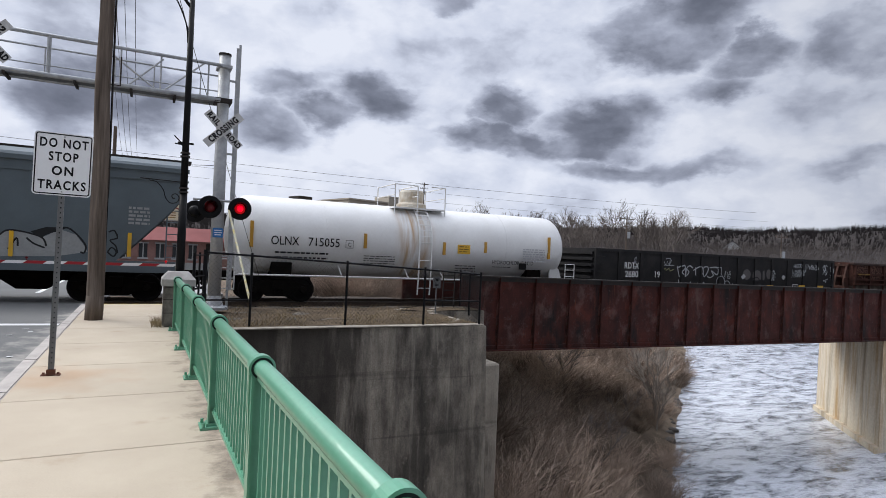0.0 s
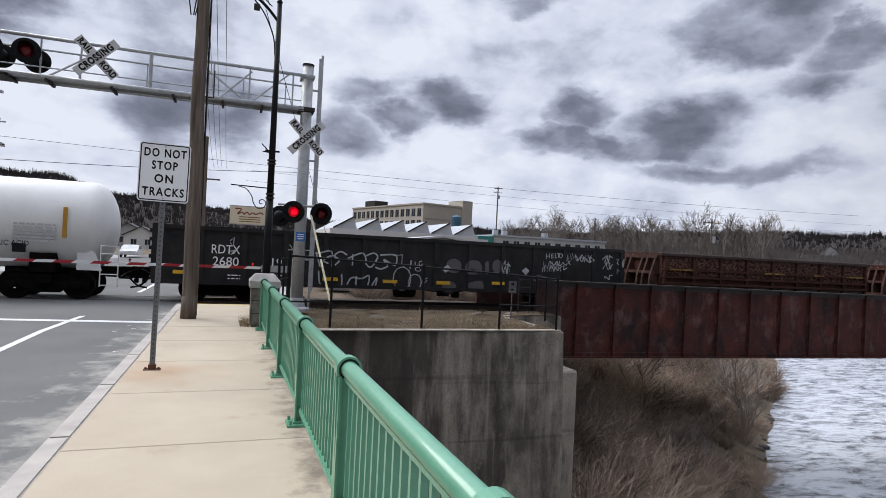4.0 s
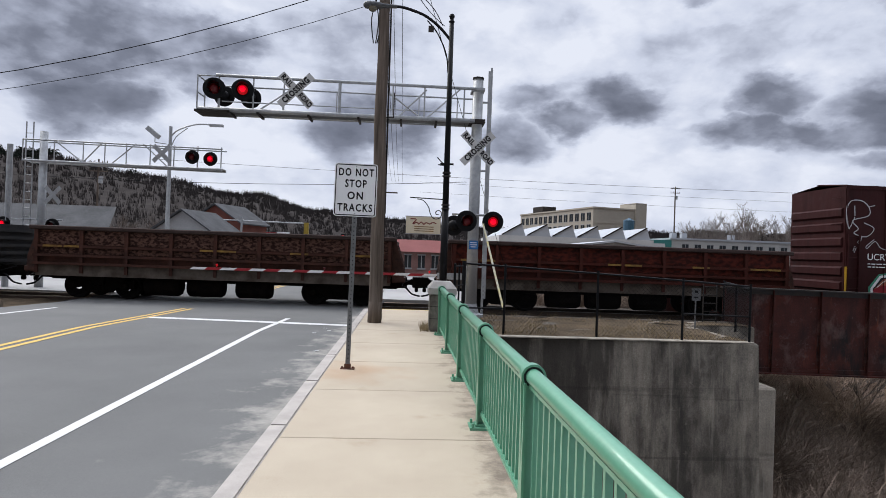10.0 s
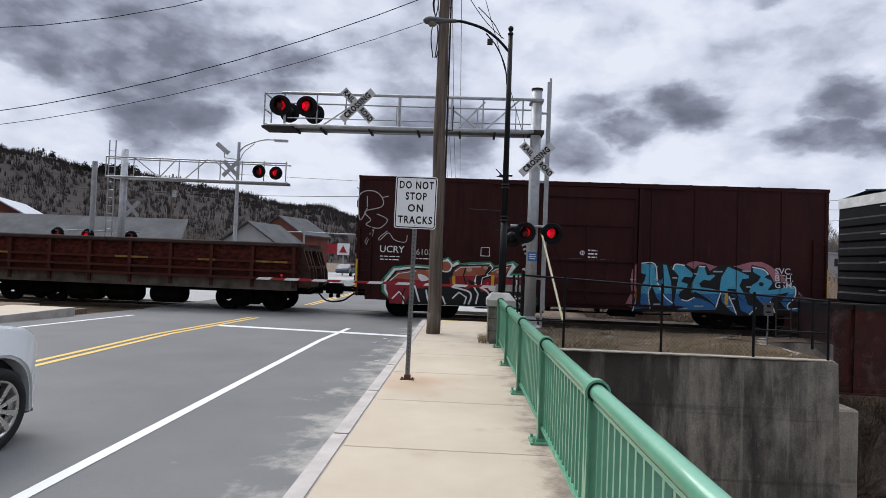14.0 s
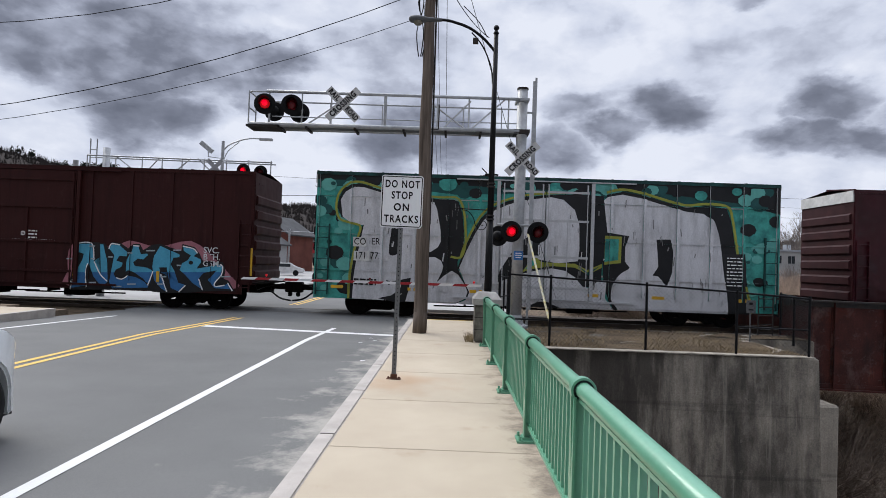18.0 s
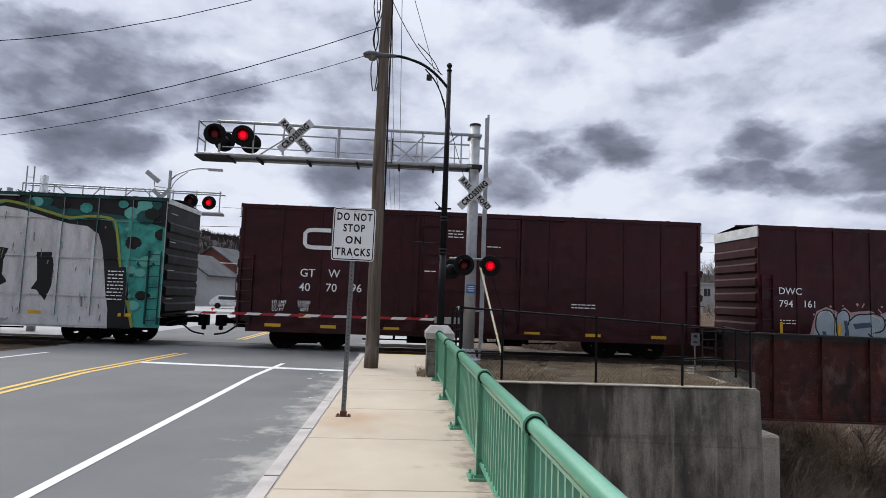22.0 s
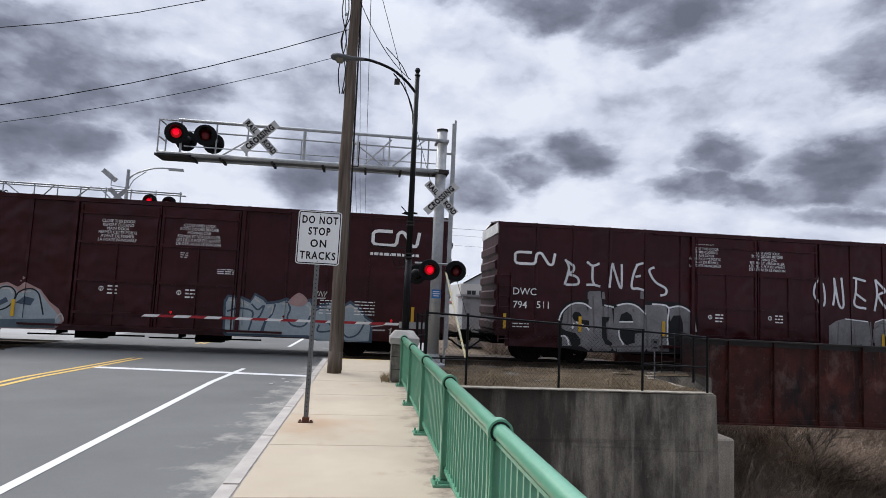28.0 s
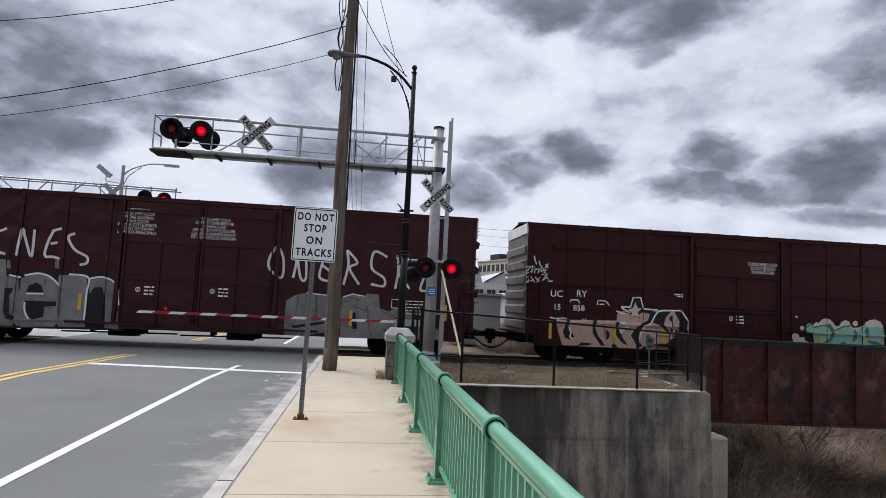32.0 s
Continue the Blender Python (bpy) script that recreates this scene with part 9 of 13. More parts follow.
spray(GRAF_GON, G_BLACK, [(10.66,1.60),(10.63,1.46),(10.54,1.35),(10.40,1.28),(10.24,1.28),(10.10,1.33),(10.00,1.44),(9.96,1.57),(9.99,1.70),(10.08,1.82),(10.22,1.88),(10.37,1.89),(10.51,1.83),(10.62,1.73),(10.66,1.60)],0.07,True)
spray(GRAF_GON, G_GREYFILL, [(10.49,0.80),(10.46,0.70),(10.37,0.61),(10.24,0.56),(10.09,0.56),(9.96,0.60),(9.87,0.68),(9.83,0.78),(9.86,0.88),(9.94,0.97),(10.07,1.02),(10.22,1.03),(10.36,0.98),(10.45,0.90)],0.0,True)
spray(GRAF_GON, G_BLACK, [(10.49,0.80),(10.46,0.70),(10.37,0.61),(10.24,0.56),(10.09,0.56),(9.96,0.60),(9.87,0.68),(9.83,0.78),(9.86,0.88),(9.94,0.97),(10.07,1.02),(10.22,1.03),(10.36,0.98),(10.45,0.90),(10.49,0.80)],0.07,True)
spray(GRAF_GON, G_GREYFILL, [(10.76,1.66),(10.95,1.85),(11.29,1.84),(11.46,1.68),(11.51,1.43),(11.41,1.28),(10.89,1.26),(10.75,1.45)],0.0,True)
spray(GRAF_GON, G_BLACK, [(10.76,1.66),(10.95,1.85),(11.29,1.84),(11.46,1.68),(11.51,1.43),(11.41,1.28),(10.89,1.26),(10.75,1.45),(10.76,1.66)],0.07,True)
spray(GRAF_GON, G_GREYFILL, [(11.55,1.76),(11.68,1.86),(11.77,1.77),(11.79,1.33),(11.58,1.32)],0.0,True)
spray(GRAF_GON, G_BLACK, [(11.55,1.76),(11.68,1.86),(11.77,1.77),(11.79,1.33),(11.58,1.32),(11.55,1.76)],0.07,True)
spray(GRAF_GON, G_GREYFILL, [(12.34,1.64),(12.32,1.51),(12.26,1.41),(12.17,1.35),(12.06,1.34),(11.96,1.40),(11.89,1.50),(11.86,1.63),(11.88,1.76),(11.94,1.86),(12.03,1.92),(12.14,1.93),(12.24,1.87),(12.31,1.77)],0.0,True)
spray(GRAF_GON, G_BLACK, [(12.34,1.64),(12.32,1.51),(12.26,1.41),(12.17,1.35),(12.06,1.34),(11.96,1.40),(11.89,1.50),(11.86,1.63),(11.88,1.76),(11.94,1.86),(12.03,1.92),(12.14,1.93),(12.24,1.87),(12.31,1.77),(12.34,1.64)],0.07,True)
spray(GRAF_GON, G_GREYFILL, [(10.90,1.00),(11.45,1.09),(11.60,0.87),(11.54,0.67),(11.00,0.65),(10.87,0.81)],0.0,True)
spray(GRAF_GON, G_BLACK, [(10.90,1.00),(11.45,1.09),(11.60,0.87),(11.54,0.67),(11.00,0.65),(10.87,0.81),(10.90,1.00)],0.07,True)
spray(GRAF_GON, G_BLACK, [(10.72,1.21),(10.85,1.38),(11.05,1.46),(11.27,1.38),(11.40,1.20)],0.06,True)
spray(GRAF_GON, G_GREY2, [(8.65,1.05),(8.62,0.86),(8.53,0.71),(8.40,0.62),(8.26,0.62),(8.12,0.70),(8.02,0.84),(7.98,1.03),(8.00,1.21),(8.09,1.37),(8.22,1.45),(8.37,1.46),(8.51,1.38),(8.61,1.23),(8.65,1.05)],0.04)
spray(GRAF_GON, G_GREY2, [(9.05,0.94),(9.04,0.81),(8.97,0.71),(8.88,0.65),(8.77,0.65),(8.67,0.70),(8.60,0.80),(8.57,0.92),(8.59,1.05),(8.65,1.15),(8.75,1.21),(8.86,1.21),(8.95,1.16),(9.03,1.06),(9.05,0.94)],0.04)
spray(GRAF_GON, G_GREY2, [(7.93,1.86),(8.26,1.91),(8.26,1.54),(8.59,1.32)],0.035)
spray(GRAF_GON, G_GREY2, [(9.06,0.90),(9.18,1.05),(9.28,1.09)],0.03)
spray(GRAF_GON, G_GREY2, [(9.11,0.81),(9.28,1.02)],0.03)
spray(GRAF_GON, G_GREY2, [(8.78,1.68),(8.79,1.50),(8.90,1.56)],0.035)
spray(GRAF_GON, G_GREY2, [(9.06,1.62),(9.04,1.56),(9.00,1.53),(8.95,1.56),(8.93,1.62),(8.95,1.68),(8.99,1.71),(9.04,1.69)],0.035)
spray(GRAF_GON, G_GREY2, [(9.02,1.41),(8.99,1.35),(8.91,1.33),(8.83,1.35),(8.79,1.40),(8.82,1.45),(8.90,1.47),(8.98,1.45)],0.035)
spray(GRAF_GON, G_GREY2, [(14.22,2.23),(14.23,2.02)],0.03)
spray(GRAF_GON, G_GREY2, [(14.23,2.12),(14.35,2.14)],0.03)
spray(GRAF_GON, G_GREY2, [(14.35,2.24),(14.36,2.05)],0.03)
spray(GRAF_GON, G_GREY2, [(14.55,2.23),(14.44,2.22),(14.45,2.05),(14.55,2.08)],0.03)
spray(GRAF_GON, G_GREY2, [(14.44,2.15),(14.53,2.15)],0.03)
spray(GRAF_GON, G_GREY2, [(14.62,2.25),(14.63,2.08),(14.72,2.08)],0.03)
spray(GRAF_GON, G_GREY2, [(14.69,2.24),(14.82,2.26)],0.03)
spray(GRAF_GON, G_GREY2, [(14.77,2.24),(14.77,2.07)],0.03)
spray(GRAF_GON, G_GREY2, [(14.95,2.17),(14.93,2.11),(14.88,2.08),(14.83,2.10),(14.80,2.16),(14.82,2.23),(14.87,2.25),(14.93,2.23),(14.95,2.17)],0.03)
spray(GRAF_GON, G_GREY2, [(15.20,1.99),(15.33,1.82)],0.035)
spray(GRAF_GON, G_GREY2, [(15.32,1.99),(15.20,1.84)],0.035)
spray(GRAF_GON, G_GREY2, [(15.93,2.12),(15.92,2.04),(15.88,1.99),(15.84,1.98),(15.80,2.03),(15.78,2.11),(15.79,2.19),(15.83,2.24),(15.87,2.24),(15.91,2.19),(15.93,2.12)],0.035)
spray(GRAF_GON, G_GREY2, [(15.99,1.96),(16.00,2.24),(16.14,1.99),(16.15,2.26)],0.035)
spray(GRAF_GON, G_GREY2, [(16.33,2.25),(16.21,2.17),(16.23,1.97),(16.36,2.02),(16.34,2.11)],0.035)
spray(GRAF_GON, G_GREY2, [(16.83,2.10),(17.01,2.26),(17.12,2.03),(17.22,1.92)],0.04)
spray(GRAF_GON, G_GREY2, [(16.87,1.71),(17.01,1.91),(17.13,1.68),(17.28,1.88)],0.035)
spray(GRAF_GON, G_GREY2, [(17.51,2.12),(17.63,2.17),(17.56,1.97),(17.66,1.90)],0.035)
spray(GRAF_GON, G_GREY2, [(17.58,1.54),(17.57,1.75),(17.67,1.66)],0.03)
spray(GRAF_GON, G_GREY2, [(14.07,1.48),(14.11,1.93),(14.18,1.49),(14.21,1.86),(14.28,1.49),(14.31,1.89),(14.38,1.49),(14.41,1.93),(14.48,1.52),(14.51,1.92),(14.58,1.50),(14.62,1.88),(14.68,1.55),(14.72,1.91),(14.78,1.60),(14.82,1.97),(14.89,1.54)],0.03)
spray(GRAF_GON, G_GREY2, [(14.11,1.60),(14.19,1.77),(14.28,1.60),(14.36,1.86),(14.46,1.63),(14.54,1.80),(14.63,1.62),(14.71,1.89),(14.81,1.59)],0.03)
spray(GRAF_GON, G_GREY2, [(15.12,1.99),(15.17,2.30),(15.24,2.02),(15.29,2.28),(15.36,2.00),(15.41,2.29),(15.47,2.07),(15.53,2.27),(15.60,1.99)],0.03)
spray(GRAF_GON, G_GREY2, [(14.11,0.70),(14.17,0.85),(14.25,0.64),(14.31,0.77),(14.38,0.66),(14.45,0.82),(14.52,0.62),(14.59,0.79),(14.66,0.72),(14.73,0.78),(14.80,0.71),(14.86,0.85)],0.03)
spray(GRAF_GON, G_GREY2, [(12.28,1.34),(12.32,1.80),(12.40,1.35),(12.43,1.84),(12.51,1.35),(12.55,1.84),(12.62,1.43)],0.03)
spray(GRAF_GON, G_GREY2, [(5.15,1.86),(5.26,1.83),(5.69,1.91),(5.74,1.36)],0.055,True)
spray(GRAF_GON, G_GREY2, [(5.17,1.83),(5.33,1.35)],0.055,True)
spray(GRAF_GON, G_GREY2, [(5.77,1.36),(5.81,1.76),(6.02,1.92),(6.25,1.81)],0.055,True)
spray(GRAF_GON, G_GREY2, [(6.46,1.45),(6.45,1.85)],0.055,True)
spray(GRAF_GON, G_GREY2, [(6.28,1.69),(6.76,1.9),(6.91,1.75),(6.92,1.5)],0.055,True)
spray(GRAF_GON, G_GREY2, [(6.93,1.81),(7.21,1.92),(7.36,1.77),(7.12,1.41),(6.88,1.59)],0.055,True)
spray(GRAF_GON, G_GREY2, [(7.45,1.86),(8.03,1.88),(8.02,1.51),(7.6,1.71),(7.75,1.5)],0.055,True)
spray(GRAF_GON, G_GREY2, [(7.29,1.42),(7.5,1.36),(7.76,1.47)],0.055,True)
spray(GRAF_GON, G_GREY2, [(5.28,1.22),(5.36,0.74),(5.69,0.62),(6.08,0.69),(6.09,1.13)],0.055,True)
spray(GRAF_GON, G_GREY2, [(6.3,0.76),(6.45,1.01),(6.79,0.99),(7.08,1.1),(7.04,0.69)],0.055,True)
spray(GRAF_GON, G_GREY2, [(7.15,0.66),(7.37,1.04),(7.32,0.7)],0.055,True)
spray(GRAF_GON, G_GREY2, [(6.62,1.08),(6.61,0.68)],0.055,True)
spray(GRAF_GON, G_GREY2, [(5.6,1.48),(5.43,1.59),(5.7,1.76),(5.98,1.62),(5.82,1.42)],0.055,True)
spray(GRAF_GON, G_GREY2, [(8.63,1.72),(8.59,1.4)],0.055,True)
spray(GRAF_GON, G_GREY2, [(4.25,2.09),(4.39,1.88),(4.49,2.1),(4.61,1.89),(4.76,2.17)],0.035)
spray(GRAF_GON, G_GREY2, [(4.21,1.9),(4.95,1.91)],0.035)
spray(GRAF_GON, G_GREY2, [(4.38,2.21),(4.67,2.23),(4.61,1.86)],0.035)
spray(GRAF_GON, G_OLIVE, [(4.27,1.7),(4.37,1.76),(4.4,1.64),(4.61,1.77),(4.67,1.62),(4.94,1.72)],0.045)
spray(GRAF_GON, G_GREY2, [(2.33,2.11),(2.45,2.23),(2.43,1.94),(2.33,2.05)],0.035)
spray(GRAF_GON, G_GREY2, [(2.34,1.76),(2.51,1.8)],0.035)
spray(GRAF_GON, G_GREY2, [(2.37,1.64),(2.49,1.82)],0.035)
spray(GRAF_GON, G_PALEGREY, [(9.84,1.45),(10.06,1.62),(10.21,1.46),(9.98,1.31)])
spray(GRAF_GON, G_PALEGREY, [(13.16,1.5),(13.32,1.64),(13.49,1.52),(13.34,1.33)])
spray(GRAF_GON, G_WHITE, [(14.14,1.1),(14.57,1.12),(14.59,0.82),(14.15,0.81),(14.14,1.1)],0.025)
spray(GRAF_GON, G_WHITE, [(14.36,1.11),(14.37,0.81)],0.025)
GRAF_HOP = Paint()
spray(GRAF_HOP, G_PALEGREY2, [(10.33,1.99),(10.46,2.12),(10.73,2.13),(11.08,2.07),(11.36,1.96),(11.81,2.23),(12.22,2.09),(12.46,1.75),(12.54,1.58),(11.74,1.42),(10.35,1.37)])
spray(GRAF_HOP, G_BLACK, [(11.07,2.13),(11.45,2.28),(11.99,2.29),(11.82,2.19),(11.53,2.09),(11.33,1.95)])
spray(GRAF_HOP, G_BLACK, [(10.33,1.99),(10.53,2.14),(10.94,2.1),(11.36,1.96),(11.48,1.71)],0.05,True)
spray(GRAF_HOP, G_BLACK, [(11.5,2.09),(11.99,2.29),(12.45,1.84),(12.46,1.56),(12.35,1.57)],0.05,True)
spray(GRAF_HOP, G_BLACK, [(10.55,1.58),(10.74,1.92),(10.78,1.68)],0.05,True)
spray(GRAF_HOP, G_BLACK, [(10.98,1.94),(11.16,1.78),(11.44,1.66)],0.05,True)
spray(GRAF_HOP, G_BLACK, [(13.08,2.22),(13.23,2.27),(13.32,2.05),(13.13,1.96),(13.29,1.79),(13.34,1.57)],0.045,True)
spray(GRAF_HOP, G_BLACK, [(13.07,1.6),(13.18,1.74),(13.31,1.61),(13.23,1.47),(13.07,1.6)],0.045,True)


def raised_of(L, ribs, door, top, bot=0.62, proud=0.035):
    d0, d1, nd = door
    out = [(x - 0.05, x + 0.05, bot + 0.36, top - 0.16, proud) for x in ribs if not d0 - 0.1 < x < d1 + 0.1]
    for k in range(nd):
        xa, xb = d0 + (d1 - d0) * k / nd, d0 + (d1 - d0) * (k + 1) / nd
        out.append((xa + 0.02, xb - 0.02, bot + 0.22, top - 0.22, 0.075))
    out.append((0.35, L - 0.35, bot, bot + 0.36, 0.02))
    return out


def marks(car, words, size, x, z, y=SIDE - 0.040, align="LEFT", material=None, sx=1.0, name="lettering", bold=0.002):
    return lettering(words, size, material or M_STENCIL, car, pose(x, y, z), align=align, sx=sx, name=name, bold=bold)


def bars(car, x, z, w, rows, step=0.11, h=0.035, y=SIDE - 0.040, material=None):
    """Small print that cannot be read."""
    bm = bmesh.new()
    random.seed(int(x * 100 + z * 10))
    for i in range(rows):
        xx = x
        while xx < x + w:
            d = random.uniform(0.06, 0.22)
            box(bm, xx, min(xx + d, x + w), y - 0.001, y, z - i * step - h, z - i * step)
            xx += d + 0.04
    tagged(part("small_print", bm, material or M_STENCIL, car), "small white stencilled print", kind="stuff")


def reflector(car, x, z, upright=True, w=0.11, h=0.55):
    a, b = (w, h) if upright else (h, w)
    part("reflector", B((x - a / 2, x + a / 2, SIDE - 0.046, SIDE - 0.041, z - b / 2, z + b / 2)), M_REFLECT, car, "yellow reflector")


def winding_logo(car, x, z, w, h):
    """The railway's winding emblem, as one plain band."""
    path = [(0.41, 1.0), (0.12, 1.0), (0.04, 0.95), (0.0, 0.80), (0.0, 0.20), (0.04, 0.05), (0.12, 0.0), (0.40, 0.0), (0.47, 0.05), (0.505, 0.20), (0.525, 0.80), (0.56, 0.95), (0.61, 1.0), (0.66, 0.94), (0.82, 0.10), (0.87, 0.0), (0.92, 0.03), (0.945, 0.18), (0.985, 1.02)]
    bm = bmesh.new()
    ribbon(bm, [(x + w * 1.04 * a, z + h * b) for a, b in path], 0.23 * h, SIDE - 0.041)
    part("emblem", bm, M_STENCIL, car, "white winding emblem band")


NOTICE = ("CLOSE AND LOCK", "BOTH DOORS BEFORE", "MOVING CAR", "FERMER ET VERROUILLER", "LES DEUX PORTES AVANT", "DE DEPLACER LE WAGON")
NOTICE2 = ("CLOSE THIS DOOR", "BEFORE CLOSING", "MAIN DOOR", "FERMER CETTE PORTE", "AVANT DE FERMER", "LA PORTE PRINCIPALE")


def notice(car, lines, x, z, size=0.142):
    for i, t in enumerate(lines):
        marks(car, t, size, x, z - i * size * 0.9, SIDE - 0.079, "CENTER", sx=0.88, bold=0.0)


def signal_dots(car, x, z, y=SIDE - 0.079):
    """The round target and white stencils beside a door."""
    bm = bmesh.new()
    ribbon(bm, [(x + 0.07 * math.cos(a), z + 0.07 * math.sin(a)) for a in (2 * math.pi * k / 12 for k in range(13))], 0.025, y)
    box(bm, x - 0.012, x + 0.012, y - 0.001, y, z - 0.05, z + 0.05)
    part("brake_stencil", bm, M_STENCIL, car, "white round stencil")
    bars(car, x + 0.2, z + 0.12, 0.32, 3, 0.12, 0.05, y)


# brown graffiti car
lay(GRAF_UCRY, UCRY, raised_of(16.4, even(16.4, 12), (6.4, 9.9, 1), 5.10), label="red, orange and blue spray-painted letters")
marks(UCRY, "UCRY", 0.34, 0.82, 2.43)
marks(UCRY, "86102", 0.30, 1.98, 2.37, material=G_GREY)
bars(UCRY, 0.85, 2.20, 0.7, 2)
bars(UCRY, 2.0, 2.16, 0.6, 1)
for i, t in enumerate(("SVC.", "BTH.", "GSM.")):
    marks(UCRY, t, 0.30, 14.62, 2.16 - i * 0.24, material=G_SCRAWL)
for x, z in ((0.03, 1.55), (16.36, 1.80)):
    reflector(UCRY, x, z, h=1.0)
for x, z in ((2.9, 1.25), (4.9, 1.45), (9.9, 1.2), (13.0, 1.15)):
    reflector(UCRY, x, z, h=0.4)
signal_dots(UCRY, 8.0, 2.56)
bars(UCRY, 7.0, 2.35, 2.2, 1, y=SIDE - 0.079)
for r in ([(4.45, 2.32), (4.75, 2.32), (4.75, 2.62), (4.45, 2.62), (4.45, 2.32)],):
    bm = bmesh.new()
    ribbon(bm, r, 0.025, SIDE - 0.041)
    part("stencil_box", bm, M_STENCIL, UCRY)
# the great letters
lay(GRAF_MURAL, MURAL, raised_of(16.38, even(16.38, 15), (6.6, 9.75, 2), 5.20, proud=0.07) + [(0.2, 16.18, z - 0.022, z + 0.022, 0.045) for z in MURAL_BELTS], label="giant silver letters on turquoise with black shadow")
for words, x, z in (("CO", 1.40, 2.66), ("ER", 2.02, 2.68), ("171", 1.44, 2.16), ("772", 2.0, 2.17)):
    bm = B((x - 0.03, x + 0.03 + 0.21 * len(words), SIDE - 0.062, SIDE - 0.060, z - 0.17, z + 0.17))
    part("number_panel", bm, M_BOXWHITE if words in ("CO", "171") else G_LETTER, MURAL)
    marks(MURAL, words, 0.34, x, z, SIDE - 0.064, material=M_SIGNBLACK, sx=0.85)
bars(MURAL, 14.56, 2.54, 0.55, 9, 0.12, 0.04, SIDE - 0.082)
bars(MURAL, 1.45, 1.35, 0.8, 2, 0.16, 0.06, SIDE - 0.062, M_SIGNBLACK)
for x in (0.85, 3.6, 5.8, 9.9, 12.2, 15.2):
    part("reflector", B((x - 0.22, x + 0.22, SIDE - 0.062, SIDE - 0.058, 0.98, 1.09)), M_REFLECT, MURAL, "yellow reflector")
for z in (1.72, 2.95, 4.28):
    part("side_rail", B((1.3, 15.2, SIDE - 0.030, SIDE + 0.01, z - 0.03, z + 0.03)), M_SILVER, MURAL)
# first maroon car
winding_logo(CNA, 2.25, 3.62, 2.1, 0.62)
for words, x, z in (("GT", 2.13, 2.70), ("W", 3.12, 2.71), ("40", 2.12, 2.20), ("70", 3.05, 2.21), ("96", 3.92, 2.22)):
    marks(CNA, words, 0.40, x, z)
for words, x, z in (("LD LMT", 1.22, 1.66), ("LT WT", 1.22, 1.53), ("CU FT", 1.22, 1.40), ("214300", 2.1, 1.68), ("71700", 2.12, 1.55), ("6275", 2.2, 1.42)):
    marks(CNA, words, 0.15, x, z)
for x in (1.29, 3.21, 5.41, 8.2, 10.4, 12.6, 15.0):
    reflector(CNA, x, 0.86, False)
reflector(CNA, 2.38, 1.21, False, w=0.14, h=0.42)
bars(CNA, 7.3, 4.42, 0.55, 3, y=SIDE - 0.079)
bars(CNA, 8.7, 3.9, 0.5, 1, y=SIDE - 0.079)
bars(CNA, 6.5, 2.95, 0.4, 1, y=SIDE - 0.079)
signal_dots(CNA, 7.75, 1.65)
bars(CNA, 11.8, 1.95, 0.9, 2)
# second maroon car
lay(GRAF_CNB, CNB, raised_of(19.75, even(19.75, 15), (7.2, 12.48, 2), 5.14), label="pale blue rounded graffiti letters")
winding_logo(CNB, 17.02, 4.0, 1.6, 0.50)
bars(CNB, 16.95, 3.73, 1.75, 1, 0.1, 0.10)
marks(CNB, "DWC", 0.36, 0.70, 2.69)
marks(CNB, "794", 0.36, 0.72, 2.23)
marks(CNB, "161", 0.36, 1.62, 2.24)
notice(CNB, NOTICE2, 8.47, 4.33)
notice(CNB, NOTICE, 11.11, 4.32)
for x, z in ((0.80, 1.30), (3.0, 1.3), (5.4, 1.3), (12.6, 1.5), (18.54, 1.58)):
    reflector(CNB, x, z)
reflector(CNB, 0.85, 0.9, False)
bars(CNB, 15.3, 1.98, 0.7, 5)
bars(CNB, 16.5, 1.98, 0.7, 5)
bars(CNB, 0.75, 1.65, 0.6, 2)
bars(CNB, 10.55, 3.38, 0.25, 3, 0.07, 0.025, y=SIDE - 0.079)
bars(CNB, 11.8, 2.88, 0.6, 3, 0.07, 0.03, y=SIDE - 0.079)
signal_dots(CNB, 8.1, 2.05)
signal_dots(CNB, 10.6, 2.02)
# third maroon car
lay(GRAF_CNC, CNC, raised_of(19.53, even(19.53, 15), (7.5, 12.5, 2), 5.14), label="white scrawled capitals over grey block letters")
winding_logo(CNC, 0.62, 3.60, 1.45, 0.42)
marks(CNC, "DWC", 0.36, 0.56, 2.58)
marks(CNC, "794", 0.36, 0.58, 2.10)
marks(CNC, "511", 0.36, 1.45, 2.12)
notice(CNC, ("IMPORTANT", "CLOSE THIS DOOR", "BEFORE CLOSING", "MAIN DOOR") + NOTICE2[3:], 7.9, 4.62)
notice(CNC, NOTICE, 10.4, 4.45)
for x, z in ((0.3, 1.5), (3.1, 1.5), (6.3, 1.45), (9.56, 1.63), (12.3, 1.4), (15.2, 1.3), (18.51, 1.62)):
    reflector(CNC, x, z)
bars(CNC, 16.9, 2.0, 0.8, 5)
bars(CNC, 0.6, 1.45, 0.6, 2)
signal_dots(CNC, 8.1, 1.95)
signal_dots(CNC, 10.5, 2.0)
for r in ([(16.6, 1.72), (17.1, 1.72), (17.1, 2.02), (16.6, 2.02), (16.6, 1.72)], [(16.85, 1.72), (16.85, 2.02)]):
    bm = bmesh.new()
    ribbon(bm, r, 0.03, SIDE - 0.05)
    part("stencil_box", bm, M_STENCIL, CNC)
# last car
lay(GRAF_UCRB, UCRB, raised_of(16.45, even(16.45, 12), (6.4, 9.9, 1), 5.12) + [(xa, xb, 1.485, 1.555, 0.06) for xa, xb in ((0.9, 6.15), (10.1, 15.6))], label="peach letters with a star and mint bubbles")
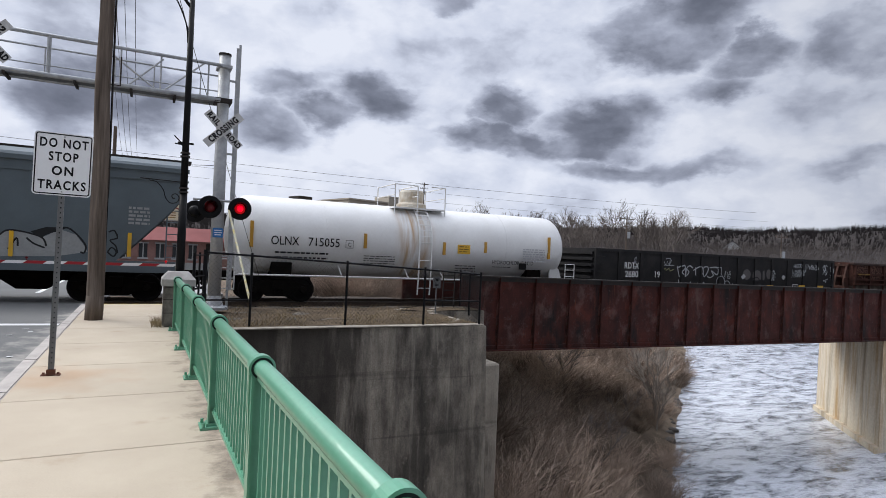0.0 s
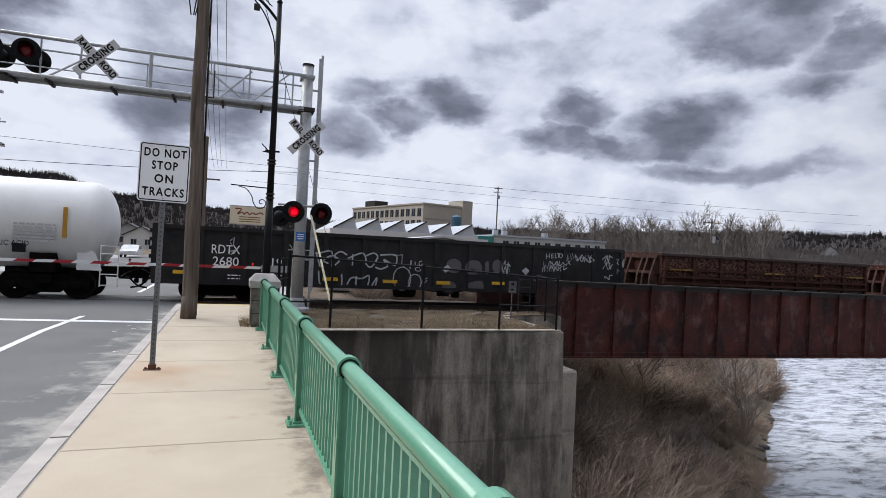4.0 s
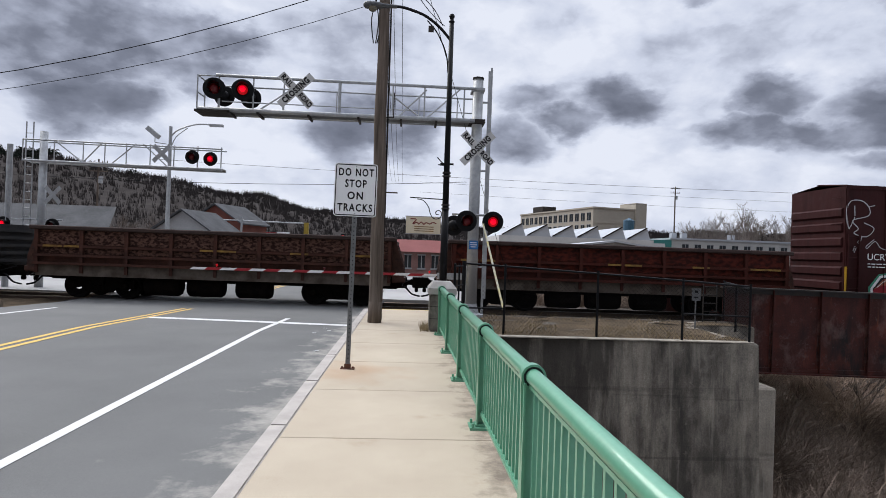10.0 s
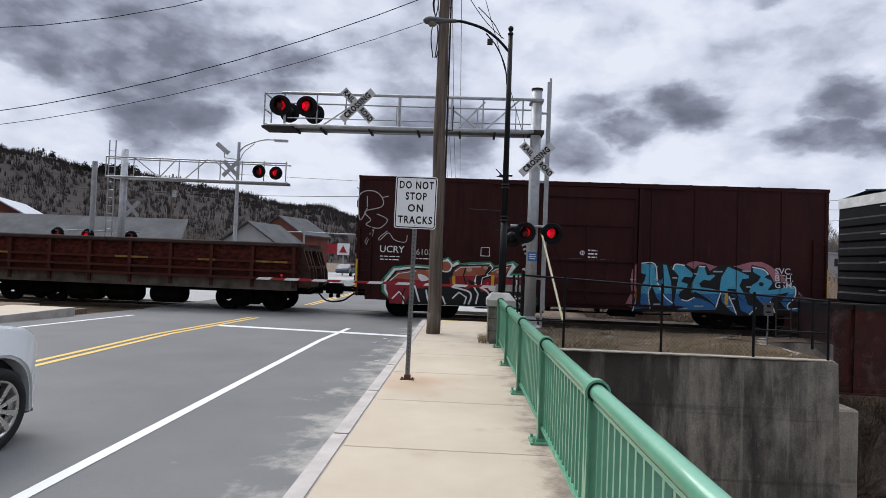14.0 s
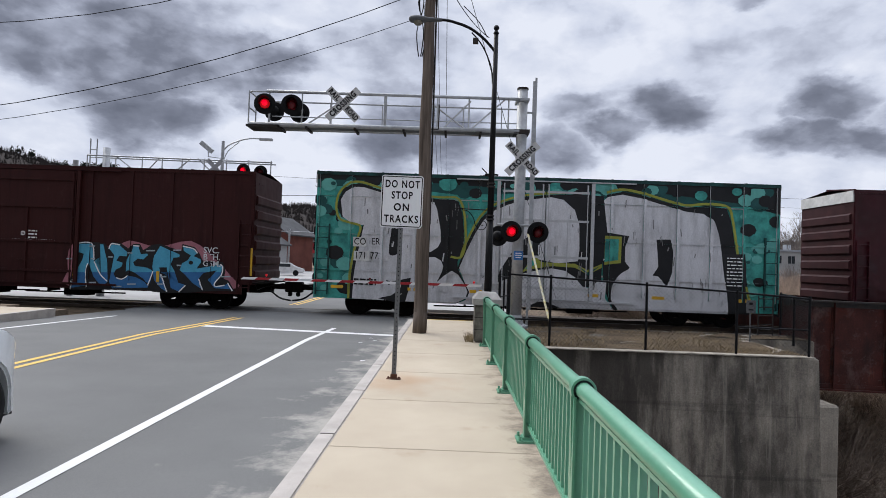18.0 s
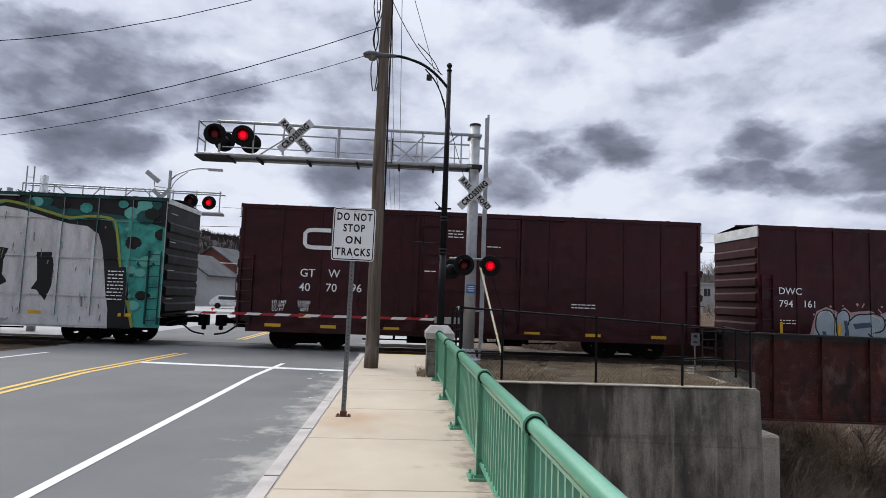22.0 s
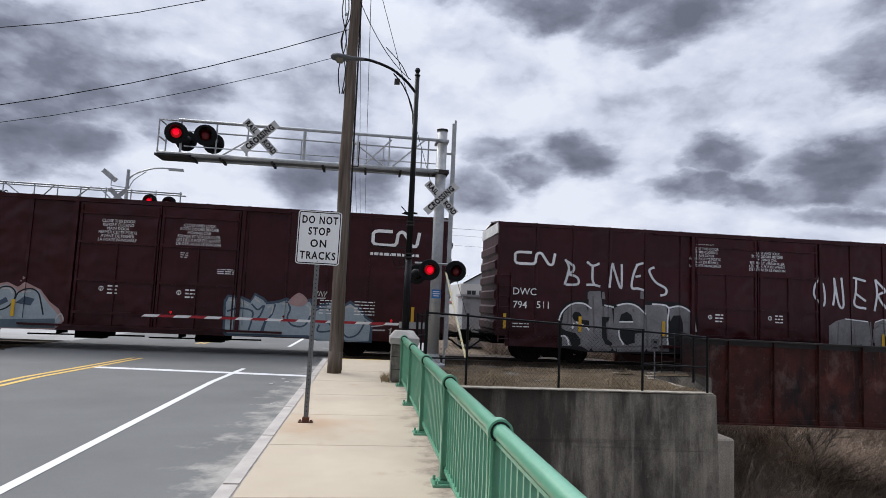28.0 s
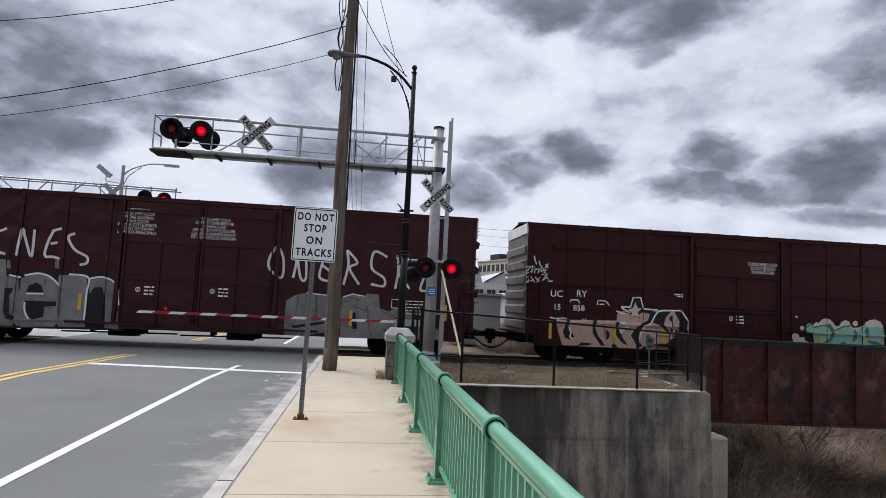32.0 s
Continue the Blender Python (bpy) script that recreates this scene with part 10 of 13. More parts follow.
for words, x, z in (("UC", 0.88, 2.50), ("RY", 1.86, 2.54)):
    marks(UCRB, words, 0.34, x, z)
marks(UCRB, "15", 0.30, 1.0, 2.02)
marks(UCRB, "858", 0.30, 1.75, 2.02)
for x, z in ((0.92, 1.15), (3.35, 1.12), (5.25, 1.10), (11.58, 1.12), (13.5, 1.14)):
    reflector(UCRB, x, z)
notice(UCRB, ("CLOSE AND LOCK", "DOOR BEFORE", "MOVING CAR"), 9.2, 4.0, 0.17)
signal_dots(UCRB, 7.9, 1.9)
for xa, xb in ((0.9, 6.15), (10.1, 15.6)):
    for z in (1.52, 2.88, 4.24):
        part("side_rail", B((xa, xb, SIDE - 0.060, SIDE + 0.01, z - 0.035, z + 0.035)), M_BROWN, UCRB)
for z in (2.18, 3.51):
    part("door_rail", B((6.5, 9.8, SIDE - 0.155, SIDE - 0.07, z - 0.04, z + 0.04)), M_BROWN, UCRB)


def gondola():
    L = 17.85
    w = wagon("gondola_car", "black open gondola car covered in pale graffiti", 18.35, 36.2)
    top, bot = 2.50, 0.63
    part("near_side", B((0, L, SIDE, SIDE + 0.05, bot, top)), M_GON, w)
    part("far_side", B((0, L, -SIDE - 0.05, -SIDE, bot, top)), M_GON, w)
    for x0, x1 in ((0, 0.05), (L - 0.05, L)):
        part("end", B((x0, x1, SIDE + 0.05, -SIDE - 0.05, 1.0, top + 0.05)), M_GON, w)
    part("floor", B((0.05, L - 0.05, SIDE + 0.05, -SIDE - 0.05, 1.0, 1.1)), M_GON, w)
    part("top_chord", B((-0.03, L + 0.03, SIDE - 0.07, SIDE + 0.09, top - 0.07, top + 0.05)), M_GON, w)
    part("bottom_chord", B((0, L, SIDE - 0.05, SIDE, bot, bot + 0.12)), M_GON, w)
    rib = None
    ribs = even(L, 14)
    for x in ribs:
        if rib is None:
            rib = placed(part("side_post", B((-0.09, 0.09, SIDE - 0.06, SIDE, bot + 0.12, top - 0.07)), M_GON, w), pose(x, 0, 0))
        else:
            again(rib, pose(x, 0, 0))
    for xe, s in ((0, -1), (L, 1)):
        for i in range(5):
            z = 1.15 + i * 0.28
            part("end_rib", B((min(xe, xe + s * 0.12), max(xe, xe + s * 0.12), SIDE + 0.1, -SIDE - 0.1, z, z + 0.12)), M_GON, w)
        bm = bmesh.new()
        for i in range(5):
            rod(bm, (xe - s * 0.06, SIDE - 0.1, 0.75 + i * 0.36), (xe - s * 0.5, SIDE - 0.1, 0.75 + i * 0.36), 0.014, seg=5)
        part("side_ladder", bm, M_GON, w)
    underframe(w, L, 1.0)
    bogie(w, 2.1)
    bogie(w, L - 2.1)
    bm = bmesh.new()
    lathe(bm, [(0, 0), (0.22, 0.0), (0.25, 0.1), (0.25, 0.7), (0.22, 0.8), (0, 0.8)], pose(8.2, -0.9, 0.55, 0, 90, 0), 14)
    part("brake_cylinder", bm, M_BOGIE, w)
    bm = bmesh.new()
    pipe(bm, [(9.4, -1.1, 0.6), (10.2, -1.1, 0.55), (10.9, -1.1, 0.6)], 0.03, 6)
    box(bm, 9.9, 10.3, -1.2, -0.9, 0.4, 0.6)
    box(bm, 10.5, 10.7, -1.2, -0.9, 0.35, 0.6)
    part("brake_rigging", bm, M_BOGIE, w)
    lay(GRAF_GON, w, [(x - 0.09, x + 0.09, bot + 0.12, top - 0.07, 0.06) for x in ribs], label="pale chalky graffiti and faded discs")
    y = SIDE - 0.012
    marks(w, "RDTX", 0.42, 1.74, 1.80, y, sx=0.82)
    marks(w, "2680", 0.42, 1.80, 1.40, y)
    marks(w, "19", 0.42, 3.62, 1.42, y)
    for x, z in ((0.9, 1.02), (5.7, 0.94), (7.85, 0.92), (9.9, 0.93), (12.15, 0.98), (14.9, 1.02), (16.6, 1.02)):
        part("reflector", B((x - 0.27, x + 0.27, SIDE - 0.066, SIDE - 0.062, z - 0.06, z + 0.06)), M_REFLECT, w, "yellow reflector")
    bars(w, 2.3, 0.98, 0.5, 2, y=y)
    bars(w, 3.5, 1.02, 0.6, 2, y=y)


gondola()


def dump_car(label, x0, x1, paint, flakes):
    """A side-dump car: a long ribbed tub on a heavy frame, with end frames and air cylinders below."""
    L = x1 - x0
    w = wagon("side_dump_car", label, x0, x1)
    top, bot = 2.50, 1.22
    S = SIDE
    part("near_side", B((0.25, L - 0.25, S, S + 0.05, bot, top)), paint, w)
    part("far_side", B((0.25, L - 0.25, -S - 0.05, -S, bot, top)), paint, w)
    part("floor", B((0.25, L - 0.25, S, -S, bot - 0.1, bot)), paint, w)
    for x in (0.25, L - 0.30):
        part("end_wall", B((x, x + 0.05, S + 0.05, -S - 0.05, bot, top + 0.02)), paint, w)
    bm = bmesh.new()
    box(bm, 0.10, L - 0.10, S - 0.16, S + 0.10, top - 0.12, top + 0.03)
    bmesh.ops.bevel(bm, geom=bm.edges[:], offset=0.03, segments=1, affect="EDGES")
    part("top_chord", bm, M_DUMPTOP, w, "dark bulging top chord")
    for z, d in ((1.82, 0.13), (1.50, 0.15), (bot, 0.17)):
        part("side_rail", B((0.25, L - 0.25, S - d, S, z - 0.04, z + 0.05)), paint, w)
    n = 8
    rib = None
    for i in range(n + 1):
        x = 0.35 + (L - 0.7) * i / n
        if rib is None:
            rib = placed(part("side_post", B((-0.06, 0.06, S - 0.14, S, bot, top - 0.12), (-0.05, 0.05, S - 0.10, S, bot - 0.32, bot)), paint, w), pose(x, 0, 0))
        else:
            again(rib, pose(x, 0, 0))
    # sheets of flaking paint between the posts and rails
    for i in range(n):
        xa, xb = 0.42 + (L - 0.7) * i / n, 0.28 + (L - 0.7) * (i + 1) / n
        for z0, z1 in ((1.885, 2.365), (1.565, 1.765)):
            part("side_panel", B((xa, xb, S - 0.022, S + 0.01, z0, z1)), flakes, w)
    for x in (0.9, 1.6, 6.2, 6.8, 9.3, L - 1.4, L - 0.9):
        part("reflector", B((x - 0.32, x + 0.32, S - 0.136, S - 0.131, 1.79, 1.86)), M_OLDYELLOW, w, "faded yellow strip")
    part("frame_sill", B((0.3, L - 0.3, S - 0.03, S + 0.3, 0.80, 1.17)), M_DUMPSILL, w, "grey dusty frame sill")
    for xe, s in ((0.25, -1), (L - 0.25, 1)):
        bm = bmesh.new()
        for yy in (S + 0.25, S + 0.75, -0.45, 0.35, -S - 0.85, -S - 0.35):
            slab(bm, [(xe, 0.9), (xe + s * 0.45, 0.9), (xe + s * 0.40, 1.5), (xe + s * 0.12, 2.35), (xe, 2.45)] if s > 0 else [(xe, 2.45), (xe + s * 0.12, 2.35), (xe + s * 0.40, 1.5), (xe + s * 0.45, 0.9), (xe, 0.9)], 0.1, pose(0, yy, 0))
        for z0, z1, d in ((2.28, 2.40, 0.14), (1.6, 1.72, 0.32), (0.95, 1.1, 0.47)):
            box(bm, min(xe, xe + s * d), max(xe, xe + s * d), S + 0.2, -S - 0.2, z0, z1)
        part("end_frame", bm, M_DUMPEND, w, "rusty ribbed end frame")
    for x in (4.1, 5.6, 7.3):
        bm = bmesh.new()
        lathe(bm, [(0, 0), (0.30, 0.02), (0.36, 0.10), (0.36, 1.15), (0.30, 1.25), (0, 1.27)], pose(x - 0.3, -1.0, 0.52, 0, 90, 0), 16)
        part("air_tank", bm, M_BOGIE, w)
    underframe(w, L, 1.1)
    bogie(w, 2.2)
    bogie(w, L - 2.2)


M_DUMPTOP = mat("dump_top", (0.050, 0.030, 0.025), 0.8, var=0.2, bump=0.2)
M_FLAKE = mat("flaked_paint", (0.115, 0.062, 0.047), 0.85, other=(0.024, 0.011, 0.009), mix=0.5, scale=7.0, sharp=0.07, stretch=(1, 1, 1.7), var=0.35, grain=22, bump=0.4, spec=0.1)
M_FLAKE2 = mat("flaked_red", (0.085, 0.018, 0.012), 0.85, other=(0.028, 0.010, 0.008), mix=0.5, scale=4.5, sharp=0.09, stretch=(1, 1, 1.7), var=0.35, grain=18, bump=0.4, spec=0.1)
M_OLDYELLOW = mat("old_yellow", (0.26, 0.15, 0.03), 0.7, other=(0.12, 0.06, 0.02), scale=4, var=0.2, bump=0.1)
M_DUMPSILL = mat("dusty_sill", (0.125, 0.105, 0.088), 0.85, spec=0.1, other=(0.06, 0.046, 0.037), scale=2, var=0.15)
M_DUMPEND = mat("end_frame_rust", (0.075, 0.032, 0.022), 0.85, other=(0.032, 0.017, 0.013), scale=3, var=0.2)
dump_car("rust-brown side-dump car with flaking paint", 37.95, 50.75, mat("dump_brown", (0.070, 0.030, 0.022), 0.8, spec=0.1, other=(0.040, 0.020, 0.016), scale=2.2, var=0.22, grain=12, bump=0.3), M_FLAKE)
dump_car("red-brown side-dump car with faded yellow strips", 52.35, 65.2, mat("dump_red", (0.070, 0.018, 0.013), 0.8, spec=0.1, other=(0.045, 0.017, 0.013), scale=2.0, var=0.22, grain=12, bump=0.3), M_FLAKE2)


def tank_car():
    x0, L, R, zc = 2.40, 14.9, 1.45, 2.38
    w = wagon("tank_car", "white tank car with rust-stained manway and black lettering", x0, x0 + L)
    bm = bmesh.new()
    prof = []
    for k in range(9):
        a = math.pi / 2 * k / 8
        prof.append((R * math.sin(a), 0.2 + 0.75 * (1 - math.cos(a))))
    for z in (3.5, 6.2, 8.7, 11.4):
        prof.append((R + 0.0, z))
    for k in range(8, -1, -1):
        a = math.pi / 2 * k / 8
        prof.append((R * math.sin(a), L - 0.2 - 0.75 * (1 - math.cos(a))))
    lathe(bm, prof, pose(0, 0, zc, 0, 90, 0), 56)
    bmesh.ops.recalc_face_normals(bm, faces=bm.faces)
    part("tank", bm, M_TANKBODY, w, smooth=True)
    for x in (3.6, 11.3):
        bm = bmesh.new()
        lathe(bm, [(R + 0.002, -0.02), (R + 0.008, -0.02), (R + 0.008, 0.02), (R + 0.002, 0.02)], pose(x, 0, zc, 0, 90, 0), 48)
        part("weld_band", bm, M_TANK, w)
    # manway, valve bonnet and platform
    cx = 7.45
    bm = bmesh.new()
    lathe(bm, [(0.62, -0.25), (0.62, 0.12), (0.55, 0.16), (0.5, 0.2), (0.5, 0.62), (0.46, 0.70), (0, 0.72)], pose(cx, 0, zc + R), 24)
    part("bonnet", bm, mat("bonnet_cream", (0.56, 0.53, 0.46), 0.6, other=(0.40, 0.33, 0.24), scale=3, var=0.1), w, "cream protective housing", smooth=False)
    part("platform", B((cx - 1.15, cx + 1.1, -1.0, 1.0, zc + R - 0.12, zc + R - 0.06)), M_TANK, w)
    for px in (-1.12, -0.15, 1.07):
        bm = bmesh.new()
        for yy in (-1.0, 1.0):
            rod(bm, (cx + px, yy, zc + R - 0.35), (cx + px, yy, zc + R + 0.82), 0.028, seg=6)
        rod(bm, (cx + px, -1.0, zc + R + 0.82), (cx + px, 1.0, zc + R + 0.82), 0.022, seg=6)
        rod(bm, (cx + px, -1.0, zc + R + 0.4), (cx + px, 1.0, zc + R + 0.4), 0.018, seg=6)
        part("guard_rail", bm, M_TANK, w)
    bm = bmesh.new()
    for x0_, x1_ in ((cx - 1.12, cx - 0.15), (cx + 0.45, cx + 1.07)):
        rod(bm, (x0_, -1.0, zc + R + 0.82), (x1_, -1.0, zc + R + 0.82), 0.022, seg=6)
    part("guard_rail", bm, M_TANK, w)
    for xx in (cx - 0.22, cx + 0.30):
        bm = bmesh.new()
        pts = [(xx, -math.sin(a) * (R + 0.10), zc + math.cos(a) * (R + 0.10)) for a in (math.pi * (0.18 + 0.36 * k / 8) for k in range(9))] + [(xx, -R - 0.12, 1.2), (xx, -R - 0.05, 0.35)]
        pipe(bm, pts, 0.028, 6)
        part("ladder_rail", bm, M_TANK, w)
    for i in range(11):
        a = math.pi * (0.2 + 0.05 * i)
        y, z = (-math.sin(a) * (R + 0.1), zc + math.cos(a) * (R + 0.1)) if i < 7 else (-R - 0.10, 2.05 - (i - 6) * 0.36)
        bm = bmesh.new()
        rod(bm, (cx - 0.22, y, z), (cx + 0.30, y, z), 0.018, seg=6)
        part("ladder_rung", bm, M_TANK, w)
    bm = bmesh.new()
    pipe(bm, [(0.6, -R - 0.05, 1.0), (5.5, -R - 0.05, 0.98), (cx + 2.2, -R - 0.05, 0.96)], 0.035, 8)
    for x in (0.75, 4.2, cx - 0.6, cx + 0.9):
        rod(bm, (x, -R - 0.05, 0.98), (x - 0.05, -R + 0.35, 1.35), 0.02, seg=6)
    part("side_rail", bm, M_TANK, w, "white side handrail")
    for xe, s in ((0.1, 1), (L - 0.1, -1)):
        part("stub_sill", B((min(xe, xe + s * 3.2), max(xe, xe + s * 3.2), -0.35, 0.35, 0.72, 1.05)), M_BOGIE, w)
        part("tank_saddle", B((min(xe + s * 1.6, xe + s * 2.3), max(xe + s * 1.6, xe + s * 2.3), -1.25, 1.25, 0.85, 1.45)), M_BOGIE, w)
        bm = bmesh.new()
        slab(bm, [(0.0, 0.95), (0.7, 0.95), (0.5, 1.5), (0.2, 1.75), (0.0, 1.5)], 0.08, pose(xe + (0.35 if s > 0 else -1.05), -1.15, 0))
        part("jacking_bracket", bm, M_TANK, w)
        bm = bmesh.new()
        x = xe + s * 0.35
        pipe(bm, [(x, -1.35, 0.45), (x, -1.35, 1.75), (x - s * 0.5, -1.35, 1.75), (x - s * 0.5, -1.35, 0.45)], 0.022, 6)
        for z in (0.5, 0.85, 1.2, 1.5):
            rod(bm, (x, -1.35, z), (x - s * 0.5, -1.35, z), 0.018, seg=6)
        part("end_ladder", bm, M_TANK, w)
        coupler(w, 0.0 if s > 0 else L, -1 if s > 0 else 1)
    bogie(w, 2.0)
    bogie(w, L - 2.0)
    y = -R - 0.012
    marks(w, "OLNX", 0.44, 1.60, 2.20, y, material=M_SIGNBLACK, sx=0.8)
    marks(w, "715055", 0.44, 2.90, 2.20, y, material=M_SIGNBLACK, sx=0.9)
    bm = bmesh.new()
    ribbon(bm, [(4.3, 2.05), (4.58, 2.05), (4.58, 2.33), (4.3, 2.33), (4.3, 2.05)], 0.02, y)
    part("stencil_box", bm, M_SIGNBLACK, w)
    marks(w, "C", 0.2, 4.44, 2.17, y, "CENTER", M_SIGNBLACK)
    bars(w, 1.75, 1.83, 1.9, 2, 0.17, 0.06, y, M_SIGNBLACK)
    bars(w, 5.0, 1.80, 1.25, 5, 0.09, 0.03, y, M_SIGNBLACK)
    bars(w, 8.85, 1.55, 0.95, 3, 0.1, 0.035, y, M_SIGNBLACK)
    marks(w, "HYDROCHLORIC ACID", 0.22, 10.5, 1.72, y - 0.12, material=M_SIGNBLACK, sx=0.9)
    bars(w, 10.6, 1.55, 0.9, 1, 0.1, 0.03, y, M_SIGNBLACK)
    bars(w, 12.1, 2.35, 1.15, 6, 0.1, 0.055, y, mat("print_grey", (0.45, 0.45, 0.46), 0.6, bump=0.0))
    for x, z0, z1 in ((0.95, 1.95, 2.85), (5.05, 2.07, 2.62), (8.35, 1.95, 2.45), (10.25, 2.1, 2.55), (13.45, 1.95, 2.9)):
        part("reflector", B((x - 0.055, x + 0.055, y - 0.02, y + 0.06, z0, z1)), mat("old_reflector", (0.45, 0.24, 0.03), 0.5, var=0.1, bump=0.0), w, "amber reflector strip")
    pl = part("placard", B((8.95, 9.52, y - 0.015, y, 2.02, 2.38)), M_REFLECT, w, "yellow warning placard")
    bars(pl, 9.02, 2.32, 0.42, 3, 0.1, 0.03, y - 0.017, M_SIGNBLACK)
    part("hazard_placard", B((12.05, 12.4, -R + 0.16, -R + 0.19, 1.45, 1.75)), M_SIGNBLACK, w, "black and white hazard placard")


def tank_material():
    """White paint with rust that has run down from the manway."""
    m = M_TANK.copy()
    m.name = "tank_white_stained"
    n, l = m.node_tree.nodes, m.node_tree.links
    b = n["Principled BSDF"]
    src = b.inputs["Base Color"].links[0].from_socket
    tc = n.new("ShaderNodeTexCoord")
    mp = n.new("ShaderNodeMapping")
    mp.inputs["Scale"].default_value = (3.0, 0.35, 0.35)
    l.new(tc.outputs["Object"], mp.inputs["Vector"])
    t = n.new("ShaderNodeTexNoise")
    t.inputs["Scale"].default_value, t.inputs["Detail"].default_value = 1.6, 6
    l.new(mp.outputs[0], t.inputs["Vector"])
    sp = n.new("ShaderNodeSeparateXYZ")
    l.new(tc.outputs["Object"], sp.inputs[0])
    d = n.new("ShaderNodeMath")
    d.operation = "SUBTRACT"
    l.new(sp.outputs[0], d.inputs[0])
    d.inputs[1].default_value = 7.1
    ab = n.new("ShaderNodeMath")
    ab.operation = "ABSOLUTE"
    l.new(d.outputs[0], ab.inputs[0])
    mr = n.new("ShaderNodeMapRange")
    mr.interpolation_type = "SMOOTHSTEP"
    mr.inputs["From Min"].default_value, mr.inputs["From Max"].default_value = 1.0, 0.15
    l.new(ab.outputs[0], mr.inputs["Value"])
    sh = n.new("ShaderNodeMapRange")
    sh.inputs["From Min"].default_value, sh.inputs["From Max"].default_value = 0.38, 0.62
    l.new(t.outputs["Fac"], sh.inputs["Value"])
    mu = n.new("ShaderNodeMath")
    mu.operation = "MULTIPLY"
    l.new(mr.outputs[0], mu.inputs[0])
    l.new(sh.outputs[0], mu.inputs[1])
    mx = n.new("ShaderNodeMix")
    mx.data_type = "RGBA"
    mx.inputs["B"].default_value = (0.42, 0.27, 0.13, 1)
    l.new(src, mx.inputs["A"])
    l.new(mu.outputs[0], mx.inputs["Factor"])
    l.new(mx.outputs["Result"], b.inputs["Base Color"])
    return m


M_TANKBODY = tank_material()
tank_car()


def hopper_car():
    L = 15.3
    w = wagon("covered_hopper", "grey covered hopper car with bubble graffiti", -14.0, 1.3)
    top = 4.35
    bm = bmesh.new()
    slab(bm, [(1.9, 1.32), (L - 2.0, 1.32), (L - 0.5, 2.95), (L - 0.1, 3.5), (L - 0.1, top), (0.1, top), (0.1, 3.5), (0.5, 2.95)], 0.05, pose(0, SIDE, 0))
    slab(bm, [(1.9, 1.32), (L - 2.0, 1.32), (L - 0.5, 2.95), (L - 0.1, 3.5), (L - 0.1, top), (0.1, top), (0.1, 3.5), (0.5, 2.95)], 0.05, pose(0, -SIDE - 0.05, 0))
    part("side_sheet", bm, M_HOPPER, w)
    bm = bmesh.new()
    prof = [(SIDE, top), (SIDE + 0.1, top + 0.12), (-0.6, top + 0.35), (0.6, top + 0.35), (-SIDE - 0.1, top + 0.12), (-SIDE, top)]
    a, b = [bm.verts.new((0.05, y, z)) for y, z in prof], [bm.verts.new((L - 0.05, y, z)) for y, z in prof]
    for i in range(5):
        bm.faces.new((a[i], a[i + 1], b[i + 1], b[i]))
    bm.faces.new(a)
    bm.faces.new(b)
    bmesh.ops.recalc_face_normals(bm, faces=bm.faces)
    part("roof", bm, M_HOPPER, w)
    part("roof_edge", B((0.0, L, SIDE - 0.05, SIDE + 0.02, top - 0.12, top + 0.02), (0.0, L, SIDE - 0.03, SIDE + 0.02, top - 0.42, top - 0.36)), M_HOPPER, w)
    part("running_board", B((-0.1, L + 0.1, -0.45, 0.45, top + 0.38, top + 0.44)), M_DARK, w, "dark grated running board")
    for xa, xb in ((0.2, 2.3), (L - 0.2, L - 2.3)):
        bm = bmesh.new()
        slab(bm, [(xa, 3.4), (xb, 1.25), (xb, 1.22), (xa, 3.37)], -2 * SIDE - 0.12, pose(0, SIDE + 0.06, 0))
        bmesh.ops.recalc_face_normals(bm, faces=bm.faces)
        part("slope_sheet", bm, M_DARK, w, "dark sloping end sheet")
    part("side_sill", B((0.2, L - 0.2, SIDE - 0.03, SIDE + 0.12, 0.98, 1.34)), M_HOPPER, w)
    for x in (4.2, 7.6, 11.0):
        bm = bmesh.new()
        hi = [bm.verts.new((x + dx, dy, 1.3)) for dx, dy in ((-1.5, -1.4), (1.5, -1.4), (1.5, 1.4), (-1.5, 1.4))]
        lo = [bm.verts.new((x + dx, dy, 0.35)) for dx, dy in ((-0.4, -0.5), (0.4, -0.5), (0.4, 0.5), (-0.4, 0.5))]
        for i in range(4):
            j = (i + 1) % 4
            bm.faces.new((hi[i], hi[j], lo[j], lo[i]))
        bm.faces.new(lo)
        bmesh.ops.recalc_face_normals(bm, faces=bm.faces)
        part("hopper_outlet", bm, M_BOGIE, w)
    for xe, s in ((0.15, 1), (L - 0.15, -1)):
        bm = bmesh.new()
        for x in (xe, xe + s * 0.45):
            rod(bm, (x, SIDE + 0.05, 0.9), (x, SIDE + 0.05, 3.6), 0.022, seg=6)
        for i in range(7):
            rod(bm, (xe, SIDE + 0.05, 1.1 + i * 0.38), (xe + s * 0.45, SIDE + 0.05, 1.1 + i * 0.38), 0.018, seg=6)
        part("end_ladder", bm, M_HOPPER, w)
        part("end_post", B((xe - 0.05, xe + 0.05, SIDE + 0.1, SIDE + 0.25, 1.0, 3.5)), M_HOPPER, w)
    underframe(w, L, 1.0)
    bogie(w, 2.0)
    bogie(w, L - 2.0)
    lay(GRAF_HOP, w, [], label="pale bubble graffiti with black outlines")
    for x, z in ((10.62, 1.75), (13.66, 1.85)):
        reflector(w, x, z, h=0.75)
    bars(w, 13.6, 3.05, 0.6, 5, 0.12, 0.07, SIDE - 0.012, G_PALEGREY2)


hopper_car()



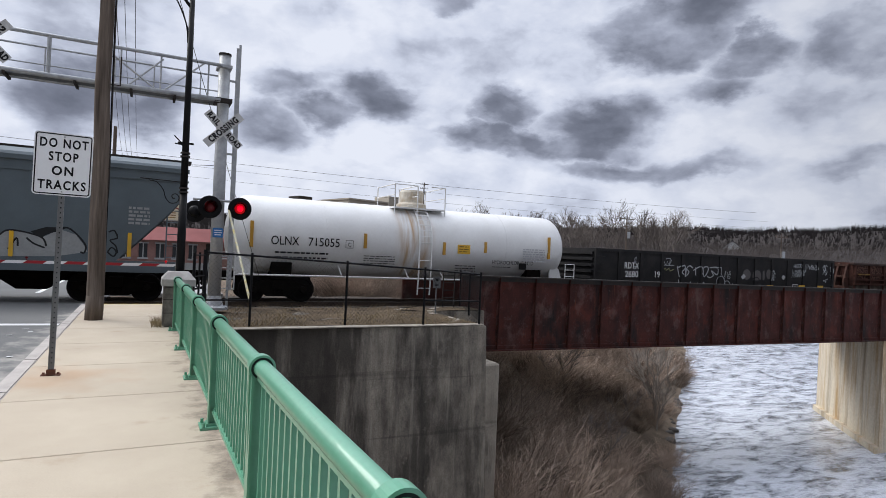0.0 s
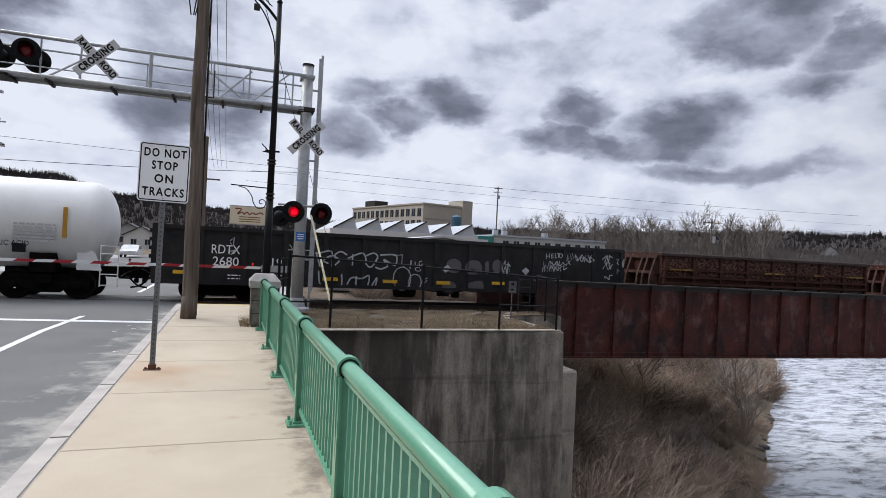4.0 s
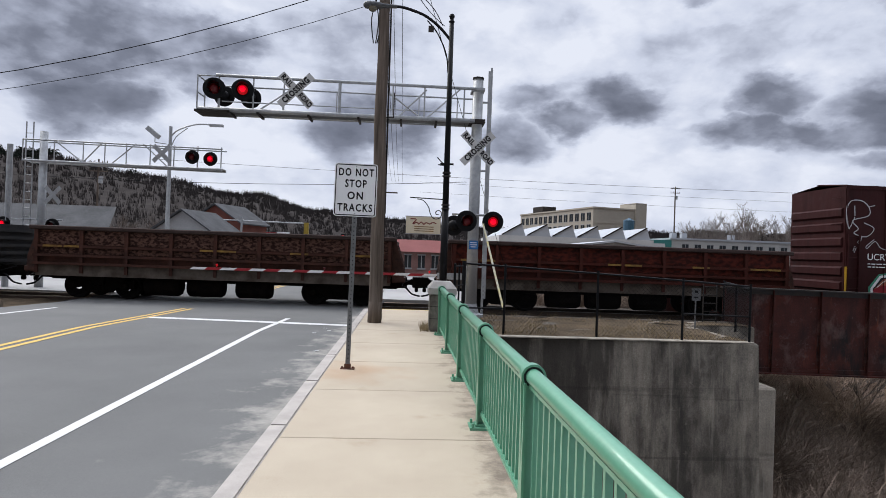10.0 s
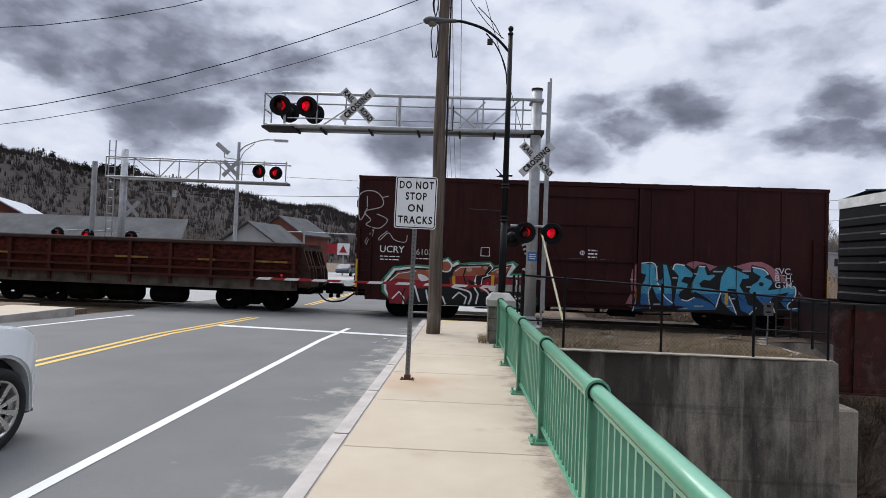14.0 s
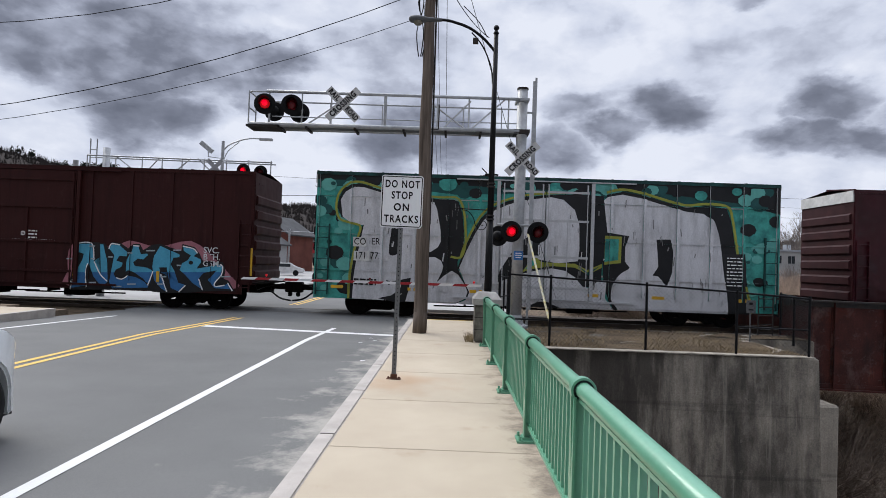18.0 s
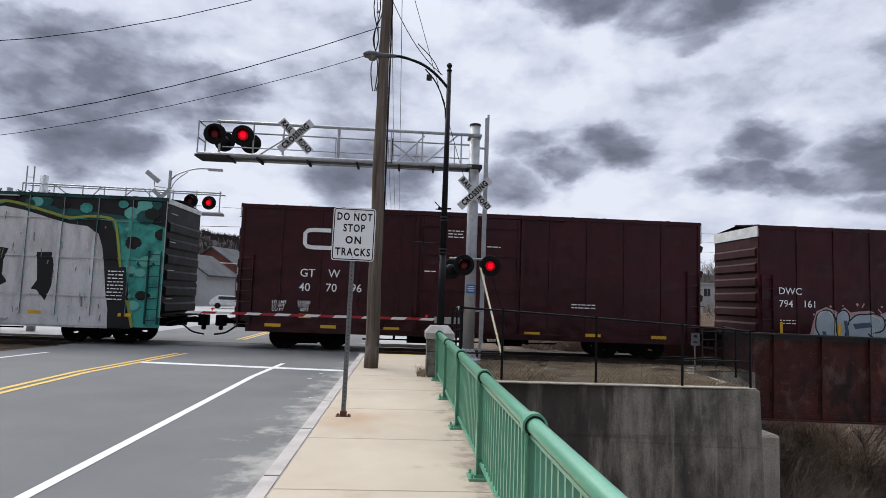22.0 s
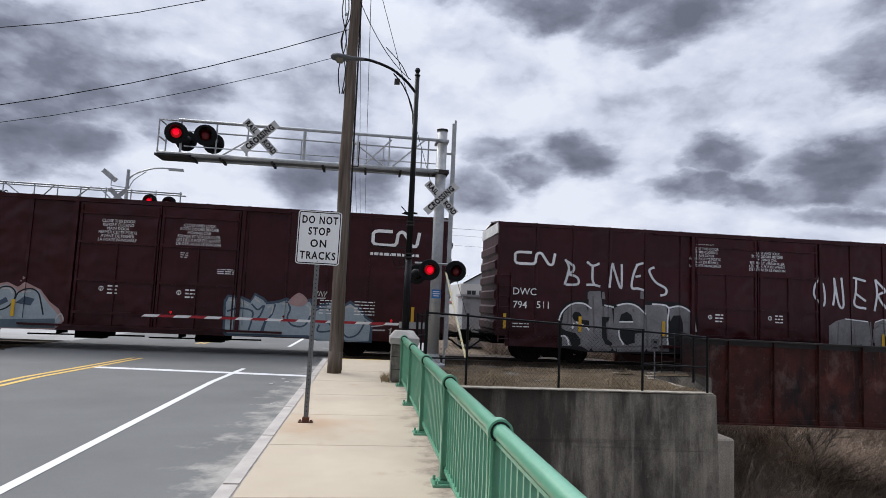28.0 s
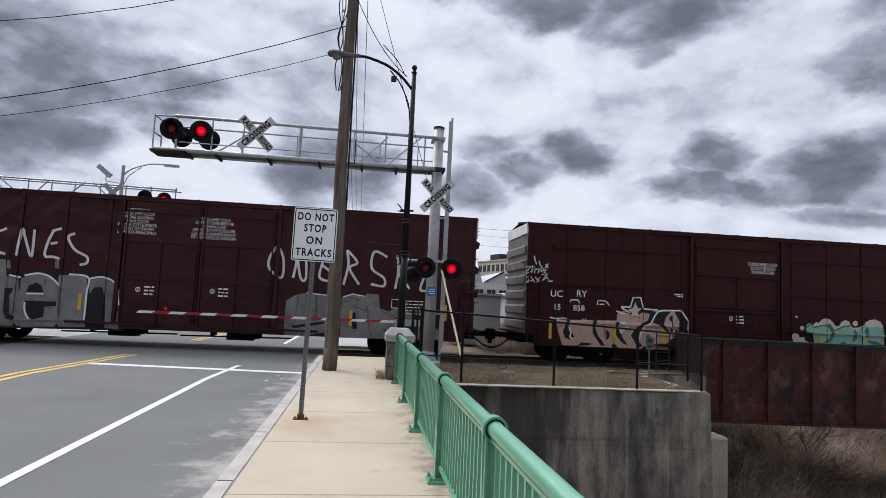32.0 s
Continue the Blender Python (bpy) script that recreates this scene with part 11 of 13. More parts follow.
# ---- chain-link fence on the abutment ----
def mesh_panel(bm, a, b, z0, z1, pitch=0.07, r=0.0016):
    """Woven diamond wire between two posts: flat thin strips in both diagonals."""
    a, b = Vector(a), Vector(b)
    L = (b - a).length
    d = (b - a) / L
    h = z1 - z0
    nrm = Vector((d.y, -d.x, 0))
    for s in (1, -1):
        u = -h if s > 0 else 0.0
        while u < L + (h if s < 0 else 0):
            # the wire runs from (u, z0) to (u + s*h, z1), cut to the panel
            t0, t1 = 0.0, 1.0
            ua, ub = u, u + s * h
            if ub != ua:
                for lim in (0.0, L):
                    t = (lim - ua) / (ub - ua)
                    if (ua < 0 and lim == 0.0) or (ua > L and lim == L):
                        t0 = max(t0, t)
                    if (ub < 0 and lim == 0.0) or (ub > L and lim == L):
                        t1 = min(t1, t)
            if t1 > t0 + 0.02:
                p, q = a + d * (ua + (ub - ua) * t0), a + d * (ua + (ub - ua) * t1)
                p.z, q.z = z0 + h * t0, z0 + h * t1
                w = Vector((0, 0, r * 1.6))
                vs = [bm.verts.new(v) for v in (p - w, q - w, q + w, p + w)]
                bm.faces.new(vs)
            u += pitch * 1.41


def chain_fence():
    f = thing("chain_link_fence", "black chain-link fence along the abutment", "fence")
    zb = -0.24
    line = [(1.32, 14.02), (2.33, 14.10), (4.60, 14.05), (6.66, 13.90), (8.30, 13.82)]
    tops = [1.46, 1.42, 1.32, 1.22, 1.13]
    for i, ((x, y), zt) in enumerate(zip(line, tops)):
        bm = bmesh.new()
        rod(bm, (x, y, zb), (x, y, zt + 0.06), 0.045 if i == 0 else 0.030, seg=10)
        part("post", bm, M_BLACK, f)
    for i in range(4):
        (xa, ya), (xb, yb) = line[i], line[i + 1]
        bm = bmesh.new()
        rod(bm, (xa, ya, tops[i]), (xb, yb, tops[i + 1]), 0.024, seg=8)
        part("top_rail", bm, M_BLACK, f)
        bm = bmesh.new()
        mesh_panel(bm, (xa, ya, 0), (xb, yb, 0), zb + 0.05, (tops[i] + tops[i + 1]) / 2 - 0.02)
        part("wire_mesh", bm, M_BLACK, f, "black woven wire mesh")
    for a, b in (((1.32, 14.02, 0.40), (2.33, 14.10, 0.40)), ((6.66, 13.9, 0.42), (8.3, 13.82, 0.40))):
        bm = bmesh.new()
        rod(bm, a, b, 0.02, seg=8)
        part("mid_rail", bm, M_BLACK, f)
    # return to the railing pedestal and along the bridge end
    for x, y, r in ((1.05, 13.35, 0.03), (1.18, 13.7, 0.022)):
        bm = bmesh.new()
        rod(bm, (x, y, 0.0), (x, y, 1.46), r, seg=8)
        part("post", bm, M_BLACK, f)
    for z in (0.15, 0.55, 0.95, 1.4):
        bm = bmesh.new()
        rod(bm, (1.05, 13.35, z), (1.32, 14.02, z), 0.015, seg=6)
        part("return_rail", bm, M_BLACK, f)
    pts = [(8.30, 13.82), (9.2, 16.0), (10.5, 19.0)]
    for (xa, ya), (xb, yb) in zip(pts[:-1], pts[1:]):
        bm = bmesh.new()
        mesh_panel(bm, (xa, ya, 0), (xb, yb, 0), -0.15, 1.02, 0.075, 0.010)
        part("wire_mesh", bm, M_BLACK, f, "black woven wire mesh")
        bm = bmesh.new()
        rod(bm, (xb, yb, -0.24), (xb, yb, 1.1), 0.035, seg=8)
        part("post", bm, M_BLACK, f)
        bm = bmesh.new()
        rod(bm, (xa, ya, 1.08), (xb, yb, 1.05), 0.025, seg=8)
        part("top_rail", bm, M_BLACK, f)


chain_fence()


def trackside_sign():
    s = thing("trackside_sign", "small grey marker sign on a thin post by the track", "sign", pose(8.28, 16.5, -0.25))
    bm = bmesh.new()
    rod(bm, (0, 0, 0), (0, 0, 1.12), 0.02, seg=8)
    grey = mat("marker_grey", (0.12, 0.12, 0.123), 0.6, bump=0)
    part("post", bm, grey, s)
    bm = bmesh.new()
    slab(bm, rounded(0.26, 0.36, 0.02), 0.006, pose(0, -0.03, 1.0))
    pn = part("panel", bm, grey, s)
    bm = bmesh.new()
    box(bm, -0.05, 0.05, -0.034, -0.031, 1.05, 1.12)
    box(bm, -0.06, 0.06, -0.034, -0.031, 0.90, 0.94)
    part("print_bar", bm, M_SIGNBLACK, pn)


trackside_sign()


def ladder_stile():
    s = thing("steel_ladder", "dark steel ladder beside the girder end", "ladder", pose(9.6, 18.2, -0.25))
    for x in (-0.22, 0.22):
        bm = bmesh.new()
        rod(bm, (x, 0, 0), (x, 0, 1.25), 0.022, seg=6)
        part("stile", bm, M_DARK, s)
    for i in range(5):
        bm = bmesh.new()
        rod(bm, (-0.22, 0, 0.12 + i * 0.26), (0.22, 0, 0.12 + i * 0.26), 0.016, seg=6)
        part("rung", bm, M_DARK, s)


ladder_stile()


# ---- the waiting car ----
def parked_suv():
    s = thing("suv", "white sport utility vehicle waiting at the crossing", "car", pose(-5.05, 5.03, -0.15))
    paint = mat("suv_white", (0.74, 0.76, 0.78), 0.22, var=0.02, bump=0.0, coat=0.8)
    glass = mat("suv_glass", (0.012, 0.014, 0.016), 0.05, var=0.0, bump=0.0)
    trim = mat("suv_trim", (0.02, 0.02, 0.021), 0.7, var=0.1, bump=0.1)
    W = 0.93
    R, rw = 0.47, 0.375
    # side outline with wheel arches, front towards +y
    def arch(cy):
        return [(cy + R * math.cos(a), 0.37 + R * math.sin(a)) for a in (math.pi * k / 12 for k in range(13))]
    out = [(0.62, 0.24), (0.70, 0.36), (0.74, 0.50), (0.75, 0.66), (0.73, 0.80), (0.67, 0.91), (0.57, 0.99), (0.42, 1.05), (0.20, 1.10), (-0.10, 1.14), (-0.55, 1.18)]
    out = out + [(-3.6, 1.20), (-3.75, 0.9), (-3.75, 0.45), (-3.6, 0.25)]
    low = [(p[0], p[1]) for p in reversed(arch(-2.75))]
    low2 = [(p[0], p[1]) for p in reversed(arch(0.0))]
    loop = out + [(-3.22, 0.28)] + low[1:-1] + [(-2.28, 0.28), (-0.47, 0.28)] + low2[1:-1] + [(0.47, 0.25)]
    bm = bmesh.new()
    rings = []
    for x, ins in ((W, 0.0), (W - 0.06, 0.0), (-W + 0.06, 0.0), (-W, 0.0)):
        rings.append([bm.verts.new((x, y, z)) for y, z in loop])
    for a, b in zip(rings[:-1], rings[1:]):
        for i in range(len(a)):
            j = (i + 1) % len(a)
            bm.faces.new((a[i], a[j], b[j], b[i]))
    bm.faces.new(rings[0])
    bm.faces.new(list(reversed(rings[-1])))
    bmesh.ops.recalc_face_normals(bm, faces=bm.faces)
    bmesh.ops.bevel(bm, geom=[e for e in bm.edges if abs(e.verts[0].co.x - e.verts[1].co.x) < 0.08 and abs(e.verts[0].co.x) > W * 0.8], offset=0.025, segments=2, affect="EDGES")
    for v in bm.verts:
        nose = max(0.0, (v.co.y - 0.25) / 0.50) ** 2 * 0.24 + max(0.0, (v.co.z - 0.80) / 0.35) ** 2 * 0.09
        v.co.x -= math.copysign(nose, v.co.x) * (1 if abs(v.co.x) > 0.5 else 0)
    bmesh.ops.triangulate(bm, faces=[f for f in bm.faces if len(f.verts) > 4])
    part("body", bm, paint, s, smooth=True).data.set_sharp_from_angle(angle=radians(38))
    bm = bmesh.new()
    cab = [(-0.62, 1.16), (-1.25, 1.62), (-3.1, 1.66), (-3.62, 1.15)]
    a, b = [bm.verts.new((W - 0.10 - 0.16 * (z > 1.3), y, z)) for y, z in cab], [bm.verts.new((-W + 0.10 + 0.16 * (z > 1.3), y, z)) for y, z in cab]
    for i in range(4):
        j = (i + 1) % 4
        bm.faces.new((a[i], a[j], b[j], b[i]))
    bm.faces.new(a)
    bm.faces.new(list(reversed(b)))
    bmesh.ops.recalc_face_normals(bm, faces=bm.faces)
    part("cabin_glass", bm, glass, s, "dark cabin windows")
    part("roof", B((-0.68, 0.68, -3.1, -1.3, 1.64, 1.69)), paint, s)
    part("lower_trim", B((-W + 0.20, W - 0.20, 0.45, 0.70, 0.20, 0.35)), trim, s, "black lower bumper trim")
    bm = B((0.42, 0.74, 0.55, 0.72, 0.78, 0.90))
    bmesh.ops.bevel(bm, geom=bm.edges[:], offset=0.03, segments=2, affect="EDGES")
    part("headlight", bm, mat("headlight", (0.3, 0.31, 0.32), 0.1, 0.3, bump=0), s, "clear headlight")
    bm = B((-0.74, -0.42, 0.55, 0.72, 0.78, 0.90))
    bmesh.ops.bevel(bm, geom=bm.edges[:], offset=0.03, segments=2, affect="EDGES")
    part("headlight", bm, mat("headlight", (0.3, 0.31, 0.32), 0.1, 0.3, bump=0), s, "clear headlight")
    for yy in (0.0, -2.75):
        part("wheel_well", B((-W + 0.16, W - 0.16, yy - 0.40, yy + 0.40, 0.33, 0.80)), M_SIGNBLACK, s)
    alloy = mat("alloy", (0.52, 0.50, 0.48), 0.28, 0.9, var=0.05, bump=0)
    tyre = mat("tyre", (0.018, 0.018, 0.019), 0.85, var=0.1, bump=0.2)
    for cy in (0.0, -2.75):
        for sx in (1, -1):
            wh = new("wheel")
            wh.parent, wh.matrix_basis = s, pose(sx * (W - 0.12), cy, rw, 0, 0, 0 if sx > 0 else 180)
            bm = bmesh.new()
            lathe(bm, [(0.25, -0.10), (0.33, -0.115), (rw - 0.005, -0.09), (rw, -0.03), (rw, 0.05), (rw - 0.008, 0.10), (0.33, 0.125), (0.265, 0.115), (0.255, 0.08)], pose(0, 0, 0, 0, 90, 0), 36)
            part("tyre", bm, tyre, wh, smooth=True)
            bm = bmesh.new()
            lathe(bm, [(0.265, 0.112), (0.255, 0.118), (0.24, 0.09), (0.235, 0.02), (0.0, 0.02)], pose(0, 0, 0, 0, 90, 0), 36)
            part("rim", bm, alloy, wh, smooth=True)
            bm = bmesh.new()
            lathe(bm, [(0.232, 0.03), (0.05, 0.035), (0, 0.035)], pose(0, 0, 0, 0, 90, 0), 24)
            part("rim_shadow", bm, M_SIGNBLACK, wh)
            for k in range(10):
                bm = bmesh.new()
                vs = [bm.verts.new(p) for p in ((0.10, -0.016, 0.05), (0.10, 0.016, 0.05), (0.112, 0.026, 0.245), (0.112, -0.026, 0.245), (0.05, -0.016, 0.05), (0.05, 0.016, 0.05), (0.06, 0.026, 0.245), (0.06, -0.026, 0.245))]
                for q in ((0, 1, 2, 3), (4, 7, 6, 5), (0, 3, 7, 4), (1, 5, 6, 2), (2, 6, 7, 3), (0, 4, 5, 1)):
                    bm.faces.new([vs[i] for i in q])
                part("spoke", bm, alloy, wh).matrix_basis = pose(0, 0, 0, k * 36, 0, 0)
            bm = bmesh.new()
            lathe(bm, [(0.065, 0.10), (0.06, 0.115), (0, 0.118)], pose(0, 0, 0, 0, 90, 0), 16)
            part("hub_cap", bm, alloy, wh)


parked_suv()


# ---- overhead wires ----
def wire(name, label, a, b, sag, r=0.012, n=14):
    bm = bmesh.new()
    a, b = Vector(a), Vector(b)
    pts = [a.lerp(b, i / n) - Vector((0, 0, 4 * sag * (i / n) * (1 - i / n))) for i in range(n + 1)]
    pipe(bm, pts, r, 5)
    tagged(part(name, bm, M_BLACK), label, "cable", "overhead cables")


POLE = (-0.80, 13.9)
wire("overhead_cable", "black overhead cable sagging from the utility pole", (POLE[0], POLE[1], 8.22), (-24, 14.2, 4.75), 1.55, 0.010)
wire("overhead_cable", "thin black overhead cable from the utility pole", (POLE[0], POLE[1], 7.6), (-24, 14.2, 4.5), 1.45, 0.007)
wire("overhead_cable", "black overhead cable high above the road", (POLE[0], POLE[1], 9.95), (-24, 14.2, 9.1), 2.43, 0.009)
for dx, zz in ((-0.35, 10.6), (0.35, 10.6), (0.10, 10.0), (-0.08, 9.4)):
    wire("overhead_cable", "thin cable running along the street over the tracks", (POLE[0] + dx, POLE[1], zz), (-1.5 + dx * 1.6, 62, 8.6 + 0.4 * zz / 10), 1.4, 0.010)
wire("guy_wire", "thin steel guy wire", (POLE[0] + 0.1, POLE[1], 10.9), (3.5, 20.0, 0.6), 0.1, 0.008)
wire("overhead_cable", "cable looping from the pole to the street lamp", (POLE[0] + 0.1, POLE[1], 9.0), (0.62, 13.2, 6.8), 0.25, 0.010)
for y, z0, z1, x0, x1 in ((95, 15.0, 15.6, -40, 140), (140, 18.6, 19.0, 2, 210), (142, 16.4, 16.6, 2, 210), (60, 9.0, 9.6, -60, 6)):
    wire("overhead_cable", "distant power line across the valley", (x0, y, z0), (x1, y + 4, z1), 1.2, 0.028, 24)


# ---- across the tracks ----
def far_signal():
    s = thing("crossing_signal", "galvanised crossing signal seen from behind with cantilever arm", "crossing signal", pose(-15.9, 26.3, -0.4))
    bm = bmesh.new()
    rod(bm, (0, 0, 0), (0, 0, 6.75), 0.17, 0.15, seg=16)
    part("mast", bm, M_GALV, s, smooth=True)
    bm = bmesh.new()
    for x in (-0.75, -0.45):
        rod(bm, (x, 0, 0.5), (x, 0, 7.15), 0.03, seg=6)
    for i in range(17):
        rod(bm, (-0.75, 0, 0.9 + i * 0.36), (-0.45, 0, 0.9 + i * 0.36), 0.018, seg=5)
    part("ladder", bm, M_GALV, s)
    arm = new("cantilever")
    arm.parent = s
    zb, zt, x1 = 5.45, 6.35, 7.65
    for nm, z, r in (("lower_chord", zb, 0.055), ("upper_chord", zt, 0.035)):
        for y in (-0.28, 0.28):
            bm = bmesh.new()
            rod(bm, (-0.7, y, z), (x1, y, z - 0.08), r, seg=10)
            part(nm, bm, M_GALV, arm)
    for x in (-0.7, 0.6, 1.8, 2.7, 3.6, 4.6, 5.6, 6.6, 7.6):
        bm = bmesh.new()
        rod(bm, (x, -0.28, zb), (x, -0.28, zt), 0.026, seg=6)
        part("upright", bm, M_GALV, arm)
    for xa, za, xb, zc in ((0.6, zt, 1.8, zb), (2.6, zt, 1.8, zb), (4.3, zt, 5.3, zb), (3.0, zb, 4.0, zt)):
        bm = bmesh.new()
        rod(bm, (xa, -0.28, za), (xb, -0.28, zc), 0.026, seg=6)
        part("diagonal", bm, M_GALV, arm)
    part("walkway_grating", B((-0.6, x1, -0.25, 0.25, zb - 0.04, zb - 0.01)), M_GALV, arm)
    crossbuck(s, pose(5.15, -0.45, 5.95) @ Matrix.Diagonal((0.8, 1, 0.8, 1)), True)
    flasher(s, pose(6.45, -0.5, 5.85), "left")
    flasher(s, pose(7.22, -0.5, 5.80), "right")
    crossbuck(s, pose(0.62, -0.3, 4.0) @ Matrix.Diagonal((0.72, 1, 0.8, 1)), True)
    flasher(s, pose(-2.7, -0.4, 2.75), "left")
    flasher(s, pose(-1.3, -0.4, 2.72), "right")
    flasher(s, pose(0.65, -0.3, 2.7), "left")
    bm = bmesh.new()
    rod(bm, (-2.9, 0, 2.95), (0.9, 0, 2.95), 0.03, seg=6)
    part("light_crossarm", bm, M_GALV, s)


far_signal()
tall = thing("signal_pole", "slim galvanised pole beside the far signal", "pole", pose(-17.1, 26.0, -0.4))
bm = bmesh.new()
rod(bm, (0, 0, 0), (0, 0, 6.1), 0.13, 0.11, seg=12)
part("shaft", bm, M_GALV, tall)


def far_lamp():
    s = thing("street_lamp", "grey street lamp with curved arm and a camera box", "street lamp", pose(-16.1, 40.0, -0.4))
    bm = bmesh.new()
    rod(bm, (0, 0, 0), (0, 0, 9.9), 0.16, 0.10, seg=12)
    part("pole", bm, M_GALV, s)
    bm = bmesh.new()
    pipe(bm, smooth_line([(0, 0, 9.2), (0.5, 0, 9.7), (1.6, 0, 10.1), (2.6, 0, 10.15)], 4), 0.05, 6)
    pipe(bm, smooth_line([(0, 0, 8.3), (0.35, 0, 9.2), (1.1, 0, 9.85)], 4), 0.03, 6)
    part("arm", bm, M_GALV, s)
    bm = B((2.5, 3.4, -0.15, 0.15, 10.02, 10.16))
    part("lamp_head", bm, M_GALV, s)
    bm = bmesh.new()
    rod(bm, (0, 0, 8.7), (-1.0, 0, 8.8), 0.03, seg=6)
    rod(bm, (-1.0, 0, 8.8), (-1.0, 0, 9.3), 0.03, seg=6)
    bar(bm, (-1.5, 0, 9.75), (-0.75, 0, 9.15), 0.35, 0.3)
    part("camera_box", bm, M_GALV, s, "traffic camera on a bracket")


far_lamp()


def power_pole(x, y, h, label, arms=2, r=0.16):
    s = thing("utility_pole", label, "utility pole", pose(x, y, -0.4), group="distant utility poles")
    bm = bmesh.new()
    rod(bm, (0, 0, 0), (0, 0, h), r, r * 0.7, seg=8)
    part("shaft", bm, M_WOODPOLE, s)
    for k in range(arms):
        bm = bmesh.new()
        bar(bm, (-1.2, 0, h - 0.5 - k * 1.1), (1.2, 0, h - 0.5 - k * 1.1), 0.12, 0.12)
        for dx in (-1.1, -0.5, 0.5, 1.1):
            rod(bm, (dx, 0, h - 0.45 - k * 1.1), (dx, 0, h - 0.2 - k * 1.1), 0.05, seg=5)
        part("crossarm", bm, M_WOODPOLE, s)
    bm = bmesh.new()
    if arms == 0:
        bar(bm, (0.1, 0, h - 3.0), (1.0, 0, h - 3.0), 0.10, 0.10)
        part("side_arm", bm, M_WOODPOLE, s)
        return
    rod(bm, (0.35, 0, h - 3.2), (0.35, 0, h - 2.3), 0.28, seg=8)
    part("transformer", bm, M_GALV, s)


power_pole(65.7, 143, 20.8, "tall wooden power pole with crossarms beside the mill", 2, 0.22)
power_pole(-41.3, 80, 13.0, "wooden power pole among the houses", 2)
power_pole(101, 150, 15.0, "wooden power pole near the far trees", 1, 0.2)
power_pole(-2.05, 45.0, 9.6, "weathered wooden pole beyond the crossing", 0, 0.15)
power_pole(60.0, 62.0, 8.5, "thin pole beyond the river", 1, 0.12)
power_pole(73.0, 48.0, 6.5, "thin pole among the bare trees", 1, 0.09)


# ---- buildings ----
M_SIDING = mat("pale_siding", (0.34, 0.345, 0.35), 0.8, var=0.08, scale=0.4, grain=6, bump=0.1)
M_ROOF = mat("grey_shingle", (0.072, 0.074, 0.079), 0.9, var=0.15, scale=0.6, grain=5, bump=0.3)
M_ROOFP = mat("pale_metal_roof", (0.42, 0.44, 0.47), 0.6, var=0.06, scale=0.3, bump=0.05)
M_BRICK = mat("red_brick", (0.16, 0.055, 0.042), 0.9, var=0.15, scale=0.5, grain=4, bump=0.2)
M_MILL = mat("mill_concrete", (0.40, 0.365, 0.31), 0.9, other=(0.34, 0.31, 0.265), scale=0.1, var=0.06, grain=1.5, bump=0.1)
M_PANE = mat("dark_panes", (0.035, 0.04, 0.045), 0.15, var=0.1, bump=0.0)
M_REDROOF = mat("red_roof", (0.20, 0.05, 0.045), 0.7, var=0.1, scale=0.5, bump=0.1)
M_WALLW = mat("white_wall", (0.56, 0.56, 0.55), 0.8, var=0.06, scale=0.3, bump=0.1)


def windows(parent, x0, x1, n, z0, z1, y, fill_w=0.6, arch=False):
    first = None
    for i in range(n):
        cx = x0 + (x1 - x0) * (i + 0.5) / n
        w = (x1 - x0) / n * fill_w
        if first is None:
            wd = part("window", B((-w / 2, w / 2, y - 0.06, y + 0.05, z0, z1)), M_PANE, parent, "dark window")
            fr = part("frame", B((-w / 2 - 0.08, w / 2 + 0.08, y - 0.10, y - 0.06, z1, z1 + 0.12), (-w / 2 - 0.08, w / 2 + 0.08, y - 0.12, y - 0.06, z0 - 0.14, z0), (-0.04, 0.04, y - 0.09, y - 0.06, z0, z1)), M_SIDING, wd)
            wd.matrix_basis = pose(cx, 0, 0)
            first = (wd, fr)
        else:
            o = again(first[0], pose(cx, 0, 0), parent)
            again(first[1], pose(0, 0, 0), o)


def gable(name, label, x, y, w, d, h, rise, wall, roof, n=3, rz=0.0, zbase=-0.5):
    """A pitched-roof building whose gable end faces the tracks."""
    g = thing(name, label, "building", pose(x, y, zbase, 0, 0, rz))
    bm = bmesh.new()
    slab(bm, [(-w / 2, 0), (w / 2, 0), (w / 2, h), (0, h + rise), (-w / 2, h)], d)
    part("wall", bm, wall, g)
    bm = bmesh.new()
    o = 0.45
    for s in (1, -1):
        a = [bm.verts.new((s * (w / 2 + o), yy, h - o * rise / (w / 2) + dz)) for yy in (-o, d + o) for dz in (0.05, 0.25)]
        b = [bm.verts.new((0, yy, h + rise + dz)) for yy in (-o, d + o) for dz in (0.05, 0.25)]
        for q in ((a[0], a[2], b[2], b[0]), (a[1], b[1], b[3], a[3]), (a[0], b[0], b[1], a[1]), (a[2], a[3], b[3], b[2]), (a[0], a[1], a[3], a[2])):
            bm.faces.new(q)
    bmesh.ops.recalc_face_normals(bm, faces=bm.faces)
    part("roof", bm, roof, g)
    if n:
        windows(g, -w / 2 + 0.6, w / 2 - 0.6, n, h * 0.35, h * 0.7, 0.0, 0.4)
    return g


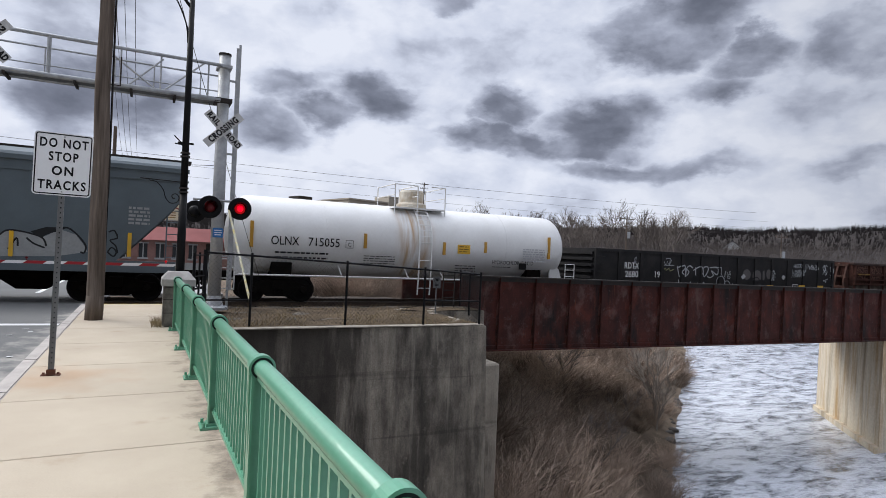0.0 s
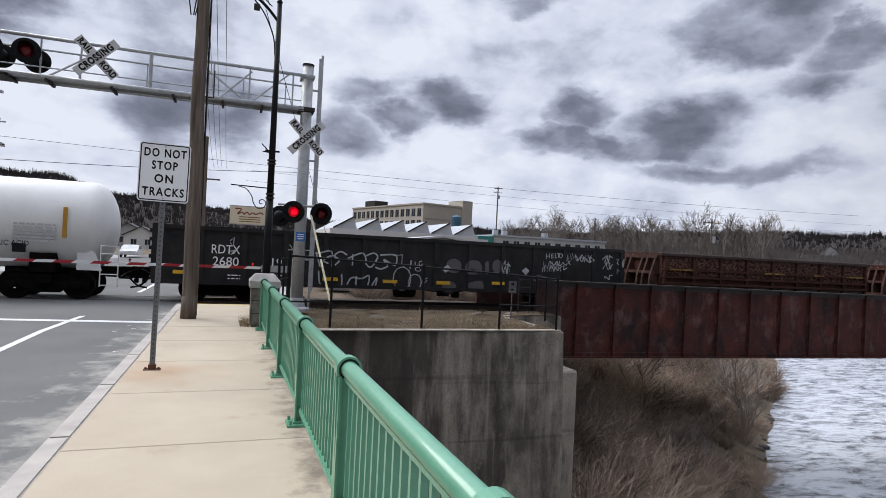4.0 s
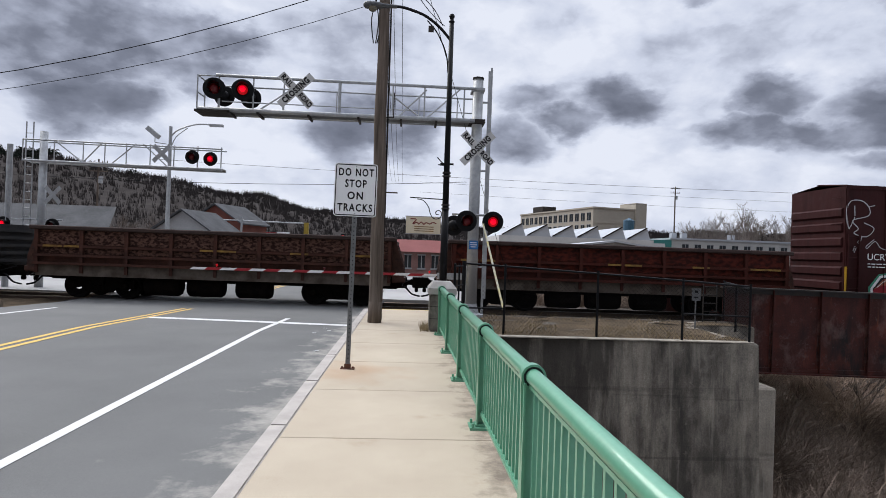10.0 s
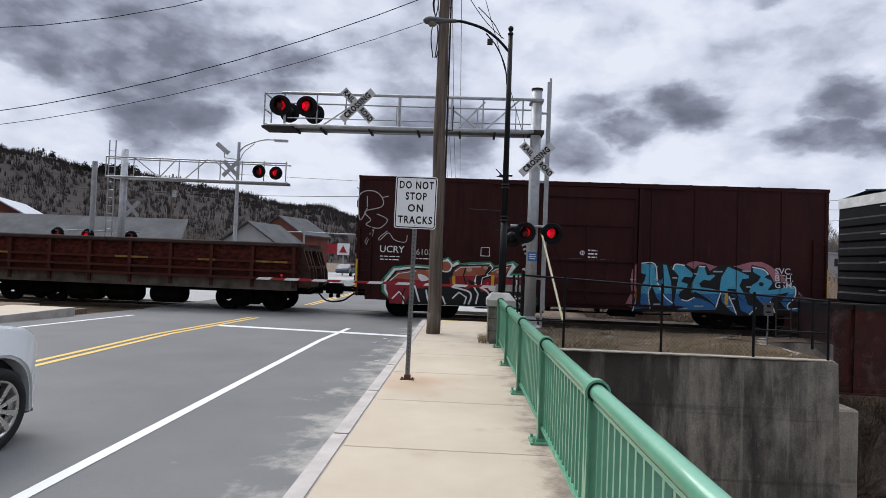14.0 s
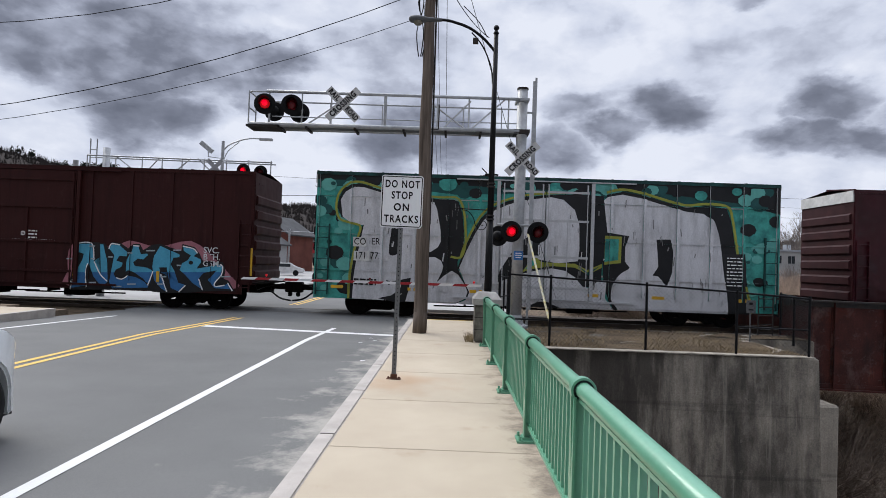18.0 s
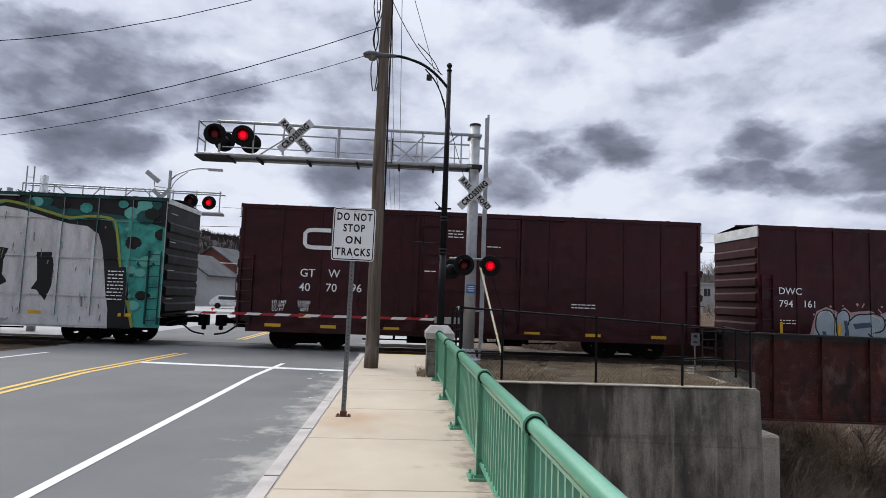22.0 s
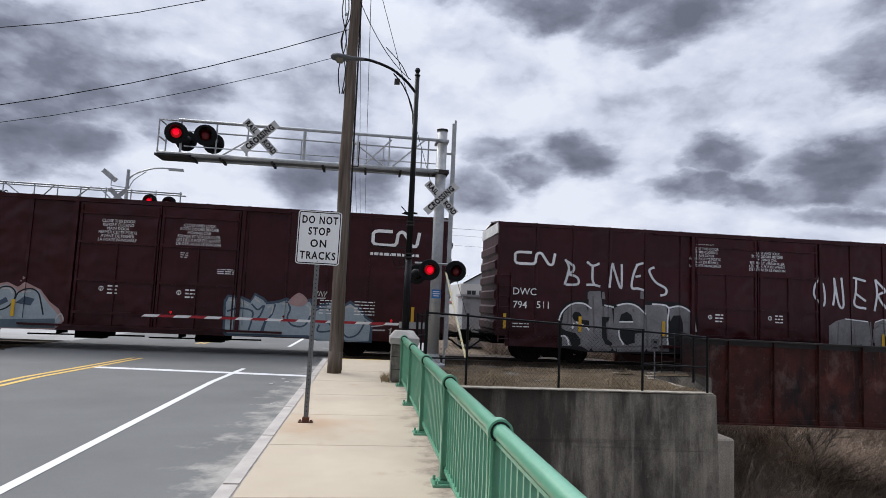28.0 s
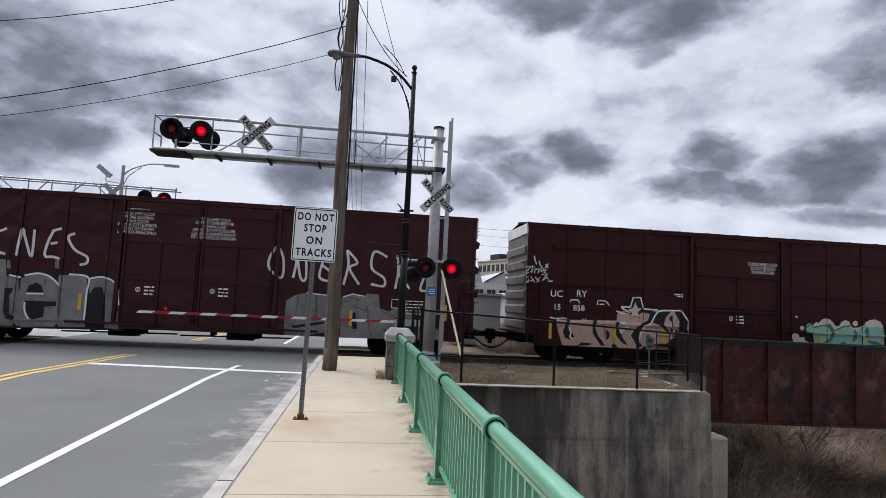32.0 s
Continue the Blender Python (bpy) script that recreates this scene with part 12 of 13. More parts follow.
gable("house", "pale clapboard gabled house", -27.6, 73, 7.5, 7, 3.9, 2.4, M_SIDING, M_ROOF, 3, -12)
gable("house", "brick gabled hall with a grey roof", -28.6, 88, 8.5, 7, 5.6, 2.6, M_BRICK, M_ROOF, 3, -18)
gable("house", "brick house with white eaves on the hillside", -71.0, 84, 14, 20, 5.6, 4.0, M_BRICK, M_ROOFP, 4, 25)
gable("house", "low shed with a long grey roof", -58, 66, 34, 14, 3.0, 2.2, M_BRICK, M_ROOF, 0, 90)
shed = thing("shed", "long low shed with a grey pitched roof", "building", pose(-36, 60, -0.5))
bm = bmesh.new()
for p in ((-22, 0, 2.8), (6, 0, 2.8), (4.5, 5, 6.0), (-22, 5, 6.0)):
    bm.verts.new(p)
bm.faces.new(bm.verts[:])
part("roof", bm, M_ROOF, shed)
part("wall", B((-22, 6, 0.1, 8, 0, 2.9)), M_BRICK, shed)
gable("house", "small white house among the trees", 196, 148, 7, 9, 3, 3, M_WALLW, M_ROOF, 2, -50, 5)


def mill():
    g = thing("mill_building", "long tan concrete mill with rows of windows", "building", pose(45.5, 240.7, -0.5, 0, 0, -73.7))
    part("wall", B((0, 52.1, 0, 20, 0, 19.0)), M_MILL, g)
    part("roof", B((-0.3, 52.4, -0.3, 20.3, 19.0, 19.5)), M_MILL, g)
    for z0 in (7.0, 11.0, 15.0):
        windows(g, 0.5, 51.5, 14, z0, z0 + 2.6, 0.0, 0.62)
    part("stair_tower", B((44, 52.7, 16.4, 20.8, 0, 21.6)), M_MILL, g, "plain concrete stair tower")
    for z in (9.9, 14.2):
        part("string_course", B((52.1, 52.25, 0, 16.3, z, z + 0.3)), M_MILL, g)
    part("roof_house", B((3, 11, 4, 10, 19.5, 22.4)), M_DARK, g, "dark roof housing")


mill()


def sawtooth():
    g = thing("factory", "white factory hall with a sawtooth glass roof", "building", pose(18, 118, -0.5))
    part("wall", B((0, 32, 0, 30, 0, 6.4)), M_WALLW, g)
    for i in range(6):
        bm = bmesh.new()
        x = 0.5 + i * 5.2
        slab(bm, [(x, 6.4), (x + 5.0, 6.4), (x + 4.2, 8.9)], 28, pose(0, 0.5, 0))
        part("roof_tooth", bm, M_ROOFP, g)
        bm = bmesh.new()
        bar(bm, (x + 0.1, 0.4, 6.5), (x + 4.2, 0.4, 8.9), 0.2, 0.25)
        part("glazing_edge", bm, M_DARK, g)
    windows(g, 1, 31, 12, 2.5, 5.0, 0.0, 0.7)


sawtooth()


def low_mill():
    g = thing("mill_building", "low pale mill with arched windows and a teal end", "building", pose(53, 130, -0.5))
    part("wall", B((6, 38, 0, 14, 0, 7.2)), mat("pale_render", (0.47, 0.46, 0.44), 0.9, var=0.07, scale=0.3), g)
    part("roof", B((5.8, 38.2, -0.2, 14.2, 7.2, 7.6)), M_ROOFP, g)
    windows(g, 8, 37, 10, 4.6, 6.2, 0.0, 0.5)
    part("end_wall", B((-4, 6, -0.5, 14, 0, 7.0)), mat("teal_panel", (0.05, 0.22, 0.20), 0.6, var=0.06, scale=0.3), g, "teal panelled end")
    part("sign_bar", B((-2.5, 4.5, -0.56, -0.5, 5.4, 6.2)), M_WALLW, g, "pale lettering band")
    for x in (8, 10.5, 22):
        part("roof_vent", B((x, x + 1.2, 4, 5.2, 7.6, 8.9)), M_ROOFP, g)
    bm = bmesh.new()
    lathe(bm, [(1.2, 7), (1.3, 11.5), (0, 12.2)], pose(-1.5, 6, 0), 12)
    part("water_tank", bm, mat("tank_blue", (0.06, 0.12, 0.17), 0.6), g, "dark blue water tank")


low_mill()
gable("factory", "grey utility sheds by the line", 22, 62, 12, 10, 3.2, 0.8, M_SIDING, M_ROOFP, 3)
def station_sign(x, y, z):
    g = thing("roadside_sign", "white square sign with a red triangle on a pole", "sign", pose(x, y, -0.4))
    bm = bmesh.new()
    rod(bm, (0, 0, 0), (0, 0, z), 0.12, seg=8)
    part("pole", bm, M_GALV, g)
    part("panel", B((-0.75, 0.75, -0.2, 0.1, z - 0.3, z + 1.2)), M_SIGNWHITE, g)
    bm = bmesh.new()
    slab(bm, [(-0.5, z), (0.5, z), (0, z + 0.95)], 0.03, pose(0, -0.235, 0))
    part("triangle", bm, M_REDSTRIPE, g, "red triangle")
    part("price_board", B((-2.1, -0.85, -0.2, 0.1, z - 0.2, z + 1.1)), M_REDSTRIPE, g, "red price board")


station_sign(-15.9, 75, 2.9)
box_shed = thing("equipment_cabinet", "grey railway equipment cabinet by the track", "cabinet", pose(4.6, 29.5, -0.4))
part("body", B((0, 2.2, 0, 1.6, 0, 2.5)), M_GALV, box_shed)
part("roof", B((-0.1, 2.3, -0.1, 1.7, 2.5, 2.6)), M_GALV, box_shed)
part("door", B((0.4, 1.5, -0.03, 0, 0.15, 2.3)), M_SIDING, box_shed)


def restaurant():
    g = thing("restaurant", "pink-walled roadside restaurant with a red roof", "building", pose(-2.4, 52, -0.45))
    part("wall", B((0, 9, 0, 12, 0, 2.3)), mat("brick_pink", (0.30, 0.17, 0.15), 0.9, var=0.12, scale=1, grain=6), g)
    bm = bmesh.new()
    lo = [bm.verts.new(p) for p in ((-0.7, -0.7, 2.2), (9.7, -0.7, 2.2), (9.7, 12.7, 2.2), (-0.7, 12.7, 2.2))]
    hi = [bm.verts.new(p) for p in ((1.0, 1.5, 3.3), (8, 1.5, 3.3), (8, 10.5, 3.3), (1.0, 10.5, 3.3))]
    for i in range(4):
        j = (i + 1) % 4
        bm.faces.new((lo[i], lo[j], hi[j], hi[i]))
    bm.faces.new(hi)
    bmesh.ops.recalc_face_normals(bm, faces=bm.faces)
    part("roof", bm, M_REDROOF, g, "red mansard roof")
    windows(g, 0.5, 6.5, 5, 0.8, 1.9, 0.0, 0.5)
    part("door", B((6.9, 7.9, -0.05, 0.02, 0, 2.05)), M_DARK, g)


restaurant()


def billboard():
    g = thing("billboard", "cream roadside billboard with red script", "billboard", pose(-0.5, 70.0, -0.4))
    for x in (0.7, 3.4):
        bm = bmesh.new()
        rod(bm, (x, 0, 0), (x, 0, 4.6), 0.10, seg=8)
        part("post", bm, M_DARK, g)
    pn = part("panel", B((0, 4.1, -0.15, 0.15, 4.4, 6.35)), mat("billboard_cream", (0.62, 0.57, 0.42), 0.7, var=0.05, bump=0), g)
    part("frame", B((-0.08, 4.18, -0.1, 0.1, 4.3, 4.4), (-0.08, 4.18, -0.1, 0.1, 6.35, 6.45)), M_SIDING, g)
    bm = bmesh.new()
    ribbon(bm, smooth_line([(0.5, 6.1), (1.2, 6.05), (0.8, 5.5), (1.3, 5.7), (1.5, 5.5), (1.8, 5.75), (2.1, 5.5), (2.4, 5.7), (2.8, 5.55), (3.2, 5.75), (3.6, 5.6)], 4), 0.14, -0.155)
    part("script_stroke", bm, M_REDROOF, pn, "red painted script flourish")
    for z in (5.2, 4.95, 4.7):
        part("print_bar", B((1.0, 3.3, -0.156, -0.151, z - 0.06, z + 0.04)), M_OLDYELLOW, pn)


billboard()


def traffic_signal():
    s = thing("traffic_signal", "yellow traffic signal on a long mast arm", "traffic light", pose(-22.5, 80, -0.4))
    bm = bmesh.new()
    rod(bm, (0, 0, 0), (0, 0, 6.0), 0.14, seg=10)
    rod(bm, (-4, 0, 5.6), (9, 0, 5.5), 0.08, seg=8)
    part("mast_arm", bm, M_GALV, s)
    part("housing", B((8.3, 8.9, -0.3, 0.1, 3.9, 5.6)), mat("signal_yellow", (0.30, 0.21, 0.03), 0.6, bump=0), s, "dark yellow signal housing")
    s2 = thing("traffic_signal", "far traffic signal showing red", "traffic light", pose(-9.55, 85, -0.4))
    bm = bmesh.new()
    rod(bm, (0, 0, 0), (0, 0, 4.3), 0.10, seg=8)
    part("post", bm, M_DARK, s2)
    part("housing", B((-0.3, 0.3, -0.25, 0.1, 3.0, 4.4)), M_BLACK, s2)
    bm = bmesh.new()
    lathe(bm, [(0.22, 0), (0.2, 0.06), (0, 0.08)], pose(0, -0.26, 4.05, 90), 12)
    part("red_lamp", bm, M_RED_ON, s2, "lit red lamp")


traffic_signal()


def small_car(x, y, rz, paint, label):
    c = thing("parked_car", label, "car", pose(x, y, -0.38, 0, 0, rz), group="cars beyond the tracks")
    bm = bmesh.new()
    slab(bm, [(-2.2, 0.35), (2.2, 0.35), (2.25, 0.75), (1.3, 0.95), (0.7, 1.42), (-1.4, 1.45), (-2.1, 0.95), (-2.25, 0.7)], 1.7, pose(0, -0.85, 0))
    bmesh.ops.bevel(bm, geom=bm.edges[:], offset=0.08, segments=2, affect="EDGES")
    part("body", bm, paint, c)
    part("window", B((-1.3, 0.75, -0.86, 0.86, 0.98, 1.32)), M_PANE, c)
    for wx in (-1.35, 1.35):
        bm = bmesh.new()
        lathe(bm, [(0, -0.1), (0.32, -0.1), (0.32, 0.1), (0, 0.1)], pose(wx, -0.8, 0.32, 90), 14)
        part("wheel", bm, M_SIGNBLACK, c)
    return c


M_CARW, M_CARD = mat("car_white", (0.7, 0.7, 0.7), 0.3, bump=0, coat=0.5), mat("car_dark", (0.03, 0.035, 0.05), 0.3, bump=0, coat=0.5)
small_car(-19, 66, 10, M_CARW, "white car parked beyond the tracks")
small_car(-14.5, 72, 80, M_CARD, "dark car waiting beyond the tracks")
small_car(-10.7, 74, -90, M_CARW, "white car waiting at the junction")
small_car(-24, 60, 0, M_CARD, "dark car parked by the houses")
gable("house", "pale gabled house beside the far road", -20.0, 150, 7, 8, 3.2, 1.9, M_WALLW, M_ROOF, 2)
gable("house", "small pale house up the far road", -25.5, 168, 8, 8, 4.0, 2.2, M_SIDING, M_ROOF, 2)


# ---- hills, trees and brush ----
RIDGE = [(-80, 6.5), (-60, 8.5), (-40, 7.9), (-33, 7.4), (-27, 6.6), (-22.5, 6.4), (-19, 5.8), (-13.5, 5.2), (-9, 4.4), (0, 3.4), (14, 2.8), (26, 3.2), (33, 3.2), (40, 3.5), (48, 3.7), (55, 3.8), (64, 3.9), (75, 4.2), (95, 5)]


def ridge(az):
    for (a, e), (b, f) in zip(RIDGE[:-1], RIDGE[1:]):
        if a <= az <= b:
            return e + (f - e) * (az - a) / (b - a)
    return 5.0


def hill_z(az, r):
    """Height of the wooded valley side in direction az (degrees) at distance r."""
    top = math.tan(radians(ridge(az))) * 620 - 6
    s = min(1.0, max(0.0, (r - 260) / 360))
    return -1.5 + top * (s * s * (3 - 2 * s)) + 5 * noise.noise(Vector((az * 0.25, r * 0.01, 0))) * s


def build_hills():
    az = [-80 + 1.5 * i for i in range(117)]
    rs = [255, 300, 350, 400, 450, 500, 550, 590, 620, 660, 720, 800]
    verts = [(r * math.sin(radians(a)), r * math.cos(radians(a)), hill_z(a, min(r, 620)) - max(0, r - 620) * 0.15) for r in rs for a in az]
    k = len(az)
    faces = [(j * k + i, j * k + i + 1, (j + 1) * k + i + 1, (j + 1) * k + i) for j in range(len(rs) - 1) for i in range(k - 1)]
    me = bpy.data.meshes.new("backdrop")
    me.from_pydata(verts, [], faces)
    me.materials.append(M_HILL)
    tagged(new("backdrop", me), "brown winter-wooded valley side", "hill", kind="structure")


build_hills()
M_TWIG = mat("bare_twigs", (0.20, 0.172, 0.155), 1.0, var=0.2, scale=0.5, bump=0.0, spec=0.0)
M_TWIGPALE = mat("pale_twigs", (0.36, 0.32, 0.28), 1.0, var=0.2, scale=0.5, bump=0.0, spec=0.0)
M_BRUSH = mat("brown_brush", (0.40, 0.312, 0.245), 1.0, other=(0.15, 0.114, 0.092), var=0.3, scale=0.8, bump=0.0, island=0.55, spec=0.0)
M_EVER = mat("evergreen", (0.030, 0.036, 0.030), 1.0, var=0.3, scale=0.4, bump=0.0, spec=0.0)


def far_woods():
    """Bare trees as fans of thin limbs over the whole valley side; ragged evergreens on the high ridge."""
    random.seed(11)
    verts, faces = [], []
    for _ in range(15000):
        a = random.uniform(-72, 80)
        r = 640 - 350 * random.random() ** 1.5
        x, y, z = r * math.sin(radians(a)), r * math.cos(radians(a)), hill_z(a, min(r, 620)) - max(0, r - 620) * 0.15
        h = random.uniform(3.5, 7)
        for _ in range(8):
            lean, turn = random.uniform(0, 0.45), random.uniform(0, 6.28)
            hh = h * random.uniform(0.55, 1.0)
            w = random.uniform(0.12, 0.30) * r / 500
            k = len(verts)
            s = random.uniform(-0.25, 0.25) * h
            verts += [(x + s - w, y, z - 1 + hh * 0.1), (x + s + w, y, z - 1 + hh * 0.1), (x + s + hh * lean * math.cos(turn), y + hh * lean * math.sin(turn), z + hh)]
            faces.append((k, k + 1, k + 2))
    me = bpy.data.meshes.new("far_woods")
    me.from_pydata(verts, [], faces)
    me.materials.append(M_HILLTREE)
    tagged(new("far_woods", me), "bare grey-brown woods on the hills", "woods", kind="stuff")
    verts, faces = [], []
    for _ in range(5200):
        a = random.uniform(-68, -15)
        r = 634 - 170 * random.random() ** 1.4
        if noise.noise(Vector((a * 0.30, r * 0.02, 4))) < (a + 44) * 0.022 + (620 - r) * 0.002:
            continue
        x, y, z = r * math.sin(radians(a)), r * math.cos(radians(a)), hill_z(a, min(r, 620)) - max(0, r - 620) * 0.15
        h = random.uniform(5, 9)
        for q in range(10):
            lev = 0.35 + 0.6 * random.random()
            w = h * 0.30 * (1.15 - lev * 0.7)
            cx, cz = x + w * random.uniform(-0.8, 0.8), z + h * lev
            k = len(verts)
            for j in range(3):
                turn = random.uniform(0, 2.1) + j * 2.094
                verts.append((cx + w * 0.75 * math.cos(turn), y + random.uniform(-0.5, 0.5), cz + w * 0.55 * math.sin(turn)))
            faces.append((k, k + 1, k + 2))
    me = bpy.data.meshes.new("evergreen_woods")
    me.from_pydata(verts, [], faces)
    me.materials.append(M_EVER)
    tagged(new("evergreen_woods", me), "dark evergreens along the ridge", "woods", kind="stuff")


M_HILLTREE = mat("hill_trees", (0.064, 0.056, 0.054), 1.0, other=(0.044, 0.039, 0.038), scale=0.03, var=0.3, grain=0.5, bump=0.0, spec=0.0)
far_woods()


def stick(verts, faces, a, b, r0, r1):
    d = (b - a)
    s = d.orthogonal().normalized()
    t = d.normalized().cross(s)
    k = len(verts)
    for p, r in ((a, r0), (b, r1)):
        for i in range(3):
            c = 2.0944 * i
            verts.append(tuple(p + s * (r * math.cos(c)) + t * (r * math.sin(c))))
    for i in range(3):
        j = (i + 1) % 3
        faces.append((k + i, k + j, k + 3 + j, k + 3 + i))


def bare_tree(seed, h, depth=5, spread=0.55, stout=0.013, material=None):
    """A leafless tree: a tapered trunk that forks again and again into fine twigs."""
    rnd = random.Random(seed)
    verts, faces = [], []

    def grow(p, d, length, r, level):
        q = p + d * length
        stick(verts, faces, p, q, r, r * 0.68)
        if level == 0:
            return
        for _ in range(rnd.choice((2, 3, 3)) if level < depth else 3):
            nd = (d + Vector((rnd.uniform(-1, 1), rnd.uniform(-1, 1), rnd.uniform(-0.25, 0.6))) * spread).normalized()
            grow(p + d * length * rnd.uniform(0.65, 1.0), nd, length * rnd.uniform(0.55, 0.82), r * 0.68, level - 1)

    grow(Vector((0, 0, -0.5)), Vector((rnd.uniform(-0.08, 0.08), rnd.uniform(-0.08, 0.08), 1)).normalized(), h * 0.30, h * stout, depth)
    me = bpy.data.meshes.new("bare_tree")
    me.from_pydata(verts, [], faces)
    me.materials.append(material or M_TWIG)
    return me


TREES = [bare_tree(s, 15, 6, 0.55, 0.0090) for s in (1, 2, 3, 4)]


def tree_line():
    random.seed(21)
    for i in range(460):
        a = random.choice((random.uniform(24, 66), random.uniform(26, 66), random.uniform(30, 66), random.uniform(-50, -15)))
        r = random.uniform(150, 330) if a > 0 else random.uniform(110, 260)
        x, y = r * math.sin(radians(a)), r * math.cos(radians(a))
        if a > 0 and bank_side(x, y) < 84 and bank_side(x, y) > -4:
            continue
        z = (hill_z(a, r) if r > 260 else -0.6) + (3.0 if a > 30 else 0.0) * (r / 200)
        o = new("bare_tree", random.choice(TREES))
        s = random.uniform(0.7, 1.35) if a > 26 else random.uniform(0.5, 0.8)
        o.matrix_basis = Matrix.Translation((x, y, z)) @ Euler((0, 0, random.uniform(0, 6.28))).to_matrix().to_4x4() @ Matrix.Diagonal((s, s, s * random.uniform(0.85, 1.1), 1))
        tagged(o, "leafless grey tree along the valley", "tree", "bare trees")


tree_line()


def far_bank():
    """The low wooded rise across the river."""
    verts, faces = [], []
    az = [22 + 1.0 * i for i in range(60)]
    rows = [(118, -1.0), (135, 2.5), (165, 4.0), (220, 6.5), (270, 9.0)]
    for r, z in rows:
        for a in az:
            k = min(1.0, max(0.0, (a - 24) / 12))
            verts.append((r * math.sin(radians(a)), r * math.cos(radians(a)), -1.2 + (z + 1.2) * k + 0.8 * noise.noise(Vector((a * 0.3, r * 0.05, 5))) * k))
    n = len(az)
    for j in range(len(rows) - 1):
        for i in range(n - 1):
            faces.append((j * n + i, j * n + i + 1, (j + 1) * n + i + 1, (j + 1) * n + i))
    me = bpy.data.meshes.new("far_bank")
    me.from_pydata(verts, [], faces)
    me.materials.append(M_HILL)
    tagged(new("far_bank", me), "brown wooded rise across the river", "ground", kind="structure")


far_bank()


def bank_woods():
    """Thin bare saplings that cover the rise across the river."""
    random.seed(31)
    verts, faces = [], []
    for _ in range(3200):
        a, r = random.uniform(25, 80), random.uniform(120, 275)
        k = min(1.0, max(0.0, (a - 24) / 12))
        x, y = r * math.sin(radians(a)), r * math.cos(radians(a))
        z = -1.5 + (min(9.0, (r - 118) * 0.062) + 1.0) * k
        h = random.uniform(2.0, 5.5)
        for _ in range(7):
            lean, turn, s, w = random.uniform(0.1, 0.6), random.uniform(0, 6.28), random.uniform(-0.3, 0.3) * h, random.uniform(0.04, 0.10)
            q = len(verts)
            verts += [(x + s - w, y, z), (x + s + w, y, z), (x + s + h * lean * math.cos(turn), y + h * lean * math.sin(turn), z + h * random.uniform(0.6, 1))]
            faces.append((q, q + 1, q + 2))
    me = bpy.data.meshes.new("bank_woods")
    me.from_pydata(verts, [], faces)
    me.materials.append(M_TWIG)
    tagged(new("bank_woods", me), "bare brown saplings across the river", "woods", kind="stuff")


bank_woods()


def brush_clump(seed, n=120, h=1.6, w=1.3):
    """A tangle of thin arching stems."""
    rnd = random.Random(seed)
    verts, faces = [], []
    for _ in range(n):
        a = rnd.uniform(0, 6.283)
        r0 = rnd.uniform(0, 0.5) * w
        p = Vector((r0 * math.cos(a), r0 * math.sin(a), -0.15))
        b = a + rnd.uniform(-1.2, 1.2)
        d = Vector((math.cos(b) * rnd.uniform(0.1, 0.9), math.sin(b) * rnd.uniform(0.1, 0.9), 1)).normalized()
        L = h * rnd.uniform(0.3, 0.62)
        r = rnd.uniform(0.007, 0.020)
        for k in range(3):
            q = p + d * L
            stick(verts, faces, p, q, r, r * 0.6)
            for _ in range(2):
                e = (d + Vector((rnd.uniform(-1, 1), rnd.uniform(-1, 1), rnd.uniform(-0.4, 0.6))) * 1.7).normalized()
                f = p + d * L * rnd.uniform(0.3, 1)
                stick(verts, faces, f, f + e * L * rnd.uniform(0.4, 0.9), r * 0.5, r * 0.3)
            p, r, L = q, r * 0.6, L * 0.7
            d = (d + Vector((rnd.uniform(-0.5, 0.5), rnd.uniform(-0.5, 0.5), -0.25))).normalized()
    me = bpy.data.meshes.new("brush")
    me.from_pydata(verts, [], faces)
    me.materials.append(M_BRUSH)
    return me


M_BOULDER = mat("wet_boulder", (0.105, 0.092, 0.08), 0.7, other=(0.05, 0.044, 0.04), scale=3, var=0.2, grain=20, bump=0.5)


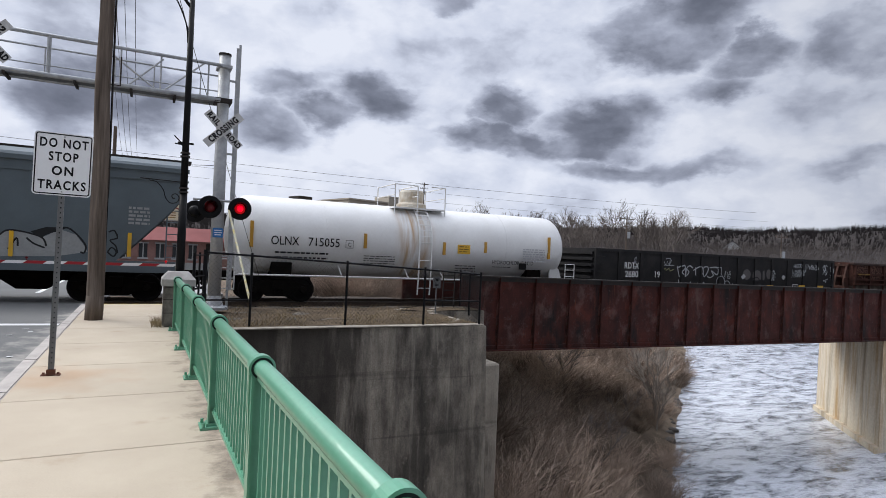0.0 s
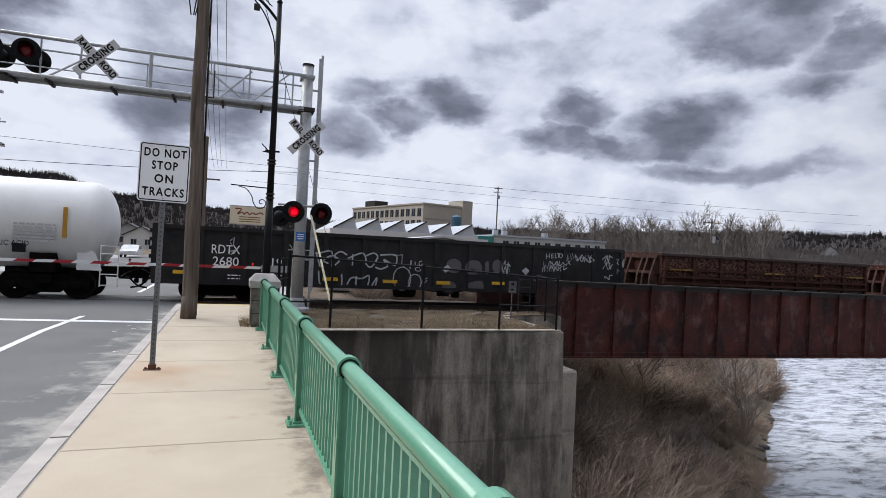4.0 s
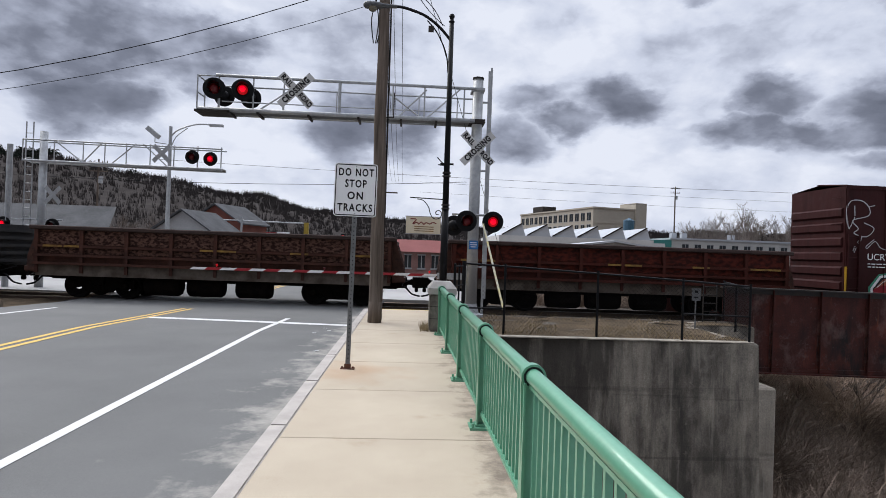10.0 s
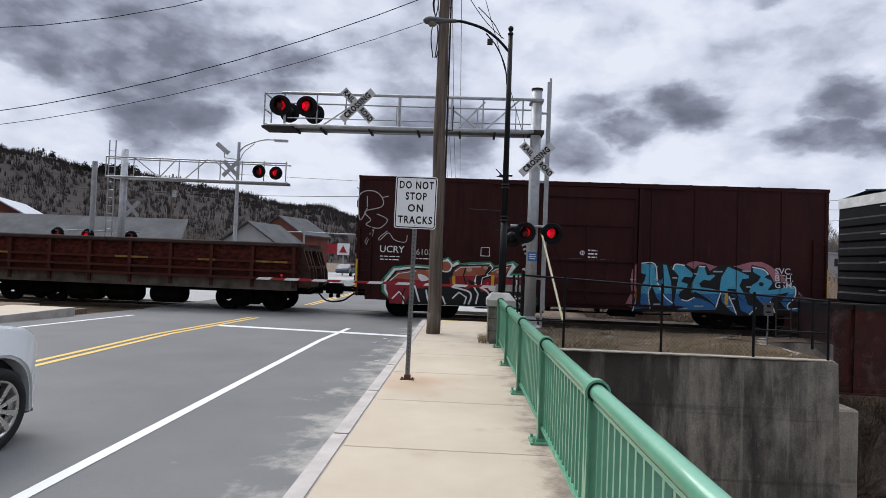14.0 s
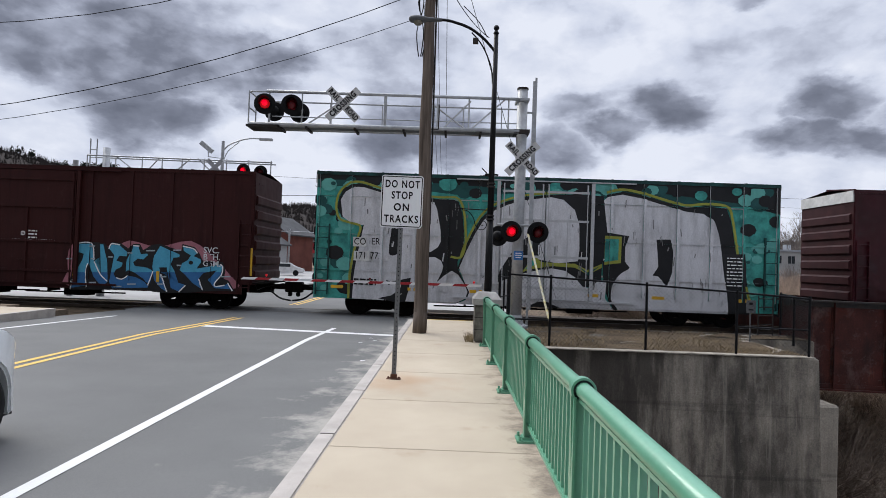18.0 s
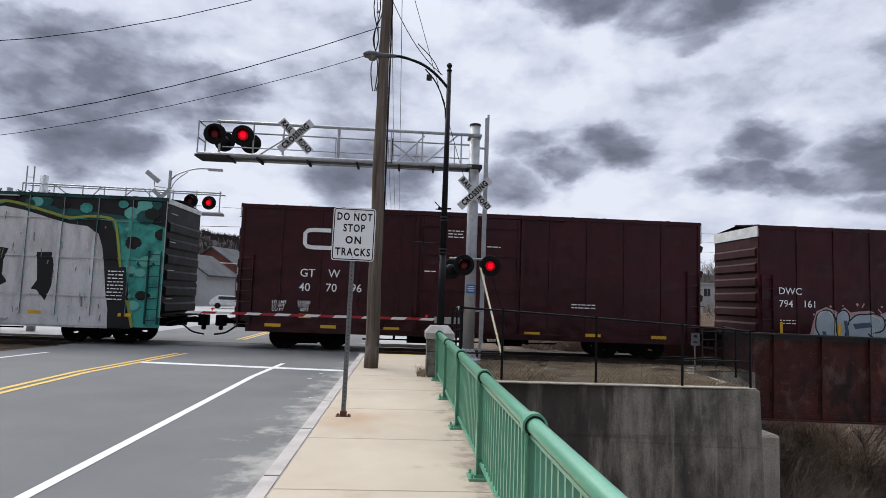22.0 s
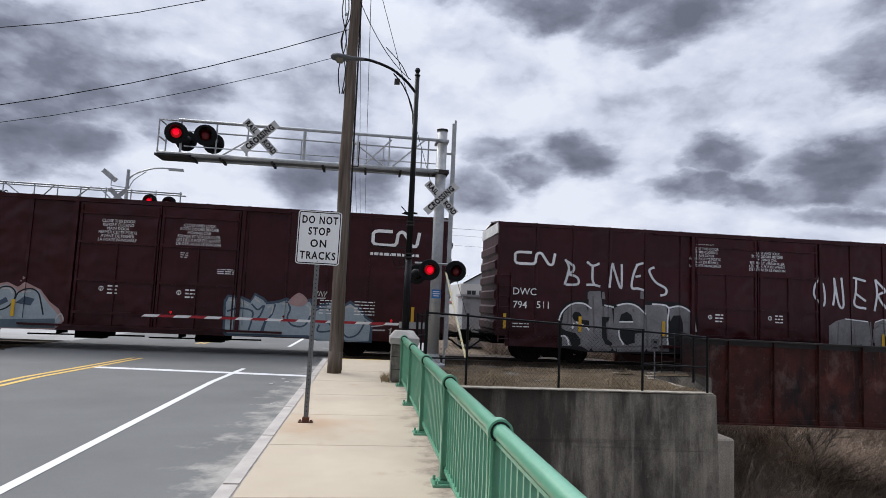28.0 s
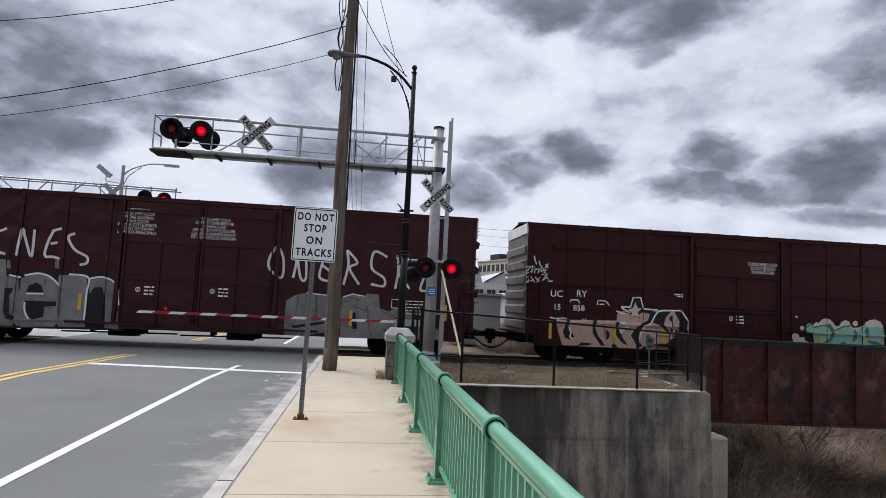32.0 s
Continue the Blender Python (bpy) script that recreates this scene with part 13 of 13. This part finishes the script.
def bank_brush():
    random.seed(5)
    kinds = [brush_clump(s) for s in (1, 2, 3, 4, 5, 6)]
    made = 0
    while made < 290:
        x, y = random.uniform(8.8, 48), random.uniform(8, 50)
        u = bank_side(x, y)
        if not -20 < u < (-1.6 if y < 34 else -0.6) or (y > 18.5 and x < 11 and y < 27):
            continue
        if y < 12 and x < 9.5:
            continue
        o = new("shrub", random.choice(kinds))
        s = random.uniform(0.85, 1.55) * (0.75 if u > -5 else 1.0)
        o.matrix_basis = Matrix.Translation((x, y, ground_z(x, y))) @ Euler((0, 0, random.uniform(0, 6.28))).to_matrix().to_4x4() @ Matrix.Diagonal((s, s, s * random.uniform(0.7, 1.2), 1))
        tagged(o, "leafless brown brush on the river bank", "shrub", "bank brush")
        made += 1
    slim = [bare_tree(seed, 5.0, 6, 0.62, 0.0150, mt) for seed, mt in ((41, M_TWIGPALE), (42, M_TWIGPALE), (43, M_TWIG), (44, M_TWIG))]
    for x, y, s, k, lab in ((28.0, 25.9, 1.35, 0, "small pale leafless tree at the water's edge"), (27.2, 25.0, 0.85, 1, "slim pale leafless sapling at the water's edge"), (29.4, 27.2, 0.7, 2, "slim dark leafless sapling on the bank"),
                            (19.8, 25.0, 1.0, 3, "slim dark leafless tree on the bank"), (32.0, 30.0, 1.0, 1, "slim pale leafless tree by the river"), (17.7, 19.0, 0.8, 2, "slim dark leafless sapling on the bank"), (23.2, 23.6, 0.8, 3, "slim dark leafless sapling in the brush")):
        o = new("bare_tree", slim[k])
        o.matrix_basis = Matrix.Translation((x, y, ground_z(x, y))) @ Matrix.Diagonal((s, s, s, 1))
        tagged(o, lab, "tree", "bare trees")
    for i in range(26):
        x, y = random.uniform(5.0, 13.0), random.uniform(28.0, 33.0)
        o = new("shrub", random.choice(kinds))
        o.matrix_basis = Matrix.Translation((x, y, ground_z(x, y))) @ Euler((0, 0, random.uniform(0, 6.28))).to_matrix().to_4x4() @ Matrix.Diagonal((1.1, 1.1, 0.8, 1))
        tagged(o, "leafless brown brush beyond the tracks", "shrub", "bank brush")
    # boulders at the water's edge
    for i in range(26):
        t = random.uniform(-6, 20)
        off = -1.9 + random.uniform(-0.5, 0.4)
        px, py = 21.8 + 22 / 28.87 * t + 0.648 * off, 17.0 + 18.7 / 28.87 * t - 0.762 * off
        bm = bmesh.new()
        bmesh.ops.create_icosphere(bm, subdivisions=2, radius=random.uniform(0.12, 0.36))
        for v in bm.verts:
            v.co *= 1 + 0.35 * noise.noise(v.co * 2.2 + Vector((i, 0, 0)))
            v.co.z *= 0.7
        o = tagged(part("boulder", bm, M_BOULDER), "grey river boulder at the bank", "rock", "bank boulders")
        o.matrix_basis = pose(px, py, WATER_Z + 0.05)


bank_brush()


def dead_grass():
    """Straw-coloured tufts on the gravel behind the wall."""
    rnd = random.Random(3)
    verts, faces = [], []
    for _ in range(2600):
        x, y = rnd.uniform(1.1, 8.3), 14.05 + 4.8 * rnd.random() ** 1.6
        if noise.noise(Vector((x * 0.8, y * 0.8, 1))) < -0.05:
            continue
        z = -0.24
        h, b = rnd.uniform(0.05, 0.20), rnd.uniform(0, 6.28)
        dx, dy = math.cos(b) * h * 0.7, math.sin(b) * h * 0.7
        k = len(verts)
        verts += [(x - 0.006, y, z), (x + 0.006, y, z), (x + dx, y + dy, z + h)]
        faces.append((k, k + 1, k + 2))
    for _ in range(110):
        x, y = 0.46 - 0.18 * rnd.random(), 12.5 + 0.8 * rnd.random()
        h, b = rnd.uniform(0.06, 0.24), rnd.uniform(0, 6.28)
        k = len(verts)
        verts += [(x - 0.005, y, 0), (x + 0.005, y, 0), (x + math.cos(b) * h * 0.5, y + math.sin(b) * h * 0.5, h)]
        faces.append((k, k + 1, k + 2))
    me = bpy.data.meshes.new("dead_grass")
    me.from_pydata(verts, [], faces)
    me.materials.append(mat("straw", (0.34, 0.26, 0.15), 0.95, var=0.25, scale=3, bump=0.0))
    tagged(new("dead_grass", me), "dry straw-coloured grass tufts", "grass", kind="stuff")


dead_grass()


# ---- what moves ----
def motions():
    tilt = math.degrees(math.atan(TRACK_SLOPE))
    for w, x0, L in CARS:
        rows = []
        for t in range(0, 33):
            x = x0 + RUN[t]
            rows.append((t, pose(x, track_y(x), RAIL_Z, 0, 0, tilt)))
        walk(w, rows)
    for a, w, cx in AXLES:
        start = w["from"]
        rows, turn, held = [], 0.0, None
        for k in range(0, 321):
            t = k / 10
            x = start + cx + run(t)
            turn = math.degrees(-run(t) / 0.457)
            if -24 < x < 46:
                if held is None and t > 0:
                    rows.append((0.0, pose(cx, 0, 0.457, 0, -turn, 0)))
                rows.append((t, pose(cx, 0, 0.457, 0, -turn, 0)))
                held = turn
        if rows:
            if rows[-1][0] < 32.0:
                rows.append((32.0, rows[-1][1]))
            walk(a, rows)
    # the crossing lamps flash by turns: each added half-glowing ball turns half round at every change
    beat, first = 1.1045, 0.13
    for ball, side in LAMPS:
        rows, turn = [(0.0, pose(0, 0, 0, 0, 0, 180 if side == "left" else 0))], 180 if side == "left" else 0
        t, k = first, 0
        while t + 0.1 < 32.0:
            for j in range(4):
                rows.append((t + j / 30, pose(0, 0, 0, 0, 0, turn + 60 * j)))
            turn += 180
            k += 1
            t = first + beat * (k // 2) + (0.555 if k % 2 else 0.0)
        rows.append((32.0, pose(0, 0, 0, 0, 0, turn)))
        walk(ball, rows)


motions()
